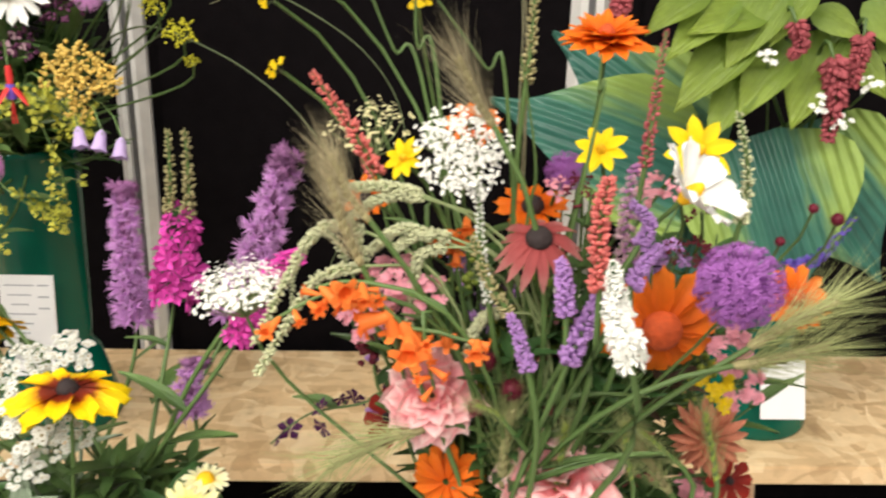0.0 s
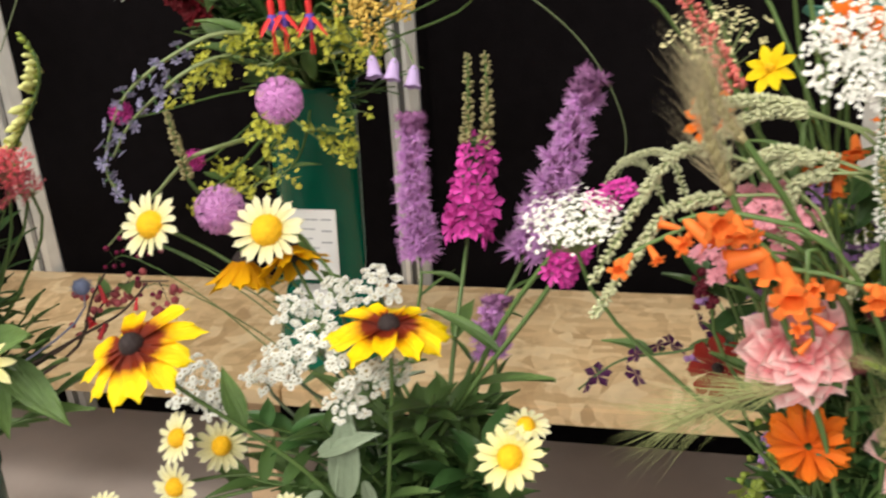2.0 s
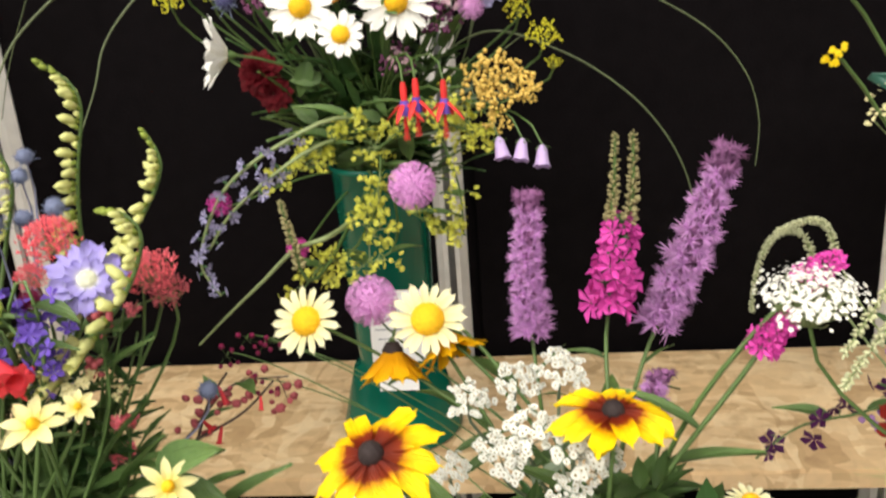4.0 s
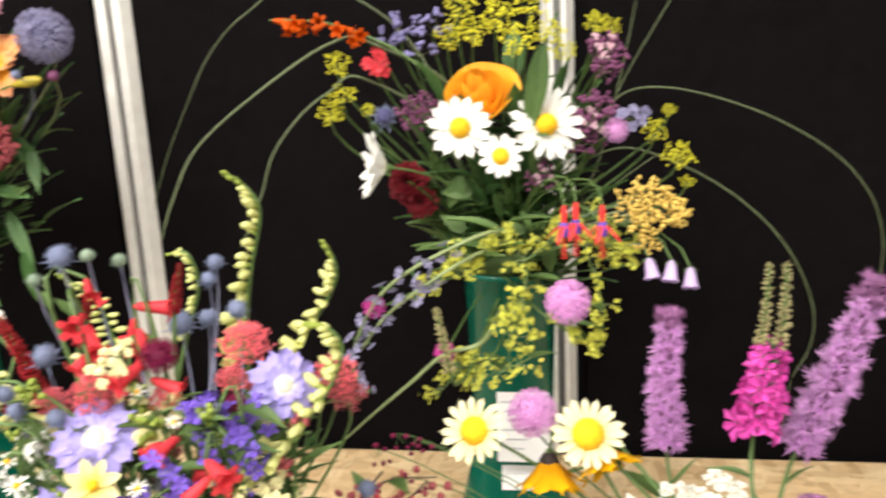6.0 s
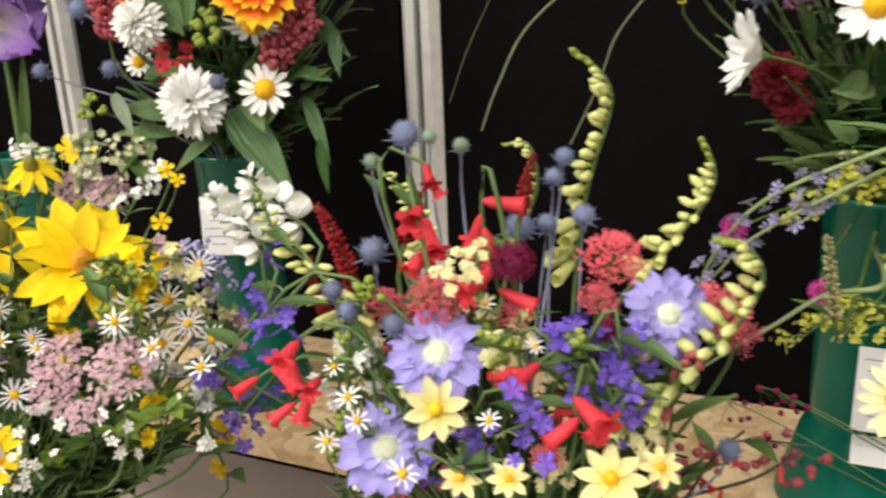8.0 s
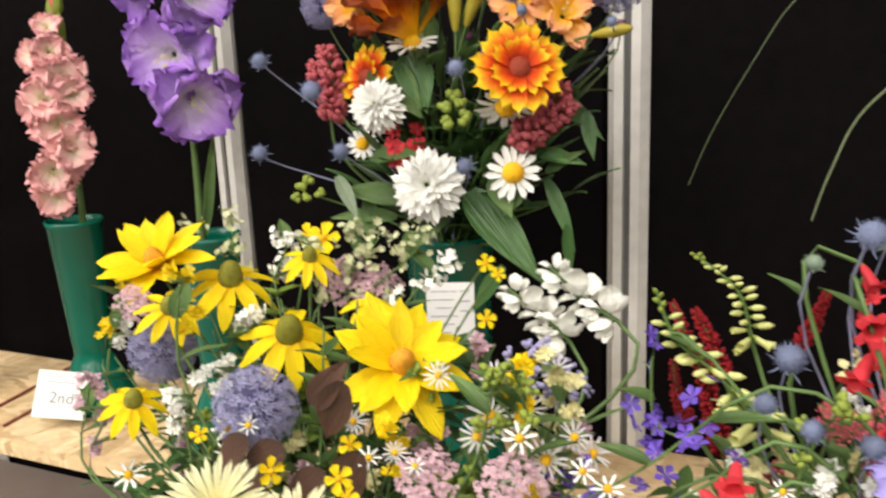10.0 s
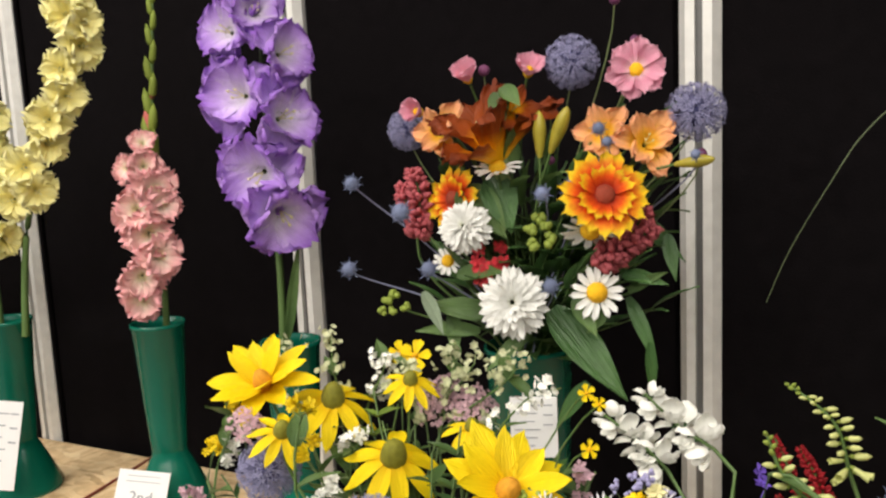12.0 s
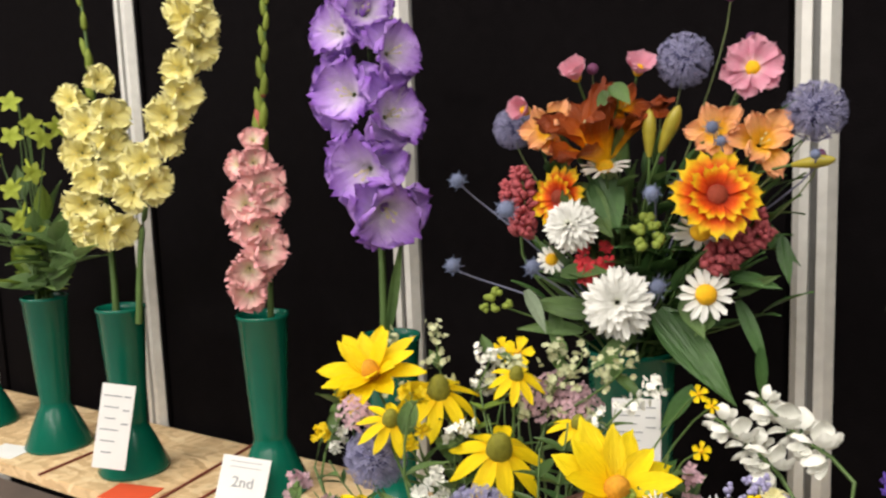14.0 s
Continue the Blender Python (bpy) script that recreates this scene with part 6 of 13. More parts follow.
leaf(filler, (0.5380, 1.0000, 1.4110), (-0.7891, -0.4642, -0.4023), 0.0646, "leaf", 0.5, LEAF_LIME, -0.2, 0.15, 0.02, up=(-0.27, -0.81, 0.52))
leaf(filler, (0.6850, 1.0000, 1.3790), (0.5129, -0.5496, -0.6595), 0.0546, "leaf", 0.5, LEAF_LIME, -0.2, 0.15, 0.02, up=(-0.40, -0.74, 0.55))
leaf(filler, (0.5830, 1.0000, 1.3450), (-0.5982, -0.4377, -0.6712), 0.0685, "leaf", 0.5, LEAF_LIME, -0.2, 0.15, 0.02, up=(-0.30, -0.76, 0.57))
spike_flower("amaranth", "drooping dull red tassel among lime leaves", VR, [(0.6340, 0.9700, 1.3630), (0.6420, 0.9700, 1.3320), (0.6410, 0.9700, 1.2980)], 0.0133, F_DUSK, "beads", group="hosta leaf arrangement", n=90, taper=0.5, leaves=0)
spike_flower("amaranth", "drooping dull red tassel among lime leaves", VR, [(0.6010, 0.9700, 1.3880), (0.6080, 0.9700, 1.3710), (0.6010, 0.9700, 1.3620)], 0.0096, F_DUSK, "beads", group="hosta leaf arrangement", n=90, taper=0.5, leaves=0)
spike_flower("amaranth", "drooping dull red tassel among lime leaves", VR, [(0.6560, 0.9700, 1.3810), (0.6550, 0.9700, 1.3590), (0.6540, 0.9700, 1.3410)], 0.0105, F_DUSK, "beads", group="hosta leaf arrangement", n=90, taper=0.5, leaves=0)
spike_flower("amaranth", "drooping dull red tassel among lime leaves", VR, [(0.4640, 0.9700, 1.4060), (0.4630, 0.9700, 1.3930), (0.4630, 0.9700, 1.3830)], 0.0103, F_DUSK, "beads", group="hosta leaf arrangement", n=90, taper=0.5, leaves=0)
umbel("small_white_flower", "tiny white flowers beside the red tassel", VR, (0.6270, 0.9650, 1.3240), (-0.41, -0.85, 0.32), 0.0071, F_WHITE, group="hosta leaf arrangement", n=12, size=0.4)
umbel("small_white_flower", "tiny white flowers beside the red tassel", VR, (0.6470, 0.9650, 1.3130), (-0.43, -0.84, 0.33), 0.0072, F_WHITE, group="hosta leaf arrangement", n=12, size=0.4)
umbel("small_white_flower", "tiny white flowers beside the red tassel", VR, (0.6650, 0.9650, 1.3420), (-0.45, -0.84, 0.29), 0.0071, F_WHITE, group="hosta leaf arrangement", n=12, size=0.4)
umbel("small_white_flower", "tiny white flowers beside the red tassel", VR, (0.5810, 0.9650, 1.3620), (-0.36, -0.89, 0.27), 0.0070, F_WHITE, group="hosta leaf arrangement", n=12, size=0.4)


# ---- front arrangement of daisies, white everlastings and mauve spires ----
ray_flower("rudbeckia", "yellow rudbeckia with maroon centre ring and dark cone", F1, (0.1310, 0.7020, 1.2070), (0.00, -0.01, 1.00), 0.0342, RUDB, base=(0.120, 0.700, 1.05), group="pale and mauve arrangement", n=12, width=0.42, lift=-2, disc=DISC_B, disc_r=0.17, disc_h=0.2, curl=-0.16, ruffle=0.06, spread=10)
ray_flower("rudbeckia", "yellow rudbeckia with maroon centre ring and dark cone", F1, (0.0180, 0.6550, 1.2150), (-0.17, -0.37, 0.91), 0.0339, RUDB, base=(0.104, 0.702, 1.05), group="pale and mauve arrangement", n=12, width=0.42, lift=-6, disc=DISC_B, disc_r=0.18, disc_h=0.22, curl=-0.18, ruffle=0.06, spread=10)
ray_flower("marguerite", "cream marguerite daisy with a yellow centre", F1, (0.0310, 0.7890, 1.2230), (0.06, -0.81, 0.58), 0.0243, CREAM, group="pale and mauve arrangement", n=19, width=0.3, disc=DISC_Y, disc_r=0.42, disc_h=0.35)
ray_flower("marguerite", "cream marguerite daisy with a yellow centre", F1, (-0.0390, 0.7760, 1.2300), (-0.19, -0.83, 0.53), 0.0225, CREAM, group="pale and mauve arrangement", n=17, width=0.3, disc=DISC_Y, disc_r=0.4, disc_h=0.35)
ray_flower("marguerite", "cream marguerite daisy with a yellow centre", F1, (0.1930, 0.6840, 1.1470), (-0.11, -0.60, 0.79), 0.0190, PALEYEL, group="pale and mauve arrangement", n=16, width=0.32, disc=DISC_Y, disc_r=0.35)
ray_flower("marguerite", "cream marguerite daisy with a yellow centre", F1, (0.1990, 0.7000, 1.1550), (0.11, -0.04, 0.99), 0.0139, CREAM, group="pale and mauve arrangement", n=16, width=0.32, disc=DISC_Y, disc_r=0.35)
ray_flower("marguerite", "cream marguerite daisy with a yellow centre", F1, (-0.0110, 0.7180, 1.1170), (-0.36, -0.73, 0.58), 0.0171, CREAM, group="pale and mauve arrangement", n=16, width=0.32, disc=DISC_Y, disc_r=0.35)
ray_flower("marguerite", "cream marguerite daisy with a yellow centre", F1, (-0.0210, 0.7200, 1.0790), (-0.21, -0.92, 0.33), 0.0177, CREAM, group="pale and mauve arrangement", n=16, width=0.32, disc=DISC_Y, disc_r=0.35)
ray_flower("marguerite", "cream marguerite daisy with a yellow centre", F1, (0.0090, 0.7300, 1.1050), (0.62, -0.69, 0.37), 0.0175, CREAM, group="pale and mauve arrangement", n=16, width=0.32, disc=DISC_Y, disc_r=0.35)
ray_flower("marguerite", "cream marguerite daisy with a yellow centre", F1, (0.0700, 0.6800, 1.1030), (0.07, -0.20, 0.98), 0.0134, CREAM, group="pale and mauve arrangement", n=16, width=0.32, disc=DISC_Y, disc_r=0.35)
ray_flower("marguerite", "cream marguerite daisy with a yellow centre", F1, (-0.0610, 0.7000, 1.0730), (0.03, -0.51, 0.86), 0.0134, CREAM, group="pale and mauve arrangement", n=16, width=0.32, disc=DISC_Y, disc_r=0.35)
ball_flower("scabious", "round pink-mauve flower head", F1, (-0.0040, 0.8000, 1.2320), (0.10, -0.67, 0.73), 0.0170, F_PINKLIL, F_PINKLIL, group="pale and mauve arrangement", n=320, fuzz=0.45)
ray_flower("rudbeckia", "golden rudbeckia hanging face down", F1, (0.0060, 0.8000, 1.1990), (0.05, -0.42, -0.90), 0.0330, GOLD, group="pale and mauve arrangement", n=11, width=0.42, lift=54, disc=DISC_B, disc_r=0.2, curl=-0.1, spread=12)
ray_flower("rudbeckia", "golden rudbeckia hanging face down", F1, (0.0390, 0.8000, 1.2080), (0.45, -0.45, -0.78), 0.0300, GOLD, group="pale and mauve arrangement", n=11, width=0.4, lift=46, disc=DISC_B, disc_r=0.2, curl=-0.1, spread=12)
umbel("everlasting", "woolly white everlasting flower cluster", F1, (0.0760, 0.7000, 1.1860), (0.14, -0.48, 0.87), 0.0138, F_GREY, group="pale and mauve arrangement", n=84, size=0.15, dome=0.5, petals=11, eyes=WOOL_EYE, fill=1.0, stem=LEAF_GREY, leaf_mat=LEAF_GREY)
umbel("everlasting", "woolly white everlasting flower cluster", F1, (0.0900, 0.7100, 1.1910), (0.13, -0.50, 0.86), 0.0145, F_GREY, group="pale and mauve arrangement", n=84, size=0.15, dome=0.5, petals=11, eyes=WOOL_EYE, fill=1.0, stem=LEAF_GREY, leaf_mat=LEAF_GREY)
umbel("everlasting", "woolly white everlasting flower cluster", F1, (0.1130, 0.7000, 1.1910), (0.10, -0.49, 0.87), 0.0174, F_GREY, group="pale and mauve arrangement", n=84, size=0.15, dome=0.5, petals=11, eyes=WOOL_EYE, fill=1.0, stem=LEAF_GREY, leaf_mat=LEAF_GREY)
umbel("everlasting", "woolly white everlasting flower cluster", F1, (0.1090, 0.6900, 1.1680), (0.09, -0.44, 0.89), 0.0113, F_GREY, group="pale and mauve arrangement", n=84, size=0.15, dome=0.5, petals=11, eyes=WOOL_EYE, fill=1.0, stem=LEAF_GREY, leaf_mat=LEAF_GREY)
umbel("everlasting", "woolly white everlasting flower cluster", F1, (0.1090, 0.7600, 1.2010), (0.10, -0.56, 0.82), 0.0139, F_GREY, group="pale and mauve arrangement", n=84, size=0.15, dome=0.5, petals=11, eyes=WOOL_EYE, fill=1.0, stem=LEAF_GREY, leaf_mat=LEAF_GREY)
umbel("everlasting", "woolly white everlasting flower cluster", F1, (0.0830, 0.7600, 1.1940), (0.13, -0.54, 0.83), 0.0135, F_GREY, group="pale and mauve arrangement", n=84, size=0.15, dome=0.5, petals=11, eyes=WOOL_EYE, fill=1.0, stem=LEAF_GREY, leaf_mat=LEAF_GREY)
umbel("everlasting", "woolly white everlasting flower cluster", F1, (0.0550, 0.7600, 1.1840), (0.16, -0.52, 0.84), 0.0124, F_GREY, group="pale and mauve arrangement", n=84, size=0.15, dome=0.5, petals=11, eyes=WOOL_EYE, fill=1.0, stem=LEAF_GREY, leaf_mat=LEAF_GREY)
umbel("everlasting", "woolly white everlasting flower cluster", F1, (-0.0070, 0.7400, 1.1420), (0.21, -0.44, 0.87), 0.0167, F_GREY, group="pale and mauve arrangement", n=84, size=0.15, dome=0.5, petals=11, eyes=WOOL_EYE, fill=1.0, stem=LEAF_GREY, leaf_mat=LEAF_GREY)
umbel("everlasting", "woolly white everlasting flower cluster", F1, (0.0040, 0.7400, 1.1280), (0.19, -0.42, 0.89), 0.0121, F_GREY, group="pale and mauve arrangement", n=84, size=0.15, dome=0.5, petals=11, eyes=WOOL_EYE, fill=1.0, stem=LEAF_GREY, leaf_mat=LEAF_GREY)
umbel("everlasting", "woolly white everlasting flower cluster", F1, (0.0450, 0.7300, 1.1560), (0.16, -0.46, 0.87), 0.0114, F_GREY, group="pale and mauve arrangement", n=84, size=0.15, dome=0.5, petals=11, eyes=WOOL_EYE, fill=1.0, stem=LEAF_GREY, leaf_mat=LEAF_GREY)
umbel("everlasting", "woolly white everlasting flower cluster", F1, (0.1240, 0.7100, 1.1730), (0.08, -0.47, 0.88), 0.0116, F_GREY, group="pale and mauve arrangement", n=84, size=0.15, dome=0.5, petals=11, eyes=WOOL_EYE, fill=1.0, stem=LEAF_GREY, leaf_mat=LEAF_GREY)
spike_flower("liatris", "mauve spire with feathery florets", F1, [(0.0930, 0.9150, 1.1560), (0.0910, 0.9150, 1.2080), (0.0950, 0.9150, 1.2640)], 0.0219, F_LIATRIS, "liatris", group="pale and mauve arrangement", n=100, taper=0.65, leaves=4, leaf_w=0.12, leaf_len=0.04)
spike_flower("liatris", "mauve spire with feathery florets", F1, [(0.1790, 0.8700, 1.1780), (0.2010, 0.8700, 1.2330), (0.2230, 0.8700, 1.3000)], 0.0233, F_LIATRIS, "liatris", group="pale and mauve arrangement", n=110, taper=0.7, leaves=4, leaf_w=0.12, leaf_len=0.04)
spike_flower("liatris", "mauve spire with feathery florets", F1, [(0.1670, 0.8000, 1.1390), (0.1640, 0.8000, 1.1550), (0.1700, 0.8000, 1.1780)], 0.0160, F_LIATRIS, "liatris", group="pale and mauve arrangement", n=40, taper=0.8, leaves=4, leaf_w=0.12, leaf_len=0.04)
spike_flower("loosestrife", "magenta loosestrife spike with a seeded tip", F1, [(0.1440, 0.8500, 1.1990), (0.1480, 0.8500, 1.2260), (0.1520, 0.8500, 1.2620)], 0.0232, F_MAGENTA, "open", group="pale and mauve arrangement", n=46, taper=0.5, leaves=5, leaf_w=0.3, leaf_len=0.035)
spike_flower("loosestrife", "tan seeded tip of a loosestrife spike", F1, base=(0.1480, 0.8530, 1.2300), points=[(0.1450, 0.8500, 1.2590), (0.1480, 0.8500, 1.2820), (0.1490, 0.8500, 1.3170)], radius=0.0060, florets=F_SEED, kind="beads", group="pale and mauve arrangement", n=60, taper=0.5, leaves=0)
spike_flower("loosestrife", "tan seeded tip of a loosestrife spike", F1, base=(0.1500, 0.8530, 1.2300), points=[(0.1570, 0.8500, 1.2580), (0.1600, 0.8500, 1.2820), (0.1600, 0.8500, 1.3170)], radius=0.0068, florets=F_SEED, kind="beads", group="pale and mauve arrangement", n=60, taper=0.5, leaves=0)
spike_flower("loosestrife", "magenta loosestrife behind the white umbel", F1, [(0.2110, 0.7400, 1.2200), (0.2170, 0.7400, 1.2300), (0.2260, 0.7400, 1.2390)], 0.0119, F_MAGENTA, "open", group="pale and mauve arrangement", n=40, taper=0.6, leaves=2, leaf_w=0.24)
spike_flower("loosestrife", "magenta loosestrife behind the white umbel", F1, [(0.2310, 0.7400, 1.2570), (0.2390, 0.7400, 1.2650), (0.2470, 0.7400, 1.2700)], 0.0102, F_MAGENTA, "open", group="pale and mauve arrangement", n=30, taper=0.6, leaves=1, leaf_w=0.24)
umbel("columbine", "small dark plum nodding flower", F1, (-0.0950, 0.8400, 1.1550), (0.48, -0.86, 0.20), 0.0089, F_MAROON, group="pale and mauve arrangement", n=6, size=0.42, kind="bead", stem=STEM, stem_r=0.0006)
umbel("columbine", "small dark plum nodding flower", F1, (-0.1000, 0.8400, 1.1900), (0.49, -0.86, 0.15), 0.0087, F_MAROON, group="pale and mauve arrangement", n=6, size=0.42, kind="bead", stem=STEM, stem_r=0.0006)
umbel("columbine", "small dark plum nodding flower", F1, (-0.1160, 0.8400, 1.1770), (0.51, -0.85, 0.16), 0.0088, F_MAROON, group="pale and mauve arrangement", n=6, size=0.42, kind="bead", stem=STEM, stem_r=0.0006)
umbel("columbine", "small dark plum nodding flower", F1, (-0.0880, 0.8400, 1.1860), (0.47, -0.87, 0.16), 0.0087, F_MAROON, group="pale and mauve arrangement", n=6, size=0.42, kind="bead", stem=STEM, stem_r=0.0006)
greenery(F1, (0.0640, 0.7210, 1.0640), n=7, length=0.027, width=0.3, material=LEAF)
greenery(F1, (0.0990, 0.7770, 1.0520), n=7, length=0.027, width=0.42, material=LEAF)
greenery(F1, (0.0840, 0.7080, 1.1440), n=7, length=0.027, width=0.3, material=LEAF)
greenery(F1, (0.0710, 0.7110, 1.0840), n=7, length=0.027, width=0.42, material=LEAF)
greenery(F1, (0.0340, 0.7520, 1.0330), n=7, length=0.027, width=0.36, material=LEAF_DARK)
greenery(F1, (0.1500, 0.7090, 1.1640), n=7, length=0.027, width=0.42, material=LEAF)
greenery(F1, (0.1610, 0.7960, 1.0100), n=7, length=0.027, width=0.42, material=LEAF)
greenery(F1, (0.1890, 0.7680, 1.0830), n=7, length=0.027, width=0.36, material=LEAF)
greenery(F1, (0.0400, 0.7000, 1.1080), n=7, length=0.027, width=0.3, material=LEAF)
greenery(F1, (0.1760, 0.7720, 1.1280), n=7, length=0.027, width=0.36, material=LEAF)
greenery(F1, (0.0500, 0.7580, 1.0520), n=7, length=0.027, width=0.36, material=LEAF_DARK)
greenery(F1, (0.0870, 0.7550, 1.0450), n=7, length=0.027, width=0.3, material=LEAF)
greenery(F1, (0.1140, 0.7090, 1.1600), n=7, length=0.027, width=0.3, material=LEAF)
greenery(F1, (0.0550, 0.7630, 1.0160), n=7, length=0.027, width=0.42, material=LEAF)
greenery(F1, (0.1240, 0.7930, 1.0180), n=7, length=0.027, width=0.42, material=LEAF)
greenery(F1, (0.1790, 0.7420, 1.0790), n=7, length=0.027, width=0.36, material=LEAF)
greenery(F1, (0.1590, 0.7190, 1.1560), n=7, length=0.027, width=0.3, material=LEAF)
greenery(F1, (0.0510, 0.7320, 1.1270), n=7, length=0.027, width=0.42, material=LEAF)
greenery(F1, (0.1740, 0.7090, 1.0810), n=7, length=0.027, width=0.3, material=LEAF)
greenery(F1, (0.0850, 0.7380, 1.1330), n=7, length=0.027, width=0.3, material=LEAF_DARK)
greenery(F1, (0.1830, 0.7010, 1.1410), n=7, length=0.027, width=0.42, material=LEAF_DARK)
greenery(F1, (0.0740, 0.7790, 1.0370), n=7, length=0.027, width=0.3, material=LEAF)
greenery(F1, (0.1570, 0.7570, 1.1340), n=7, length=0.027, width=0.42, material=LEAF)
greenery(F1, (0.1880, 0.7050, 1.0980), n=7, length=0.027, width=0.42, material=LEAF)
greenery(F1, (0.1430, 0.7360, 1.1160), n=7, length=0.027, width=0.36, material=LEAF)
greenery(F1, (0.0930, 0.7330, 1.0540), n=7, length=0.027, width=0.3, material=LEAF)
greenery(F1, (0.1040, 0.7890, 1.0370), n=7, length=0.027, width=0.36, material=LEAF)
greenery(F1, (0.1180, 0.7900, 0.9980), n=7, length=0.027, width=0.36, material=LEAF)
greenery(F1, (0.1850, 0.7080, 1.1360), n=7, length=0.027, width=0.42, material=LEAF)
greenery(F1, (0.1660, 0.7200, 1.1010), n=7, length=0.027, width=0.42, material=LEAF_DARK)
greenery(F1, (0.1140, 0.7280, 1.0840), n=7, length=0.027, width=0.36, material=LEAF)
greenery(F1, (0.0420, 0.7170, 1.0710), n=7, length=0.027, width=0.42, material=LEAF)
greenery(F1, (0.1600, 0.7590, 1.0500), n=7, length=0.027, width=0.3, material=LEAF)
greenery(F1, (0.0200, 0.7570, 1.0170), n=7, length=0.027, width=0.36, material=LEAF)
greenery(F1, (0.0400, 0.7130, 1.1380), n=7, length=0.027, width=0.42, material=LEAF_DARK)
greenery(F1, (0.1390, 0.7030, 1.1470), n=7, length=0.027, width=0.3, material=LEAF)
greenery(F1, (0.1730, 0.7420, 1.1020), n=7, length=0.027, width=0.42, material=LEAF)
greenery(F1, (0.0740, 0.7740, 1.0110), n=7, length=0.027, width=0.42, material=LEAF_DARK)
greenery(F1, (0.1450, 0.7990, 1.0220), n=7, length=0.027, width=0.3, material=LEAF)
greenery(F1, (0.0980, 0.7320, 1.1060), n=7, length=0.027, width=0.3, material=LEAF_DARK)
filler = plant("silver_leaves", "silvery grey-green leaves low in the arrangement", "foliage", "", mouth_of(F1))
leaf(filler, (0.0940, 0.6800, 1.1430), (0.8716, 0.0000, 0.4903), 0.0367, "leaf", 0.3, LEAF_GREY, -0.15, 0.15, 0.02, up=(0.14, -0.55, 0.82))
leaf(filler, (0.1050, 0.6800, 1.1160), (0.1366, 0.0000, 0.9906), 0.0585, "leaf", 0.3, LEAF_GREY, -0.15, 0.15, 0.02, up=(0.12, -0.52, 0.84))
leaf(filler, (0.0930, 0.6800, 1.1180), (-0.8253, 0.0000, -0.5647), 0.0230, "leaf", 0.3, LEAF_GREY, -0.15, 0.15, 0.02, up=(0.14, -0.52, 0.84))
leaf(filler, (0.1170, 0.6800, 1.1280), (0.1961, 0.0000, -0.9806), 0.0255, "leaf", 0.3, LEAF_GREY, -0.15, 0.15, 0.02, up=(0.11, -0.54, 0.84))

# ---- small fillers of the front arrangements ----
umbel("filler_blossom", "small burgundy bead cluster", F0, (0.3930, 0.7130, 1.3160), (-0.21, -0.73, 0.65), 0.0084, F_BURG, group="hot-coloured arrangement", n=60, size=0.18, kind="bead", dome=0.6, leaves=0)
umbel("filler_blossom", "small soft pink floret cluster", F0, (0.4260, 0.7140, 1.3170), (0.03, -0.78, 0.62), 0.0094, F_PINK, group="hot-coloured arrangement", n=60, size=0.18, kind="star", dome=0.6, leaves=0)
umbel("filler_blossom", "small burgundy bead cluster", F0, (0.4610, 0.7350, 1.3030), (-0.46, -0.62, 0.63), 0.0095, F_BURG, group="hot-coloured arrangement", n=60, size=0.18, kind="bead", dome=0.6, leaves=0)
umbel("filler_blossom", "small soft pink floret cluster", F0, (0.4360, 0.6960, 1.3210), (-0.45, -0.64, 0.62), 0.0063, F_PINK, group="hot-coloured arrangement", n=60, size=0.18, kind="star", dome=0.6, leaves=0)
umbel("filler_blossom", "small burgundy bead cluster", F0, (0.4630, 0.7070, 1.2410), (-0.47, -0.50, 0.73), 0.0068, F_BURG, group="hot-coloured arrangement", n=60, size=0.18, kind="bead", dome=0.6, leaves=0)
umbel("filler_blossom", "small soft pink floret cluster", F0, (0.3880, 0.7200, 1.2450), (-0.13, -0.64, 0.75), 0.0057, F_PINK, group="hot-coloured arrangement", n=60, size=0.18, kind="star", dome=0.6, leaves=0)
umbel("filler_blossom", "small burgundy bead cluster", F0, (0.4280, 0.7260, 1.2290), (-0.14, -0.63, 0.77), 0.0086, F_BURG, group="hot-coloured arrangement", n=60, size=0.18, kind="bead", dome=0.6, leaves=0)
umbel("filler_blossom", "small soft pink floret cluster", F0, (0.4870, 0.7070, 1.2240), (-0.06, -0.65, 0.75), 0.0066, F_PINK, group="hot-coloured arrangement", n=60, size=0.18, kind="star", dome=0.6, leaves=0)
umbel("filler_blossom", "small burgundy bead cluster", F0, (0.3790, 0.6940, 1.2900), (-0.41, -0.62, 0.67), 0.0064, F_BURG, group="hot-coloured arrangement", n=60, size=0.18, kind="bead", dome=0.6, leaves=0)
umbel("filler_blossom", "small soft pink floret cluster", F0, (0.4160, 0.7350, 1.2310), (-0.11, -0.64, 0.76), 0.0097, F_PINK, group="hot-coloured arrangement", n=60, size=0.18, kind="star", dome=0.6, leaves=0)
umbel("filler_blossom", "small burgundy bead cluster", F0, (0.4390, 0.6980, 1.2890), (-0.06, -0.73, 0.68), 0.0070, F_BURG, group="hot-coloured arrangement", n=60, size=0.18, kind="bead", dome=0.6, leaves=0)
umbel("filler_blossom", "small soft pink floret cluster", F0, (0.3830, 0.7290, 1.3120), (0.01, -0.77, 0.64), 0.0067, F_PINK, group="hot-coloured arrangement", n=60, size=0.18, kind="star", dome=0.6, leaves=0)
greenery(F0, (0.4610, 0.7340, 1.2270), n=10, length=0.02, width=0.4, material=LEAF_DARK)
greenery(F0, (0.3980, 0.7130, 1.3170), n=10, length=0.02, width=0.4, material=LEAF)
greenery(F0, (0.4800, 0.7670, 1.2480), n=10, length=0.02, width=0.4, material=LEAF_LIME)
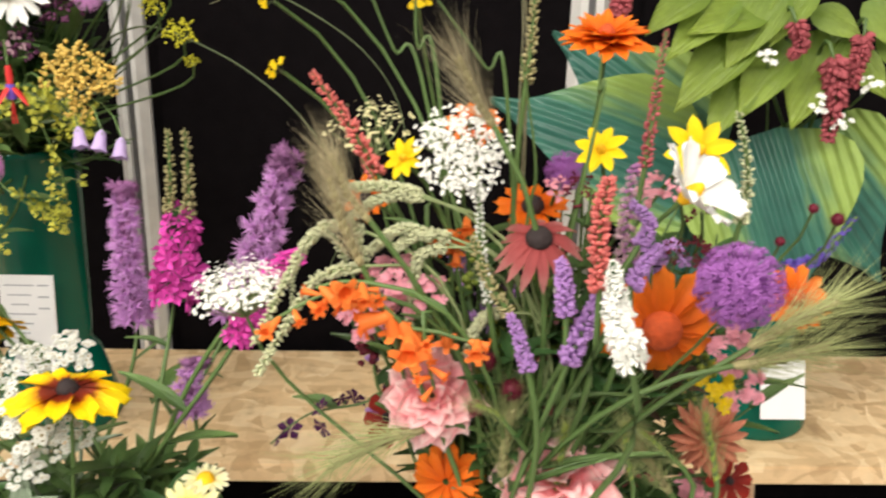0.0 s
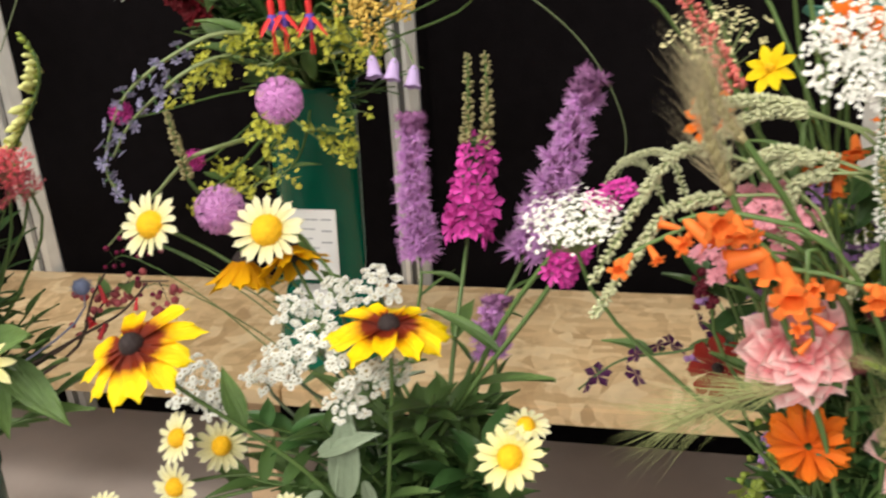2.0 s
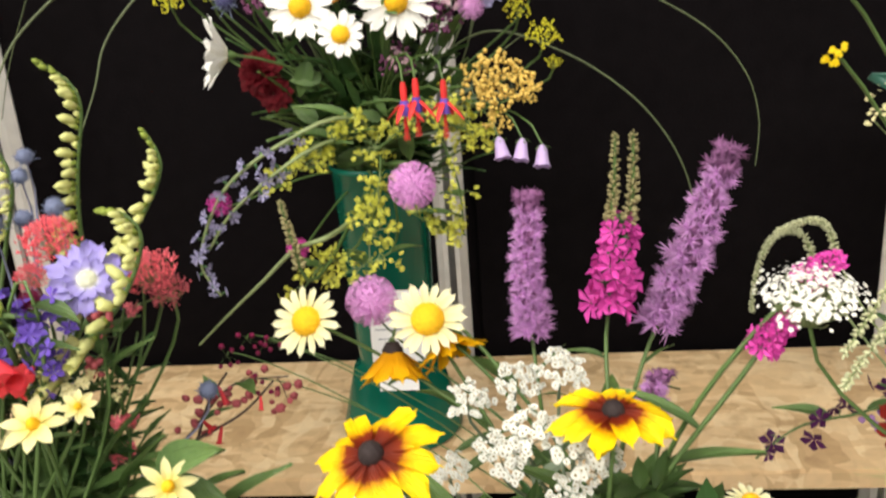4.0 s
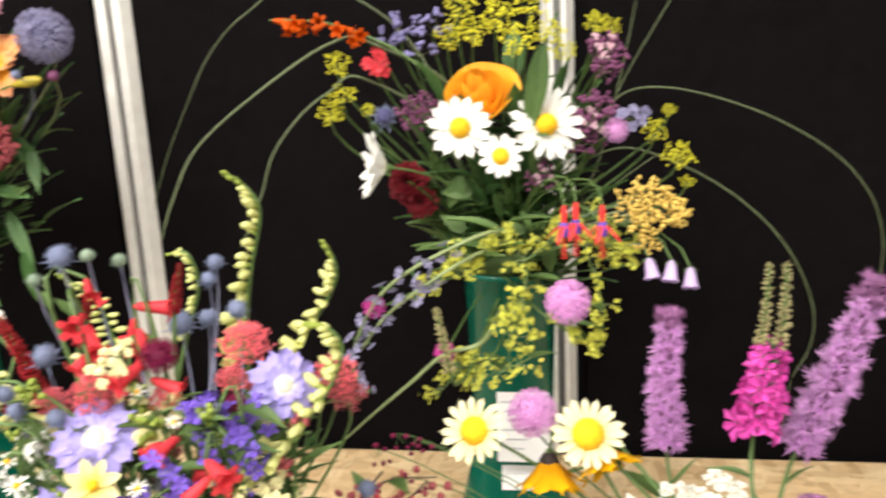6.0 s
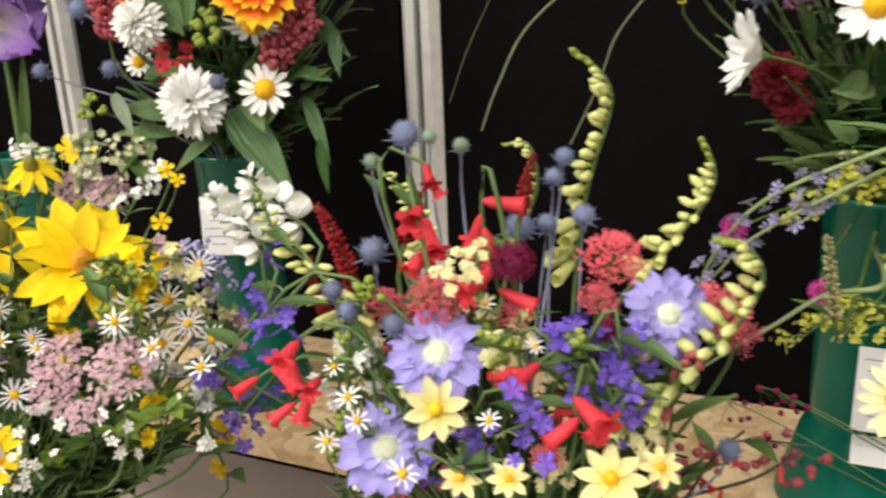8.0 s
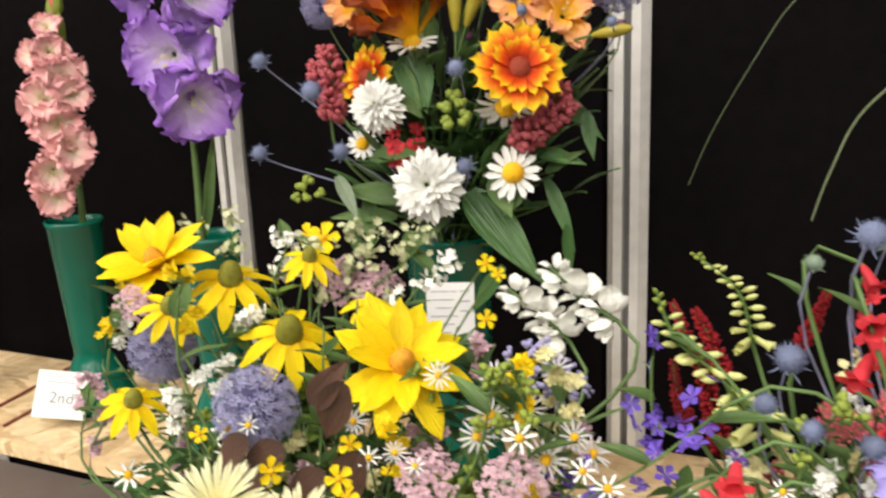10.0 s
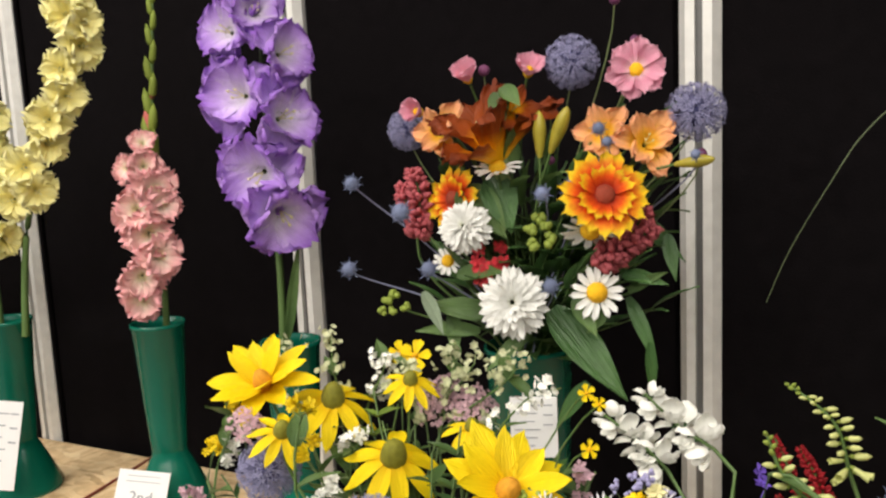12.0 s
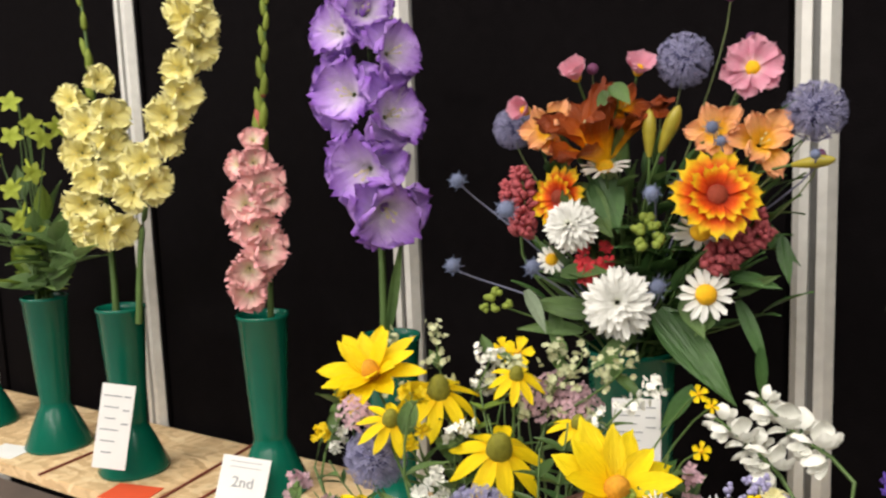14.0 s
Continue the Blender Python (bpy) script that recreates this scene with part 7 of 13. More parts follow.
greenery(F0, (0.3940, 0.7260, 1.2530), n=10, length=0.02, width=0.4, material=LEAF_DARK)
greenery(F0, (0.4380, 0.7380, 1.2890), n=10, length=0.02, width=0.4, material=LEAF)
greenery(F0, (0.3580, 0.7370, 1.2450), n=10, length=0.02, width=0.4, material=LEAF_LIME)
greenery(F0, (0.4130, 0.7340, 1.2700), n=10, length=0.02, width=0.4, material=LEAF_DARK)
greenery(F0, (0.3830, 0.7600, 1.2320), n=10, length=0.02, width=0.4, material=LEAF_LIME)
greenery(F0, (0.3580, 0.7250, 1.2380), n=10, length=0.02, width=0.4, material=LEAF_DARK)
greenery(F0, (0.3780, 0.7120, 1.2810), n=10, length=0.02, width=0.4, material=LEAF_LIME)
greenery(F0, (0.4020, 0.7500, 1.2620), n=10, length=0.02, width=0.4, material=LEAF_DARK)
greenery(F0, (0.4560, 0.7540, 1.2970), n=10, length=0.02, width=0.4, material=LEAF)
umbel("filler_blossom", "small cluster of pale yellow florets", F2, (-0.2640, 0.7480, 1.2110), (0.13, -0.59, 0.79), 0.0075, F_CREAM, group="blue and red arrangement", n=42, size=0.2, dome=0.5, leaves=0)
umbel("filler_blossom", "small cluster of pale yellow florets", F2, (-0.1980, 0.7400, 1.2330), (0.46, -0.44, 0.77), 0.0066, F_CREAM, group="blue and red arrangement", n=42, size=0.2, dome=0.5, leaves=0)
umbel("filler_blossom", "small cluster of pale yellow florets", F2, (-0.2320, 0.7210, 1.2740), (0.43, -0.52, 0.74), 0.0077, F_CREAM, group="blue and red arrangement", n=42, size=0.2, dome=0.5, leaves=0)
umbel("filler_blossom", "small cluster of pale yellow florets", F2, (-0.2230, 0.7290, 1.2490), (0.29, -0.56, 0.78), 0.0063, F_CREAM, group="blue and red arrangement", n=42, size=0.2, dome=0.5, leaves=0)
umbel("filler_blossom", "small cluster of pale yellow florets", F2, (-0.1430, 0.7400, 1.2060), (0.16, -0.52, 0.84), 0.0051, F_CREAM, group="blue and red arrangement", n=42, size=0.2, dome=0.5, leaves=0)
umbel("filler_blossom", "small cluster of pale yellow florets", F2, (-0.2400, 0.7090, 1.2120), (0.09, -0.57, 0.82), 0.0079, F_CREAM, group="blue and red arrangement", n=42, size=0.2, dome=0.5, leaves=0)
umbel("filler_blossom", "small cluster of pale yellow florets", F2, (-0.2390, 0.7260, 1.1970), (0.27, -0.48, 0.84), 0.0083, F_CREAM, group="blue and red arrangement", n=42, size=0.2, dome=0.5, leaves=0)
umbel("filler_blossom", "small cluster of pale yellow florets", F2, (-0.2720, 0.7210, 1.2230), (0.08, -0.63, 0.78), 0.0067, F_CREAM, group="blue and red arrangement", n=42, size=0.2, dome=0.5, leaves=0)
umbel("filler_blossom", "small cluster of pale yellow florets", F2, (-0.3090, 0.7470, 1.1780), (0.22, -0.53, 0.82), 0.0093, F_CREAM, group="blue and red arrangement", n=42, size=0.2, dome=0.5, leaves=0)
umbel("filler_blossom", "small cluster of pale yellow florets", F2, (-0.3160, 0.7340, 1.2300), (0.09, -0.67, 0.74), 0.0076, F_CREAM, group="blue and red arrangement", n=42, size=0.2, dome=0.5, leaves=0)
umbel("filler_blossom", "small cluster of pale yellow florets", F2, (-0.2540, 0.6930, 1.2400), (0.57, -0.32, 0.76), 0.0073, F_CREAM, group="blue and red arrangement", n=42, size=0.2, dome=0.5, leaves=0)
umbel("filler_blossom", "small cluster of pale yellow florets", F2, (-0.2760, 0.7490, 1.2860), (0.32, -0.63, 0.71), 0.0078, F_CREAM, group="blue and red arrangement", n=42, size=0.2, dome=0.5, leaves=0)
umbel("filler_blossom", "small cluster of pale yellow florets", F2, (-0.2210, 0.7110, 1.2130), (0.31, -0.47, 0.83), 0.0048, F_CREAM, group="blue and red arrangement", n=42, size=0.2, dome=0.5, leaves=0)
greenery(F3, (-0.5720, 0.7360, 1.1200), n=10, length=0.017, width=0.45, material=LEAF_LIME)
greenery(F3, (-0.6040, 0.6940, 1.1160), n=10, length=0.017, width=0.45, material=LEAF)
greenery(F3, (-0.6260, 0.7160, 1.0890), n=10, length=0.017, width=0.45, material=LEAF)
greenery(F3, (-0.4370, 0.7050, 1.2040), n=10, length=0.017, width=0.45, material=LEAF)
greenery(F3, (-0.3940, 0.7230, 1.2020), n=10, length=0.017, width=0.45, material=LEAF_LIME)
greenery(F3, (-0.4810, 0.7340, 1.1900), n=10, length=0.017, width=0.45, material=LEAF_LIME)
greenery(F3, (-0.4140, 0.6860, 1.1680), n=10, length=0.017, width=0.45, material=LEAF)
greenery(F3, (-0.4830, 0.7010, 1.1570), n=10, length=0.017, width=0.45, material=LEAF)
greenery(F3, (-0.4690, 0.7050, 1.1600), n=10, length=0.017, width=0.45, material=LEAF)
greenery(F3, (-0.4430, 0.6690, 1.1960), n=10, length=0.017, width=0.45, material=LEAF)
greenery(F3, (-0.3750, 0.6710, 1.2270), n=10, length=0.017, width=0.45, material=LEAF_LIME)
greenery(F3, (-0.4280, 0.7220, 1.2010), n=10, length=0.017, width=0.45, material=LEAF_LIME)
greenery(F3, (-0.4730, 0.7100, 1.2060), n=10, length=0.017, width=0.45, material=LEAF_LIME)
greenery(F3, (-0.5300, 0.7190, 1.1170), n=10, length=0.017, width=0.45, material=LEAF_LIME)
greenery(F3, (-0.6380, 0.7950, 1.2760), n=11, length=0.018, width=0.4, material=LEAF_LIME)
greenery(F3, (-0.6730, 0.8590, 1.2470), n=11, length=0.018, width=0.4, material=LEAF)
greenery(F3, (-0.6630, 0.8160, 1.2750), n=11, length=0.018, width=0.4, material=LEAF_LIME)
greenery(F3, (-0.6950, 0.8390, 1.2740), n=11, length=0.018, width=0.4, material=LEAF)
greenery(F3, (-0.5640, 0.8150, 1.2530), n=11, length=0.018, width=0.4, material=LEAF)
greenery(F3, (-0.6410, 0.8510, 1.2790), n=11, length=0.018, width=0.4, material=LEAF)
greenery(F3, (-0.6510, 0.8060, 1.2960), n=11, length=0.018, width=0.4, material=LEAF_LIME)
greenery(F3, (-0.6860, 0.8080, 1.2820), n=11, length=0.018, width=0.4, material=LEAF)
greenery(F3, (-0.5670, 0.7810, 1.2850), n=11, length=0.018, width=0.4, material=LEAF)
greenery(F3, (-0.5810, 0.8520, 1.2800), n=11, length=0.018, width=0.4, material=LEAF)
greenery(F3, (-0.6740, 0.7940, 1.2360), n=11, length=0.018, width=0.4, material=LEAF)
greenery(F3, (-0.5800, 0.8560, 1.2290), n=11, length=0.018, width=0.4, material=LEAF)
spray("white_spray", "airy spray of small white star flowers", F3, [(-0.4730, 0.6450, 1.1860), (-0.4660, 0.6450, 1.2010), (-0.4640, 0.6450, 1.2140)], 0.0101, F_WHITE, group="yellow arrangement", n=14, size=0.0036, petals=5, clump=0.9, each=2, leaves=0)
spray("white_spray", "airy spray of small white star flowers", F3, [(-0.4120, 0.6590, 1.1910), (-0.4070, 0.6590, 1.2050), (-0.4070, 0.6590, 1.2180)], 0.0098, F_WHITE, group="yellow arrangement", n=14, size=0.0036, petals=5, clump=0.9, each=2, leaves=0)
spray("white_spray", "airy spray of small white star flowers", F3, [(-0.4860, 0.6490, 1.1580), (-0.4800, 0.6490, 1.1740), (-0.4720, 0.6490, 1.1900)], 0.0105, F_WHITE, group="yellow arrangement", n=14, size=0.0036, petals=5, clump=0.9, each=2, leaves=0)
spike_flower("foxtail_grass", "soft lime-green foxtail grass head", F0, [(0.3810, 0.6600, 1.1730), (0.3820, 0.6600, 1.1930), (0.3830, 0.6600, 1.2110)], 0.0095, F_AWN, "awns", group="hot-coloured arrangement", n=150, taper=0.7, leaves=0, bead=F_BUDGREEN)
spike_flower("foxtail_grass", "soft lime-green foxtail grass head", F0, [(0.4610, 0.6600, 1.1800), (0.4560, 0.6600, 1.2000), (0.4510, 0.6600, 1.2170)], 0.0095, F_AWN, "awns", group="hot-coloured arrangement", n=150, taper=0.7, leaves=0, bead=F_BUDGREEN)
spike_flower("foxtail_grass", "soft lime-green foxtail grass head", F0, [(0.4430, 0.6600, 1.1900), (0.4300, 0.6600, 1.2020), (0.4220, 0.6600, 1.2090)], 0.0072, F_AWN, "awns", group="hot-coloured arrangement", n=150, taper=0.7, leaves=0, bead=F_BUDGREEN)
spike_flower("foxtail_grass", "soft lime-green foxtail grass head", F0, [(0.3570, 0.6600, 1.2110), (0.3500, 0.6600, 1.2190), (0.3420, 0.6600, 1.2230)], 0.0070, F_AWN, "awns", group="hot-coloured arrangement", n=150, taper=0.7, leaves=0, bead=F_BUDGREEN)
spike_flower("foxtail_grass", "soft lime-green foxtail grass head", F0, [(0.4190, 0.6600, 1.1800), (0.4140, 0.6600, 1.1990), (0.4120, 0.6600, 1.2120)], 0.0083, F_AWN, "awns", group="hot-coloured arrangement", n=150, taper=0.7, leaves=0, bead=F_BUDGREEN)
greenery(F0, (0.3770, 0.7010, 1.1880), n=10, length=0.022, width=0.35, material=LEAF_BROWN)
greenery(F0, (0.4480, 0.7080, 1.1500), n=10, length=0.022, width=0.35, material=LEAF)
greenery(F0, (0.3990, 0.7050, 1.1960), n=10, length=0.022, width=0.35, material=LEAF_DARK)
greenery(F0, (0.4250, 0.6990, 1.2010), n=10, length=0.022, width=0.35, material=LEAF_DARK)
greenery(F0, (0.3590, 0.6710, 1.2570), n=10, length=0.022, width=0.35, material=LEAF_DARK)
greenery(F0, (0.4170, 0.6890, 1.2230), n=10, length=0.022, width=0.35, material=LEAF_DARK)
greenery(F0, (0.3610, 0.6740, 1.2150), n=10, length=0.022, width=0.35, material=LEAF_DARK)
greenery(F0, (0.3840, 0.7020, 1.1970), n=10, length=0.022, width=0.35, material=LEAF_BROWN)
greenery(F0, (0.3960, 0.6730, 1.2000), n=10, length=0.022, width=0.35, material=LEAF)
greenery(F0, (0.3800, 0.6850, 1.1800), n=10, length=0.022, width=0.35, material=LEAF)
greenery(F0, (0.3490, 0.6880, 1.1850), n=10, length=0.022, width=0.35, material=LEAF)
greenery(F0, (0.4170, 0.6750, 1.2280), n=10, length=0.022, width=0.35, material=LEAF_DARK)
greenery(F0, (0.4200, 0.6890, 1.2570), n=10, length=0.022, width=0.35, material=LEAF_DARK)
greenery(F0, (0.3630, 0.6840, 1.2330), n=10, length=0.022, width=0.35, material=LEAF)
greenery(F0, (0.4480, 0.6860, 1.2330), n=10, length=0.022, width=0.35, material=LEAF_BROWN)
greenery(F0, (0.3640, 0.6720, 1.1850), n=10, length=0.022, width=0.35, material=LEAF_DARK)


# ---- upper arrangement of daisies, rose, fennel and arching grass ----
rose_root = rose((-0.0530, 0.9850, 1.4270), (-0.10, -0.66, 0.74), 0.0345, VA)
ray_flower("oxeye_daisy", "white ox-eye daisy with a yellow disc", VA, (-0.0620, 0.9430, 1.4020), (0.09, -0.94, 0.33), 0.0269, WHITE, group="daisy and fennel arrangement", n=15, width=0.36, disc=DISC_Y, disc_r=0.31)
ray_flower("oxeye_daisy", "white ox-eye daisy with a yellow disc", VA, (0.0030, 0.9710, 1.4000), (0.33, -0.93, 0.19), 0.0323, WHITE, group="daisy and fennel arrangement", n=16, width=0.28, disc=DISC_Y, disc_r=0.28, lift=14)
ray_flower("oxeye_daisy", "white ox-eye daisy with a yellow disc", VA, (-0.0290, 0.9140, 1.3830), (0.15, -0.94, 0.32), 0.0174, WHITE, group="daisy and fennel arrangement", n=12, width=0.46, disc=DISC_Y, disc_r=0.38)
ray_flower("oxeye_daisy", "white ox-eye daisy turned sideways", VA, (-0.1260, 0.9600, 1.3710), (-0.90, -0.34, 0.15), 0.0330, WHITE, group="daisy and fennel arrangement", n=15, width=0.32, disc_r=0.2, lift=38)
umbel("fennel", "greenish yellow fennel umbel", VA, (-0.0550, 1.0000, 1.4740), (0.15, -0.85, 0.50), 0.0151, F_FENNEL, group="daisy and fennel arrangement", n=110, size=0.13, dome=0.3, leaves=0, kind="bead", fill=0.9)
umbel("fennel", "greenish yellow fennel umbel", VA, (-0.0200, 1.0000, 1.4660), (0.11, -0.85, 0.51), 0.0160, F_FENNEL, group="daisy and fennel arrangement", n=110, size=0.13, dome=0.3, leaves=0, kind="bead", fill=0.9)
umbel("fennel", "greenish yellow fennel umbel", VA, (-0.0760, 1.0000, 1.4710), (0.17, -0.85, 0.50), 0.0125, F_FENNEL, group="daisy and fennel arrangement", n=110, size=0.13, dome=0.3, leaves=0, kind="bead", fill=0.9)
umbel("fennel", "greenish yellow fennel umbel", VA, (-0.0360, 1.0000, 1.4840), (0.13, -0.86, 0.49), 0.0151, F_FENNEL, group="daisy and fennel arrangement", n=110, size=0.13, dome=0.3, leaves=0, kind="bead", fill=0.9)
umbel("fennel", "greenish yellow fennel umbel", VA, (0.0050, 1.0000, 1.4710), (0.08, -0.86, 0.50), 0.0133, F_FENNEL, group="daisy and fennel arrangement", n=110, size=0.13, dome=0.3, leaves=0, kind="bead", fill=0.9)
umbel("fennel", "greenish yellow fennel umbel", VA, (-0.0090, 1.0000, 1.4930), (0.09, -0.87, 0.48), 0.0150, F_FENNEL, group="daisy and fennel arrangement", n=110, size=0.13, dome=0.3, leaves=0, kind="bead", fill=0.9)
umbel("fennel", "greenish yellow fennel umbel", VA, (-0.0670, 1.0000, 1.4940), (0.17, -0.86, 0.47), 0.0151, F_FENNEL, group="daisy and fennel arrangement", n=110, size=0.13, dome=0.3, leaves=0, kind="bead", fill=0.9)
umbel("fennel", "greenish yellow fennel umbel", VA, (-0.1710, 1.0000, 1.4530), (0.28, -0.80, 0.53), 0.0118, F_FENNEL, group="daisy and fennel arrangement", n=110, size=0.13, dome=0.3, leaves=0, kind="bead", fill=0.9)
umbel("fennel", "greenish yellow fennel umbel", VA, (-0.1800, 1.0000, 1.4130), (0.28, -0.77, 0.57), 0.0129, F_FENNEL, group="daisy and fennel arrangement", n=110, size=0.13, dome=0.3, leaves=0, kind="bead", fill=0.9)
umbel("fennel", "greenish yellow fennel umbel", VA, (-0.1690, 1.0000, 1.4270), (0.27, -0.79, 0.56), 0.0119, F_FENNEL, group="daisy and fennel arrangement", n=110, size=0.13, dome=0.3, leaves=0, kind="bead", fill=0.9)
umbel("fennel", "greenish yellow fennel umbel", VA, (-0.1470, 1.0000, 1.4140), (0.24, -0.78, 0.57), 0.0064, F_FENNEL, group="daisy and fennel arrangement", n=110, size=0.13, dome=0.3, leaves=0, kind="bead", fill=0.9)
umbel("fennel", "greenish yellow fennel umbel", VA, (0.0160, 1.0000, 1.4560), (0.06, -0.85, 0.52), 0.0116, F_FENNEL, group="daisy and fennel arrangement", n=110, size=0.13, dome=0.3, leaves=0, kind="bead", fill=0.9)
umbel("fennel", "greenish yellow fennel umbel", VA, (0.0930, 1.0300, 1.3860), (-0.03, -0.80, 0.60), 0.0114, F_FENNEL, group="daisy and fennel arrangement", n=110, size=0.13, dome=0.3, leaves=0, kind="bead", fill=0.9)
umbel("fennel", "greenish yellow fennel umbel", VA, (0.1120, 1.0300, 1.3640), (-0.05, -0.78, 0.63), 0.0143, F_FENNEL, group="daisy and fennel arrangement", n=110, size=0.13, dome=0.3, leaves=0, kind="bead", fill=0.9)
umbel("fennel", "greenish yellow fennel umbel", VA, (0.1200, 1.0300, 1.3420), (-0.06, -0.76, 0.65), 0.0067, F_FENNEL, group="daisy and fennel arrangement", n=110, size=0.13, dome=0.3, leaves=0, kind="bead", fill=0.9)
umbel("fennel", "greenish yellow fennel umbel", VA, (0.1040, 1.0300, 1.4030), (-0.04, -0.81, 0.58), 0.0066, F_FENNEL, group="daisy and fennel arrangement", n=110, size=0.13, dome=0.3, leaves=0, kind="bead", fill=0.9)
umbel("fennel", "greenish yellow fennel umbel", VA, (0.0430, 1.0000, 1.4760), (0.03, -0.87, 0.50), 0.0106, F_FENNEL, group="daisy and fennel arrangement", n=110, size=0.13, dome=0.3, leaves=0, kind="bead", fill=0.9)
umbel("fennel", "greenish yellow fennel umbel", VA, (0.0560, 1.0000, 1.4730), (0.01, -0.87, 0.50), 0.0079, F_FENNEL, group="daisy and fennel arrangement", n=110, size=0.13, dome=0.3, leaves=0, kind="bead", fill=0.9)
umbel("agapanthus", "blue-lavender flower buds on fine stalks", VA, (-0.1190, 1.0200, 1.4790), (0.22, -0.84, 0.49), 0.0157, F_LAV, group="daisy and fennel arrangement", n=35, size=0.26, kind="bead", dome=0.6, leaves=0)
umbel("agapanthus", "blue-lavender flower buds on fine stalks", VA, (-0.1060, 1.0200, 1.4640), (0.20, -0.83, 0.51), 0.0157, F_LAV, group="daisy and fennel arrangement", n=35, size=0.26, kind="bead", dome=0.6, leaves=0)
umbel("agapanthus", "blue-lavender flower buds on fine stalks", VA, (-0.1340, 1.0200, 1.4690), (0.23, -0.83, 0.51), 0.0130, F_LAV, group="daisy and fennel arrangement", n=35, size=0.26, kind="bead", dome=0.6, leaves=0)
umbel("agapanthus", "blue-lavender flower buds on fine stalks", VA, (-0.0910, 1.0200, 1.4800), (0.19, -0.85, 0.49), 0.0138, F_LAV, group="daisy and fennel arrangement", n=35, size=0.26, kind="bead", dome=0.6, leaves=0)
umbel("marjoram", "cluster of purple-brown marjoram bracts", VA, (0.0410, 0.9900, 1.4050), (0.21, -0.87, 0.44), 0.0188, F_OREG, group="daisy and fennel arrangement", n=90, size=0.2, kind="bead", dome=0.5, leaves=1)
umbel("marjoram", "cluster of purple-brown marjoram bracts", VA, (0.0510, 0.9900, 1.4520), (0.20, -0.90, 0.38), 0.0158, F_OREG, group="daisy and fennel arrangement", n=90, size=0.2, kind="bead", dome=0.5, leaves=1)
umbel("marjoram", "cluster of purple-brown marjoram bracts", VA, (-0.0040, 0.9900, 1.3550), (0.27, -0.82, 0.50), 0.0137, F_OREG, group="daisy and fennel arrangement", n=90, size=0.2, kind="bead", dome=0.5, leaves=1)
umbel("marjoram", "cluster of purple-brown marjoram bracts", VA, (-0.1090, 0.9900, 1.4080), (0.40, -0.81, 0.43), 0.0136, F_OREG, group="daisy and fennel arrangement", n=90, size=0.2, kind="bead", dome=0.5, leaves=1)
umbel("marjoram", "cluster of purple-brown marjoram bracts", VA, (0.0310, 0.9900, 1.3850), (0.23, -0.86, 0.47), 0.0144, F_OREG, group="daisy and fennel arrangement", n=90, size=0.2, kind="bead", dome=0.5, leaves=1)
umbel("marjoram", "cluster of purple-brown marjoram bracts", VA, (0.0510, 0.9900, 1.4420), (0.20, -0.90, 0.39), 0.0114, F_OREG, group="daisy and fennel arrangement", n=90, size=0.2, kind="bead", dome=0.5, leaves=1)
umbel("marjoram", "cluster of purple-brown marjoram bracts", VA, (-0.0990, 0.9900, 1.4170), (0.39, -0.82, 0.42), 0.0117, F_OREG, group="daisy and fennel arrangement", n=90, size=0.2, kind="bead", dome=0.5, leaves=1)
umbel("marjoram", "pale pink marjoram florets", VA, (0.0470, 0.9800, 1.4590), (0.21, -0.91, 0.37), 0.0112, F_PALEPINK, group="daisy and fennel arrangement", n=36, size=0.16, dome=0.5, leaves=0)
umbel("marjoram", "pale pink marjoram florets", VA, (0.0390, 0.9800, 1.3990), (0.22, -0.87, 0.45), 0.0115, F_PALEPINK, group="daisy and fennel arrangement", n=36, size=0.16, dome=0.5, leaves=0)
umbel("marjoram", "pale pink marjoram florets", VA, (-0.0010, 0.9800, 1.3580), (0.27, -0.82, 0.50), 0.0090, F_PALEPINK, group="daisy and fennel arrangement", n=36, size=0.16, dome=0.5, leaves=0)
ball_flower("scabious", "small lilac scabious flower", VA, (0.0580, 0.9800, 1.3930), (0.29, -0.91, 0.28), 0.0115, F_PINKLIL, F_PINKLIL, group="daisy and fennel arrangement", n=140, fuzz=0.5, flat=0.6)
umbel("nepeta", "small violet-blue flowers on a thin stem", VA, (0.0730, 0.9900, 1.4020), (0.35, -0.90, 0.26), 0.0116, F_GREYBLUE, group="daisy and fennel arrangement", n=30, size=0.35)

fuchsia((0.0170, 0.8700, 1.3540), 0.0330, VA)
fuchsia((0.0250, 0.8700, 1.3560), 0.0330, VA)
fuchsia((0.0430, 0.8700, 1.3540), 0.0330, VA)
umbel("strawflower", "cluster of straw-yellow everlasting flowers, hanging over", VA, (0.0620, 0.9000, 1.3450), (0.29, -0.91, 0.28), 0.0135, F_STRAWY, group="daisy and fennel arrangement", n=84, size=0.2, kind="bead", dome=0.5, stem=LEAF_GREY, leaves=0)
umbel("strawflower", "cluster of straw-yellow everlasting flowers, hanging over", VA, (0.0760, 0.9000, 1.3530), (0.27, -0.92, 0.27), 0.0142, F_STRAWY, group="daisy and fennel arrangement", n=84, size=0.2, kind="bead", dome=0.5, stem=LEAF_GREY, leaves=0)
umbel("strawflower", "cluster of straw-yellow everlasting flowers, hanging over", VA, (0.0890, 0.9000, 1.3440), (0.25, -0.93, 0.28), 0.0135, F_STRAWY, group="daisy and fennel arrangement", n=84, size=0.2, kind="bead", dome=0.5, stem=LEAF_GREY, leaves=0)
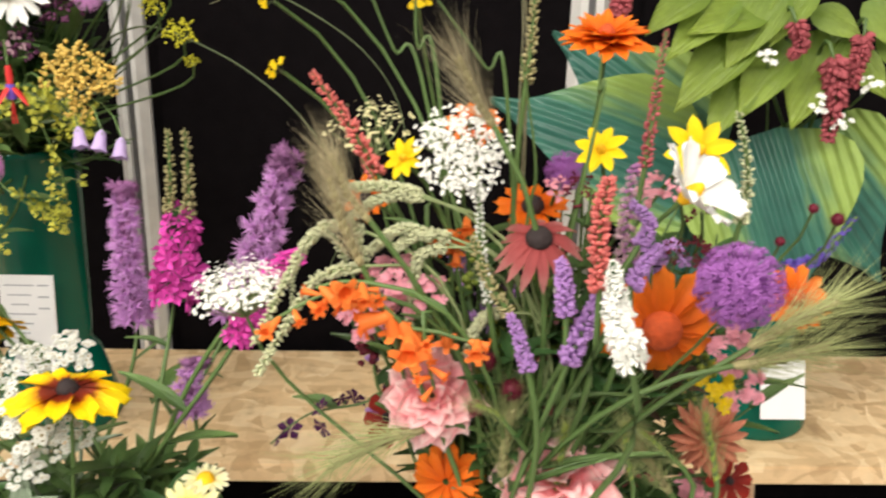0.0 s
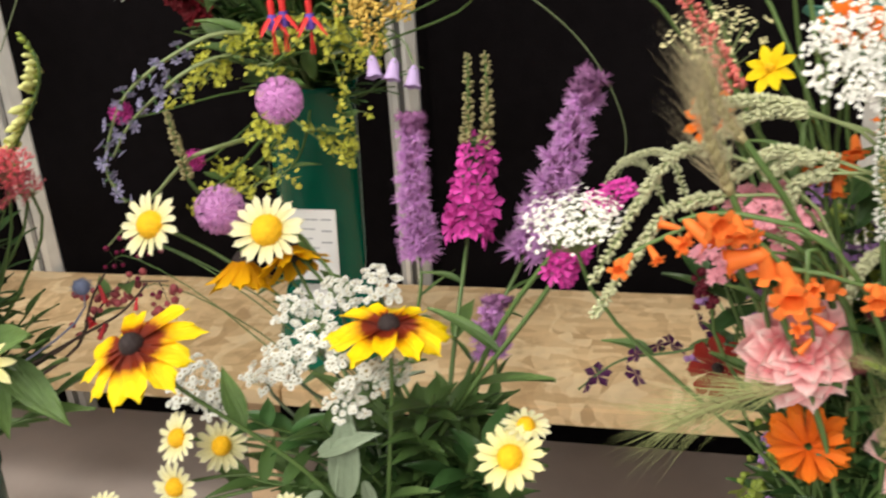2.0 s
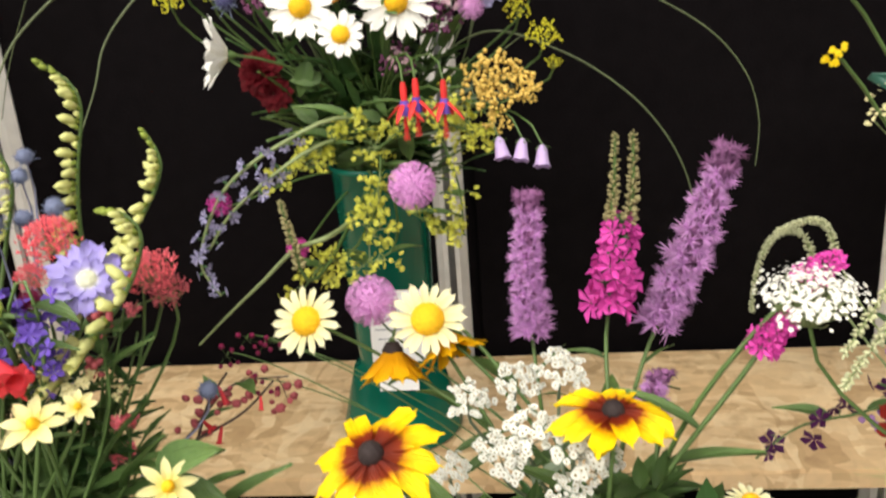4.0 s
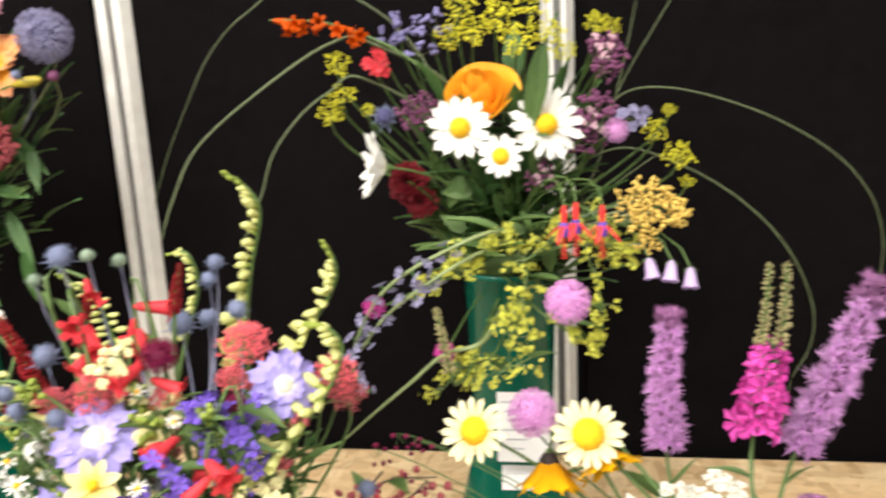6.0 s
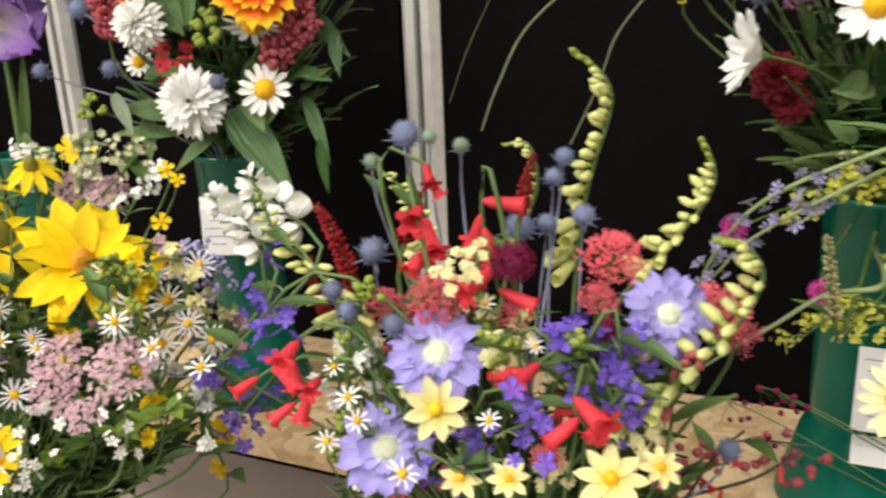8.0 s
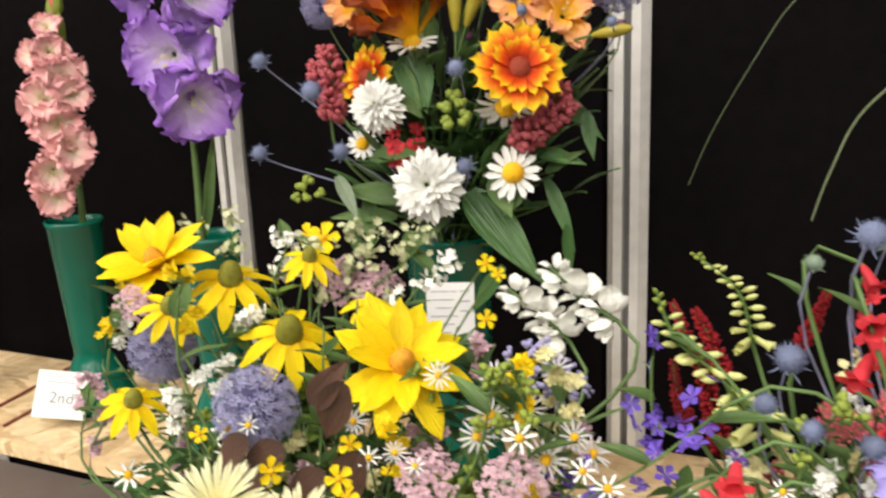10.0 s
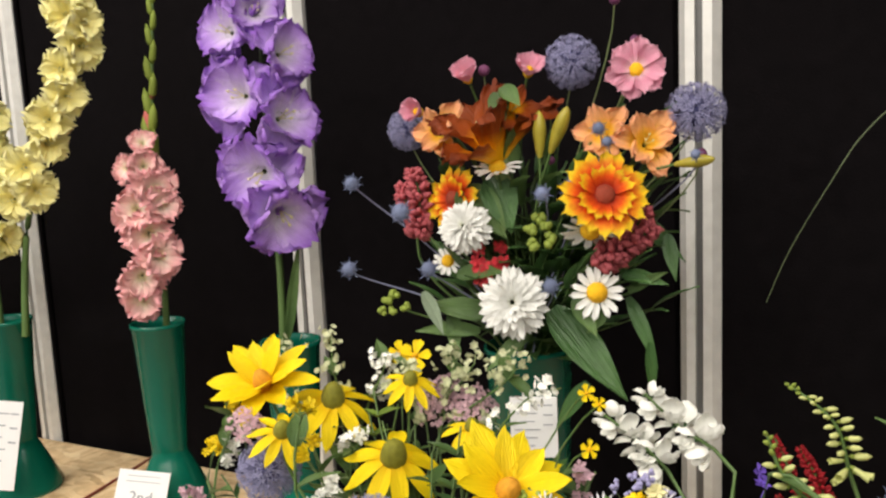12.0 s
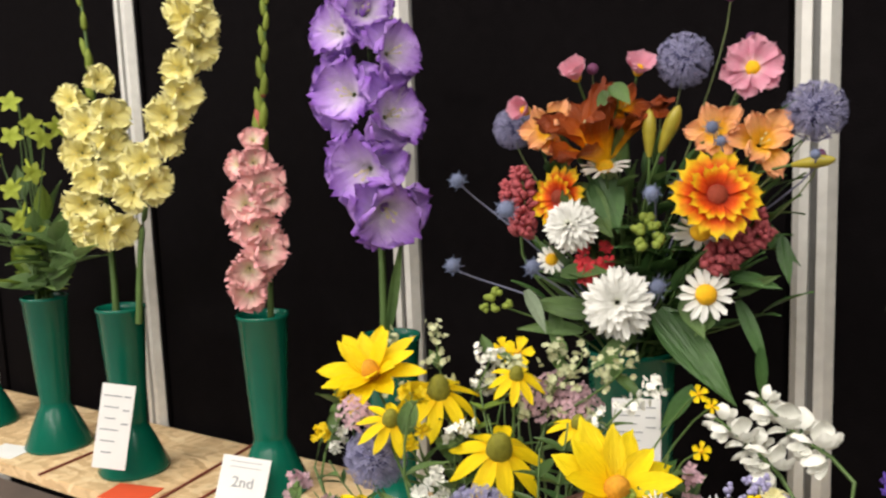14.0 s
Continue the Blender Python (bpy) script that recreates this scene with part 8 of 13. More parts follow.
umbel("strawflower", "cluster of straw-yellow everlasting flowers, hanging over", VA, (0.0730, 0.9000, 1.3370), (0.27, -0.92, 0.29), 0.0127, F_STRAWY, group="daisy and fennel arrangement", n=84, size=0.2, kind="bead", dome=0.5, stem=LEAF_GREY, leaves=0)
umbel("strawflower", "cluster of straw-yellow everlasting flowers, hanging over", VA, (0.0750, 0.9000, 1.3200), (0.27, -0.91, 0.32), 0.0088, F_STRAWY, group="daisy and fennel arrangement", n=84, size=0.2, kind="bead", dome=0.5, stem=LEAF_GREY, leaves=0)
umbel("strawflower", "cluster of straw-yellow everlasting flowers, hanging over", VA, (0.0970, 0.9000, 1.3400), (0.24, -0.93, 0.29), 0.0087, F_STRAWY, group="daisy and fennel arrangement", n=84, size=0.2, kind="bead", dome=0.5, stem=LEAF_GREY, leaves=0)
bellflower((0.0760, 0.8900, 1.3110), 0.0158, VA)
bellflower((0.0920, 0.8900, 1.3090), 0.0158, VA)
bellflower((0.1050, 0.8900, 1.3040), 0.0158, VA)
ball_flower("scabious", "round pink-mauve scabious flower head", VA, (0.0190, 0.8600, 1.2880), (0.18, -0.90, 0.40), 0.0168, F_PINKLIL, F_PINKLIL, group="daisy and fennel arrangement", n=300, fuzz=0.4, flat=0.7)
spray("ladys_mantle", "airy spray of yellow-green lady's mantle", VA, [(-0.0510, 0.9300, 1.3050), (-0.0740, 0.9300, 1.2930), (-0.0930, 0.9300, 1.2750)], 0.0168, F_ALCH, group="daisy and fennel arrangement", n=130, size=0.0022)
spray("ladys_mantle", "airy spray of yellow-green lady's mantle", VA, [(-0.0380, 0.9300, 1.3100), (-0.0560, 0.9300, 1.3010), (-0.0700, 0.9300, 1.2880)], 0.0167, F_ALCH, group="daisy and fennel arrangement", n=130, size=0.0022)
spray("ladys_mantle", "airy spray of yellow-green lady's mantle", VA, [(-0.0130, 0.9300, 1.2870), (-0.0190, 0.9300, 1.2550), (-0.0300, 0.9300, 1.2320)], 0.0198, F_ALCH, group="daisy and fennel arrangement", n=130, size=0.0022)
spray("ladys_mantle", "airy spray of yellow-green lady's mantle", VA, [(0.0310, 0.9300, 1.3210), (0.0480, 0.9300, 1.3110), (0.0730, 0.9300, 1.3060)], 0.0185, F_ALCH, group="daisy and fennel arrangement", n=130, size=0.0022)
spray("ladys_mantle", "airy spray of yellow-green lady's mantle", VA, [(0.0310, 0.9300, 1.3120), (0.0440, 0.9300, 1.2670), (0.0450, 0.9300, 1.2300)], 0.0166, F_ALCH, group="daisy and fennel arrangement", n=130, size=0.0022)
spray("ladys_mantle", "airy spray of yellow-green lady's mantle", VA, [(-0.0530, 0.9300, 1.2140), (-0.0670, 0.9300, 1.2090), (-0.0890, 0.9300, 1.1850)], 0.0184, F_ALCH, group="daisy and fennel arrangement", n=130, size=0.0022)
spray("ladys_mantle", "airy spray of yellow-green lady's mantle", VA, [(-0.0220, 0.9300, 1.2130), (-0.0350, 0.9300, 1.2090), (-0.0630, 0.9300, 1.1950)], 0.0204, F_ALCH, group="daisy and fennel arrangement", n=130, size=0.0022)
spray("ladys_mantle", "airy spray of yellow-green lady's mantle", VA, [(-0.0140, 0.9300, 1.2780), (-0.0240, 0.9300, 1.2510), (-0.0200, 0.9300, 1.2370)], 0.0189, F_ALCH, group="daisy and fennel arrangement", n=130, size=0.0022)
spray("ladys_mantle", "airy spray of yellow-green lady's mantle", VA, [(0.0070, 0.9300, 1.2500), (0.0280, 0.9300, 1.2360), (0.0470, 0.9300, 1.2300)], 0.0130, F_ALCH, group="daisy and fennel arrangement", n=130, size=0.0022)
spray("ladys_mantle", "airy spray of yellow-green lady's mantle", VA, [(-0.0320, 0.9300, 1.3230), (-0.0370, 0.9300, 1.3140), (-0.0120, 0.9300, 1.3000)], 0.0166, F_ALCH, group="daisy and fennel arrangement", n=130, size=0.0022)
spray("ladys_mantle", "airy spray of yellow-green lady's mantle", VA, [(0.0440, 0.9300, 1.3290), (0.0560, 0.9300, 1.3110), (0.0650, 0.9300, 1.3020)], 0.0164, F_ALCH, group="daisy and fennel arrangement", n=130, size=0.0022)
spray("ladys_mantle", "airy spray of yellow-green lady's mantle", VA, [(-0.0120, 0.9300, 1.3000), (0.0190, 0.9300, 1.3210), (0.0400, 0.9300, 1.3200)], 0.0177, F_ALCH, group="daisy and fennel arrangement", n=130, size=0.0022)
grass("long arching grass blade", VA, [(-0.0650, 1.0300, 1.4080), (-0.1400, 1.0000, 1.4690), (-0.1710, 0.9800, 1.4700), (-0.2210, 0.9500, 1.4370), (-0.2710, 0.9300, 1.3950), (-0.2900, 0.9150, 1.3550), (-0.2990, 0.9060, 1.3250)], r=0.0012)
grass("long arching grass blade", VA, [(-0.0860, 1.0300, 1.3850), (-0.1500, 1.0000, 1.4410), (-0.1760, 0.9850, 1.4310), (-0.1970, 0.9700, 1.4140), (-0.2180, 0.9550, 1.3850), (-0.2280, 0.9450, 1.3520), (-0.243, 0.93, 1.313)], r=0.0010)
grass("long arching grass blade", VA, [(-0.1160, 1.1000, 1.4550), (-0.2230, 1.1100, 1.5290), (-0.2850, 1.0950, 1.5020), (-0.3250, 1.0950, 1.4660), (-0.3520, 1.0950, 1.4220), (-0.3830, 1.0950, 1.3640), (-0.4030, 1.0950, 1.3140)], r=0.0008)
grass("long arching grass blade", VA, [(0.0360, 1.0800, 1.3590), (0.0630, 1.0800, 1.4110), (0.1090, 1.0800, 1.4190), (0.1830, 1.0800, 1.3970), (0.2480, 1.0800, 1.3600), (0.2840, 1.0800, 1.3200), (0.2980, 1.0800, 1.2780), (0.2970, 1.0800, 1.2350)], r=0.0008)
grass("long arching grass blade", VA, [(0.0040, 1.0800, 1.3240), (0.0620, 1.0800, 1.3660), (0.1280, 1.0800, 1.3460), (0.1840, 1.0800, 1.3080), (0.2210, 1.0800, 1.2640), (0.2420, 1.0800, 1.2140), (0.2410, 1.0800, 1.1750), (0.2260, 1.0800, 1.1410), (0.2200, 1.0800, 1.0880)], r=0.0008)
grass("long arching grass blade", VA, [(0.0410, 1.0800, 1.3390), (0.0630, 1.0800, 1.4140), (0.1090, 1.0800, 1.4940)], r=0.0008)
grass("long arching grass blade", VA, [(0.0410, 1.0800, 1.3390), (0.0640, 1.0800, 1.4190), (0.0800, 1.0800, 1.4950)], r=0.0008)
grass("long arching grass blade", VA, [(0.0260, 1.0400, 1.3110), (0.0660, 1.0400, 1.3440), (0.0960, 1.0400, 1.3650)], r=0.0008)
spike_flower("catmint", "arching grey-lavender catmint stem", VA, [(-0.0610, 0.9000, 1.3200), (-0.0960, 0.9000, 1.3020), (-0.1230, 0.9000, 1.2810), (-0.1420, 0.9000, 1.2500), (-0.1490, 0.9000, 1.2230), (-0.1380, 0.9000, 1.2000)], 0.0098, F_GREYBLUE, "open", group="daisy and fennel arrangement", n=26, taper=0.9, leaves=2, leaf_w=0.4, stem=STEM_PALE)
spike_flower("catmint", "arching grey-lavender catmint stem", VA, [(-0.0750, 0.9000, 1.2970), (-0.0930, 0.9000, 1.2850), (-0.1210, 0.9000, 1.2630), (-0.1410, 0.9000, 1.2370)], 0.0099, F_GREYBLUE, "open", group="daisy and fennel arrangement", n=14, taper=0.9, leaves=2, leaf_w=0.4, stem=STEM_PALE)
ball_flower("knautia", "small magenta flower head on a thin stem", VA, (-0.1300, 0.9050, 1.2700), (0.28, -0.83, 0.48), 0.0101, F_MAGENTA, F_MAROON, group="daisy and fennel arrangement", n=120, fuzz=0.5, flat=0.7)
ball_flower("knautia", "small magenta flower head on a thin stem", VA, (-0.0760, 0.9050, 1.2330), (0.20, -0.82, 0.53), 0.0094, F_MAGENTA, F_MAROON, group="daisy and fennel arrangement", n=120, fuzz=0.5, flat=0.7)
spike_flower("toadflax", "green and tan seeded spike on a bending stem", VA, [(-0.0690, 0.8800, 1.2260), (-0.0730, 0.8800, 1.2520), (-0.0770, 0.8800, 1.2760)], 0.0062, F_SEED, "beads", group="daisy and fennel arrangement", n=60, taper=0.5, leaves=0)
grass("green stem bending from the back to the front", VA, [(-0.0440, 0.8900, 1.2480), (-0.0740, 0.8900, 1.2370), (-0.1020, 0.8900, 1.2130), (-0.1280, 0.8900, 1.1910), (-0.1570, 0.8900, 1.1650)], r=0.0016, material=STEM_PALE)
ray_flower("dahlia", "dark red dahlia in shade behind the daisies", VA, (-0.1160, 1.0000, 1.3520), (-0.13, -0.96, 0.23), 0.0206, MAROON_P, group="daisy and fennel arrangement", n=12, layers=4, width=0.5, shape="round", lift=0, rise=18, disc_r=0.12)
ray_flower("dahlia", "dark red dahlia in shade behind the daisies", VA, (-0.1060, 1.0000, 1.3350), (0.04, -0.98, 0.17), 0.0160, MAROON_P, group="daisy and fennel arrangement", n=12, layers=3, width=0.5, shape="round", lift=0, rise=18, disc_r=0.12)
trumpet_stem("crocosmia", "spray of orange tubular crocosmia flowers", VA, [(-0.1460, 1.0000, 1.4760), (-0.1810, 1.0000, 1.4880), (-0.2270, 1.0000, 1.4920)], ORANGE, 0.0153, group="daisy and fennel arrangement", n=10, slim=0.34)
umbel("red_flower", "small scarlet flowers among the stems", VA, (-0.1370, 1.0000, 1.4510), (0.27, -0.91, 0.30), 0.0109, F_RED, group="daisy and fennel arrangement", n=18, size=0.5)
ball_flower("sea_holly", "dark blue-grey sea holly head", VA, (-0.1290, 0.9800, 1.4100), (0.08, -0.93, 0.35), 0.0107, F_STEEL, CORE_ECHIN, group="daisy and fennel arrangement", n=120, fuzz=0.35, star=False, bracts=9)
greenery(VA, (0.0140, 1.0760, 1.2490), n=6, length=0.04, width=0.2, material=LEAF)
greenery(VA, (-0.0640, 1.0640, 1.3180), n=6, length=0.04, width=0.45, material=LEAF)
greenery(VA, (0.0310, 1.0570, 1.3930), n=6, length=0.04, width=0.45, material=LEAF_DARK)
greenery(VA, (-0.0200, 1.0120, 1.3560), n=6, length=0.04, width=0.4, material=LEAF_DARK)
greenery(VA, (-0.0600, 0.9870, 1.3920), n=6, length=0.04, width=0.45, material=LEAF_DARK)
greenery(VA, (-0.0950, 0.9880, 1.3780), n=6, length=0.04, width=0.2, material=LEAF_DARK)
greenery(VA, (-0.0370, 0.9930, 1.3210), n=6, length=0.04, width=0.2, material=LEAF_DARK)
greenery(VA, (-0.0300, 1.0110, 1.3190), n=6, length=0.04, width=0.2, material=LEAF)
greenery(VA, (-0.0110, 1.0330, 1.4100), n=6, length=0.04, width=0.45, material=LEAF_DARK)
greenery(VA, (0.0110, 1.0300, 1.4140), n=6, length=0.04, width=0.4, material=LEAF_DARK)
greenery(VA, (0.0410, 0.9840, 1.3340), n=6, length=0.04, width=0.4, material=LEAF_DARK)
greenery(VA, (-0.0930, 1.0040, 1.3280), n=6, length=0.04, width=0.2, material=LEAF)
greenery(VA, (-0.0370, 1.0600, 1.4030), n=6, length=0.04, width=0.4, material=LEAF)
greenery(VA, (0.0330, 1.0460, 1.3570), n=6, length=0.04, width=0.2, material=LEAF_DARK)
greenery(VA, (-0.0090, 0.9810, 1.3580), n=6, length=0.04, width=0.2, material=LEAF)
greenery(VA, (-0.0980, 1.0840, 1.2840), n=6, length=0.04, width=0.45, material=LEAF)
greenery(VA, (-0.0080, 1.0620, 1.2520), n=6, length=0.04, width=0.2, material=LEAF)
greenery(VA, (-0.0310, 1.0360, 1.3060), n=6, length=0.04, width=0.45, material=LEAF_DARK)
greenery(VA, (-0.0060, 1.0020, 1.2870), n=6, length=0.04, width=0.4, material=LEAF_DARK)
greenery(VA, (-0.0500, 1.0470, 1.3400), n=6, length=0.04, width=0.4, material=LEAF)
greenery(VA, (-0.0470, 1.0600, 1.2610), n=6, length=0.04, width=0.2, material=LEAF_DARK)
greenery(VA, (-0.0270, 1.0640, 1.3250), n=6, length=0.04, width=0.4, material=LEAF)
greenery(VA, (-0.0770, 1.0500, 1.3990), n=6, length=0.04, width=0.45, material=LEAF_DARK)
greenery(VA, (0.0400, 1.0050, 1.2660), n=6, length=0.04, width=0.2, material=LEAF_DARK)
greenery(VA, (0.0240, 1.0660, 1.3030), n=6, length=0.04, width=0.2, material=LEAF_DARK)
greenery(VA, (0.0330, 0.9980, 1.3630), n=6, length=0.04, width=0.4, material=LEAF)
greenery(VA, (0.0390, 1.0040, 1.2840), n=6, length=0.04, width=0.4, material=LEAF_DARK)
greenery(VA, (-0.0480, 1.0380, 1.3640), n=6, length=0.04, width=0.45, material=LEAF_DARK)
greenery(VA, (0.0160, 1.0470, 1.4080), n=6, length=0.04, width=0.4, material=LEAF_DARK)
greenery(VA, (-0.1010, 1.0500, 1.3990), n=6, length=0.04, width=0.2, material=LEAF)
greenery(VA, (-0.1350, 1.0770, 1.3500), n=6, length=0.04, width=0.2, material=LEAF_DARK)
greenery(VA, (-0.0520, 1.0400, 1.4130), n=6, length=0.04, width=0.2, material=LEAF)
greenery(VA, (-0.0210, 0.9860, 1.3980), n=6, length=0.04, width=0.45, material=LEAF_DARK)
greenery(VA, (-0.0870, 0.9950, 1.3000), n=6, length=0.04, width=0.45, material=LEAF)
greenery(VA, (-0.0590, 1.0360, 1.3090), n=6, length=0.04, width=0.45, material=LEAF)
greenery(VA, (-0.0860, 1.0800, 1.2590), n=6, length=0.04, width=0.45, material=LEAF)
greenery(VA, (0.0170, 1.0870, 1.3220), n=6, length=0.04, width=0.2, material=LEAF_DARK)
greenery(VA, (-0.0710, 1.0320, 1.3800), n=6, length=0.04, width=0.4, material=LEAF_DARK)
greenery(VA, (-0.0850, 1.0020, 1.4200), n=6, length=0.04, width=0.45, material=LEAF_DARK)
greenery(VA, (-0.0530, 1.0130, 1.3240), n=6, length=0.04, width=0.4, material=LEAF_DARK)
filler = plant("broad_leaves", "broad mid-green leaves over the vase rim", "foliage", "", mouth_of(VA))
leaf(filler, (-0.0640, 0.9600, 1.3170), (-0.8051, 0.0000, 0.5932), 0.0236, "leaf", 0.6, LEAF, -0.15, 0.15, 0.02, up=(0.15, -0.75, 0.64))
leaf(filler, (-0.0570, 0.9600, 1.3480), (-0.9929, 0.0000, 0.1191), 0.0252, "leaf", 0.6, LEAF, -0.15, 0.15, 0.02, up=(0.15, -0.77, 0.62))
leaf(filler, (-0.0530, 0.9600, 1.2840), (0.9852, 0.0000, 0.1713), 0.0467, "leaf", 0.35, LEAF, -0.15, 0.15, 0.02, up=(0.13, -0.73, 0.67))
leaf(filler, (0.0030, 0.9600, 1.3050), (0.0400, 0.0000, -0.9992), 0.0250, "leaf", 0.5, LEAF, -0.15, 0.15, 0.02, up=(0.07, -0.75, 0.65))
leaf(filler, (-0.0650, 0.9600, 1.3620), (-0.3773, 0.0000, -0.9261), 0.0292, "leaf", 0.5, LEAF, -0.15, 0.15, 0.02, up=(0.16, -0.78, 0.60))
leaf(filler, (-0.0150, 0.9600, 1.3150), (-0.8619, 0.0000, 0.5070), 0.0197, "leaf", 0.5, LEAF, -0.15, 0.15, 0.02, up=(0.09, -0.76, 0.64))
leaf(filler, (-0.0180, 0.9600, 1.3330), (0.4856, 0.0000, -0.8742), 0.0206, "leaf", 0.3, LEAF, -0.15, 0.15, 0.02, up=(0.10, -0.77, 0.63))
leaf(filler, (0.0020, 0.9600, 1.4610), (-0.1624, 0.0000, -0.9867), 0.0801, "leaf", 0.22, LEAF, -0.15, 0.15, 0.02, up=(0.08, -0.85, 0.52))


# ---- front arrangement of scabious, sea holly, foxglove and red penstemon ----
ray_flower("scabious", "lavender-blue scabious with a pale centre", F2, (-0.2460, 0.7010, 1.2560), (0.30, -0.55, 0.78), 0.0266, SCAB, group="blue and red arrangement", n=14, layers=2, shape="strap", width=0.46, lift=0, rise=20, disc=DISC_C, disc_r=0.26, disc_h=0.22, ruffle=0.13, shrink=0.42, spread=10)
ray_flower("scabious", "lavender-blue scabious with a pale centre", F2, (-0.1445, 0.7350, 1.2760), (0.37, -0.75, 0.54), 0.0226, SCAB, group="blue and red arrangement", n=14, layers=2, shape="strap", width=0.46, lift=0, rise=20, disc=DISC_C, disc_r=0.26, disc_h=0.22, ruffle=0.13, shrink=0.42, spread=10)
ray_flower("scabious", "lavender-blue scabious with a pale centre", F2, (-0.2720, 0.6930, 1.2040), (0.24, -0.72, 0.65), 0.0267, SCAB, group="blue and red arrangement", n=14, layers=2, shape="strap", width=0.46, lift=0, rise=20, disc=DISC_C, disc_r=0.26, disc_h=0.22, ruffle=0.13, shrink=0.42, spread=10)
ball_flower("sea_holly", "steel-blue sea holly thistle head with spiny bracts", F2, (-0.2730, 0.7340, 1.3550), (0.33, -0.57, 0.75), 0.0086, F_STEEL, F_STEEL, group="blue and red arrangement", n=150, fuzz=0.28, star=False, bracts=9, stem=STEM_BLUE)
ball_flower("sea_holly", "steel-blue sea holly thistle head with spiny bracts", F2, (-0.3040, 0.7500, 1.2870), (0.30, -0.47, 0.83), 0.0095, F_STEEL, F_STEEL, group="blue and red arrangement", n=150, fuzz=0.28, star=False, bracts=9, stem=STEM_BLUE)
ball_flower("sea_holly", "steel-blue sea holly thistle head with spiny bracts", F2, (-0.2170, 0.8200, 1.3290), (0.21, -0.60, 0.77), 0.0066, F_STEEL, F_STEEL, group="blue and red arrangement", n=150, fuzz=0.28, star=False, bracts=9, stem=STEM_BLUE)
ball_flower("sea_holly", "steel-blue sea holly thistle head with spiny bracts", F2, (-0.2230, 0.8200, 1.3170), (0.21, -0.58, 0.79), 0.0067, F_STEEL, F_STEEL, group="blue and red arrangement", n=150, fuzz=0.28, star=False, bracts=9, stem=STEM_BLUE)
ball_flower("sea_holly", "steel-blue sea holly thistle head with spiny bracts", F2, (-0.2370, 0.8000, 1.2920), (0.21, -0.53, 0.82), 0.0106, F_STEEL, F_STEEL, group="blue and red arrangement", n=150, fuzz=0.28, star=False, bracts=9, stem=STEM_BLUE)
ball_flower("sea_holly", "steel-blue sea holly thistle head with spiny bracts", F2, (-0.2270, 0.8200, 1.2890), (0.20, -0.54, 0.82), 0.0075, F_STEEL, F_STEEL, group="blue and red arrangement", n=150, fuzz=0.28, star=False, bracts=9, stem=STEM_BLUE)
ball_flower("sea_holly", "steel-blue sea holly thistle head with spiny bracts", F2, (-0.2060, 0.8220, 1.2950), (0.18, -0.55, 0.82), 0.0081, F_STEEL, F_STEEL, group="blue and red arrangement", n=150, fuzz=0.28, star=False, bracts=9, stem=STEM_BLUE)
ball_flower("sea_holly", "steel-blue sea holly thistle head with spiny bracts", F2, (-0.3130, 0.7200, 1.2740), (0.30, -0.42, 0.85), 0.0067, F_STEEL, F_STEEL, group="blue and red arrangement", n=150, fuzz=0.28, star=False, bracts=9, stem=STEM_BLUE)
ball_flower("sea_holly", "steel-blue sea holly thistle head with spiny bracts", F2, (-0.2920, 0.7000, 1.2730), (0.28, -0.41, 0.87), 0.0063, F_STEEL, F_STEEL, group="blue and red arrangement", n=150, fuzz=0.28, star=False, bracts=9, stem=STEM_BLUE)
ball_flower("sea_holly", "steel-blue sea holly thistle head with spiny bracts", F2, (-0.2680, 0.7000, 1.2690), (0.25, -0.41, 0.88), 0.0067, F_STEEL, F_STEEL, group="blue and red arrangement", n=150, fuzz=0.28, star=False, bracts=9, stem=STEM_BLUE)
ball_flower("sea_holly", "steel-blue sea holly thistle head with spiny bracts", F2, (-0.1170, 0.8000, 1.1740), (0.05, -0.35, 0.93), 0.0078, F_STEEL, F_STEEL, group="blue and red arrangement", n=150, fuzz=0.28, star=False, bracts=9, stem=STEM_BLUE)
ball_flower("sea_holly", "young grey-green sea holly head", F2, (-0.2960, 0.7400, 1.3390), (0.34, -0.54, 0.77), 0.0051, F_STEELG, F_STEELG, group="blue and red arrangement", n=150, fuzz=0.28, star=False, bracts=9, stem=STEM_BLUE)
ball_flower("sea_holly", "young grey-green sea holly head", F2, (-0.2720, 0.7600, 1.3490), (0.31, -0.58, 0.76), 0.0051, F_STEELG, F_STEELG, group="blue and red arrangement", n=150, fuzz=0.28, star=False, bracts=9, stem=STEM_BLUE)
ball_flower("sea_holly", "young grey-green sea holly head", F2, (-0.2630, 0.7800, 1.3410), (0.28, -0.58, 0.76), 0.0053, F_STEELG, F_STEELG, group="blue and red arrangement", n=150, fuzz=0.28, star=False, bracts=9, stem=STEM_BLUE)
spike_flower("foxglove", "greenish cream foxglove-like spike with hanging bells", F2, [(-0.2230, 0.8740, 1.2460), (-0.2200, 0.8740, 1.2780), (-0.2130, 0.8740, 1.3120), (-0.2030, 0.8740, 1.3490), (-0.2080, 0.8740, 1.3670), (-0.2250, 0.8740, 1.3810)], 0.0175, F_FOX, "bells", group="blue and red arrangement", n=36, leaves=1, sides_only=(-0.95, -0.3, 0), bead=F_BUDGREEN, taper=0.6)
spike_flower("foxglove", "greenish cream foxglove-like spike with hanging bells", F2, [(-0.1710, 0.8350, 1.2630), (-0.1560, 0.8350, 1.2820), (-0.1420, 0.8350, 1.3030), (-0.1370, 0.8350, 1.3200), (-0.1440, 0.8350, 1.3380)], 0.0144, F_FOX, "bells", group="blue and red arrangement", n=32, leaves=1, sides_only=(-0.95, -0.3, 0), bead=F_BUDGREEN, taper=0.6)
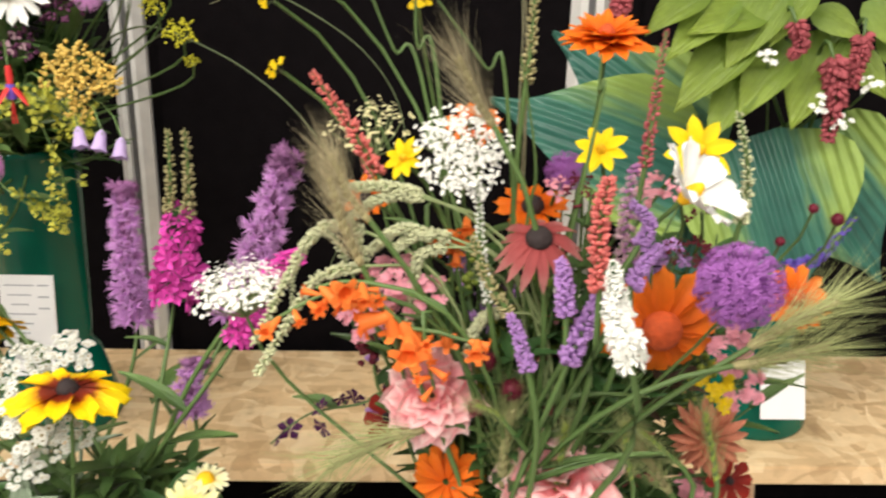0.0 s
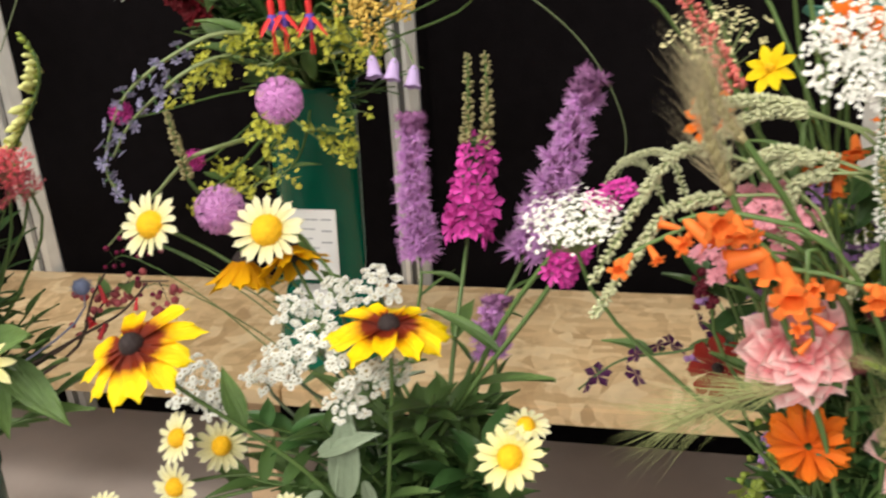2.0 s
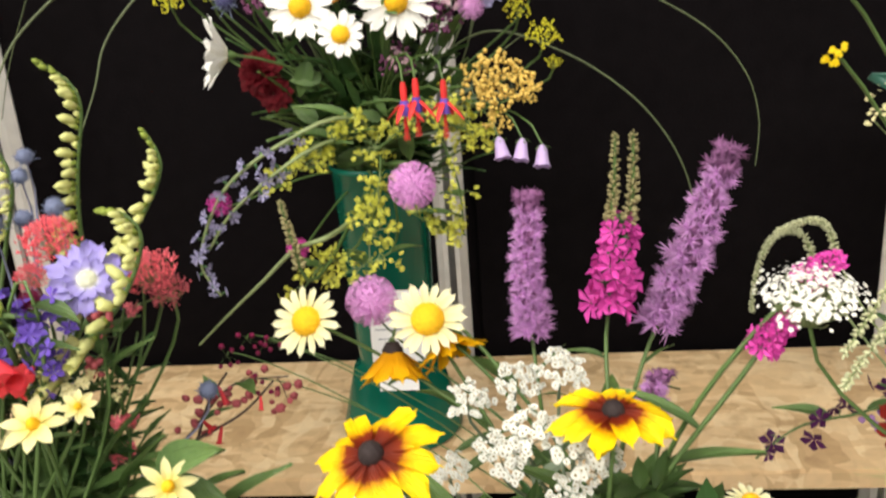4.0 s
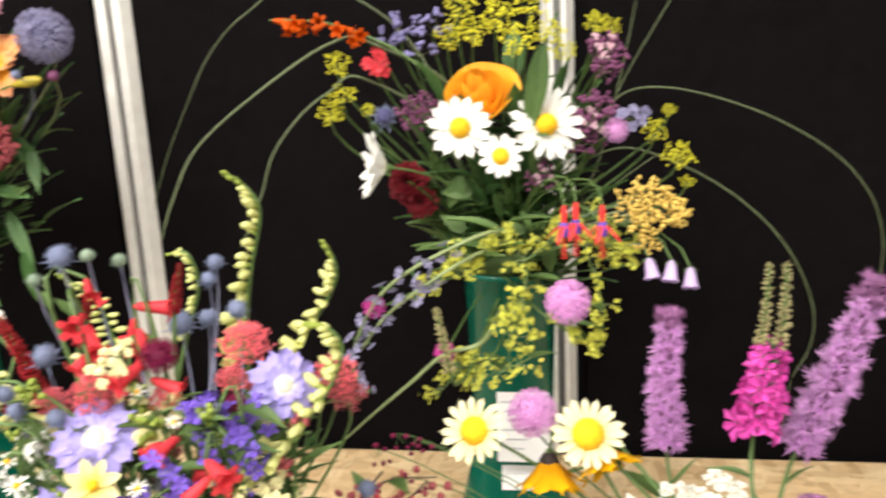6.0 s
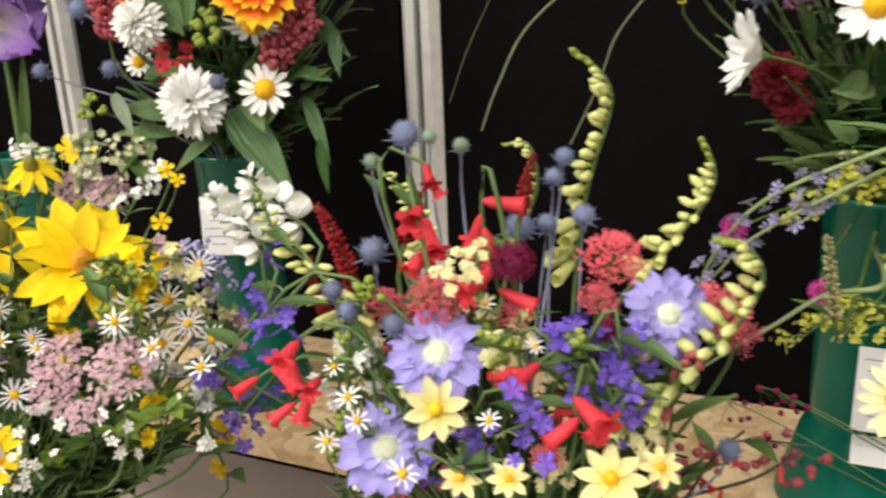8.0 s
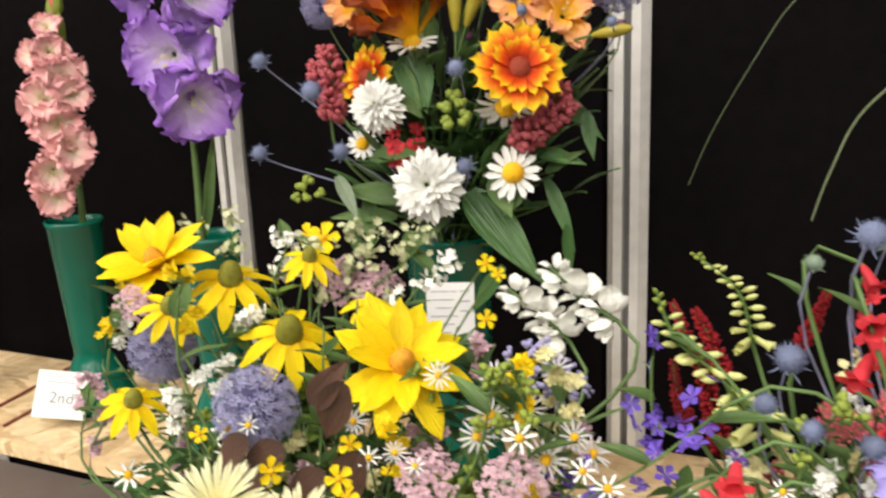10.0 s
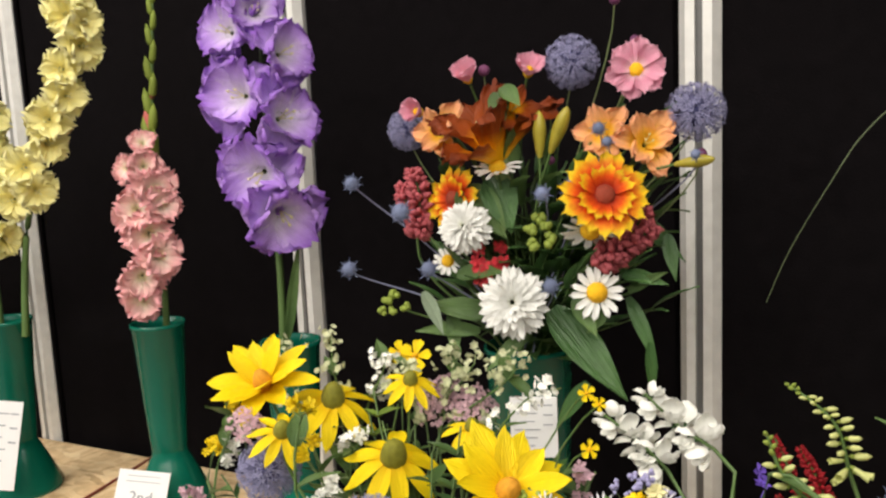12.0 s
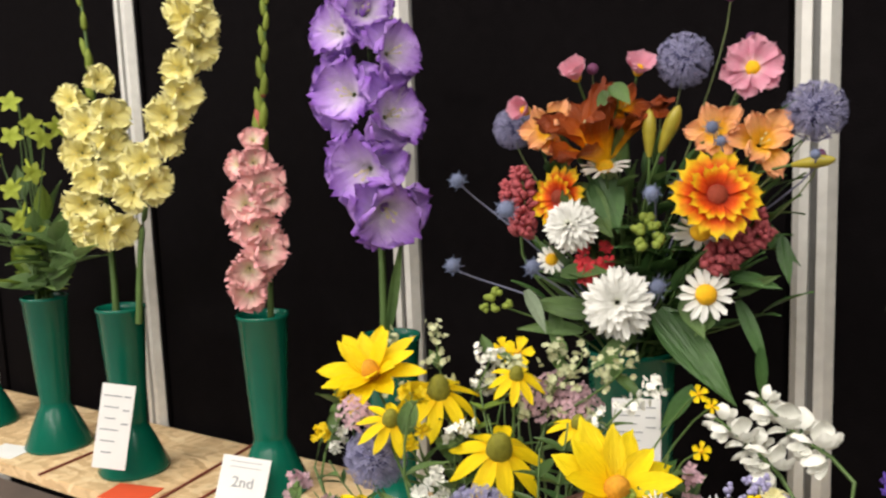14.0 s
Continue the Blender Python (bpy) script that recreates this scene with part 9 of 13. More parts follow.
spike_flower("foxglove", "greenish cream foxglove-like spike with hanging bells", F2, [(-0.1610, 0.7150, 1.2270), (-0.1360, 0.7200, 1.2510), (-0.1160, 0.7250, 1.2760), (-0.1050, 0.7250, 1.3000), (-0.1100, 0.7250, 1.3130), (-0.1220, 0.7250, 1.3170)], 0.0150, F_FOX, "bells", group="blue and red arrangement", n=36, leaves=1, sides_only=(-0.95, -0.3, 0), bead=F_BUDGREEN, taper=0.6)
spike_flower("foxglove", "greenish cream foxglove-like spike with hanging bells", F2, [(-0.2480, 0.8300, 1.2740), (-0.2360, 0.8300, 1.3080), (-0.2410, 0.8300, 1.3320), (-0.2550, 0.8300, 1.3320)], 0.0092, F_FOX, "bells", group="blue and red arrangement", n=27, leaves=0, sides_only=(-0.95, -0.3, 0), bead=F_BUDGREEN, taper=0.6)
spike_flower("foxglove", "greenish cream foxglove-like spike with hanging bells", F2, [(-0.3130, 0.7400, 1.2500), (-0.3360, 0.7400, 1.2770), (-0.3580, 0.7400, 1.2950), (-0.3680, 0.7400, 1.3190)], 0.0116, F_FOX, "bells", group="blue and red arrangement", n=27, leaves=0, sides_only=(0.3, -0.8, 0), bead=F_BUDGREEN, taper=0.6)
spike_flower("foxglove", "greenish cream foxglove-like spike with hanging bells", F2, [(-0.3290, 0.8700, 1.2500), (-0.3390, 0.8700, 1.2840), (-0.3670, 0.8700, 1.3070)], 0.0104, F_FOX, "bells", group="blue and red arrangement", n=27, leaves=0, sides_only=(0.3, -0.8, 0), bead=F_BUDGREEN, taper=0.5)
trumpet_stem("penstemon", "scarlet tubular penstemon flowers on a stem", F2, [(-0.2750, 0.7500, 1.3170), (-0.2710, 0.7500, 1.3040), (-0.2670, 0.7500, 1.2920)], F_RED, 0.0212, group="blue and red arrangement", n=4, slim=0.34, hang=0.45)
trumpet_stem("penstemon", "scarlet tubular penstemon flowers on a stem", F2, [(-0.2400, 0.7500, 1.3220), (-0.2400, 0.7500, 1.3090), (-0.2370, 0.7500, 1.2970)], F_RED, 0.0206, group="blue and red arrangement", n=4, slim=0.34, hang=0.45)
trumpet_stem("penstemon", "scarlet tubular penstemon flowers on a stem", F2, [(-0.2280, 0.7300, 1.2950), (-0.2260, 0.7300, 1.2860), (-0.2230, 0.7300, 1.2770)], F_RED, 0.0200, group="blue and red arrangement", n=2, slim=0.34, hang=0.45)
trumpet_stem("penstemon", "scarlet tubular penstemon flowers on a stem", F2, [(-0.2780, 0.7600, 1.3360), (-0.2730, 0.7600, 1.3320), (-0.2760, 0.7600, 1.3240)], F_RED, 0.0138, group="blue and red arrangement", n=2, slim=0.34, hang=0.45)
trumpet_stem("penstemon", "scarlet tubular penstemon flowers on a stem", F2, [(-0.3210, 0.7000, 1.2550), (-0.3340, 0.7000, 1.2400), (-0.3550, 0.7000, 1.2240)], F_RED, 0.0177, group="blue and red arrangement", n=4, slim=0.34, hang=0.45)
trumpet_stem("penstemon", "scarlet tubular penstemon flowers on a stem", F2, [(-0.3100, 0.7000, 1.2370), (-0.3190, 0.7000, 1.2240), (-0.3330, 0.7000, 1.2130)], F_RED, 0.0163, group="blue and red arrangement", n=3, slim=0.34, hang=0.45)
trumpet_stem("penstemon", "scarlet tubular penstemon flowers on a stem", F2, [(-0.1920, 0.7000, 1.2630), (-0.1980, 0.7000, 1.2560), (-0.2020, 0.7000, 1.2530)], F_RED, 0.0159, group="blue and red arrangement", n=2, slim=0.34, hang=0.45)
trumpet_stem("penstemon", "scarlet tubular penstemon flowers on a stem", F2, [(-0.1750, 0.6900, 1.2550), (-0.1760, 0.6900, 1.2460), (-0.1710, 0.6900, 1.2380)], F_RED, 0.0206, group="blue and red arrangement", n=2, slim=0.34, hang=0.45)
trumpet_stem("penstemon", "scarlet tubular penstemon flowers on a stem", F2, [(-0.1620, 0.7000, 1.2450), (-0.1650, 0.7000, 1.2410), (-0.1730, 0.7000, 1.2420)], F_RED, 0.0157, group="blue and red arrangement", n=2, slim=0.34, hang=0.45)
trumpet_stem("penstemon", "scarlet tubular penstemon flowers on a stem", F2, [(-0.2590, 0.7300, 1.2740), (-0.2560, 0.7300, 1.2680), (-0.2430, 0.7300, 1.2720)], F_RED, 0.0148, group="blue and red arrangement", n=2, slim=0.34, hang=0.45)
spike_flower("crimson_spike", "crimson flower spike between the thistles", F2, [(-0.3370, 0.7800, 1.2590), (-0.3450, 0.7800, 1.2810), (-0.3540, 0.7800, 1.2980)], 0.0076, F_CRIMSON, "beads", group="blue and red arrangement", n=100, taper=0.4, leaves=0)
spike_flower("crimson_spike", "crimson flower spike between the thistles", F2, [(-0.3000, 0.7800, 1.2830), (-0.2940, 0.7800, 1.2980), (-0.2890, 0.7800, 1.3130)], 0.0067, F_CRIMSON, "beads", group="blue and red arrangement", n=100, taper=0.4, leaves=0)
spike_flower("crimson_spike", "crimson flower spike between the thistles", F2, [(-0.2300, 0.7800, 1.3060), (-0.2270, 0.7800, 1.3210), (-0.2220, 0.7800, 1.3380)], 0.0056, F_CRIMSON, "beads", group="blue and red arrangement", n=100, taper=0.4, leaves=0)
spike_flower("crimson_spike", "crimson flower spike between the thistles", F2, [(-0.3550, 0.7800, 1.2310), (-0.3620, 0.7800, 1.2460), (-0.3650, 0.7800, 1.2680)], 0.0064, F_CRIMSON, "beads", group="blue and red arrangement", n=100, taper=0.4, leaves=0)
spike_flower("crimson_spike", "crimson flower spike against the aluminium post", F2, [(-0.3380, 0.8000, 1.2040), (-0.3490, 0.8000, 1.2470), (-0.3690, 0.8000, 1.2950)], 0.0089, F_CRIMSON, "beads", group="blue and red arrangement", n=150, taper=0.35, leaves=0)
umbel("valerian", "flat cluster of tiny coral-red valerian flowers", F2, (-0.1760, 0.7600, 1.2910), (0.18, -0.62, 0.76), 0.0146, F_CORAL, group="blue and red arrangement", n=330, size=0.2, dome=0.6, kind="fuzz")
umbel("valerian", "flat cluster of tiny coral-red valerian flowers", F2, (-0.2540, 0.7200, 1.2750), (0.29, -0.54, 0.79), 0.0130, F_CORAL, group="blue and red arrangement", n=330, size=0.2, dome=0.6, kind="fuzz")
umbel("valerian", "flat cluster of tiny coral-red valerian flowers", F2, (-0.2820, 0.7200, 1.2680), (0.32, -0.52, 0.79), 0.0095, F_CORAL, group="blue and red arrangement", n=330, size=0.2, dome=0.6, kind="fuzz")
umbel("valerian", "flat cluster of tiny coral-red valerian flowers", F2, (-0.1250, 0.7700, 1.2660), (0.10, -0.59, 0.80), 0.0140, F_CORAL, group="blue and red arrangement", n=330, size=0.2, dome=0.6, kind="fuzz")
umbel("valerian", "flat cluster of tiny coral-red valerian flowers", F2, (-0.1160, 0.7700, 1.2550), (0.08, -0.58, 0.81), 0.0105, F_CORAL, group="blue and red arrangement", n=330, size=0.2, dome=0.6, kind="fuzz")
umbel("valerian", "flat cluster of tiny coral-red valerian flowers", F2, (-0.1850, 0.6800, 1.2240), (0.17, -0.43, 0.89), 0.0067, F_CORAL, group="blue and red arrangement", n=330, size=0.2, dome=0.6, kind="fuzz")
umbel("valerian", "flat cluster of tiny coral-red valerian flowers", F2, (-0.2420, 0.7300, 1.2750), (0.27, -0.55, 0.79), 0.0105, F_CORAL, group="blue and red arrangement", n=330, size=0.2, dome=0.6, kind="fuzz")
umbel("valerian", "flat cluster of tiny coral-red valerian flowers", F2, (-0.1780, 0.7400, 1.2770), (0.18, -0.58, 0.79), 0.0085, F_CORAL, group="blue and red arrangement", n=330, size=0.2, dome=0.6, kind="fuzz")
umbel("valerian", "flat cluster of tiny coral-red valerian flowers", F2, (-0.2180, 0.7300, 1.2680), (0.24, -0.55, 0.80), 0.0075, F_CORAL, group="blue and red arrangement", n=330, size=0.2, dome=0.6, kind="fuzz")
ball_flower("knautia", "dark magenta scabious head", F2, (-0.2170, 0.7300, 1.2960), (0.25, -0.59, 0.76), 0.0119, F_MAROON, F_MAROON, group="blue and red arrangement", n=240, fuzz=0.4, flat=0.7)
ball_flower("knautia", "dark magenta scabious head", F2, (-0.1690, 0.7200, 1.2720), (0.17, -0.56, 0.81), 0.0070, F_MAROON, F_MAROON, group="blue and red arrangement", n=160, fuzz=0.4, flat=0.8)
spray("larkspur", "violet-blue larkspur florets on fine stems", F2, [(-0.1860, 0.7000, 1.2690), (-0.1780, 0.7000, 1.2610), (-0.1700, 0.7000, 1.2540)], 0.0118, F_BLUE, group="blue and red arrangement", n=12, size=0.0062, petals=5, clump=0.6, each=3)
spray("larkspur", "violet-blue larkspur florets on fine stems", F2, [(-0.1970, 0.6900, 1.2440), (-0.1920, 0.6900, 1.2380), (-0.2100, 0.6900, 1.2270)], 0.0119, F_BLUE, group="blue and red arrangement", n=12, size=0.0062, petals=5, clump=0.6, each=3)
spray("larkspur", "violet-blue larkspur florets on fine stems", F2, [(-0.1610, 0.7100, 1.2730), (-0.1610, 0.7100, 1.2620), (-0.1650, 0.7100, 1.2370)], 0.0118, F_BLUE, group="blue and red arrangement", n=12, size=0.0062, petals=5, clump=0.6, each=3)
spray("larkspur", "violet-blue larkspur florets on fine stems", F2, [(-0.1640, 0.7000, 1.2540), (-0.1600, 0.7000, 1.2430), (-0.1590, 0.7000, 1.2320)], 0.0094, F_BLUE, group="blue and red arrangement", n=12, size=0.0062, petals=5, clump=0.6, each=3)
spray("larkspur", "violet-blue larkspur florets on fine stems", F2, [(-0.3280, 0.7000, 1.2800), (-0.3630, 0.7000, 1.2440), (-0.4050, 0.7000, 1.2110)], 0.0135, F_BLUE, group="blue and red arrangement", n=12, size=0.0062, petals=5, clump=0.6, each=3)
spray("larkspur", "violet-blue larkspur florets on fine stems", F2, [(-0.3520, 0.7200, 1.2220), (-0.3810, 0.7200, 1.1890), (-0.3970, 0.7200, 1.1710)], 0.0116, F_BLUE, group="blue and red arrangement", n=12, size=0.0062, petals=5, clump=0.6, each=3)
spray("larkspur", "violet-blue larkspur florets on fine stems", F2, [(-0.2360, 0.6800, 1.2130), (-0.2250, 0.6800, 1.2090), (-0.2100, 0.6800, 1.2140)], 0.0109, F_BLUE, group="blue and red arrangement", n=12, size=0.0062, petals=5, clump=0.6, each=3)
spray("larkspur", "violet-blue larkspur florets on fine stems", F2, [(-0.3700, 0.7400, 1.2810), (-0.3680, 0.7400, 1.2490), (-0.3550, 0.7400, 1.2410)], 0.0108, F_BLUE, group="blue and red arrangement", n=15, size=0.0062, clump=0.6, each=3)
spray("larkspur", "violet-blue larkspur florets on fine stems", F2, [(-0.4170, 0.7400, 1.1960), (-0.3960, 0.7400, 1.1850), (-0.3690, 0.7400, 1.1830)], 0.0131, F_BLUE, group="blue and red arrangement", n=15, size=0.0062, clump=0.6, each=3)
ray_flower("coreopsis", "pale yellow coreopsis with a golden centre", F2, (-0.2380, 0.6800, 1.2390), (0.45, -0.81, 0.38), 0.0161, PALEYEL, group="blue and red arrangement", n=8, shape="point", width=0.52, disc=DISC_Y, disc_r=0.2)
ray_flower("coreopsis", "pale yellow coreopsis with a golden centre", F2, (-0.1570, 0.6800, 1.2200), (0.17, -0.56, 0.81), 0.0168, PALEYEL, group="blue and red arrangement", n=8, shape="point", width=0.52, disc=DISC_Y, disc_r=0.2)
ray_flower("coreopsis", "pale yellow coreopsis with a golden centre", F2, (-0.1380, 0.6900, 1.2240), (0.39, -0.49, 0.78), 0.0102, PALEYEL, group="blue and red arrangement", n=8, shape="point", width=0.52, disc=DISC_Y, disc_r=0.2)
ray_flower("coreopsis", "pale yellow coreopsis with a golden centre", F2, (-0.2030, 0.6800, 1.2100), (0.07, -0.60, 0.80), 0.0106, PALEYEL, group="blue and red arrangement", n=8, shape="point", width=0.52, disc=DISC_Y, disc_r=0.2)
ray_flower("coreopsis", "pale yellow coreopsis with a golden centre", F2, (-0.2270, 0.6800, 1.2050), (0.27, -0.52, 0.81), 0.0109, PALEYEL, group="blue and red arrangement", n=8, shape="point", width=0.52, disc=DISC_Y, disc_r=0.2)
umbel("cream_flower", "cream cluster of small florets", F2, (-0.2160, 0.7100, 1.2550), (0.26, -0.57, 0.78), 0.0106, F_CREAM, group="blue and red arrangement", n=44, size=0.25, dome=0.4)
umbel("cream_flower", "cream cluster of small florets", F2, (-0.2400, 0.7100, 1.2920), (0.32, -0.61, 0.72), 0.0094, F_CREAM, group="blue and red arrangement", n=44, size=0.25, dome=0.4)
umbel("cream_flower", "cream cluster of small florets", F2, (-0.2170, 0.7100, 1.2610), (0.26, -0.58, 0.78), 0.0083, F_CREAM, group="blue and red arrangement", n=44, size=0.25, dome=0.4)
umbel("cream_flower", "cream cluster of small florets", F2, (-0.1500, 0.7100, 1.2240), (0.14, -0.53, 0.84), 0.0108, F_CREAM, group="blue and red arrangement", n=44, size=0.25, dome=0.4)
umbel("cream_flower", "cream cluster of small florets", F2, (-0.2310, 0.7100, 1.3020), (0.31, -0.63, 0.71), 0.0093, F_CREAM, group="blue and red arrangement", n=44, size=0.25, dome=0.4)
umbel("cream_flower", "cream cluster of small florets", F2, (-0.1900, 0.7100, 1.1990), (0.18, -0.48, 0.86), 0.0102, F_CREAM, group="blue and red arrangement", n=44, size=0.25, dome=0.4)
ray_flower("aster", "small white aster with a yellow eye and thin petals", F2, (-0.2840, 0.6800, 1.2370), (0.08, -0.53, 0.84), 0.0078, WHITE, group="blue and red arrangement", n=9, width=0.22, disc=DISC_Y, disc_r=0.26, leaves=0, spread=12, stem_r=0.0008)
ray_flower("aster", "small white aster with a yellow eye and thin petals", F2, (-0.2800, 0.6800, 1.2250), (0.37, -0.63, 0.69), 0.0073, WHITE, group="blue and red arrangement", n=9, width=0.22, disc=DISC_Y, disc_r=0.26, leaves=0, spread=12, stem_r=0.0008)
ray_flower("aster", "small white aster with a yellow eye and thin petals", F2, (-0.2470, 0.6600, 1.2150), (0.57, -0.26, 0.78), 0.0089, WHITE, group="blue and red arrangement", n=9, width=0.22, disc=DISC_Y, disc_r=0.26, leaves=0, spread=12, stem_r=0.0008)
ray_flower("aster", "small white aster with a yellow eye and thin petals", F2, (-0.3030, 0.7000, 1.2410), (0.09, -0.68, 0.73), 0.0065, WHITE, group="blue and red arrangement", n=9, width=0.22, disc=DISC_Y, disc_r=0.26, leaves=0, spread=12, stem_r=0.0008)
ray_flower("aster", "small white aster with a yellow eye and thin petals", F2, (-0.2280, 0.7200, 1.2770), (0.04, -0.82, 0.57), 0.0057, WHITE, group="blue and red arrangement", n=9, width=0.22, disc=DISC_Y, disc_r=0.26, leaves=0, spread=12, stem_r=0.0008)
ray_flower("aster", "small white aster with a yellow eye and thin petals", F2, (-0.2120, 0.6800, 1.2380), (0.03, -0.52, 0.85), 0.0063, WHITE, group="blue and red arrangement", n=9, width=0.22, disc=DISC_Y, disc_r=0.26, leaves=0, spread=12, stem_r=0.0008)
ray_flower("aster", "small white aster with a yellow eye and thin petals", F2, (-0.1970, 0.7000, 1.2680), (0.32, -0.47, 0.82), 0.0053, WHITE, group="blue and red arrangement", n=9, width=0.22, disc=DISC_Y, disc_r=0.26, leaves=0, spread=12, stem_r=0.0008)
ray_flower("aster", "small white aster with a yellow eye and thin petals", F2, (-0.3050, 0.6900, 1.2030), (0.41, -0.29, 0.86), 0.0077, WHITE, group="blue and red arrangement", n=9, width=0.22, disc=DISC_Y, disc_r=0.26, leaves=0, spread=12, stem_r=0.0008)
spray("dark_twig", "dark twig with small red and plum buds leaning forward", F2, [(-0.1490, 0.8400, 1.1230), (-0.1170, 0.8400, 1.1560), (-0.0760, 0.8400, 1.1620)], 0.0169, F_DUSK, group="blue and red arrangement", n=18, size=0.0055, clump=0.4, kind="bead", stem=STEM_DARK, leaves=3)
trumpet_stem("red_bud", "tubular red bud on a dark twig", F2, [(-0.1380, 0.8200, 1.1290), (-0.1270, 0.8200, 1.1540), (-0.1110, 0.8200, 1.1760)], F_RED, 0.0120, group="blue and red arrangement", n=2, slim=0.22, hang=0.0, stem=STEM_DARK, lobes=3)
trumpet_stem("red_bud", "tubular red bud on a dark twig", F2, [(-0.1340, 0.8200, 1.1290), (-0.1040, 0.8200, 1.1460), (-0.0800, 0.8200, 1.1690)], F_RED, 0.0119, group="blue and red arrangement", n=2, slim=0.22, hang=0.0, stem=STEM_DARK, lobes=3)
greenery(F2, (-0.3700, 0.7900, 1.1510), n=7, length=0.024, width=0.4, material=LEAF)
greenery(F2, (-0.3500, 0.7540, 1.1260), n=7, length=0.024, width=0.3, material=LEAF)
greenery(F2, (-0.2660, 0.7720, 1.1770), n=7, length=0.024, width=0.2, material=LEAF_DARK)
greenery(F2, (-0.2110, 0.8100, 1.1010), n=7, length=0.024, width=0.4, material=LEAF)
greenery(F2, (-0.3490, 0.7950, 1.0880), n=7, length=0.024, width=0.2, material=LEAF)
greenery(F2, (-0.2500, 0.8170, 1.1350), n=7, length=0.024, width=0.3, material=LEAF)
greenery(F2, (-0.1520, 0.7920, 1.2200), n=7, length=0.024, width=0.2, material=LEAF_DARK)
greenery(F2, (-0.2400, 0.8370, 1.0930), n=7, length=0.024, width=0.3, material=LEAF)
greenery(F2, (-0.2170, 0.7450, 1.1650), n=7, length=0.024, width=0.3, material=LEAF)
greenery(F2, (-0.2610, 0.7900, 1.1530), n=7, length=0.024, width=0.2, material=LEAF)
greenery(F2, (-0.2550, 0.7590, 1.1400), n=7, length=0.024, width=0.3, material=LEAF_DARK)
greenery(F2, (-0.1660, 0.8050, 1.2270), n=7, length=0.024, width=0.3, material=LEAF_DARK)
greenery(F2, (-0.2350, 0.7440, 1.2450), n=7, length=0.024, width=0.4, material=LEAF)
greenery(F2, (-0.1770, 0.7540, 1.2360), n=7, length=0.024, width=0.2, material=LEAF_DARK)
greenery(F2, (-0.2710, 0.8200, 1.1220), n=7, length=0.024, width=0.2, material=LEAF_DARK)
greenery(F2, (-0.2720, 0.8300, 1.2010), n=7, length=0.024, width=0.4, material=LEAF)
greenery(F2, (-0.2600, 0.7810, 1.1720), n=7, length=0.024, width=0.2, material=LEAF)
greenery(F2, (-0.3280, 0.8130, 1.1810), n=7, length=0.024, width=0.2, material=LEAF_DARK)
greenery(F2, (-0.2310, 0.7830, 1.1760), n=7, length=0.024, width=0.2, material=LEAF)
greenery(F2, (-0.2580, 0.8370, 1.1690), n=7, length=0.024, width=0.4, material=LEAF_DARK)
greenery(F2, (-0.1580, 0.7970, 1.1520), n=7, length=0.024, width=0.2, material=LEAF)
greenery(F2, (-0.1450, 0.7680, 1.2460), n=7, length=0.024, width=0.3, material=LEAF)
greenery(F2, (-0.3090, 0.7430, 1.1480), n=7, length=0.024, width=0.3, material=LEAF)
greenery(F2, (-0.1840, 0.7660, 1.1610), n=7, length=0.024, width=0.2, material=LEAF_DARK)
greenery(F2, (-0.1560, 0.7530, 1.2010), n=7, length=0.024, width=0.3, material=LEAF)
greenery(F2, (-0.2430, 0.7980, 1.1950), n=7, length=0.024, width=0.2, material=LEAF_DARK)
greenery(F2, (-0.2040, 0.8370, 1.1510), n=7, length=0.024, width=0.4, material=LEAF)
greenery(F2, (-0.3110, 0.7910, 1.1570), n=7, length=0.024, width=0.4, material=LEAF)
greenery(F2, (-0.1790, 0.7810, 1.1480), n=7, length=0.024, width=0.3, material=LEAF_DARK)
greenery(F2, (-0.2090, 0.8320, 1.1270), n=7, length=0.024, width=0.4, material=LEAF)
greenery(F2, (-0.3370, 0.7690, 1.1080), n=7, length=0.024, width=0.3, material=LEAF)
greenery(F2, (-0.2800, 0.7470, 1.2110), n=7, length=0.024, width=0.3, material=LEAF_DARK)
greenery(F2, (-0.1740, 0.7700, 1.1740), n=7, length=0.024, width=0.4, material=LEAF)
greenery(F2, (-0.3160, 0.7940, 1.1300), n=7, length=0.024, width=0.3, material=LEAF_DARK)
greenery(F2, (-0.3070, 0.7480, 1.1360), n=7, length=0.024, width=0.3, material=LEAF)
greenery(F2, (-0.2010, 0.7910, 1.1640), n=7, length=0.024, width=0.4, material=LEAF)
greenery(F2, (-0.2610, 0.7880, 1.1460), n=7, length=0.024, width=0.3, material=LEAF_DARK)
greenery(F2, (-0.1650, 0.7430, 1.1640), n=7, length=0.024, width=0.2, material=LEAF_DARK)
greenery(F2, (-0.2970, 0.7540, 1.1810), n=7, length=0.024, width=0.4, material=LEAF)
greenery(F2, (-0.1470, 0.7420, 1.1860), n=7, length=0.024, width=0.3, material=LEAF_DARK)
greenery(F2, (-0.2910, 0.7720, 1.1320), n=7, length=0.024, width=0.3, material=LEAF)
greenery(F2, (-0.1740, 0.8180, 1.1210), n=7, length=0.024, width=0.4, material=LEAF)
greenery(F2, (-0.3260, 0.7870, 1.1040), n=7, length=0.024, width=0.4, material=LEAF_DARK)
greenery(F2, (-0.3710, 0.8320, 1.0820), n=7, length=0.024, width=0.3, material=LEAF)
greenery(F2, (-0.2240, 0.7740, 1.1240), n=7, length=0.024, width=0.4, material=LEAF)
greenery(F2, (-0.3770, 0.8160, 1.1800), n=7, length=0.024, width=0.4, material=LEAF)
greenery(F2, (-0.2420, 0.7400, 1.1550), n=7, length=0.024, width=0.4, material=LEAF)
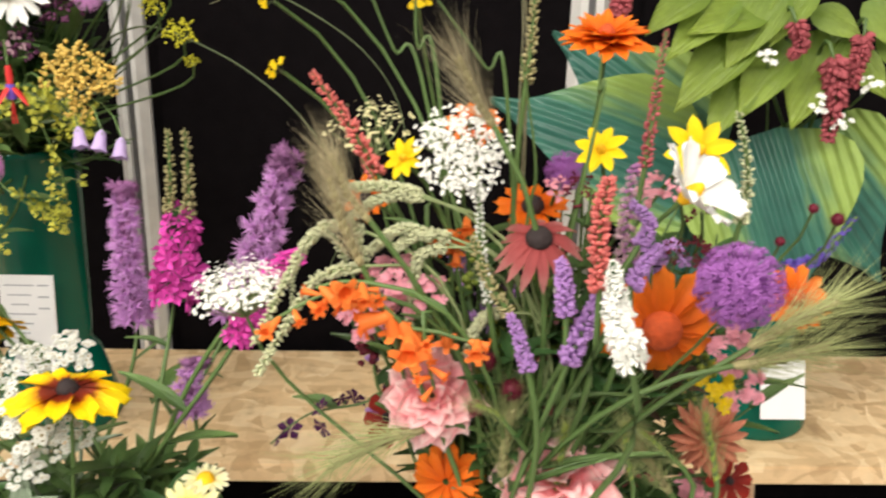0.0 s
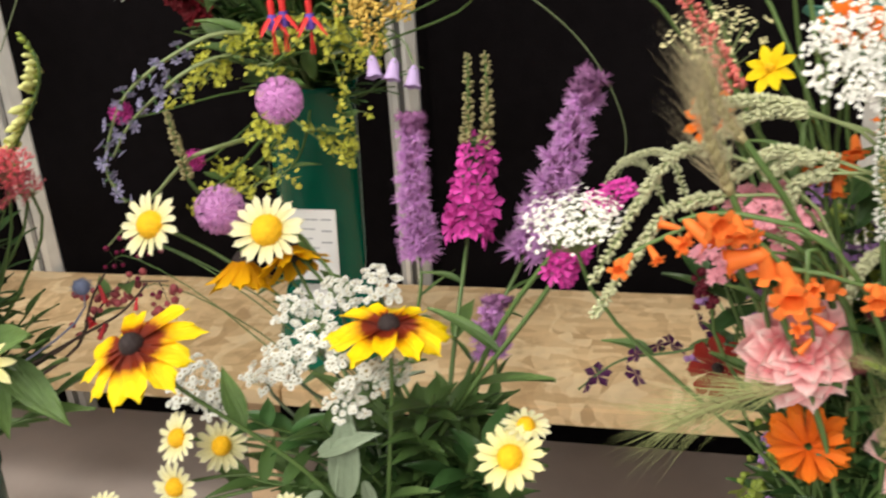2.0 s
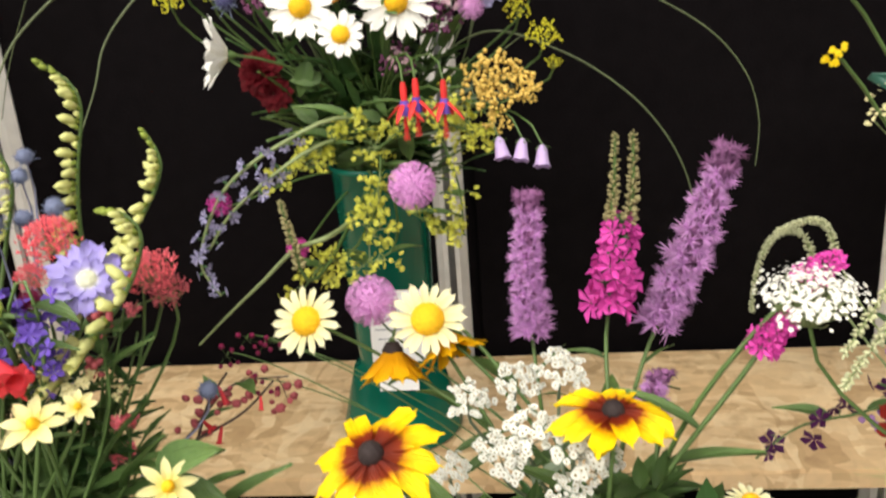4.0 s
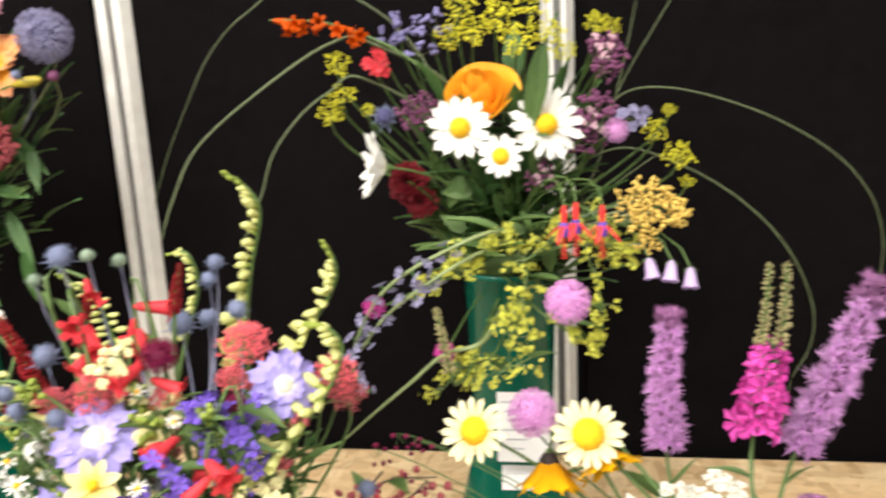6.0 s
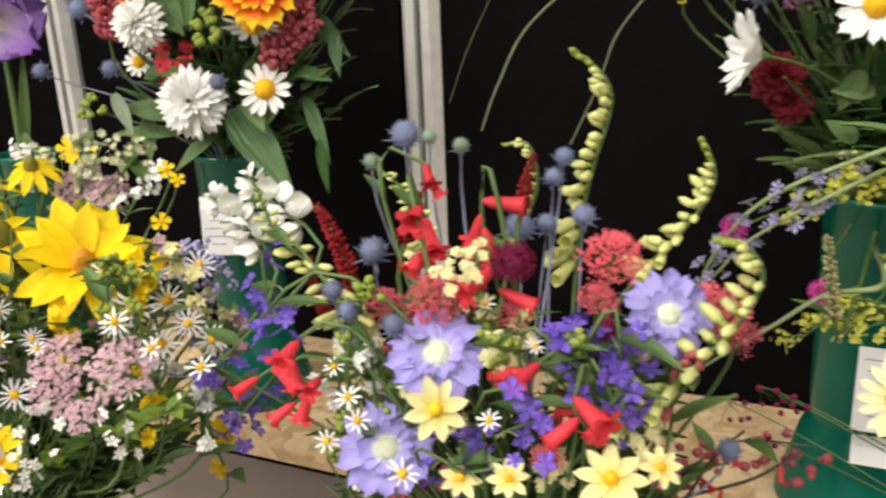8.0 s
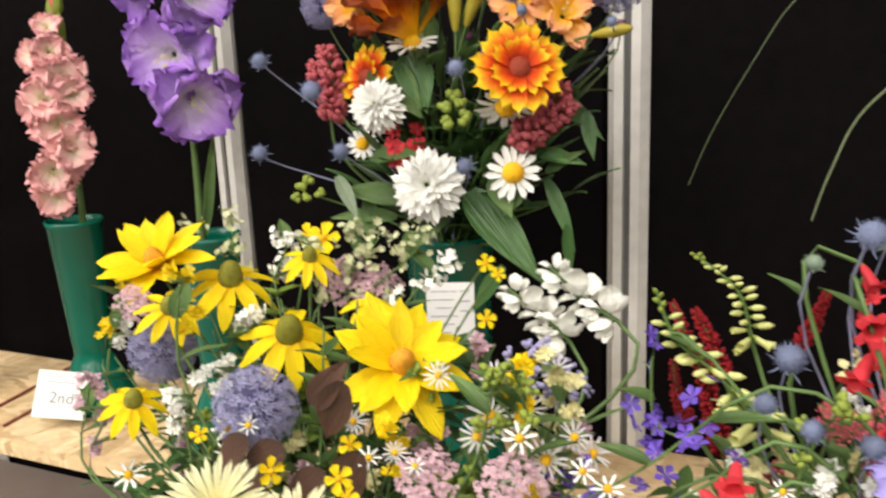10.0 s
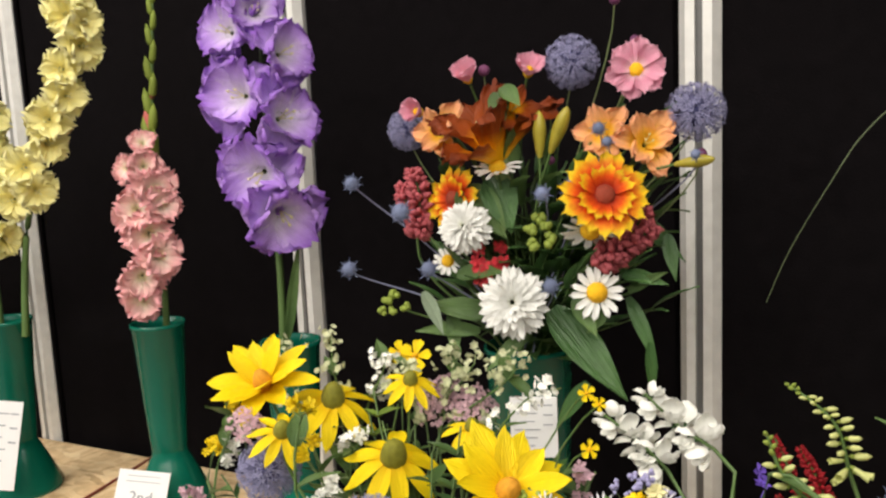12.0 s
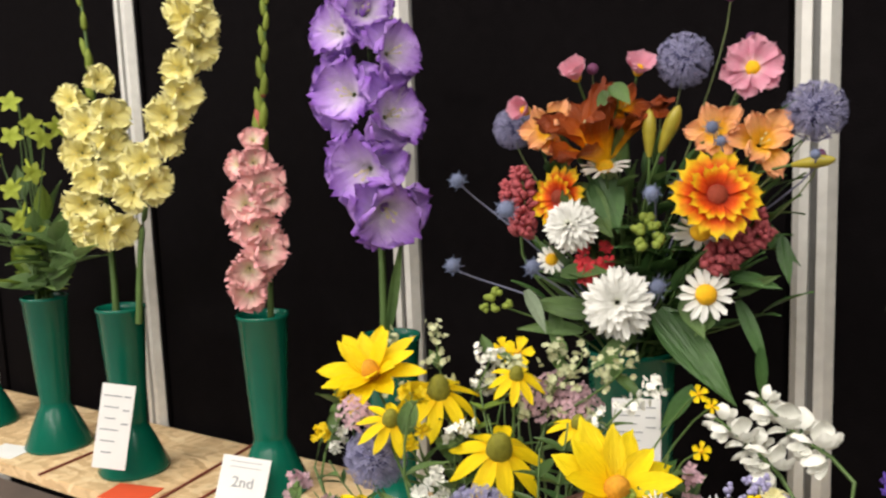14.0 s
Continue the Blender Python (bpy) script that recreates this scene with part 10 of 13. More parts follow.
greenery(F2, (-0.2460, 0.7890, 1.1980), n=7, length=0.024, width=0.4, material=LEAF_DARK)
greenery(F2, (-0.1710, 0.8160, 1.1530), n=7, length=0.024, width=0.2, material=LEAF)
greenery(F2, (-0.2470, 0.8210, 1.1740), n=7, length=0.024, width=0.2, material=LEAF_DARK)
greenery(F2, (-0.3180, 0.7800, 1.1350), n=7, length=0.024, width=0.3, material=LEAF)
greenery(F2, (-0.1760, 0.7680, 1.2340), n=7, length=0.024, width=0.3, material=LEAF_DARK)
greenery(F2, (-0.3480, 0.7830, 1.1130), n=7, length=0.024, width=0.3, material=LEAF_DARK)
greenery(F2, (-0.3010, 0.7590, 1.1600), n=7, length=0.024, width=0.4, material=LEAF)
greenery(F2, (-0.3500, 0.8180, 1.1130), n=7, length=0.024, width=0.3, material=LEAF_DARK)
greenery(F2, (-0.2680, 0.7450, 1.1520), n=7, length=0.024, width=0.2, material=LEAF)
spray("filler_spray", "small coral florets filling the arrangement", F2, [(-0.2570, 0.7170, 1.1510), (-0.2600, 0.7170, 1.1720), (-0.2490, 0.7170, 1.1870)], 0.0106, F_CORAL, group="blue and red arrangement", n=27, size=0.0042, kind="star", leaves=3)
spray("filler_spray", "small green buds filling the arrangement", F2, [(-0.3190, 0.7430, 1.1270), (-0.3080, 0.7430, 1.1530), (-0.3160, 0.7430, 1.1670)], 0.0118, F_BUDGREEN, group="blue and red arrangement", n=27, size=0.0038, kind="bead", leaves=3)
spray("filler_spray", "tiny white florets filling the arrangement", F2, [(-0.2830, 0.7040, 1.2260), (-0.2830, 0.7040, 1.2450), (-0.2830, 0.7040, 1.2580)], 0.0100, F_WHITE, group="blue and red arrangement", n=27, size=0.0042, kind="star", leaves=3)
spray("filler_spray", "small dusky red buds filling the arrangement", F2, [(-0.3190, 0.7750, 1.1750), (-0.3070, 0.7750, 1.2000), (-0.3100, 0.7750, 1.2150)], 0.0121, F_DUSK, group="blue and red arrangement", n=27, size=0.004, kind="bead", leaves=3)
spray("filler_spray", "small cream florets filling the arrangement", F2, [(-0.2690, 0.7410, 1.2230), (-0.2660, 0.7410, 1.2440), (-0.2580, 0.7410, 1.2580)], 0.0107, F_CREAM, group="blue and red arrangement", n=27, size=0.0042, kind="star", leaves=3)
spray("filler_spray", "small coral florets filling the arrangement", F2, [(-0.2510, 0.7190, 1.2270), (-0.2570, 0.7190, 1.2460), (-0.2620, 0.7190, 1.2580)], 0.0101, F_CORAL, group="blue and red arrangement", n=27, size=0.0042, kind="star", leaves=3)
spray("filler_spray", "small green buds filling the arrangement", F2, [(-0.1780, 0.7070, 1.2380), (-0.1770, 0.7070, 1.2560), (-0.1740, 0.7070, 1.2680)], 0.0092, F_BUDGREEN, group="blue and red arrangement", n=27, size=0.0038, kind="bead", leaves=3)
spray("filler_spray", "tiny white florets filling the arrangement", F2, [(-0.2680, 0.7070, 1.2090), (-0.2590, 0.7070, 1.2310), (-0.2660, 0.7070, 1.2430)], 0.0101, F_WHITE, group="blue and red arrangement", n=27, size=0.0042, kind="star", leaves=3)
spray("filler_spray", "small dusky red buds filling the arrangement", F2, [(-0.2590, 0.7380, 1.1420), (-0.2630, 0.7380, 1.1640), (-0.2570, 0.7380, 1.1800)], 0.0111, F_DUSK, group="blue and red arrangement", n=27, size=0.004, kind="bead", leaves=3)
spray("filler_spray", "small cream florets filling the arrangement", F2, [(-0.1640, 0.7400, 1.2350), (-0.1570, 0.7400, 1.2540), (-0.1630, 0.7400, 1.2660)], 0.0098, F_CREAM, group="blue and red arrangement", n=27, size=0.0042, kind="star", leaves=3)
spray("filler_spray", "small coral florets filling the arrangement", F2, [(-0.2820, 0.7570, 1.2090), (-0.2710, 0.7570, 1.2320), (-0.2680, 0.7570, 1.2460)], 0.0112, F_CORAL, group="blue and red arrangement", n=27, size=0.0042, kind="star", leaves=3)
spray("filler_spray", "small green buds filling the arrangement", F2, [(-0.2400, 0.7290, 1.2450), (-0.2340, 0.7290, 1.2640), (-0.2280, 0.7290, 1.2770)], 0.0101, F_BUDGREEN, group="blue and red arrangement", n=27, size=0.0038, kind="bead", leaves=3)
spray("filler_spray", "tiny white florets filling the arrangement", F2, [(-0.2410, 0.7320, 1.1700), (-0.2450, 0.7320, 1.1910), (-0.2390, 0.7320, 1.2050)], 0.0107, F_WHITE, group="blue and red arrangement", n=27, size=0.0042, kind="star", leaves=3)
spray("filler_spray", "small dusky red buds filling the arrangement", F2, [(-0.2560, 0.7660, 1.1740), (-0.2530, 0.7660, 1.1970), (-0.2440, 0.7660, 1.2130)], 0.0114, F_DUSK, group="blue and red arrangement", n=27, size=0.004, kind="bead", leaves=3)
spray("filler_spray", "small cream florets filling the arrangement", F2, [(-0.3210, 0.7510, 1.2050), (-0.3170, 0.7510, 1.2270), (-0.3110, 0.7510, 1.2420)], 0.0114, F_CREAM, group="blue and red arrangement", n=27, size=0.0042, kind="star", leaves=3)
spray("filler_spray", "small coral florets filling the arrangement", F2, [(-0.2400, 0.7620, 1.2050), (-0.2300, 0.7620, 1.2270), (-0.2390, 0.7620, 1.2400)], 0.0110, F_CORAL, group="blue and red arrangement", n=27, size=0.0042, kind="star", leaves=3)
spray("filler_spray", "small green buds filling the arrangement", F2, [(-0.2870, 0.7430, 1.2020), (-0.2900, 0.7430, 1.2230), (-0.2900, 0.7430, 1.2370)], 0.0110, F_BUDGREEN, group="blue and red arrangement", n=27, size=0.0038, kind="bead", leaves=3)
spray("filler_spray", "tiny white florets filling the arrangement", F2, [(-0.3350, 0.7500, 1.1880), (-0.3310, 0.7500, 1.2110), (-0.3330, 0.7500, 1.2260)], 0.0116, F_WHITE, group="blue and red arrangement", n=27, size=0.0042, kind="star", leaves=3)
spray("filler_spray", "small dusky red buds filling the arrangement", F2, [(-0.2720, 0.7290, 1.2420), (-0.2680, 0.7290, 1.2620), (-0.2640, 0.7290, 1.2760)], 0.0104, F_DUSK, group="blue and red arrangement", n=27, size=0.004, kind="bead", leaves=3)
spray("filler_spray", "small cream florets filling the arrangement", F2, [(-0.2240, 0.7620, 1.1500), (-0.2260, 0.7620, 1.1730), (-0.2170, 0.7620, 1.1890)], 0.0113, F_CREAM, group="blue and red arrangement", n=27, size=0.0042, kind="star", leaves=3)
spray("filler_spray", "small coral florets filling the arrangement", F2, [(-0.2570, 0.7470, 1.1260), (-0.2620, 0.7470, 1.1480), (-0.2600, 0.7470, 1.1640)], 0.0114, F_CORAL, group="blue and red arrangement", n=27, size=0.0042, kind="star", leaves=3)
spray("filler_spray", "small green buds filling the arrangement", F2, [(-0.2200, 0.7050, 1.2390), (-0.2120, 0.7050, 1.2580), (-0.2150, 0.7050, 1.2700)], 0.0095, F_BUDGREEN, group="blue and red arrangement", n=27, size=0.0038, kind="bead", leaves=3)
spray("filler_spray", "tiny white florets filling the arrangement", F2, [(-0.2720, 0.7730, 1.2210), (-0.2760, 0.7730, 1.2420), (-0.2660, 0.7730, 1.2570)], 0.0114, F_WHITE, group="blue and red arrangement", n=27, size=0.0042, kind="star", leaves=3)
spray("filler_spray", "small dusky red buds filling the arrangement", F2, [(-0.1390, 0.7250, 1.2250), (-0.1380, 0.7250, 1.2430), (-0.1300, 0.7250, 1.2560)], 0.0094, F_DUSK, group="blue and red arrangement", n=27, size=0.004, kind="bead", leaves=3)
spray("filler_spray", "small cream florets filling the arrangement", F2, [(-0.2170, 0.7250, 1.2400), (-0.2140, 0.7250, 1.2590), (-0.2120, 0.7250, 1.2720)], 0.0099, F_CREAM, group="blue and red arrangement", n=27, size=0.0042, kind="star", leaves=3)
spray("filler_spray", "small coral florets filling the arrangement", F2, [(-0.1460, 0.7370, 1.1550), (-0.1410, 0.7370, 1.1770), (-0.1450, 0.7370, 1.1900)], 0.0101, F_CORAL, group="blue and red arrangement", n=27, size=0.0042, kind="star", leaves=3)
spray("filler_spray", "small green buds filling the arrangement", F2, [(-0.2960, 0.7030, 1.2510), (-0.2890, 0.7030, 1.2710), (-0.2810, 0.7030, 1.2840)], 0.0100, F_BUDGREEN, group="blue and red arrangement", n=27, size=0.0038, kind="bead", leaves=3)
spray("filler_spray", "tiny white florets filling the arrangement", F2, [(-0.1950, 0.7670, 1.1920), (-0.1950, 0.7670, 1.2130), (-0.1960, 0.7670, 1.2270)], 0.0109, F_WHITE, group="blue and red arrangement", n=27, size=0.0042, kind="star", leaves=3)
spray("filler_spray", "small dusky red buds filling the arrangement", F2, [(-0.1620, 0.7630, 1.2300), (-0.1640, 0.7630, 1.2490), (-0.1690, 0.7630, 1.2620)], 0.0103, F_DUSK, group="blue and red arrangement", n=27, size=0.004, kind="bead", leaves=3)
spray("filler_spray", "small cream florets filling the arrangement", F2, [(-0.2660, 0.7110, 1.1800), (-0.2720, 0.7110, 1.1990), (-0.2810, 0.7110, 1.2120)], 0.0104, F_CREAM, group="blue and red arrangement", n=27, size=0.0042, kind="star", leaves=3)
spray("filler_spray", "small coral florets filling the arrangement", F2, [(-0.1380, 0.7800, 1.2430), (-0.1360, 0.7800, 1.2610), (-0.1360, 0.7800, 1.2730)], 0.0095, F_CORAL, group="blue and red arrangement", n=27, size=0.0042, kind="star", leaves=3)
spray("filler_spray", "small green buds filling the arrangement", F2, [(-0.3020, 0.7040, 1.1820), (-0.2930, 0.7040, 1.2040), (-0.2820, 0.7040, 1.2190)], 0.0105, F_BUDGREEN, group="blue and red arrangement", n=27, size=0.0038, kind="bead", leaves=3)
spray("filler_spray", "tiny white florets filling the arrangement", F2, [(-0.3250, 0.7640, 1.1300), (-0.3210, 0.7640, 1.1550), (-0.3090, 0.7640, 1.1730)], 0.0122, F_WHITE, group="blue and red arrangement", n=27, size=0.0042, kind="star", leaves=3)
spray("filler_spray", "small dusky red buds filling the arrangement", F2, [(-0.2670, 0.7150, 1.1560), (-0.2630, 0.7150, 1.1790), (-0.2670, 0.7150, 1.1920)], 0.0106, F_DUSK, group="blue and red arrangement", n=27, size=0.004, kind="bead", leaves=3)
greenery(F2, (-0.1560, 0.7200, 1.1630), n=6, length=0.055, width=0.3)
greenery(F2, (-0.1400, 0.7200, 1.1570), n=6, length=0.055, width=0.3)
greenery(F2, (-0.1250, 0.7200, 1.1500), n=6, length=0.055, width=0.3)
greenery(F2, (-0.1090, 0.7200, 1.1430), n=6, length=0.055, width=0.3)
greenery(F2, (-0.0940, 0.7200, 1.1360), n=6, length=0.055, width=0.3)
ray_flower("coreopsis", "pale yellow coreopsis with a golden centre", F2, (-0.1040, 0.6600, 1.1700), (0.48, -0.53, 0.70), 0.0181, PALEYEL, group="blue and red arrangement", n=8, shape="point", width=0.4, disc=DISC_Y, disc_r=0.2)
ray_flower("coreopsis", "pale yellow coreopsis with a golden centre", F2, (-0.0940, 0.6800, 1.1830), (0.47, -0.57, 0.68), 0.0168, PALEYEL, group="blue and red arrangement", n=8, shape="point", width=0.4, disc=DISC_Y, disc_r=0.2)
filler = plant("broad_leaves", "broad light green leaves over the rim of the vase", "foliage", "", mouth_of(F2))
leaf(filler, (-0.1000, 0.7000, 1.1750), (0.766, -0.287, -0.575), 0.0548, "leaf", 0.36, LEAF, -0.1, 0.15, 0.03, up=(0.45, -0.55, 0.70))
leaf(filler, (-0.1090, 0.7000, 1.1670), (0.284, -0.387, -0.877), 0.0407, "leaf", 0.30, LEAF, -0.1, 0.15, 0.03, up=(0.45, -0.55, 0.70))
leaf(filler, (-0.1200, 0.7000, 1.1590), (0.287, -0.479, -0.830), 0.0329, "leaf", 0.30, LEAF, -0.1, 0.15, 0.03, up=(0.45, -0.55, 0.70))
leaf(filler, (-0.1090, 0.7000, 1.1810), (0.824, -0.309, 0.474), 0.0509, "leaf", 0.40, LEAF, -0.1, 0.15, 0.03, up=(0.45, -0.55, 0.70))


# ---- front arrangement of yellow daisies, globe thistle and asters ----
ray_flower("heliopsis", "large yellow daisy with broad petals", F3, (-0.5240, 0.7550, 1.2550), (0.50, -0.55, 0.67), 0.0493, YELLOW, group="yellow arrangement", n=8, shape="point", width=0.44, lift=6, disc=DISC_A, disc_r=0.17, layers=2, rise=16, shrink=0.12, spread=14)
ray_flower("anthemis", "yellow daisy with a broad golden disc low in the arrangement", F3, (-0.499, 0.64, 1.18), (0.35, -0.55, 0.76), 0.0240, YELLOW, group="yellow arrangement", n=18, width=0.34, disc=DISC_Y, disc_r=0.5, disc_h=0.3)
ray_flower("heliopsis", "large yellow daisy with broad petals turned up", F3, (-0.7280, 0.7750, 1.3000), (0.12, -0.49, 0.86), 0.0448, YELLOW, group="yellow arrangement", n=8, shape="point", width=0.44, lift=20, disc=DISC_A, disc_r=0.17, layers=2, spread=14)
ray_flower("green_coneflower", "yellow coneflower with drooping petals and a green cone", F3, (-0.6840, 0.8000, 1.2850), (0.31, -0.31, 0.90), 0.0414, YELLOW, group="yellow arrangement", n=9, shape="point", width=0.36, lift=-26, disc=DISC_G, disc_r=0.22, disc_h=0.4, curl=-0.15)
ray_flower("green_coneflower", "yellow coneflower with drooping petals and a green cone", F3, (-0.6140, 0.7680, 1.2610), (0.34, -0.38, 0.86), 0.0427, YELLOW, group="yellow arrangement", n=9, shape="point", width=0.36, lift=-26, disc=DISC_G, disc_r=0.22, disc_h=0.4, curl=-0.15)
ray_flower("green_coneflower", "yellow coneflower with drooping petals and a green cone", F3, (-0.6210, 0.8100, 1.3030), (0.29, -0.35, 0.89), 0.0248, YELLOW, group="yellow arrangement", n=9, shape="point", width=0.36, lift=-26, disc=DISC_G, disc_r=0.22, disc_h=0.4, curl=-0.15)
ray_flower("green_coneflower", "yellow coneflower with drooping petals and a green cone", F3, (-0.6790, 0.7300, 1.2850), (0.41, -0.36, 0.84), 0.0278, YELLOW, group="yellow arrangement", n=9, shape="point", width=0.36, lift=-26, disc=DISC_G, disc_r=0.22, disc_h=0.4, curl=-0.15)
ray_flower("green_coneflower", "yellow coneflower with drooping petals and a green cone", F3, (-0.5680, 0.8000, 1.2770), (0.22, -0.29, 0.93), 0.0231, YELLOW, group="yellow arrangement", n=9, shape="point", width=0.36, lift=-26, disc=DISC_G, disc_r=0.22, disc_h=0.4, curl=-0.15)
ray_flower("green_coneflower", "yellow coneflower with drooping petals and a green cone", F3, (-0.6800, 0.6900, 1.2360), (0.41, -0.32, 0.85), 0.0268, YELLOW, group="yellow arrangement", n=9, shape="point", width=0.36, lift=-26, disc=DISC_G, disc_r=0.22, disc_h=0.4, curl=-0.15)
ball_flower("globe_thistle", "round violet-blue globe thistle head", F3, (-0.5860, 0.6900, 1.2450), (0.52, -0.51, 0.69), 0.0272, F_ECHIN, CORE_ECHIN, group="yellow arrangement", n=340, fuzz=0.52)
ball_flower("globe_thistle", "round violet-blue globe thistle head", F3, (-0.7090, 0.7500, 1.2460), (0.59, -0.50, 0.63), 0.0255, F_ECHIN, CORE_ECHIN, group="yellow arrangement", n=340, fuzz=0.52)
umbel("eupatorium", "soft cluster of pale pink florets", F3, (-0.6150, 0.8500, 1.2750), (0.45, -0.60, 0.66), 0.0205, F_MAUVEP, group="yellow arrangement", n=190, size=0.115, dome=0.6, kind="star")
umbel("eupatorium", "soft cluster of pale pink florets", F3, (-0.5900, 0.8500, 1.2750), (0.43, -0.61, 0.66), 0.0152, F_MAUVEP, group="yellow arrangement", n=190, size=0.115, dome=0.6, kind="star")
umbel("eupatorium", "soft cluster of pale pink florets", F3, (-0.4250, 0.6800, 1.2290), (0.28, -0.49, 0.82), 0.0178, F_MAUVEP, group="yellow arrangement", n=190, size=0.115, dome=0.6, kind="star")
umbel("eupatorium", "soft cluster of pale pink florets", F3, (-0.4730, 0.6800, 1.2260), (0.34, -0.48, 0.81), 0.0156, F_MAUVEP, group="yellow arrangement", n=190, size=0.115, dome=0.6, kind="star")
umbel("eupatorium", "soft cluster of pale pink florets", F3, (-0.4690, 0.6700, 1.2100), (0.33, -0.45, 0.83), 0.0130, F_MAUVEP, group="yellow arrangement", n=190, size=0.115, dome=0.6, kind="star")
umbel("eupatorium", "soft cluster of pale pink florets", F3, (-0.7180, 0.7400, 1.2810), (0.59, -0.48, 0.66), 0.0132, F_MAUVEP, group="yellow arrangement", n=190, size=0.115, dome=0.6, kind="star")
umbel("eupatorium", "soft cluster of pale pink florets", F3, (-0.4380, 0.6600, 1.2090), (0.29, -0.44, 0.85), 0.0102, F_MAUVEP, group="yellow arrangement", n=190, size=0.115, dome=0.6, kind="star")
ray_flower("aster", "pale lilac-white aster with a yellow eye", F3, (-0.4520, 0.7200, 1.2470), (0.35, -0.60, 0.72), 0.0157, ASTER, group="yellow arrangement", n=13, width=0.14, disc=DISC_Y, disc_r=0.22, leaves=0, spread=12, stem_r=0.0008)
ray_flower("aster", "pale lilac-white aster with a yellow eye", F3, (-0.4340, 0.7300, 1.2490), (0.48, -0.52, 0.70), 0.0132, ASTER, group="yellow arrangement", n=13, width=0.14, disc=DISC_Y, disc_r=0.22, leaves=0, spread=12, stem_r=0.0008)
ray_flower("aster", "pale lilac-white aster with a yellow eye", F3, (-0.4240, 0.7500, 1.2660), (0.47, -0.57, 0.67), 0.0116, ASTER, group="yellow arrangement", n=13, width=0.14, disc=DISC_Y, disc_r=0.22, leaves=0, spread=12, stem_r=0.0008)
ray_flower("aster", "pale lilac-white aster with a yellow eye", F3, (-0.4150, 0.7000, 1.2370), (0.38, -0.54, 0.75), 0.0136, ASTER, group="yellow arrangement", n=13, width=0.14, disc=DISC_Y, disc_r=0.22, leaves=0, spread=12, stem_r=0.0008)
ray_flower("aster", "pale lilac-white aster with a yellow eye", F3, (-0.3960, 0.7200, 1.2340), (0.50, -0.48, 0.72), 0.0115, ASTER, group="yellow arrangement", n=13, width=0.14, disc=DISC_Y, disc_r=0.22, leaves=0, spread=12, stem_r=0.0008)
ray_flower("aster", "small white aster with a yellow eye and thin petals", F3, (-0.5150, 0.6800, 1.2520), (0.45, -0.54, 0.71), 0.0086, ASTER, group="yellow arrangement", n=13, width=0.14, disc=DISC_Y, disc_r=0.22, leaves=0, spread=12, stem_r=0.0008)
ray_flower("aster", "small white aster with a yellow eye and thin petals", F3, (-0.4890, 0.6600, 1.2120), (0.40, -0.49, 0.78), 0.0112, ASTER, group="yellow arrangement", n=13, width=0.14, disc=DISC_Y, disc_r=0.22, leaves=0, spread=12, stem_r=0.0008)
ray_flower("aster", "small white aster with a yellow eye and thin petals", F3, (-0.4910, 0.6800, 1.2380), (0.41, -0.54, 0.74), 0.0079, ASTER, group="yellow arrangement", n=13, width=0.14, disc=DISC_Y, disc_r=0.22, leaves=0, spread=12, stem_r=0.0008)
ray_flower("aster", "pale lilac-white aster with a yellow eye", F3, (-0.4600, 0.7500, 1.2570), (0.36, -0.63, 0.69), 0.0113, ASTER, group="yellow arrangement", n=13, width=0.14, disc=DISC_Y, disc_r=0.22, leaves=0, spread=12, stem_r=0.0008)
ray_flower("aster", "pale lilac-white aster with a yellow eye", F3, (-0.4920, 0.7400, 1.2580), (0.40, -0.61, 0.68), 0.0100, ASTER, group="yellow arrangement", n=13, width=0.14, disc=DISC_Y, disc_r=0.22, leaves=0, spread=12, stem_r=0.0008)
ray_flower("aster", "pale lilac-white aster with a yellow eye", F3, (-0.4560, 0.7100, 1.2390), (0.19, -0.67, 0.72), 0.0124, ASTER, group="yellow arrangement", n=13, width=0.14, disc=DISC_Y, disc_r=0.22, leaves=0, spread=12, stem_r=0.0008)
ray_flower("aster", "pale lilac-white aster with a yellow eye", F3, (-0.4030, 0.7100, 1.2470), (0.52, -0.48, 0.71), 0.0101, ASTER, group="yellow arrangement", n=13, width=0.14, disc=DISC_Y, disc_r=0.22, leaves=0, spread=12, stem_r=0.0008)
spike_flower("snapdragon", "white snapdragon-like spike of hooded flowers", F3, [(-0.4120, 0.8500, 1.2640), (-0.4360, 0.8500, 1.2780), (-0.4580, 0.8500, 1.2980)], 0.0212, F_WHITE, "hoods", group="yellow arrangement", n=11, leaves=1, taper=0.6)
spike_flower("snapdragon", "white snapdragon-like spike of hooded flowers", F3, [(-0.4410, 0.8400, 1.2490), (-0.4610, 0.8400, 1.2670), (-0.4840, 0.8400, 1.2830)], 0.0206, F_WHITE, "hoods", group="yellow arrangement", n=11, leaves=1, taper=0.6)
ray_flower("small_yellow_flower", "small bright yellow five-petalled flower", F3, (-0.5490, 0.6500, 1.2320), (0.79, -0.41, 0.46), 0.0084, YELLOW, group="yellow arrangement", n=5, shape="round", width=0.8, disc=DISC_Y, disc_r=0.18, leaves=0, stem_r=0.0009)
ray_flower("small_yellow_flower", "small bright yellow five-petalled flower", F3, (-0.5010, 0.6400, 1.2420), (0.59, -0.66, 0.46), 0.0079, YELLOW, group="yellow arrangement", n=5, shape="round", width=0.8, disc=DISC_Y, disc_r=0.18, leaves=0, stem_r=0.0009)
ray_flower("small_yellow_flower", "small bright yellow five-petalled flower", F3, (-0.5150, 0.6400, 1.2210), (0.54, -0.55, 0.63), 0.0075, YELLOW, group="yellow arrangement", n=5, shape="round", width=0.8, disc=DISC_Y, disc_r=0.18, leaves=0, stem_r=0.0009)
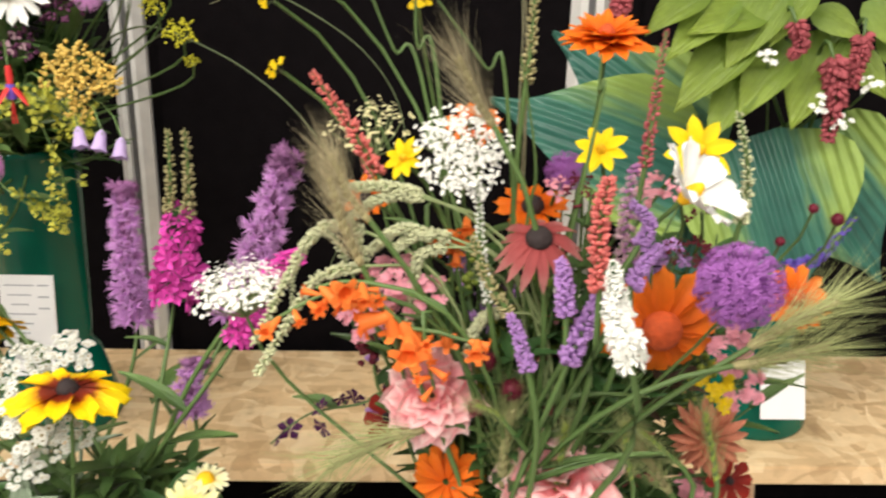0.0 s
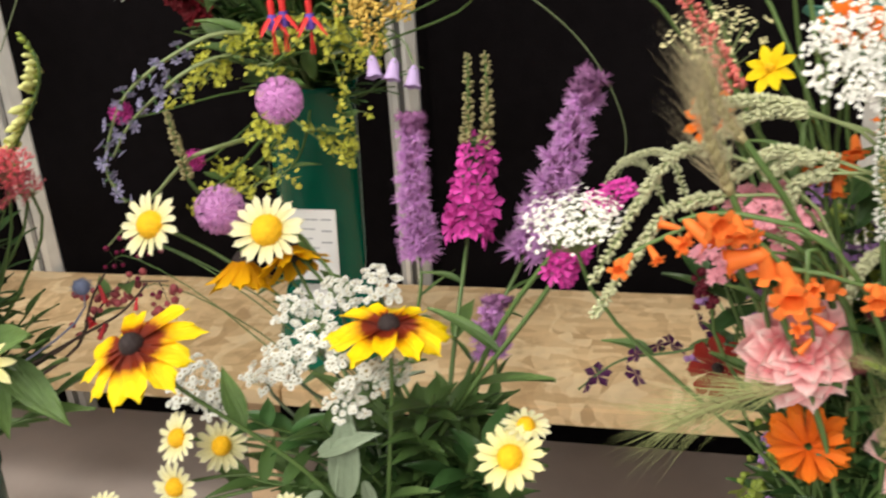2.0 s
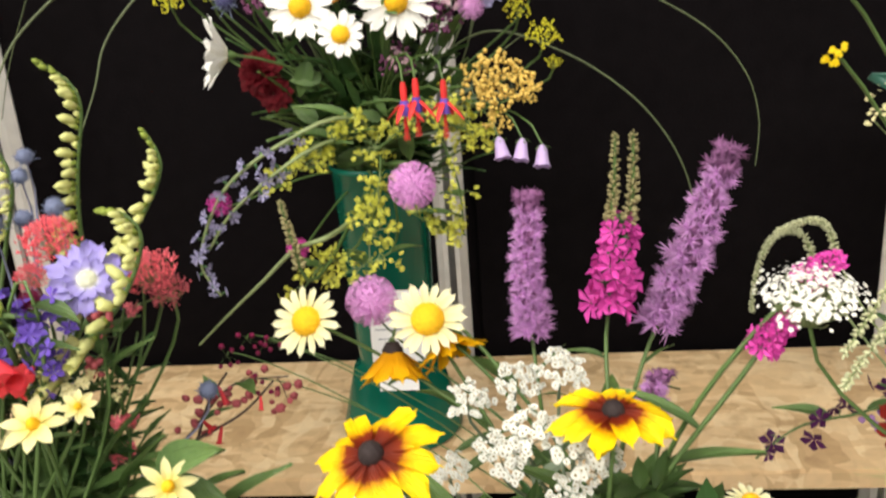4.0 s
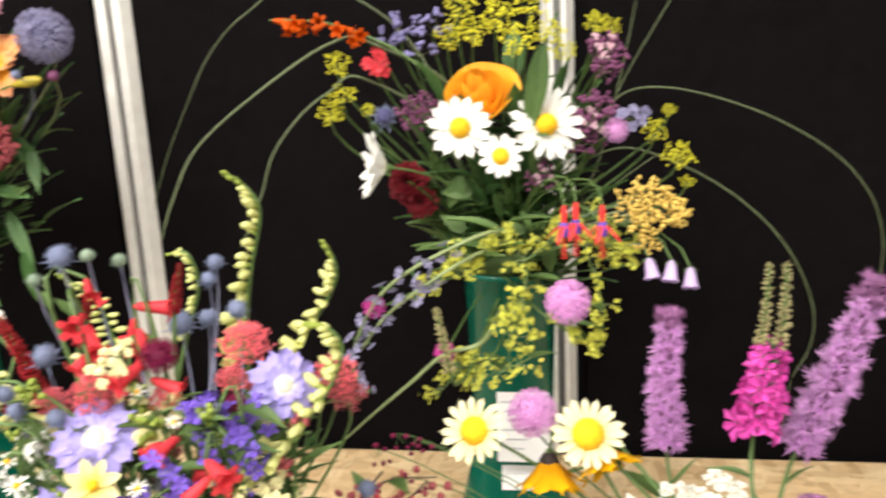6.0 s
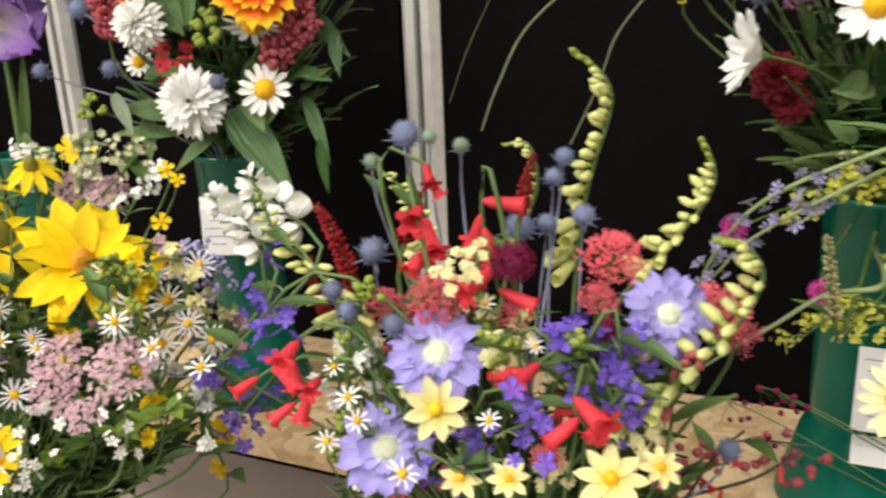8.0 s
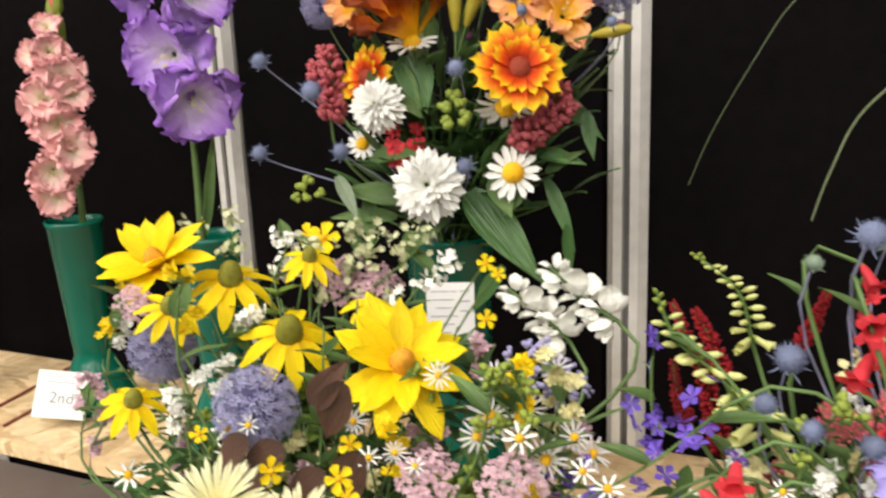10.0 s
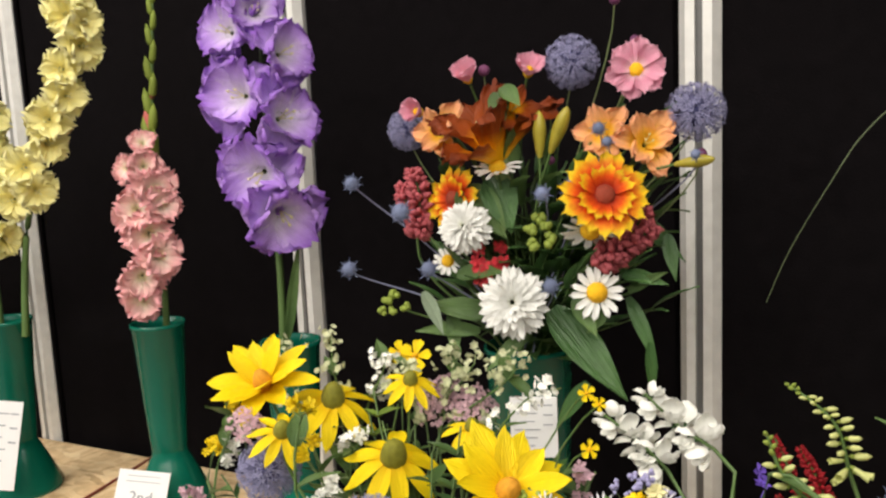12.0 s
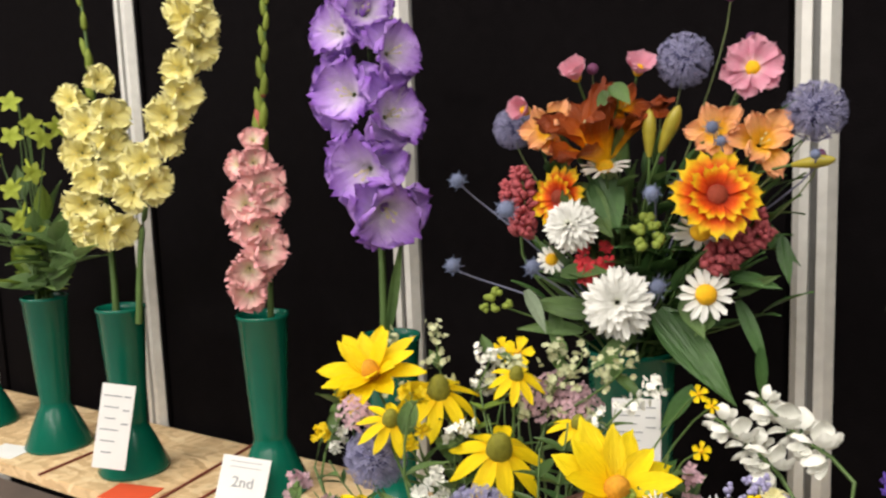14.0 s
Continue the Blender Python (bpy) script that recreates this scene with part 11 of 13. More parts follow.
ray_flower("small_yellow_flower", "small bright yellow five-petalled flower", F3, (-0.4970, 0.6400, 1.2330), (0.37, -0.74, 0.56), 0.0068, YELLOW, group="yellow arrangement", n=5, shape="round", width=0.8, disc=DISC_Y, disc_r=0.18, leaves=0, stem_r=0.0009)
ray_flower("small_yellow_flower", "small bright yellow five-petalled flower", F3, (-0.5120, 0.6700, 1.2440), (0.47, -0.77, 0.43), 0.0066, YELLOW, group="yellow arrangement", n=5, shape="round", width=0.8, disc=DISC_Y, disc_r=0.18, leaves=0, stem_r=0.0009)
ray_flower("small_yellow_flower", "small bright yellow five-petalled flower", F3, (-0.4840, 0.8000, 1.3110), (0.45, -0.82, 0.36), 0.0064, YELLOW, group="yellow arrangement", n=5, shape="round", width=0.8, disc=DISC_Y, disc_r=0.18, leaves=0, stem_r=0.0009)
ray_flower("small_yellow_flower", "small bright yellow five-petalled flower", F3, (-0.4760, 0.8000, 1.3040), (0.59, -0.60, 0.54), 0.0057, YELLOW, group="yellow arrangement", n=5, shape="round", width=0.8, disc=DISC_Y, disc_r=0.18, leaves=0, stem_r=0.0009)
ray_flower("small_yellow_flower", "small bright yellow five-petalled flower", F3, (-0.4770, 0.7800, 1.2810), (0.63, -0.65, 0.43), 0.0070, YELLOW, group="yellow arrangement", n=5, shape="round", width=0.8, disc=DISC_Y, disc_r=0.18, leaves=0, stem_r=0.0009)
ray_flower("small_yellow_flower", "small bright yellow five-petalled flower", F3, (-0.6660, 0.9000, 1.2940), (0.34, -0.73, 0.59), 0.0159, YELLOW, group="yellow arrangement", n=5, shape="round", width=0.8, disc=DISC_Y, disc_r=0.18, leaves=0, stem_r=0.0009)
ray_flower("small_yellow_flower", "small bright yellow five-petalled flower", F3, (-0.6800, 0.9000, 1.2960), (0.45, -0.76, 0.47), 0.0113, YELLOW, group="yellow arrangement", n=5, shape="round", width=0.8, disc=DISC_Y, disc_r=0.18, leaves=0, stem_r=0.0009)
ray_flower("small_yellow_flower", "small bright yellow five-petalled flower", F3, (-0.6030, 0.6600, 1.2400), (0.69, -0.54, 0.48), 0.0057, YELLOW, group="yellow arrangement", n=5, shape="round", width=0.8, disc=DISC_Y, disc_r=0.18, leaves=0, stem_r=0.0009)
spray("white_spray", "airy spray of small white-green buds", F3, [(-0.7400, 0.8400, 1.2420), (-0.7540, 0.8400, 1.2890), (-0.7550, 0.8400, 1.3170)], 0.0147, F_CATKIN, group="yellow arrangement", n=60, size=0.003, petals=6, clump=0.3)
spray("white_spray", "airy spray of small white-green buds", F3, [(-0.7020, 0.8400, 1.2600), (-0.7090, 0.8400, 1.2960), (-0.7100, 0.8400, 1.3210)], 0.0134, F_CATKIN, group="yellow arrangement", n=60, size=0.003, petals=6, clump=0.3)
spray("white_spray", "airy spray of small white-green buds", F3, [(-0.6770, 0.8400, 1.2710), (-0.6620, 0.8400, 1.2990), (-0.6570, 0.8400, 1.3170)], 0.0123, F_WHITE, group="yellow arrangement", n=60, size=0.003, petals=6, clump=0.3)
spray("white_spray", "airy spray of small white-green buds", F3, [(-0.6240, 0.8400, 1.2700), (-0.5960, 0.8400, 1.2940), (-0.5820, 0.8400, 1.3120)], 0.0136, F_CATKIN, group="yellow arrangement", n=60, size=0.003, petals=6, clump=0.3)
spray("white_spray", "airy spray of small white-green buds", F3, [(-0.5990, 0.8400, 1.2680), (-0.5620, 0.8400, 1.2960), (-0.5490, 0.8400, 1.3100)], 0.0134, F_CATKIN, group="yellow arrangement", n=60, size=0.003, petals=6, clump=0.3)
spray("white_spray", "airy spray of small white-green buds", F3, [(-0.6070, 0.8400, 1.2800), (-0.5990, 0.8400, 1.3110), (-0.6030, 0.8400, 1.3190)], 0.0117, F_CATKIN, group="yellow arrangement", n=60, size=0.003, petals=6, clump=0.3)
spray("white_spray", "airy spray of small white-green buds", F3, [(-0.5650, 0.8400, 1.2620), (-0.5390, 0.8400, 1.2900), (-0.5150, 0.8400, 1.2990)], 0.0140, F_WHITE, group="yellow arrangement", n=60, size=0.003, petals=6, clump=0.3)
spray("white_spray", "airy spray of small white-green buds", F3, [(-0.6500, 0.8400, 1.2730), (-0.6410, 0.8400, 1.3000), (-0.6440, 0.8400, 1.3110)], 0.0147, F_CATKIN, group="yellow arrangement", n=60, size=0.003, petals=6, clump=0.3)
spray("white_spray", "airy spray of small white-green buds", F3, [(-0.7020, 0.8400, 1.1160), (-0.6190, 0.8400, 1.1500), (-0.5990, 0.8400, 1.1820)], 0.0171, F_CATKIN, group="yellow arrangement", n=60, size=0.003, petals=6, clump=0.3)
ray_flower("cream_mum", "shaggy cream flower low in the arrangement", F3, (-0.5610, 0.6200, 1.2240), (0.41, -0.34, 0.85), 0.0316, CREAM, group="yellow arrangement", n=20, layers=3, width=0.1, shape="quill", lift=0, rise=24, disc_r=0.12, spread=18)
ray_flower("cream_mum", "shaggy cream flower low in the arrangement", F3, (-0.5130, 0.6200, 1.2240), (0.36, -0.35, 0.87), 0.0248, CREAM, group="yellow arrangement", n=20, layers=3, width=0.1, shape="quill", lift=0, rise=24, disc_r=0.12, spread=18)
umbel("blue_haze", "haze of small grey-blue buds", F3, (-0.4420, 0.7600, 1.2620), (0.46, -0.51, 0.73), 0.0160, F_GREYBLUE, group="yellow arrangement", n=80, size=0.2, kind="bead", dome=0.5)
umbel("blue_haze", "haze of small grey-blue buds", F3, (-0.4230, 0.7600, 1.2540), (0.43, -0.51, 0.74), 0.0145, F_GREYBLUE, group="yellow arrangement", n=70, size=0.2, kind="bead", dome=0.5)
filler = plant("bronze_leaves", "bronze-brown leaves low in the arrangement", "foliage", "", mouth_of(F3))
leaf(filler, (-0.5060, 0.6600, 1.2830), (-0.4771, 0.0000, -0.8789), 0.0398, "leaf", 0.5, LEAF_BROWN, -0.15, 0.15, 0.02, up=(0.46, -0.53, 0.71))
leaf(filler, (-0.5460, 0.6600, 1.2390), (-0.8321, 0.0000, -0.5547), 0.0505, "leaf", 0.5, LEAF_BROWN, -0.15, 0.15, 0.02, up=(0.47, -0.47, 0.74))
leaf(filler, (-0.5210, 0.6600, 1.2290), (-0.7682, 0.0000, -0.6402), 0.0469, "leaf", 0.5, LEAF_BROWN, -0.15, 0.15, 0.02, up=(0.44, -0.48, 0.76))
leaf(filler, (-0.5000, 0.6600, 1.2460), (-0.4755, 0.0000, -0.8797), 0.0421, "leaf", 0.5, LEAF_BROWN, -0.15, 0.15, 0.02, up=(0.43, -0.50, 0.75))
leaf(filler, (-0.5690, 0.6600, 1.2420), (-0.7557, 0.0000, -0.6549), 0.0397, "leaf", 0.5, LEAF_BROWN, -0.15, 0.15, 0.02, up=(0.49, -0.46, 0.74))
leaf(filler, (-0.5260, 0.6600, 1.2680), (0.5755, 0.0000, 0.8178), 0.0330, "leaf", 0.5, LEAF_BROWN, -0.15, 0.15, 0.02, up=(0.47, -0.50, 0.72))
greenery(F3, (-0.7500, 0.7660, 1.1030), n=7, length=0.024, width=0.2, material=LEAF)
greenery(F3, (-0.4650, 0.7430, 1.1430), n=7, length=0.024, width=0.4, material=LEAF_DARK)
greenery(F3, (-0.7750, 0.8010, 1.1820), n=7, length=0.024, width=0.3, material=LEAF_DARK)
greenery(F3, (-0.5010, 0.7920, 1.2700), n=7, length=0.024, width=0.4, material=LEAF_DARK)
greenery(F3, (-0.6090, 0.7560, 1.1300), n=7, length=0.024, width=0.2, material=LEAF_DARK)
greenery(F3, (-0.7570, 0.7520, 1.2340), n=7, length=0.024, width=0.2, material=LEAF_DARK)
greenery(F3, (-0.5890, 0.8220, 1.1600), n=7, length=0.024, width=0.3, material=LEAF_DARK)
greenery(F3, (-0.5370, 0.7730, 1.1480), n=7, length=0.024, width=0.2, material=LEAF)
greenery(F3, (-0.7240, 0.7570, 1.0590), n=7, length=0.024, width=0.3, material=LEAF_DARK)
greenery(F3, (-0.6170, 0.8010, 1.1750), n=7, length=0.024, width=0.3, material=LEAF_DARK)
greenery(F3, (-0.4710, 0.7700, 1.2370), n=7, length=0.024, width=0.3, material=LEAF_DARK)
greenery(F3, (-0.6330, 0.7870, 1.1890), n=7, length=0.024, width=0.3, material=LEAF)
greenery(F3, (-0.8290, 0.8040, 1.0680), n=7, length=0.024, width=0.4, material=LEAF)
greenery(F3, (-0.6470, 0.7460, 1.2330), n=7, length=0.024, width=0.4, material=LEAF_DARK)
greenery(F3, (-0.8590, 0.8200, 1.0930), n=7, length=0.024, width=0.2, material=LEAF_DARK)
greenery(F3, (-0.7190, 0.7890, 1.1170), n=7, length=0.024, width=0.2, material=LEAF_DARK)
greenery(F3, (-0.6640, 0.8010, 1.0650), n=7, length=0.024, width=0.3, material=LEAF_DARK)
greenery(F3, (-0.6830, 0.8290, 1.1390), n=7, length=0.024, width=0.2, material=LEAF)
greenery(F3, (-0.4790, 0.8000, 1.2580), n=7, length=0.024, width=0.4, material=LEAF_DARK)
greenery(F3, (-0.5990, 0.8260, 1.1210), n=7, length=0.024, width=0.2, material=LEAF_DARK)
greenery(F3, (-0.6930, 0.8320, 1.0930), n=7, length=0.024, width=0.3, material=LEAF_DARK)
greenery(F3, (-0.6670, 0.7690, 1.2020), n=7, length=0.024, width=0.2, material=LEAF_DARK)
greenery(F3, (-0.6350, 0.7670, 1.0910), n=7, length=0.024, width=0.2, material=LEAF)
greenery(F3, (-0.5290, 0.7450, 1.1670), n=7, length=0.024, width=0.4, material=LEAF_DARK)
greenery(F3, (-0.4950, 0.7930, 1.1110), n=7, length=0.024, width=0.4, material=LEAF_DARK)
greenery(F3, (-0.8240, 0.8270, 1.1010), n=7, length=0.024, width=0.4, material=LEAF)
greenery(F3, (-0.6760, 0.8190, 1.1610), n=7, length=0.024, width=0.3, material=LEAF)
greenery(F3, (-0.7110, 0.8070, 1.2410), n=7, length=0.024, width=0.2, material=LEAF)
greenery(F3, (-0.8390, 0.8140, 1.0750), n=7, length=0.024, width=0.4, material=LEAF_DARK)
greenery(F3, (-0.8320, 0.8150, 1.1680), n=7, length=0.024, width=0.4, material=LEAF_DARK)
greenery(F3, (-0.7320, 0.7550, 1.1630), n=7, length=0.024, width=0.4, material=LEAF_DARK)
greenery(F3, (-0.4820, 0.7910, 1.2440), n=7, length=0.024, width=0.3, material=LEAF_DARK)
greenery(F3, (-0.5940, 0.7590, 1.1260), n=7, length=0.024, width=0.3, material=LEAF)
greenery(F3, (-0.7840, 0.7730, 1.1210), n=7, length=0.024, width=0.4, material=LEAF_DARK)
greenery(F3, (-0.5810, 0.7650, 1.1990), n=7, length=0.024, width=0.2, material=LEAF)
greenery(F3, (-0.6380, 0.8310, 1.1100), n=7, length=0.024, width=0.2, material=LEAF_DARK)
greenery(F3, (-0.5950, 0.7880, 1.1410), n=7, length=0.024, width=0.2, material=LEAF)
greenery(F3, (-0.5700, 0.7430, 1.2800), n=7, length=0.024, width=0.4, material=LEAF)
greenery(F3, (-0.7960, 0.8300, 1.1790), n=7, length=0.024, width=0.3, material=LEAF_DARK)
greenery(F3, (-0.5780, 0.7970, 1.2590), n=7, length=0.024, width=0.3, material=LEAF_DARK)
greenery(F3, (-0.4590, 0.7520, 1.1740), n=7, length=0.024, width=0.2, material=LEAF_DARK)
greenery(F3, (-0.6230, 0.7500, 1.1580), n=7, length=0.024, width=0.3, material=LEAF)
greenery(F3, (-0.7660, 0.8370, 1.0010), n=7, length=0.024, width=0.2, material=LEAF_DARK)
greenery(F3, (-0.6490, 0.8350, 1.2090), n=7, length=0.024, width=0.4, material=LEAF_DARK)
greenery(F3, (-0.5080, 0.8170, 1.2530), n=7, length=0.024, width=0.3, material=LEAF_DARK)
greenery(F3, (-0.7350, 0.7740, 1.1950), n=7, length=0.024, width=0.2, material=LEAF)
greenery(F3, (-0.5360, 0.8040, 1.2160), n=7, length=0.024, width=0.4, material=LEAF)
greenery(F3, (-0.6190, 0.7930, 1.1780), n=7, length=0.024, width=0.3, material=LEAF)
greenery(F3, (-0.5120, 0.7540, 1.1110), n=7, length=0.024, width=0.4, material=LEAF_DARK)
greenery(F3, (-0.6380, 0.7720, 1.2000), n=7, length=0.024, width=0.4, material=LEAF)
greenery(F3, (-0.4930, 0.7610, 1.1850), n=7, length=0.024, width=0.4, material=LEAF_DARK)
greenery(F3, (-0.5740, 0.8090, 1.0880), n=7, length=0.024, width=0.2, material=LEAF)
greenery(F3, (-0.6510, 0.7740, 1.1640), n=7, length=0.024, width=0.4, material=LEAF)
greenery(F3, (-0.5360, 0.7620, 1.2270), n=7, length=0.024, width=0.2, material=LEAF_DARK)
greenery(F3, (-0.5330, 0.8050, 1.2560), n=7, length=0.024, width=0.2, material=LEAF_DARK)
greenery(F3, (-0.5430, 0.7580, 1.1610), n=7, length=0.024, width=0.2, material=LEAF_DARK)
spray("filler_spray", "tiny cream florets filling the arrangement", F3, [(-0.4270, 0.7460, 1.1920), (-0.4200, 0.7460, 1.2150), (-0.4180, 0.7460, 1.2300)], 0.0120, F_CREAM, group="yellow arrangement", n=27, size=0.0042, kind="star", leaves=3)
spray("filler_spray", "small green buds filling the arrangement", F3, [(-0.5030, 0.7580, 1.2230), (-0.5060, 0.7580, 1.2450), (-0.5100, 0.7580, 1.2600)], 0.0128, F_BUDGREEN, group="yellow arrangement", n=27, size=0.0038, kind="bead", leaves=3)
spray("filler_spray", "tiny white florets filling the arrangement", F3, [(-0.4870, 0.7710, 1.1430), (-0.4830, 0.7710, 1.1690), (-0.4710, 0.7710, 1.1870)], 0.0134, F_WHITE, group="yellow arrangement", n=27, size=0.0045, kind="star", leaves=3)
spray("filler_spray", "small pale pink florets filling the arrangement", F3, [(-0.7280, 0.7740, 1.1360), (-0.7240, 0.7740, 1.1650), (-0.7130, 0.7740, 1.1860)], 0.0158, F_PALEPINK, group="yellow arrangement", n=27, size=0.0042, kind="star", leaves=3)
spray("filler_spray", "tiny yellow florets filling the arrangement", F3, [(-0.7740, 0.7620, 1.2420), (-0.7560, 0.7620, 1.2700), (-0.7560, 0.7620, 1.2880)], 0.0152, F_YELLOW, group="yellow arrangement", n=27, size=0.0042, kind="star", leaves=3)
spray("filler_spray", "tiny cream florets filling the arrangement", F3, [(-0.4250, 0.7710, 1.1970), (-0.4230, 0.7710, 1.2200), (-0.4300, 0.7710, 1.2340)], 0.0125, F_CREAM, group="yellow arrangement", n=27, size=0.0042, kind="star", leaves=3)
spray("filler_spray", "small green buds filling the arrangement", F3, [(-0.4460, 0.6940, 1.2480), (-0.4420, 0.6940, 1.2680), (-0.4390, 0.6940, 1.2810)], 0.0107, F_BUDGREEN, group="yellow arrangement", n=27, size=0.0038, kind="bead", leaves=3)
spray("filler_spray", "tiny white florets filling the arrangement", F3, [(-0.4580, 0.7260, 1.1730), (-0.4480, 0.7260, 1.1970), (-0.4400, 0.7260, 1.2130)], 0.0120, F_WHITE, group="yellow arrangement", n=27, size=0.0045, kind="star", leaves=3)
spray("filler_spray", "small pale pink florets filling the arrangement", F3, [(-0.8290, 0.7740, 1.1520), (-0.8160, 0.7740, 1.1830), (-0.8090, 0.7740, 1.2040)], 0.0166, F_PALEPINK, group="yellow arrangement", n=27, size=0.0042, kind="star", leaves=3)
spray("filler_spray", "tiny yellow florets filling the arrangement", F3, [(-0.4170, 0.6930, 1.1860), (-0.4160, 0.6930, 1.2070), (-0.4110, 0.6930, 1.2210)], 0.0108, F_YELLOW, group="yellow arrangement", n=27, size=0.0042, kind="star", leaves=3)
spray("filler_spray", "tiny cream florets filling the arrangement", F3, [(-0.5190, 0.7780, 1.1650), (-0.5260, 0.7780, 1.1890), (-0.5120, 0.7780, 1.2070)], 0.0137, F_CREAM, group="yellow arrangement", n=27, size=0.0042, kind="star", leaves=3)
spray("filler_spray", "small green buds filling the arrangement", F3, [(-0.5390, 0.7330, 1.1010), (-0.5380, 0.7330, 1.1270), (-0.5410, 0.7330, 1.1440)], 0.0134, F_BUDGREEN, group="yellow arrangement", n=27, size=0.0038, kind="bead", leaves=3)
spray("filler_spray", "tiny white florets filling the arrangement", F3, [(-0.5750, 0.7200, 1.1390), (-0.5740, 0.7200, 1.1640), (-0.5620, 0.7200, 1.1820)], 0.0132, F_WHITE, group="yellow arrangement", n=27, size=0.0045, kind="star", leaves=3)
spray("filler_spray", "small pale pink florets filling the arrangement", F3, [(-0.5070, 0.7440, 1.1850), (-0.4990, 0.7440, 1.2090), (-0.5090, 0.7440, 1.2230)], 0.0128, F_PALEPINK, group="yellow arrangement", n=27, size=0.0042, kind="star", leaves=3)
spray("filler_spray", "tiny yellow florets filling the arrangement", F3, [(-0.4180, 0.7430, 1.1260), (-0.4230, 0.7430, 1.1480), (-0.4130, 0.7430, 1.1660)], 0.0123, F_YELLOW, group="yellow arrangement", n=27, size=0.0042, kind="star", leaves=3)
spray("filler_spray", "tiny cream florets filling the arrangement", F3, [(-0.6200, 0.7320, 1.0830), (-0.6050, 0.7320, 1.1140), (-0.5970, 0.7320, 1.1330)], 0.0142, F_CREAM, group="yellow arrangement", n=27, size=0.0042, kind="star", leaves=3)
spray("filler_spray", "small green buds filling the arrangement", F3, [(-0.4660, 0.7290, 1.1910), (-0.4610, 0.7290, 1.2140), (-0.4680, 0.7290, 1.2270)], 0.0120, F_BUDGREEN, group="yellow arrangement", n=27, size=0.0038, kind="bead", leaves=3)
spray("filler_spray", "tiny white florets filling the arrangement", F3, [(-0.4010, 0.7100, 1.1750), (-0.3970, 0.7100, 1.1960), (-0.4050, 0.7100, 1.2090)], 0.0111, F_WHITE, group="yellow arrangement", n=27, size=0.0045, kind="star", leaves=3)
spray("filler_spray", "small pale pink florets filling the arrangement", F3, [(-0.4960, 0.7900, 1.2300), (-0.4860, 0.7900, 1.2530), (-0.4840, 0.7900, 1.2670)], 0.0118, F_PALEPINK, group="yellow arrangement", n=27, size=0.0042, kind="star", leaves=3)
spray("filler_spray", "tiny yellow florets filling the arrangement", F3, [(-0.6040, 0.7220, 1.1490), (-0.6010, 0.7220, 1.1750), (-0.6010, 0.7220, 1.1910)], 0.0134, F_YELLOW, group="yellow arrangement", n=27, size=0.0042, kind="star", leaves=3)
spray("filler_spray", "tiny cream florets filling the arrangement", F3, [(-0.6110, 0.7590, 1.1270), (-0.6010, 0.7590, 1.1560), (-0.5920, 0.7590, 1.1750)], 0.0144, F_CREAM, group="yellow arrangement", n=27, size=0.0042, kind="star", leaves=3)
spray("filler_spray", "small green buds filling the arrangement", F3, [(-0.6790, 0.7510, 1.1060), (-0.6790, 0.7510, 1.1340), (-0.6640, 0.7510, 1.1550)], 0.0150, F_BUDGREEN, group="yellow arrangement", n=27, size=0.0038, kind="bead", leaves=3)
spray("filler_spray", "tiny white florets filling the arrangement", F3, [(-0.6470, 0.6980, 1.2130), (-0.6420, 0.6980, 1.2370), (-0.6330, 0.6980, 1.2530)], 0.0129, F_WHITE, group="yellow arrangement", n=27, size=0.0045, kind="star", leaves=3)
spray("filler_spray", "small pale pink florets filling the arrangement", F3, [(-0.7250, 0.6920, 1.1950), (-0.7070, 0.6920, 1.2220), (-0.7030, 0.6920, 1.2380)], 0.0136, F_PALEPINK, group="yellow arrangement", n=27, size=0.0042, kind="star", leaves=3)
spray("filler_spray", "tiny yellow florets filling the arrangement", F3, [(-0.4390, 0.7230, 1.2400), (-0.4460, 0.7230, 1.2590), (-0.4360, 0.7230, 1.2740)], 0.0113, F_YELLOW, group="yellow arrangement", n=27, size=0.0042, kind="star", leaves=3)
spray("filler_spray", "tiny cream florets filling the arrangement", F3, [(-0.5350, 0.7330, 1.1380), (-0.5360, 0.7330, 1.1620), (-0.5300, 0.7330, 1.1790)], 0.0131, F_CREAM, group="yellow arrangement", n=27, size=0.0042, kind="star", leaves=3)
spray("filler_spray", "small green buds filling the arrangement", F3, [(-0.4220, 0.6930, 1.2620), (-0.4260, 0.6930, 1.2800), (-0.4300, 0.6930, 1.2920)], 0.0104, F_BUDGREEN, group="yellow arrangement", n=27, size=0.0038, kind="bead", leaves=3)
spray("filler_spray", "tiny white florets filling the arrangement", F3, [(-0.7560, 0.7470, 1.2420), (-0.7410, 0.7470, 1.2690), (-0.7230, 0.7470, 1.2870)], 0.0147, F_WHITE, group="yellow arrangement", n=27, size=0.0045, kind="star", leaves=3)
spray("filler_spray", "small pale pink florets filling the arrangement", F3, [(-0.5470, 0.7340, 1.1340), (-0.5540, 0.7340, 1.1580), (-0.5610, 0.7340, 1.1730)], 0.0133, F_PALEPINK, group="yellow arrangement", n=27, size=0.0042, kind="star", leaves=3)
spray("filler_spray", "tiny yellow florets filling the arrangement", F3, [(-0.4310, 0.7000, 1.2490), (-0.4290, 0.7000, 1.2690), (-0.4260, 0.7000, 1.2820)], 0.0107, F_YELLOW, group="yellow arrangement", n=27, size=0.0042, kind="star", leaves=3)
spray("filler_spray", "tiny cream florets filling the arrangement", F3, [(-0.5740, 0.7200, 1.1500), (-0.5810, 0.7200, 1.1730), (-0.5880, 0.7200, 1.1880)], 0.0131, F_CREAM, group="yellow arrangement", n=27, size=0.0042, kind="star", leaves=3)
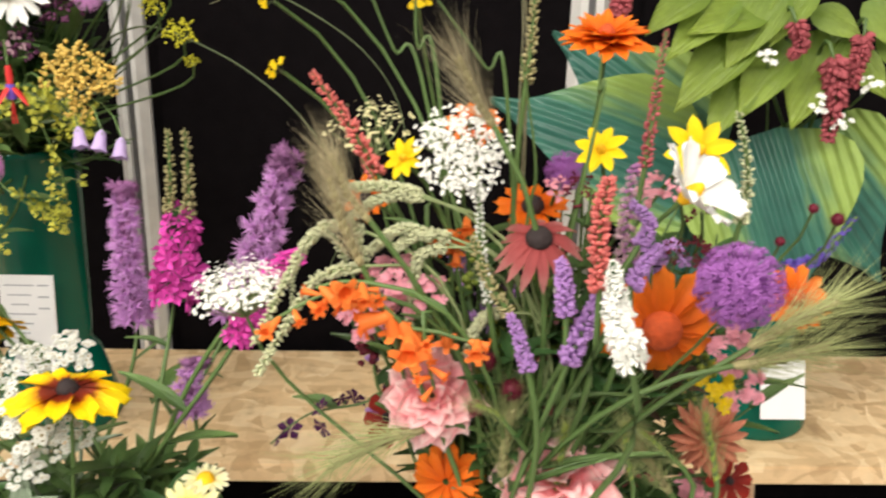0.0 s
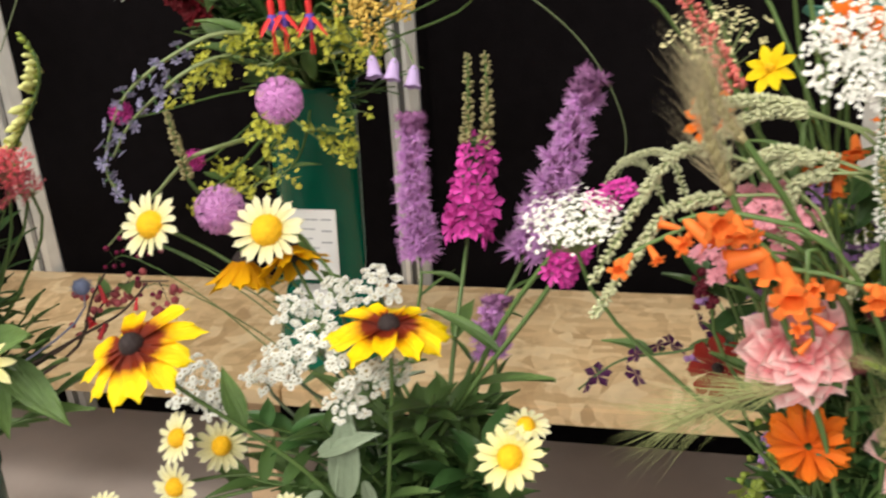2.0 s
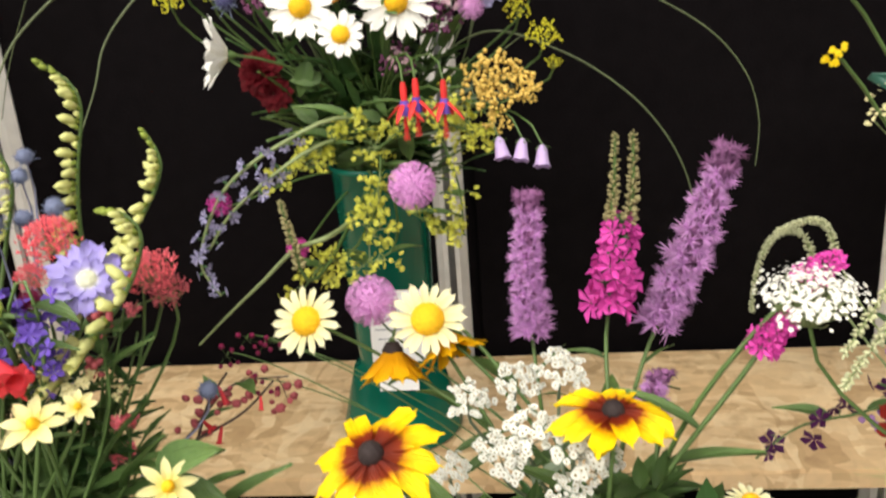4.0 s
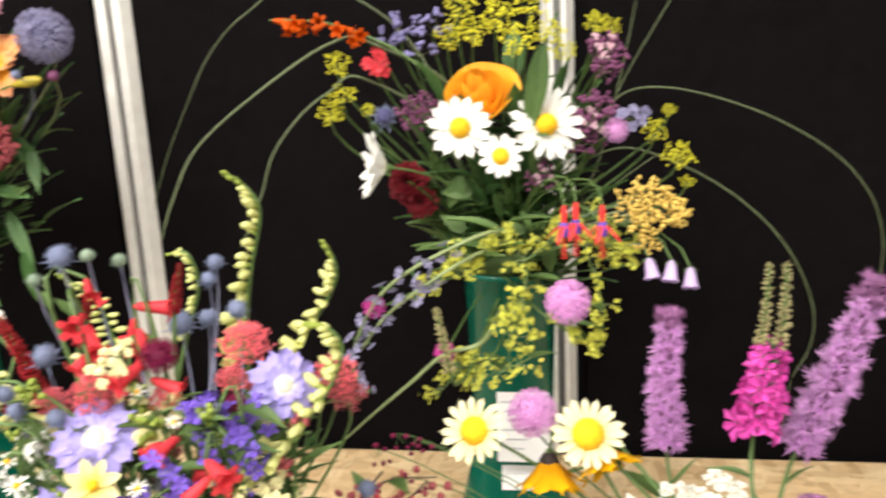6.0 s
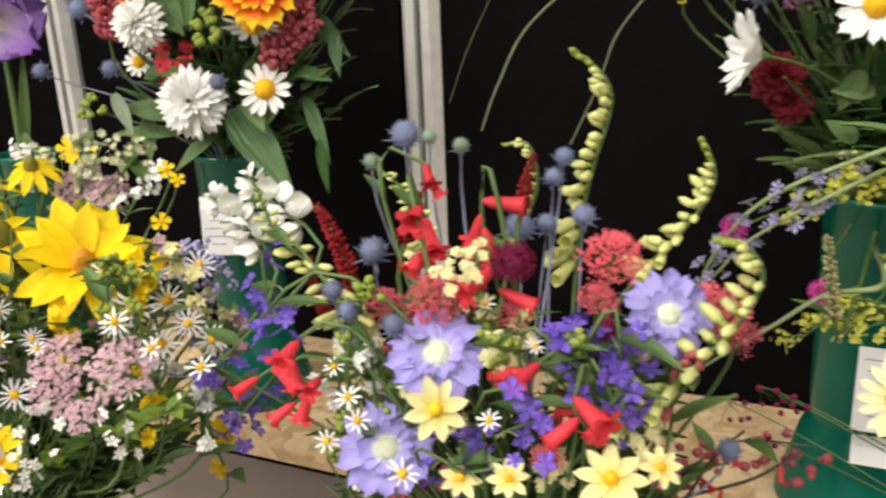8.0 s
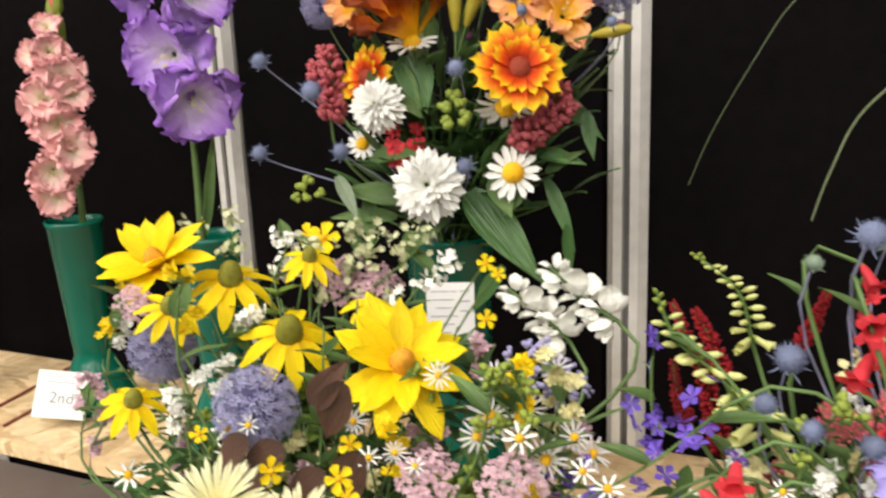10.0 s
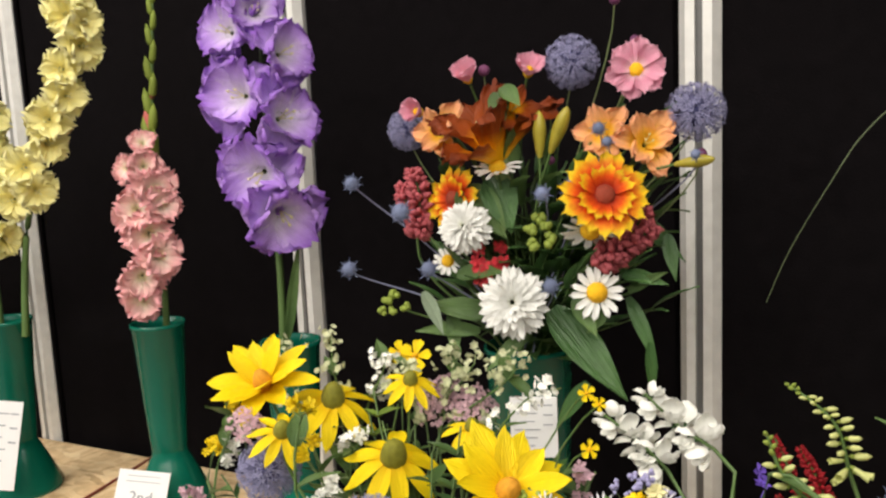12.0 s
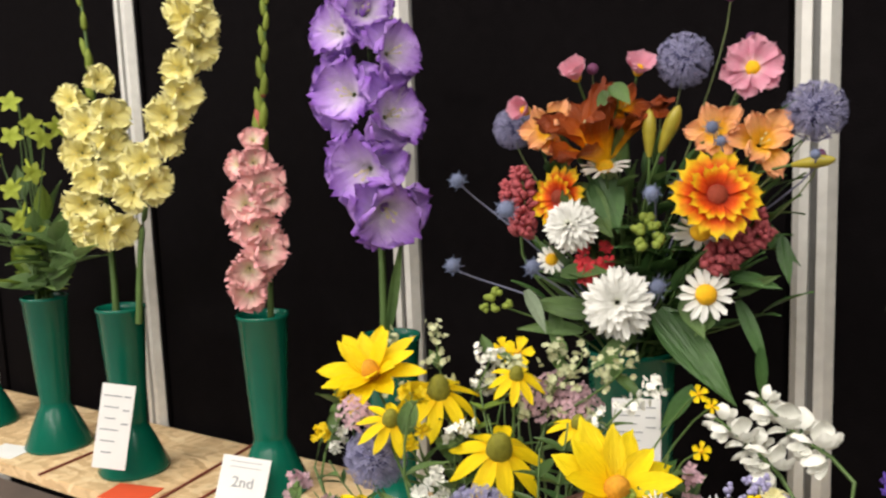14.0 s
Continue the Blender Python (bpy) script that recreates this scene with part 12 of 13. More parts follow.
spray("filler_spray", "small green buds filling the arrangement", F3, [(-0.4810, 0.7340, 1.1660), (-0.4840, 0.7340, 1.1890), (-0.4780, 0.7340, 1.2050)], 0.0124, F_BUDGREEN, group="yellow arrangement", n=27, size=0.0038, kind="bead", leaves=3)
spray("filler_spray", "tiny white florets filling the arrangement", F3, [(-0.6580, 0.7780, 1.2240), (-0.6560, 0.7780, 1.2500), (-0.6450, 0.7780, 1.2680)], 0.0146, F_WHITE, group="yellow arrangement", n=27, size=0.0045, kind="star", leaves=3)
spray("filler_spray", "small pale pink florets filling the arrangement", F3, [(-0.5670, 0.7490, 1.1250), (-0.5690, 0.7490, 1.1500), (-0.5800, 0.7490, 1.1650)], 0.0138, F_PALEPINK, group="yellow arrangement", n=27, size=0.0042, kind="star", leaves=3)
spray("filler_spray", "tiny yellow florets filling the arrangement", F3, [(-0.5180, 0.7220, 1.1950), (-0.5120, 0.7220, 1.2190), (-0.5070, 0.7220, 1.2340)], 0.0123, F_YELLOW, group="yellow arrangement", n=27, size=0.0042, kind="star", leaves=3)
spray("filler_spray", "tiny cream florets filling the arrangement", F3, [(-0.5900, 0.7060, 1.1890), (-0.5770, 0.7060, 1.2140), (-0.5830, 0.7060, 1.2280)], 0.0127, F_CREAM, group="yellow arrangement", n=27, size=0.0042, kind="star", leaves=3)
spray("filler_spray", "small green buds filling the arrangement", F3, [(-0.6540, 0.7250, 1.1800), (-0.6460, 0.7250, 1.2060), (-0.6470, 0.7250, 1.2230)], 0.0137, F_BUDGREEN, group="yellow arrangement", n=27, size=0.0038, kind="bead", leaves=3)
spray("filler_spray", "tiny white florets filling the arrangement", F3, [(-0.6230, 0.7240, 1.2180), (-0.6240, 0.7240, 1.2420), (-0.6350, 0.7240, 1.2560)], 0.0132, F_WHITE, group="yellow arrangement", n=27, size=0.0045, kind="star", leaves=3)
spray("filler_spray", "small pale pink florets filling the arrangement", F3, [(-0.4300, 0.7640, 1.1820), (-0.4200, 0.7640, 1.2070), (-0.4100, 0.7640, 1.2230)], 0.0125, F_PALEPINK, group="yellow arrangement", n=27, size=0.0042, kind="star", leaves=3)
spray("filler_spray", "tiny yellow florets filling the arrangement", F3, [(-0.6400, 0.6920, 1.2880), (-0.6340, 0.6920, 1.3100), (-0.6260, 0.6920, 1.3240)], 0.0122, F_YELLOW, group="yellow arrangement", n=27, size=0.0042, kind="star", leaves=3)
spray("filler_spray", "tiny cream florets filling the arrangement", F3, [(-0.4170, 0.7250, 1.2490), (-0.4120, 0.7250, 1.2700), (-0.4210, 0.7250, 1.2820)], 0.0111, F_CREAM, group="yellow arrangement", n=27, size=0.0042, kind="star", leaves=3)
spray("filler_spray", "small green buds filling the arrangement", F3, [(-0.6580, 0.7490, 1.1350), (-0.6520, 0.7490, 1.1630), (-0.6390, 0.7490, 1.1830)], 0.0146, F_BUDGREEN, group="yellow arrangement", n=27, size=0.0038, kind="bead", leaves=3)
spray("filler_spray", "tiny white florets filling the arrangement", F3, [(-0.7240, 0.7760, 1.0740), (-0.7170, 0.7760, 1.1060), (-0.7260, 0.7760, 1.1240)], 0.0162, F_WHITE, group="yellow arrangement", n=27, size=0.0045, kind="star", leaves=3)
spray("filler_spray", "small pale pink florets filling the arrangement", F3, [(-0.5690, 0.7230, 1.1630), (-0.5760, 0.7230, 1.1860), (-0.5730, 0.7230, 1.2030)], 0.0130, F_PALEPINK, group="yellow arrangement", n=27, size=0.0042, kind="star", leaves=3)
ray_flower("aster", "small white aster with a yellow eye and thin petals", F3, (-0.5620, 0.7040, 1.1990), (0.42, -0.73, 0.53), 0.0098, WHITE, group="yellow arrangement", n=8, width=0.2, disc=DISC_Y, disc_r=0.24, leaves=0, spread=14, stem_r=0.0008)
ray_flower("aster", "small white aster with a yellow eye and thin petals", F3, (-0.4200, 0.6750, 1.2600), (0.20, -0.68, 0.71), 0.0094, WHITE, group="yellow arrangement", n=8, width=0.2, disc=DISC_Y, disc_r=0.24, leaves=0, spread=14, stem_r=0.0008)
ray_flower("aster", "small white aster with a yellow eye and thin petals", F3, (-0.3810, 0.6910, 1.2320), (0.09, -0.42, 0.90), 0.0093, WHITE, group="yellow arrangement", n=8, width=0.2, disc=DISC_Y, disc_r=0.24, leaves=0, spread=14, stem_r=0.0008)
ray_flower("aster", "small white aster with a yellow eye and thin petals", F3, (-0.6020, 0.6830, 1.2340), (0.41, -0.78, 0.48), 0.0113, WHITE, group="yellow arrangement", n=8, width=0.2, disc=DISC_Y, disc_r=0.24, leaves=0, spread=14, stem_r=0.0008)
ray_flower("aster", "small white aster with a yellow eye and thin petals", F3, (-0.6760, 0.7130, 1.1370), (0.60, -0.36, 0.72), 0.0126, WHITE, group="yellow arrangement", n=8, width=0.2, disc=DISC_Y, disc_r=0.24, leaves=0, spread=14, stem_r=0.0008)
ray_flower("aster", "small white aster with a yellow eye and thin petals", F3, (-0.6580, 0.6830, 1.1490), (0.59, -0.64, 0.49), 0.0118, WHITE, group="yellow arrangement", n=8, width=0.2, disc=DISC_Y, disc_r=0.24, leaves=0, spread=14, stem_r=0.0008)
ray_flower("aster", "small white aster with a yellow eye and thin petals", F3, (-0.4980, 0.6650, 1.2410), (0.17, -0.52, 0.83), 0.0074, WHITE, group="yellow arrangement", n=8, width=0.2, disc=DISC_Y, disc_r=0.24, leaves=0, spread=14, stem_r=0.0008)
ray_flower("aster", "small white aster with a yellow eye and thin petals", F3, (-0.4730, 0.6670, 1.2400), (0.37, -0.33, 0.87), 0.0060, WHITE, group="yellow arrangement", n=8, width=0.2, disc=DISC_Y, disc_r=0.24, leaves=0, spread=14, stem_r=0.0008)
ray_flower("aster", "small white aster with a yellow eye and thin petals", F3, (-0.5980, 0.6750, 1.2210), (0.68, -0.22, 0.70), 0.0096, WHITE, group="yellow arrangement", n=8, width=0.2, disc=DISC_Y, disc_r=0.24, leaves=0, spread=14, stem_r=0.0008)
ray_flower("aster", "small white aster with a yellow eye and thin petals", F3, (-0.4180, 0.6760, 1.2200), (0.33, -0.75, 0.57), 0.0073, WHITE, group="yellow arrangement", n=8, width=0.2, disc=DISC_Y, disc_r=0.24, leaves=0, spread=14, stem_r=0.0008)
ray_flower("aster", "small white aster with a yellow eye and thin petals", F3, (-0.6110, 0.7000, 1.1630), (0.33, -0.56, 0.76), 0.0089, WHITE, group="yellow arrangement", n=8, width=0.2, disc=DISC_Y, disc_r=0.24, leaves=0, spread=14, stem_r=0.0008)
ray_flower("aster", "small white aster with a yellow eye and thin petals", F3, (-0.5710, 0.6630, 1.2490), (0.85, -0.36, 0.38), 0.0067, WHITE, group="yellow arrangement", n=8, width=0.2, disc=DISC_Y, disc_r=0.24, leaves=0, spread=14, stem_r=0.0008)
ray_flower("aster", "small white aster with a yellow eye and thin petals", F3, (-0.3860, 0.6630, 1.2550), (0.11, -0.74, 0.66), 0.0072, WHITE, group="yellow arrangement", n=8, width=0.2, disc=DISC_Y, disc_r=0.24, leaves=0, spread=14, stem_r=0.0008)
ray_flower("aster", "small white aster with a yellow eye and thin petals", F3, (-0.7000, 0.6970, 1.1780), (0.32, -0.60, 0.74), 0.0124, WHITE, group="yellow arrangement", n=8, width=0.2, disc=DISC_Y, disc_r=0.24, leaves=0, spread=14, stem_r=0.0008)
ray_flower("aster", "small white aster with a yellow eye and thin petals", F3, (-0.4680, 0.7130, 1.1650), (0.36, -0.26, 0.90), 0.0099, WHITE, group="yellow arrangement", n=8, width=0.2, disc=DISC_Y, disc_r=0.24, leaves=0, spread=14, stem_r=0.0008)
ray_flower("aster", "small white aster with a yellow eye and thin petals", F3, (-0.6170, 0.7150, 1.2000), (0.48, -0.26, 0.84), 0.0085, WHITE, group="yellow arrangement", n=8, width=0.2, disc=DISC_Y, disc_r=0.24, leaves=0, spread=14, stem_r=0.0008)


# ---- upper arrangement of chrysanthemums, gaillardia, anemones and thistles ----
ray_flower("chrysanthemum", "double white chrysanthemum with many narrow petals", VB, (-0.6050, 0.9760, 1.3280), (0.26, -0.92, 0.30), 0.0368, WHITE, group="orange and white arrangement", n=26, layers=5, width=0.2, shape="quill", lift=-24, rise=20, disc_r=0.14, cup=0.1, shrink=0.1, spread=16)
ray_flower("chrysanthemum", "double white chrysanthemum with many narrow petals", VB, (-0.6460, 0.9670, 1.3980), (0.04, -0.93, 0.37), 0.0277, WHITE, group="orange and white arrangement", n=26, layers=5, width=0.2, shape="quill", lift=-24, rise=20, disc_r=0.14, cup=0.1, shrink=0.1, spread=16)
ray_flower("oxeye_daisy", "white ox-eye daisy with a yellow disc", VB, (-0.5300, 0.9850, 1.3390), (0.45, -0.84, 0.29), 0.0256, WHITE, group="orange and white arrangement", n=14, width=0.32, disc=DISC_Y, disc_r=0.36)
ray_flower("oxeye_daisy", "white ox-eye daisy with a yellow disc", VB, (-0.6800, 1.0000, 1.3600), (0.33, -0.88, 0.35), 0.0153, WHITE, group="orange and white arrangement", n=12, width=0.4, disc=DISC_Y, disc_r=0.4)
ray_flower("oxeye_daisy", "white ox-eye daisy seen edge-on", VB, (-0.5330, 0.9800, 1.3950), (0.19, -0.63, -0.76), 0.0272, WHITE, group="orange and white arrangement", n=14, width=0.3, disc=DISC_Y, disc_r=0.34)
ray_flower("oxeye_daisy", "white ox-eye daisy seen edge-on", VB, (-0.6250, 1.0000, 1.4470), (0.03, -0.38, 0.92), 0.0240, WHITE, group="orange and white arrangement", n=14, width=0.3, disc=DISC_Y, disc_r=0.34)
ray_flower("gaillardia", "orange-red gaillardia with yellow petal tips", VB, (-0.5170, 0.9680, 1.4250), (0.47, -0.81, 0.36), 0.0396, GAIL, group="orange and white arrangement", n=18, layers=2, width=0.34, lift=4, rise=20, disc=DISC_R, disc_r=0.24, disc_h=0.2, shrink=0.3)
ray_flower("gaillardia", "orange-red gaillardia with yellow petal tips", VB, (-0.6710, 1.0000, 1.4200), (-0.23, -0.95, 0.22), 0.0322, GAIL, group="orange and white arrangement", n=16, layers=2, width=0.34, lift=4, rise=20, disc=DISC_R, disc_r=0.24, disc_h=0.2, shrink=0.3)
ball_flower("globe_thistle", "round violet-blue globe thistle head", VB, (-0.5650, 1.0400, 1.5400), (0.28, -0.88, 0.39), 0.0269, F_ECHIN, CORE_ECHIN, group="orange and white arrangement", n=340, fuzz=0.52, stem=STEM_PALE)
ball_flower("globe_thistle", "round violet-blue globe thistle head", VB, (-0.4540, 1.0300, 1.4900), (0.15, -0.88, 0.44), 0.0275, F_ECHIN, CORE_ECHIN, group="orange and white arrangement", n=340, fuzz=0.52, stem=STEM_PALE)
ball_flower("globe_thistle", "round violet-blue globe thistle head", VB, (-0.7430, 1.0500, 1.4860), (0.43, -0.79, 0.45), 0.0233, F_ECHIN, CORE_ECHIN, group="orange and white arrangement", n=340, fuzz=0.52, stem=STEM_PALE)
ray_flower("anemone", "pink Japanese anemone with a yellow centre", VB, (-0.5000, 1.0120, 1.5270), (0.32, -0.93, 0.19), 0.0280, PINK, group="orange and white arrangement", n=6, layers=2, rise=8, shrink=0.06, shape="round", width=0.82, lift=12, ruffle=0.09, cup=0.25, disc=DISC_Y, disc_r=0.24, disc_h=0.2, leaves=0)
ray_flower("anemone", "pink Japanese anemone turned away", VB, (-0.6600, 1.0200, 1.5300), (-0.01, -0.72, 0.70), 0.0236, PINK, group="orange and white arrangement", n=6, shape="round", width=1.0, lift=68, disc=DISC_Y, disc_r=0.2, leaves=0)
ray_flower("anemone", "pink Japanese anemone turned away", VB, (-0.6040, 1.0300, 1.5320), (0.44, -0.51, 0.74), 0.0231, PINK, group="orange and white arrangement", n=6, shape="round", width=1.0, lift=60, disc=DISC_Y, disc_r=0.2, leaves=0)
ray_flower("anemone", "pink Japanese anemone turned away", VB, (-0.7130, 1.0200, 1.5020), (-0.24, -0.95, 0.20), 0.0233, PINK, group="orange and white arrangement", n=6, shape="round", width=1.0, lift=70, disc=DISC_Y, disc_r=0.2, leaves=0)
lily((-0.6310, 1.0000, 1.4740), (-0.10, -0.42, 0.90), 0.0720, VB, BROWN_OR, "brown and orange daylily, wide open", 0.5, 30)
lily((-0.5260, 1.0000, 1.4760), (-0.02, -0.93, 0.37), 0.0273, VB, PEACH, "peach-orange alstroemeria with open funnel")
lily((-0.4880, 1.0000, 1.4680), (0.46, -0.80, 0.38), 0.0296, VB, PEACH, "peach-orange alstroemeria with open funnel")
lily((-0.6830, 1.0000, 1.4830), (-0.08, -0.96, 0.25), 0.0289, VB, PEACH, "peach-orange alstroemeria with open funnel")
lily((-0.6070, 1.0000, 1.5020), (0.54, -0.69, 0.48), 0.0255, VB, BROWN_OR, "brown and orange daylily behind the leaves", 0.5, 34)
ball_flower("sea_holly", "steel-blue sea holly thistle head with spiny bracts", VB, (-0.7610, 0.9650, 1.4380), (0.34, -0.88, 0.34), 0.0092, F_STEEL, F_STEEL, group="orange and white arrangement", n=120, fuzz=0.3, star=False, bracts=8, stem=STEM_BLUE)
ball_flower("sea_holly", "steel-blue sea holly thistle head with spiny bracts", VB, (-0.7090, 0.9650, 1.4110), (0.28, -0.88, 0.37), 0.0116, F_STEEL, F_STEEL, group="orange and white arrangement", n=120, fuzz=0.3, star=False, bracts=8, stem=STEM_BLUE)
ball_flower("sea_holly", "steel-blue sea holly thistle head with spiny bracts", VB, (-0.7700, 0.9650, 1.3550), (0.32, -0.84, 0.43), 0.0094, F_STEEL, F_STEEL, group="orange and white arrangement", n=120, fuzz=0.3, star=False, bracts=8, stem=STEM_BLUE)
ball_flower("sea_holly", "steel-blue sea holly thistle head with spiny bracts", VB, (-0.5440, 0.9650, 1.4310), (0.10, -0.93, 0.35), 0.0105, F_STEEL, F_STEEL, group="orange and white arrangement", n=120, fuzz=0.3, star=False, bracts=8, stem=STEM_BLUE)
ball_flower("sea_holly", "steel-blue sea holly thistle head with spiny bracts", VB, (-0.5700, 0.9650, 1.4270), (0.13, -0.92, 0.36), 0.0087, F_STEEL, F_STEEL, group="orange and white arrangement", n=120, fuzz=0.3, star=False, bracts=8, stem=STEM_BLUE)
ball_flower("sea_holly", "steel-blue sea holly thistle head with spiny bracts", VB, (-0.5650, 0.9650, 1.3470), (0.11, -0.88, 0.46), 0.0088, F_STEEL, F_STEEL, group="orange and white arrangement", n=120, fuzz=0.3, star=False, bracts=8, stem=STEM_BLUE)
ball_flower("sea_holly", "steel-blue sea holly thistle head with spiny bracts", VB, (-0.5200, 0.9650, 1.4800), (0.08, -0.95, 0.29), 0.0070, F_STEEL, F_STEEL, group="orange and white arrangement", n=120, fuzz=0.3, star=False, bracts=8, stem=STEM_BLUE)
ball_flower("sea_holly", "steel-blue sea holly thistle head with spiny bracts", VB, (-0.6830, 0.9650, 1.3580), (0.24, -0.87, 0.43), 0.0095, F_STEEL, F_STEEL, group="orange and white arrangement", n=120, fuzz=0.3, star=False, bracts=8, stem=STEM_BLUE)
ball_flower("sea_holly", "steel-blue sea holly thistle head with spiny bracts", VB, (-0.4430, 0.9650, 1.4570), (-0.03, -0.95, 0.32), 0.0053, F_STEEL, F_STEEL, group="orange and white arrangement", n=120, fuzz=0.3, star=False, bracts=8, stem=STEM_BLUE)
ball_flower("sea_holly", "steel-blue sea holly thistle head with spiny bracts", VB, (-0.5130, 0.9650, 1.4690), (0.07, -0.95, 0.31), 0.0056, F_STEEL, F_STEEL, group="orange and white arrangement", n=120, fuzz=0.3, star=False, bracts=8, stem=STEM_BLUE)
ball_flower("anemone_bud", "round brownish anemone bud on a thin stem", VB, (-0.5220, 1.0300, 1.5900), (0.22, -0.83, 0.52), 0.0059, F_OREG, F_OREG, group="orange and white arrangement", n=60, fuzz=0.15, star=False, stem=STEM_PALE)
ball_flower("anemone_bud", "round brownish anemone bud on a thin stem", VB, (-0.5050, 1.0300, 1.5540), (0.20, -0.81, 0.55), 0.0049, F_OREG, F_OREG, group="orange and white arrangement", n=60, fuzz=0.15, star=False, stem=STEM_PALE)
ball_flower("anemone_bud", "round brownish anemone bud on a thin stem", VB, (-0.5830, 1.0300, 1.4970), (0.26, -0.75, 0.61), 0.0063, F_OREG, F_OREG, group="orange and white arrangement", n=60, fuzz=0.15, star=False, stem=STEM_PALE)
ball_flower("anemone_bud", "round brownish anemone bud on a thin stem", VB, (-0.4500, 1.0300, 1.4540), (0.12, -0.74, 0.66), 0.0063, F_OREG, F_OREG, group="orange and white arrangement", n=60, fuzz=0.15, star=False, stem=STEM_PALE)
ball_flower("anemone_bud", "round brownish anemone bud on a thin stem", VB, (-0.6480, 1.0300, 1.5380), (0.32, -0.75, 0.57), 0.0064, F_OREG, F_OREG, group="orange and white arrangement", n=60, fuzz=0.15, star=False, stem=STEM_PALE)
ball_flower("anemone_bud", "round brownish anemone bud on a thin stem", VB, (-0.5840, 1.0300, 1.4520), (0.25, -0.71, 0.66), 0.0047, F_OREG, F_OREG, group="orange and white arrangement", n=60, fuzz=0.15, star=False, stem=STEM_PALE)
spike_flower("dusky_red_spike", "dusky red spike of rounded florets", VB, [(-0.5370, 1.0000, 1.3620), (-0.5110, 1.0000, 1.3780), (-0.4910, 1.0000, 1.4080)], 0.0201, F_DUSK, "beads", group="orange and white arrangement", n=60, taper=0.6, leaves=0)
spike_flower("dusky_red_spike", "dusky red spike of rounded florets", VB, [(-0.5260, 1.0000, 1.3680), (-0.5010, 1.0000, 1.3830), (-0.4840, 1.0000, 1.3940)], 0.0169, F_DUSK, "beads", group="orange and white arrangement", n=60, taper=0.6, leaves=0)
spike_flower("dusky_red_spike", "dusky red spike of rounded florets", VB, [(-0.7120, 1.0000, 1.3790), (-0.7070, 1.0000, 1.4180), (-0.7120, 1.0000, 1.4450)], 0.0177, F_DUSK, "beads", group="orange and white arrangement", n=60, taper=0.6, leaves=0)
spike_flower("dusky_red_spike", "dusky red spike of rounded florets", VB, [(-0.7000, 1.0000, 1.3850), (-0.7200, 1.0000, 1.4120), (-0.7250, 1.0000, 1.4320)], 0.0154, F_DUSK, "beads", group="orange and white arrangement", n=60, taper=0.6, leaves=0)
umbel("red_flower", "small scarlet flowers among the leaves", VB, (-0.6380, 1.0000, 1.3620), (0.36, -0.83, 0.43), 0.0202, F_RED, group="orange and white arrangement", n=24, size=0.4)
lily_bud((-0.5840, 1.0000, 1.4560), (0.02, 0.0, 1.0), 0.042)
lily_bud((-0.5740, 1.0000, 1.4600), (0.42, -0.1, 0.9), 0.044)
lily_bud((-0.4640, 0.9900, 1.4480), (0.95, -0.2, 0.12), 0.034)
umbel("green_bud", "unopened green flower bud", VB, (-0.7360, 0.9900, 1.3160), (0.02, -0.90, 0.43), 0.0123, F_BUDGREEN, group="orange and white arrangement", n=30, size=0.5, kind="bead", rays=False)
umbel("green_bud", "unopened green flower bud", VB, (-0.5790, 0.9800, 1.3910), (0.47, -0.74, 0.48), 0.0140, F_BUDGREEN, group="orange and white arrangement", n=30, size=0.5, kind="bead", rays=False)
filler = plant("broad_leaves", "long green leaves hanging over the vase rim", "foliage", "", mouth_of(VB))
leaf(filler, (-0.5770, 1.0000, 1.3190), (0.7041, -0.3806, -0.5995), 0.1051, "leaf", 0.34, LEAF_DARK, -0.15, 0.15, 0.02, up=(0.25, -0.72, 0.64))
leaf(filler, (-0.5970, 1.0000, 1.2960), (-0.6757, -0.5479, -0.4931), 0.0548, "leaf", 0.28, LEAF, -0.15, 0.15, 0.02, up=(0.27, -0.71, 0.65))
leaf(filler, (-0.5240, 0.9900, 1.3240), (-0.5975, -0.3735, -0.7096), 0.0268, "leaf", 0.6, LEAF, -0.15, 0.15, 0.02, up=(0.21, -0.74, 0.64))
leaf(filler, (-0.5500, 0.9900, 1.3330), (0.5649, -0.4912, -0.6631), 0.0407, "leaf", 0.5, LEAF, -0.15, 0.15, 0.02, up=(0.23, -0.74, 0.63))
leaf(filler, (-0.6370, 1.0000, 1.3100), (-0.9284, -0.3044, 0.2131), 0.0657, "leaf", 0.36, LEAF, -0.15, 0.15, 0.02, up=(0.31, -0.70, 0.64))
leaf(filler, (-0.6490, 1.0000, 1.2930), (-0.9444, -0.3148, 0.0944), 0.0635, "leaf", 0.25, LEAF, -0.15, 0.15, 0.02, up=(0.31, -0.69, 0.65))
leaf(filler, (-0.6780, 1.0000, 1.3130), (0.2597, -0.3996, -0.8791), 0.0500, "leaf", 0.3, LEAF, -0.15, 0.15, 0.02, up=(0.34, -0.69, 0.64))
leaf(filler, (-0.5080, 1.0300, 1.4000), (0.7861, -0.3276, -0.5241), 0.0611, "leaf", 0.3, LEAF_DARK, -0.15, 0.15, 0.02, up=(0.19, -0.79, 0.58))
leaf(filler, (-0.4760, 1.0200, 1.3860), (0.1907, -0.4767, -0.8581), 0.0420, "leaf", 0.3, LEAF_DARK, -0.15, 0.15, 0.02, up=(0.16, -0.79, 0.59))
leaf(filler, (-0.5140, 1.0100, 1.3510), (0.9712, -0.2369, -0.0237), 0.0422, "leaf", 0.35, LEAF_DARK, -0.15, 0.15, 0.02, up=(0.20, -0.76, 0.62))
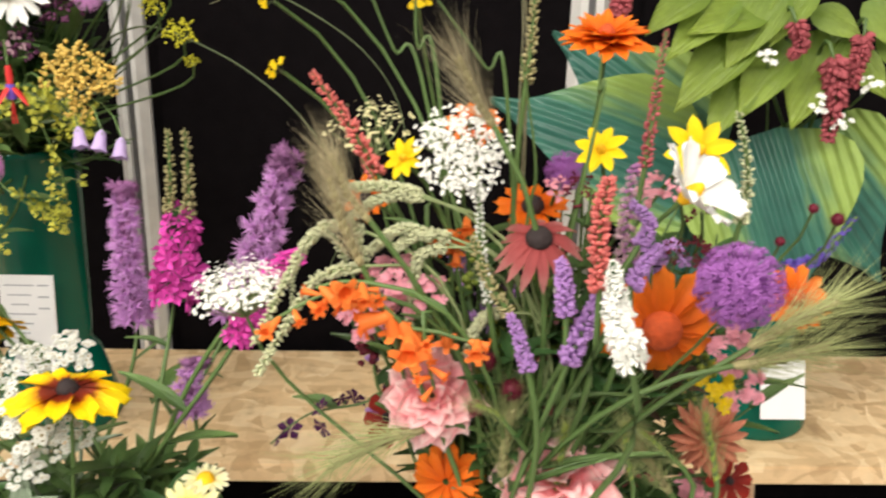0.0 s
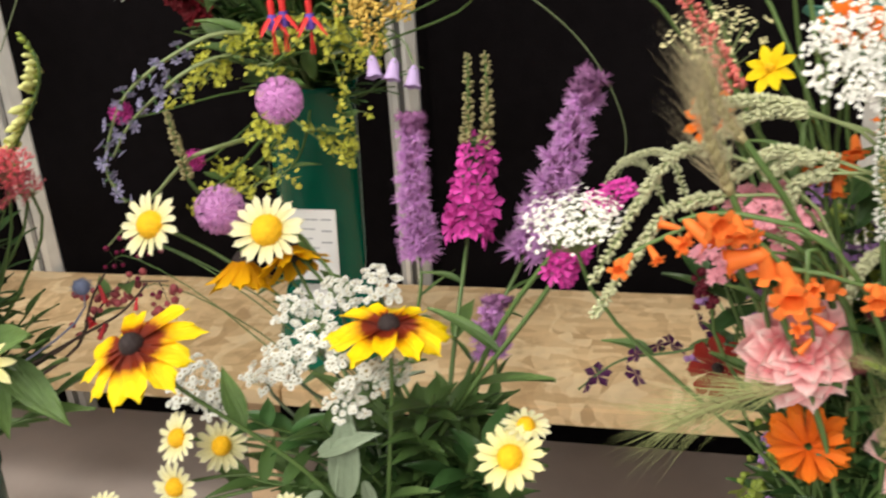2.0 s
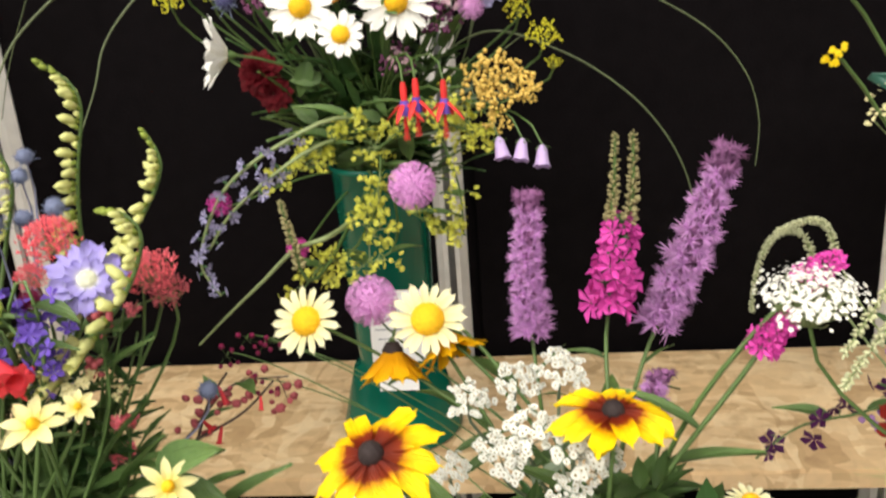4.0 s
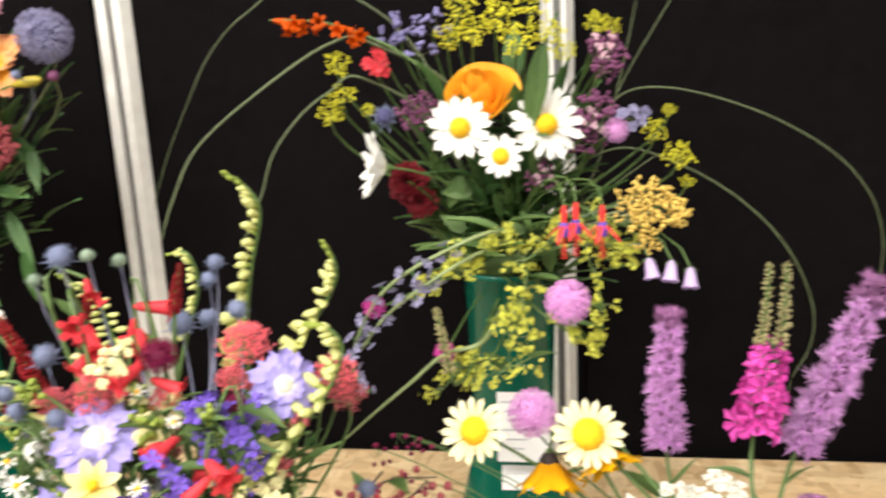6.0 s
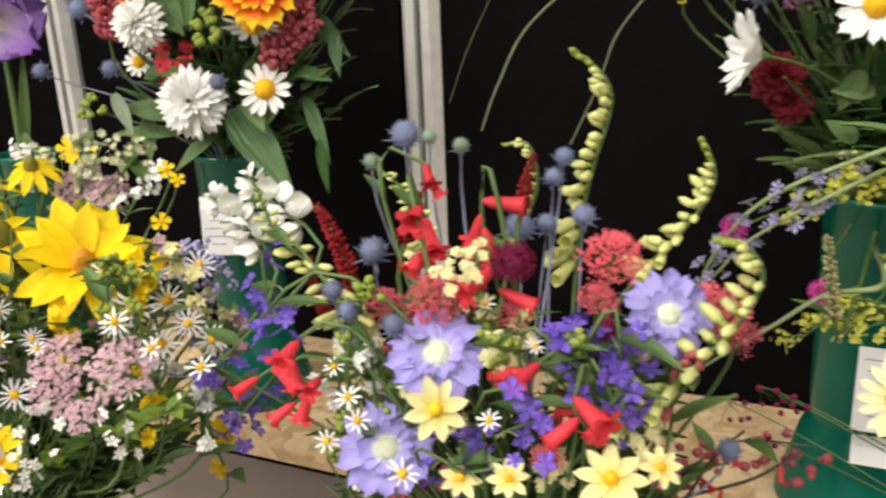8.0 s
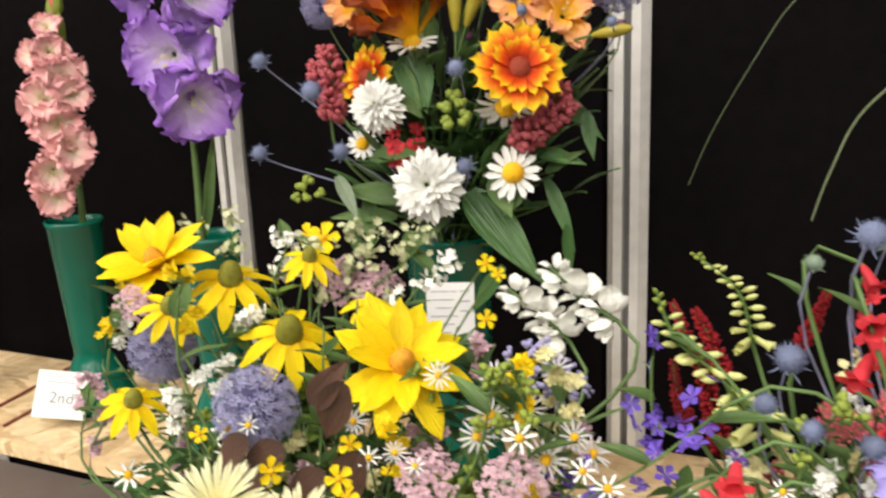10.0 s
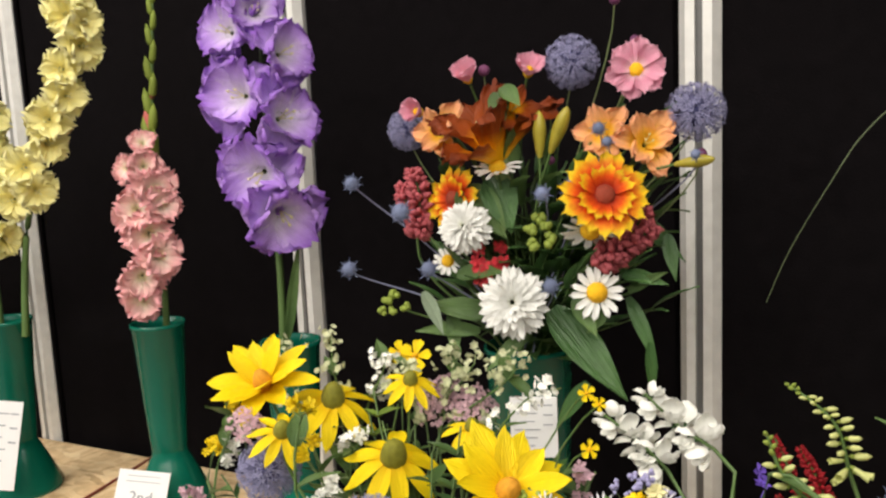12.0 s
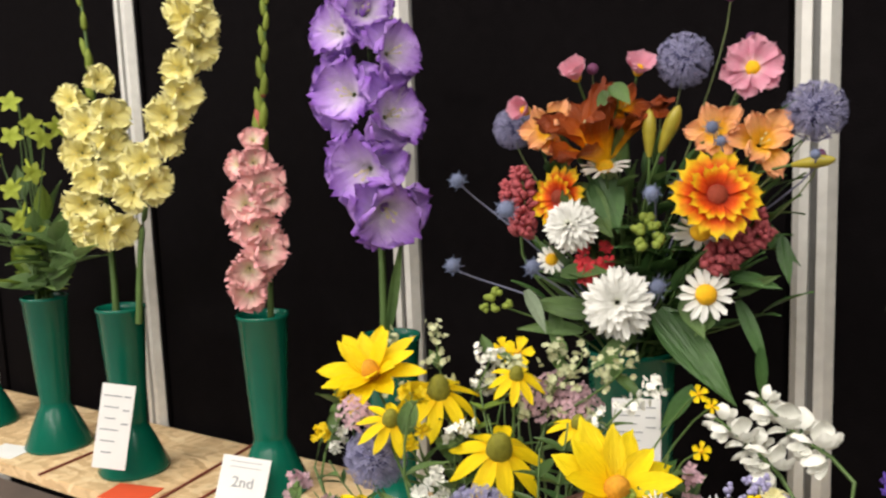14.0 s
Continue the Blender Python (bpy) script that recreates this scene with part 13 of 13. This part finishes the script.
leaf(filler, (-0.5090, 1.0100, 1.3360), (0.7871, -0.2460, 0.5657), 0.0407, "leaf", 0.3, LEAF, -0.15, 0.15, 0.02, up=(0.19, -0.75, 0.63))
leaf(filler, (-0.5120, 1.0200, 1.3290), (0.5084, -0.2991, -0.8075), 0.0669, "leaf", 0.2, LEAF_DARK, -0.15, 0.15, 0.02, up=(0.19, -0.75, 0.63))
leaf(filler, (-0.4880, 1.0000, 1.2940), (0.0392, 0.0000, -0.9992), 0.0510, "leaf", 0.2, LEAF_DARK, -0.15, 0.15, 0.02, up=(0.17, -0.73, 0.66))
leaf(filler, (-0.5380, 0.9800, 1.2590), (-0.5576, -0.1923, -0.8075), 0.0520, "leaf", 0.3, LEAF_DARK, -0.15, 0.15, 0.02, up=(0.21, -0.70, 0.69))
leaf(filler, (-0.6610, 1.0000, 1.4290), (0.7244, -0.3083, -0.6166), 0.0649, "leaf", 0.6, LEAF, -0.15, 0.15, 0.02, up=(0.35, -0.75, 0.56))
leaf(filler, (-0.6360, 1.0100, 1.4380), (0.5074, -0.3500, -0.7874), 0.0571, "leaf", 0.6, LEAF_DARK, -0.15, 0.15, 0.02, up=(0.33, -0.77, 0.55))
leaf(filler, (-0.6230, 1.0000, 1.5160), (0.3093, -0.5155, -0.7991), 0.0388, "leaf", 0.5, LEAF, -0.15, 0.15, 0.02, up=(0.33, -0.80, 0.49))
leaf(filler, (-0.6140, 0.9900, 1.5200), (0.7274, -0.3637, -0.5819), 0.0275, "leaf", 0.6, LEAF, -0.15, 0.15, 0.02, up=(0.33, -0.81, 0.49))
leaf(filler, (-0.6660, 0.9900, 1.3490), (0.9669, -0.1896, 0.1706), 0.0527, "leaf", 0.35, LEAF, -0.15, 0.15, 0.02, up=(0.34, -0.71, 0.62))
leaf(filler, (-0.6980, 0.9800, 1.3330), (0.5957, -0.2206, -0.7723), 0.0453, "leaf", 0.3, LEAF_GREY, -0.15, 0.15, 0.02, up=(0.37, -0.69, 0.63))
greenery(VB, (-0.5470, 1.0820, 1.4220), n=6, length=0.045, width=0.2, material=LEAF_DARK)
greenery(VB, (-0.5010, 1.0610, 1.3860), n=6, length=0.045, width=0.4, material=LEAF_DARK)
greenery(VB, (-0.5540, 1.0040, 1.3470), n=6, length=0.045, width=0.2, material=LEAF_DARK)
greenery(VB, (-0.7010, 1.0370, 1.3080), n=6, length=0.045, width=0.35, material=LEAF_DARK)
greenery(VB, (-0.5980, 1.0610, 1.2830), n=6, length=0.045, width=0.4, material=LEAF_DARK)
greenery(VB, (-0.5530, 1.0540, 1.2980), n=6, length=0.045, width=0.2, material=LEAF_DARK)
greenery(VB, (-0.7220, 1.0870, 1.3430), n=6, length=0.045, width=0.35, material=LEAF_DARK)
greenery(VB, (-0.5340, 1.0660, 1.4520), n=6, length=0.045, width=0.4, material=LEAF_DARK)
greenery(VB, (-0.4950, 1.0250, 1.4650), n=6, length=0.045, width=0.35, material=LEAF_DARK)
greenery(VB, (-0.6460, 1.0700, 1.4160), n=6, length=0.045, width=0.2, material=LEAF_DARK)
greenery(VB, (-0.6470, 1.0250, 1.3870), n=6, length=0.045, width=0.4, material=LEAF_DARK)
greenery(VB, (-0.5630, 1.0070, 1.3370), n=6, length=0.045, width=0.35, material=LEAF_DARK)
greenery(VB, (-0.5780, 1.0710, 1.3750), n=6, length=0.045, width=0.2, material=LEAF_DARK)
greenery(VB, (-0.5050, 1.1000, 1.4310), n=6, length=0.045, width=0.35, material=LEAF_DARK)
greenery(VB, (-0.5960, 1.0840, 1.4530), n=6, length=0.045, width=0.2, material=LEAF)
greenery(VB, (-0.6800, 1.0490, 1.4340), n=6, length=0.045, width=0.35, material=LEAF)
greenery(VB, (-0.4960, 1.0500, 1.3140), n=6, length=0.045, width=0.35, material=LEAF_DARK)
greenery(VB, (-0.5030, 1.0230, 1.4050), n=6, length=0.045, width=0.35, material=LEAF_DARK)
greenery(VB, (-0.6870, 1.0600, 1.4250), n=6, length=0.045, width=0.35, material=LEAF)
greenery(VB, (-0.4920, 1.0130, 1.3920), n=6, length=0.045, width=0.2, material=LEAF)
greenery(VB, (-0.6670, 1.0340, 1.3900), n=6, length=0.045, width=0.35, material=LEAF_DARK)
greenery(VB, (-0.6940, 1.0670, 1.3050), n=6, length=0.045, width=0.35, material=LEAF)
greenery(VB, (-0.5540, 1.0020, 1.4050), n=6, length=0.045, width=0.4, material=LEAF_DARK)
greenery(VB, (-0.5440, 1.0590, 1.4600), n=6, length=0.045, width=0.2, material=LEAF_DARK)
greenery(VB, (-0.5390, 1.0910, 1.3290), n=6, length=0.045, width=0.35, material=LEAF_DARK)
greenery(VB, (-0.6190, 1.0440, 1.4080), n=6, length=0.045, width=0.35, material=LEAF)
greenery(VB, (-0.5050, 1.0310, 1.4300), n=6, length=0.045, width=0.2, material=LEAF)
greenery(VB, (-0.6390, 1.0620, 1.2980), n=6, length=0.045, width=0.2, material=LEAF_DARK)
greenery(VB, (-0.6150, 1.0760, 1.4340), n=6, length=0.045, width=0.2, material=LEAF_DARK)
greenery(VB, (-0.5050, 1.0970, 1.4050), n=6, length=0.045, width=0.2, material=LEAF)
greenery(VB, (-0.7050, 1.0410, 1.4560), n=6, length=0.045, width=0.4, material=LEAF_DARK)
greenery(VB, (-0.6150, 1.0100, 1.4440), n=6, length=0.045, width=0.35, material=LEAF)
greenery(VB, (-0.5560, 1.0040, 1.4300), n=6, length=0.045, width=0.4, material=LEAF_DARK)
greenery(VB, (-0.6400, 1.0730, 1.3560), n=6, length=0.045, width=0.35, material=LEAF)
greenery(VB, (-0.6640, 1.0230, 1.4210), n=6, length=0.045, width=0.2, material=LEAF)
greenery(VB, (-0.6650, 1.0050, 1.3470), n=6, length=0.045, width=0.4, material=LEAF_DARK)
greenery(VB, (-0.6640, 1.0280, 1.3780), n=6, length=0.045, width=0.2, material=LEAF_DARK)
greenery(VB, (-0.5830, 1.0130, 1.4470), n=6, length=0.045, width=0.2, material=LEAF)
greenery(VB, (-0.6330, 1.0800, 1.4350), n=6, length=0.045, width=0.2, material=LEAF_DARK)
greenery(VB, (-0.5170, 1.0100, 1.3480), n=6, length=0.045, width=0.2, material=LEAF_DARK)
greenery(VB, (-0.5850, 1.0560, 1.3020), n=6, length=0.045, width=0.4, material=LEAF_DARK)
greenery(VB, (-0.6460, 1.0840, 1.3140), n=6, length=0.045, width=0.4, material=LEAF_DARK)
greenery(VB, (-0.5180, 1.0930, 1.4310), n=6, length=0.045, width=0.4, material=LEAF_DARK)
greenery(VB, (-0.6530, 1.0720, 1.3130), n=6, length=0.045, width=0.2, material=LEAF)
for v, label in ((VA, "leafy green stems filling the vase of daisies"), (VB, "leafy green stems filling the vase of chrysanthemums")):
    for i in range(15):
        a, r = RNG.uniform(0, 6.28), RNG.uniform(0.02, 0.10)
        greenery(v, (v[0] + r * math.cos(a), v[1] - 0.01 + r * math.sin(a) * 0.45, RNG.uniform(1.30, 1.44)), 6, 0.05, 0.42, LEAF_DARK if i % 3 else LEAF, label, "leafy filler stems")


# ---- single gladioli and tobacco flowers in tall vases ----
glad_root, glad_path = gladiolus("tall violet gladiolus with frilled petals and pale throats", VC, (-0.9310, 1.0600, 1.2210), (-0.9270, 1.0600, 1.6830), GLADVIO, "gladioli in tall vases", [(-0.9270, 1.0600, 1.3590), (-0.9310, 1.0600, 1.5530)])
funnel(glad_root, (-0.9500, 1.0350, 1.6000), (0.03, -0.99, 0.14), 0.0346, GLADVIO, open_deg=50, ruffle=0.11, width=1.2)
funnel(glad_root, (-0.9380, 1.0350, 1.5310), (0.08, -0.99, 0.13), 0.0438, GLADVIO, open_deg=50, ruffle=0.11, width=1.2)
funnel(glad_root, (-0.8880, 1.0350, 1.5720), (0.95, -0.26, 0.16), 0.0369, GLADVIO, open_deg=50, ruffle=0.11, width=1.2)
funnel(glad_root, (-0.8940, 1.0350, 1.5040), (0.93, -0.30, 0.22), 0.0430, GLADVIO, open_deg=50, ruffle=0.11, width=1.2)
funnel(glad_root, (-0.9200, 1.0350, 1.4470), (0.20, -0.95, -0.22), 0.0472, GLADVIO, open_deg=50, ruffle=0.11, width=1.2)
funnel(glad_root, (-0.9020, 1.0350, 1.4050), (0.77, -0.48, -0.42), 0.0471, GLADVIO, open_deg=50, ruffle=0.11, width=1.2)
funnel(glad_root, (-0.9170, 1.0350, 1.6180), (0.73, -0.64, 0.24), 0.0329, GLADVIO, open_deg=50, ruffle=0.11, width=1.2)
funnel(glad_root, (-0.9340, 1.0350, 1.6440), (0.46, -0.86, 0.21), 0.0303, GLADVIO, open_deg=50, ruffle=0.11, width=1.2)
buds_up(glad_root, glad_path, 0.86, 1.0, 5, 0.045, F_VIOLET)
leaf(glad_root, (-0.9240, 1.0600, 1.2490), (0.2352, 0.0000, 0.9720), 0.1276, "leaf", 0.1, LEAF, 0.03, 0.2, 0.0, up=(0.5, -0.8, 0.3))
glad_root, glad_path = gladiolus("pink and cream frilled gladiolus with budded tip", VP, (-1.1460, 1.0900, 1.2060), (-1.1140, 1.0900, 1.6630), GLADPINK, "gladioli in tall vases", [(-1.1400, 1.0900, 1.3120), (-1.1380, 1.0900, 1.4750)])
funnel(glad_root, (-1.1550, 1.0650, 1.4530), (0.13, -0.98, 0.18), 0.0188, GLADPINK, open_deg=54, ruffle=0.16, width=1.15)
funnel(glad_root, (-1.1160, 1.0650, 1.4260), (0.83, -0.54, 0.15), 0.0284, GLADPINK, open_deg=54, ruffle=0.16, width=1.15)
funnel(glad_root, (-1.1280, 1.0650, 1.4840), (0.51, -0.74, 0.44), 0.0165, GLADPINK, open_deg=54, ruffle=0.16, width=1.15)
funnel(glad_root, (-1.1320, 1.0650, 1.3720), (0.64, -0.76, 0.10), 0.0307, GLADPINK, open_deg=54, ruffle=0.16, width=1.15)
funnel(glad_root, (-1.1190, 1.0650, 1.3430), (0.88, -0.47, 0.03), 0.0297, GLADPINK, open_deg=54, ruffle=0.16, width=1.15)
funnel(glad_root, (-1.1520, 1.0650, 1.2860), (0.43, -0.86, -0.27), 0.0264, GLADPINK, open_deg=54, ruffle=0.16, width=1.15)
funnel(glad_root, (-1.1400, 1.0560, 1.4020), (0.55, -0.80, 0.22), 0.0277, GLADPINK, open_deg=54, ruffle=0.16, width=1.15)
funnel(glad_root, (-1.1420, 1.0560, 1.3180), (0.70, -0.70, -0.10), 0.0281, GLADPINK, open_deg=54, ruffle=0.16, width=1.15)
funnel(glad_root, (-1.1260, 1.0600, 1.4560), (0.80, -0.50, 0.35), 0.0230, GLADPINK, open_deg=40, ruffle=0.16, width=1.15)
funnel(glad_root, (-1.1070, 1.0650, 1.4080), (0.92, -0.39, 0.07), 0.0234, GLADPINK, open_deg=54, ruffle=0.16, width=1.15)
buds_up(glad_root, glad_path, 0.6, 1.0, 12, 0.05, F_BUDGREEN)
buds_up(glad_root, glad_path, 0.58, 0.78, 4, 0.05, F_SALMON)
glad_root, glad_path = gladiolus("pale lemon frilled gladiolus leaning out of its vase", VY, (-1.3600, 1.0430, 1.2280), (-1.1580, 1.0430, 1.7370), GLADYEL, "gladioli in tall vases", [(-1.3290, 1.0430, 1.3820), (-1.2440, 1.0430, 1.5420)])
funnel(glad_root, (-1.1810, 1.0180, 1.6390), (0.61, -0.79, 0.06), 0.0255, GLADYEL, open_deg=58, ruffle=0.17, width=1.1)
funnel(glad_root, (-1.1650, 1.0180, 1.6030), (0.96, -0.27, -0.01), 0.0254, GLADYEL, open_deg=58, ruffle=0.17, width=1.1)
funnel(glad_root, (-1.1990, 1.0180, 1.5780), (0.46, -0.89, 0.01), 0.0248, GLADYEL, open_deg=58, ruffle=0.17, width=1.1)
funnel(glad_root, (-1.1980, 1.0180, 1.5460), (0.94, -0.33, -0.05), 0.0249, GLADYEL, open_deg=58, ruffle=0.17, width=1.1)
funnel(glad_root, (-1.2330, 1.0180, 1.5190), (0.55, -0.83, -0.03), 0.0266, GLADYEL, open_deg=58, ruffle=0.17, width=1.1)
funnel(glad_root, (-1.2430, 1.0180, 1.4900), (0.95, -0.30, -0.01), 0.0246, GLADYEL, open_deg=58, ruffle=0.17, width=1.1)
funnel(glad_root, (-1.2860, 1.0180, 1.4610), (0.65, -0.76, 0.02), 0.0275, GLADYEL, open_deg=58, ruffle=0.17, width=1.1)
funnel(glad_root, (-1.2730, 1.0180, 1.4310), (0.92, -0.37, -0.15), 0.0262, GLADYEL, open_deg=58, ruffle=0.17, width=1.1)
funnel(glad_root, (-1.3150, 1.0180, 1.4200), (0.51, -0.85, -0.14), 0.0257, GLADYEL, open_deg=58, ruffle=0.17, width=1.1)
funnel(glad_root, (-1.1570, 1.0180, 1.6290), (0.98, -0.20, 0.06), 0.0231, GLADYEL, open_deg=58, ruffle=0.17, width=1.1)
funnel(glad_root, (-1.1630, 1.0180, 1.6670), (0.74, -0.66, 0.13), 0.0220, GLADYEL, open_deg=58, ruffle=0.17, width=1.1)
buds_up(glad_root, glad_path, 0.9, 1.0, 4, 0.035, F_BUDGREEN)
glad_root, glad_path = gladiolus("pale lemon frilled gladiolus with green buds at its tip", VY, (-1.4200, 1.0500, 1.2220), (-1.4360, 1.0500, 1.7040), GLADYEL, "gladioli in tall vases", [(-1.4190, 1.0500, 1.3460), (-1.4250, 1.0500, 1.5270)])
funnel(glad_root, (-1.4440, 1.0250, 1.5510), (0.48, -0.85, 0.21), 0.0220, GLADYEL, open_deg=58, ruffle=0.17, width=1.1)
funnel(glad_root, (-1.3760, 1.0250, 1.5760), (0.92, -0.33, 0.21), 0.0201, GLADYEL, open_deg=58, ruffle=0.17, width=1.1)
funnel(glad_root, (-1.4170, 1.0250, 1.5150), (0.55, -0.83, 0.07), 0.0279, GLADYEL, open_deg=58, ruffle=0.17, width=1.1)
funnel(glad_root, (-1.3580, 1.0250, 1.5250), (0.97, -0.25, 0.06), 0.0259, GLADYEL, open_deg=58, ruffle=0.17, width=1.1)
funnel(glad_root, (-1.4300, 1.0250, 1.4760), (0.48, -0.88, 0.00), 0.0294, GLADYEL, open_deg=58, ruffle=0.17, width=1.1)
funnel(glad_root, (-1.3650, 1.0250, 1.4820), (0.97, -0.25, 0.00), 0.0274, GLADYEL, open_deg=58, ruffle=0.17, width=1.1)
funnel(glad_root, (-1.4100, 1.0250, 1.4390), (0.69, -0.72, 0.03), 0.0293, GLADYEL, open_deg=58, ruffle=0.17, width=1.1)
funnel(glad_root, (-1.3590, 1.0250, 1.4390), (0.97, -0.25, 0.03), 0.0274, GLADYEL, open_deg=58, ruffle=0.17, width=1.1)
funnel(glad_root, (-1.4350, 1.0250, 1.4020), (0.49, -0.87, -0.12), 0.0297, GLADYEL, open_deg=58, ruffle=0.17, width=1.1)
funnel(glad_root, (-1.3940, 1.0250, 1.3700), (0.83, -0.48, -0.29), 0.0305, GLADYEL, open_deg=58, ruffle=0.17, width=1.1)
funnel(glad_root, (-1.3570, 1.0250, 1.3670), (0.98, -0.10, -0.17), 0.0252, GLADYEL, open_deg=58, ruffle=0.17, width=1.1)
funnel(glad_root, (-1.4280, 1.0250, 1.3650), (0.54, -0.80, -0.27), 0.0260, GLADYEL, open_deg=58, ruffle=0.17, width=1.1)
buds_up(glad_root, glad_path, 0.72, 1.0, 6, 0.045, F_BUDGREEN)
tobacco_flower((-1.5880, 1.0200, 1.5560), (0.65, -0.70, 0.31), 0.0292, VN)
tobacco_flower((-1.5400, 1.0200, 1.5200), (0.92, -0.35, 0.17), 0.0287, VN)
tobacco_flower((-1.5940, 1.0200, 1.5050), (0.67, -0.72, 0.17), 0.0295, VN)
tobacco_flower((-1.5150, 1.0200, 1.4980), (0.96, -0.10, 0.25), 0.0285, VN)
tobacco_flower((-1.5480, 1.0200, 1.4480), (0.93, -0.35, -0.07), 0.0291, VN)
tobacco_flower((-1.6100, 1.0200, 1.4230), (0.61, -0.79, 0.04), 0.0299, VN)
tobacco_flower((-1.5960, 1.0200, 1.3740), (0.67, -0.72, -0.21), 0.0299, VN)
tobacco_flower((-1.5610, 1.0200, 1.3600), (0.84, -0.41, -0.37), 0.0295, VN)
tobacco_flower((-1.4770, 1.0200, 1.5140), (0.96, -0.11, 0.24), 0.0280, VN)
tobacco_flower((-1.6650, 1.0200, 1.4670), (0.55, -0.81, 0.18), 0.0304, VN)
tobacco_flower((-1.7160, 1.0200, 1.3760), (0.57, -0.82, 0.06), 0.0314, VN)
greenery(VN, (-1.8030, 1.0580, 1.3710), n=5, length=0.06, width=0.45, material=LEAF, label="leafy stem of lime tobacco flower", group="tobacco flower stems")
greenery(VN, (-1.4430, 1.0130, 1.3260), n=5, length=0.06, width=0.45, material=LEAF, label="leafy stem of lime tobacco flower", group="tobacco flower stems")
greenery(VN, (-1.5720, 1.0470, 1.3740), n=5, length=0.06, width=0.45, material=LEAF_LIME, label="leafy stem of lime tobacco flower", group="tobacco flower stems")
greenery(VN, (-1.6570, 1.0620, 1.4040), n=5, length=0.06, width=0.45, material=LEAF, label="leafy stem of lime tobacco flower", group="tobacco flower stems")
greenery(VN, (-1.6670, 1.0610, 1.2820), n=5, length=0.06, width=0.45, material=LEAF_LIME, label="leafy stem of lime tobacco flower", group="tobacco flower stems")
greenery(VN, (-1.5650, 1.0230, 1.3480), n=5, length=0.06, width=0.45, material=LEAF, label="leafy stem of lime tobacco flower", group="tobacco flower stems")
greenery(VN, (-1.5900, 1.0680, 1.3770), n=5, length=0.06, width=0.45, material=LEAF, label="leafy stem of lime tobacco flower", group="tobacco flower stems")
greenery(VN, (-1.4950, 1.0130, 1.3490), n=5, length=0.06, width=0.45, material=LEAF, label="leafy stem of lime tobacco flower", group="tobacco flower stems")
greenery(VN, (-1.6820, 1.0370, 1.3700), n=5, length=0.06, width=0.45, material=LEAF, label="leafy stem of lime tobacco flower", group="tobacco flower stems")
filler = plant("tobacco_leaves", "broad soft green leaves over the vase rim", "foliage", "", mouth_of(VN))
leaf(filler, (-1.5630, 1.0300, 1.2720), (-0.9989, 0.0000, 0.0470), 0.0851, "leaf", 0.4, LEAF, -0.15, 0.15, 0.02, up=(0.68, -0.42, 0.60))
leaf(filler, (-1.5410, 1.0300, 1.2730), (0.7311, 0.0000, 0.6823), 0.0821, "leaf", 0.5, LEAF, -0.15, 0.15, 0.02, up=(0.68, -0.42, 0.60))
leaf(filler, (-1.5450, 1.0300, 1.2910), (0.8591, 0.0000, 0.5118), 0.1094, "leaf", 0.4, LEAF, -0.15, 0.15, 0.02, up=(0.68, -0.43, 0.59))
leaf(filler, (-1.5720, 1.0300, 1.3070), (-0.9068, 0.0000, 0.4215), 0.0783, "leaf", 0.4, LEAF_LIME, -0.15, 0.15, 0.02, up=(0.69, -0.42, 0.59))
leaf(filler, (-1.5360, 1.0300, 1.3440), (-0.7452, 0.0000, 0.6668), 0.0510, "leaf", 0.5, LEAF, -0.15, 0.15, 0.02, up=(0.69, -0.44, 0.57))
leaf(filler, (-1.5260, 1.0300, 1.3180), (0.5480, 0.0000, 0.8365), 0.1040, "leaf", 0.4, LEAF, -0.15, 0.15, 0.02, up=(0.68, -0.44, 0.58))
leaf(filler, (-1.5940, 1.0300, 1.2700), (-0.9941, 0.0000, 0.1084), 0.1107, "leaf", 0.35, LEAF, -0.15, 0.15, 0.02, up=(0.69, -0.41, 0.60))


# ---- cards and sticks on the staging ----
show_card((-0.0220, 0.9850, 1.1330), 0.0462, 0.0639, 0, -6, "white printed entry card leaning on a green vase", 6)
show_card((-0.5920, 0.9850, 1.2100), 0.0432, 0.0565, 20, -6, "white printed entry card on a green vase", 6)
show_card((0.6480, 0.9900, 1.0620), 0.0414, 0.0544, 0, -20, "white entry card leaning on a green vase", 1)
show_card((-1.3580, 0.9850, 1.0910), 0.0464, 0.1201, 35, -8, "white printed entry card leaning on a green vase", 6, roll=10)
show_card((-1.1430, 1.0200, 1.0410), 0.0643, 0.0583, 30, -25, "white prize card standing before a vase", 2, big='2nd', roll=10)
show_card((-0.0250, 0.9900, 1.0810), 0.0350, 0.0219, 0, -20, "white folded card before a green vase", 1)
stick((-1.5080, 0.9550, 1.0000), (-1.5160, 1.0520, 1.0000))
stick((-1.2700, 0.9800, 1.0000), (-1.3060, 1.2050, 1.0000))
stick((-1.2170, 0.9880, 1.0000), (-1.2360, 1.1430, 1.0000))
red_card((-1.3270, 0.9800, 1.0000))
flat_card((-1.6520, 0.9920, 1.0000))
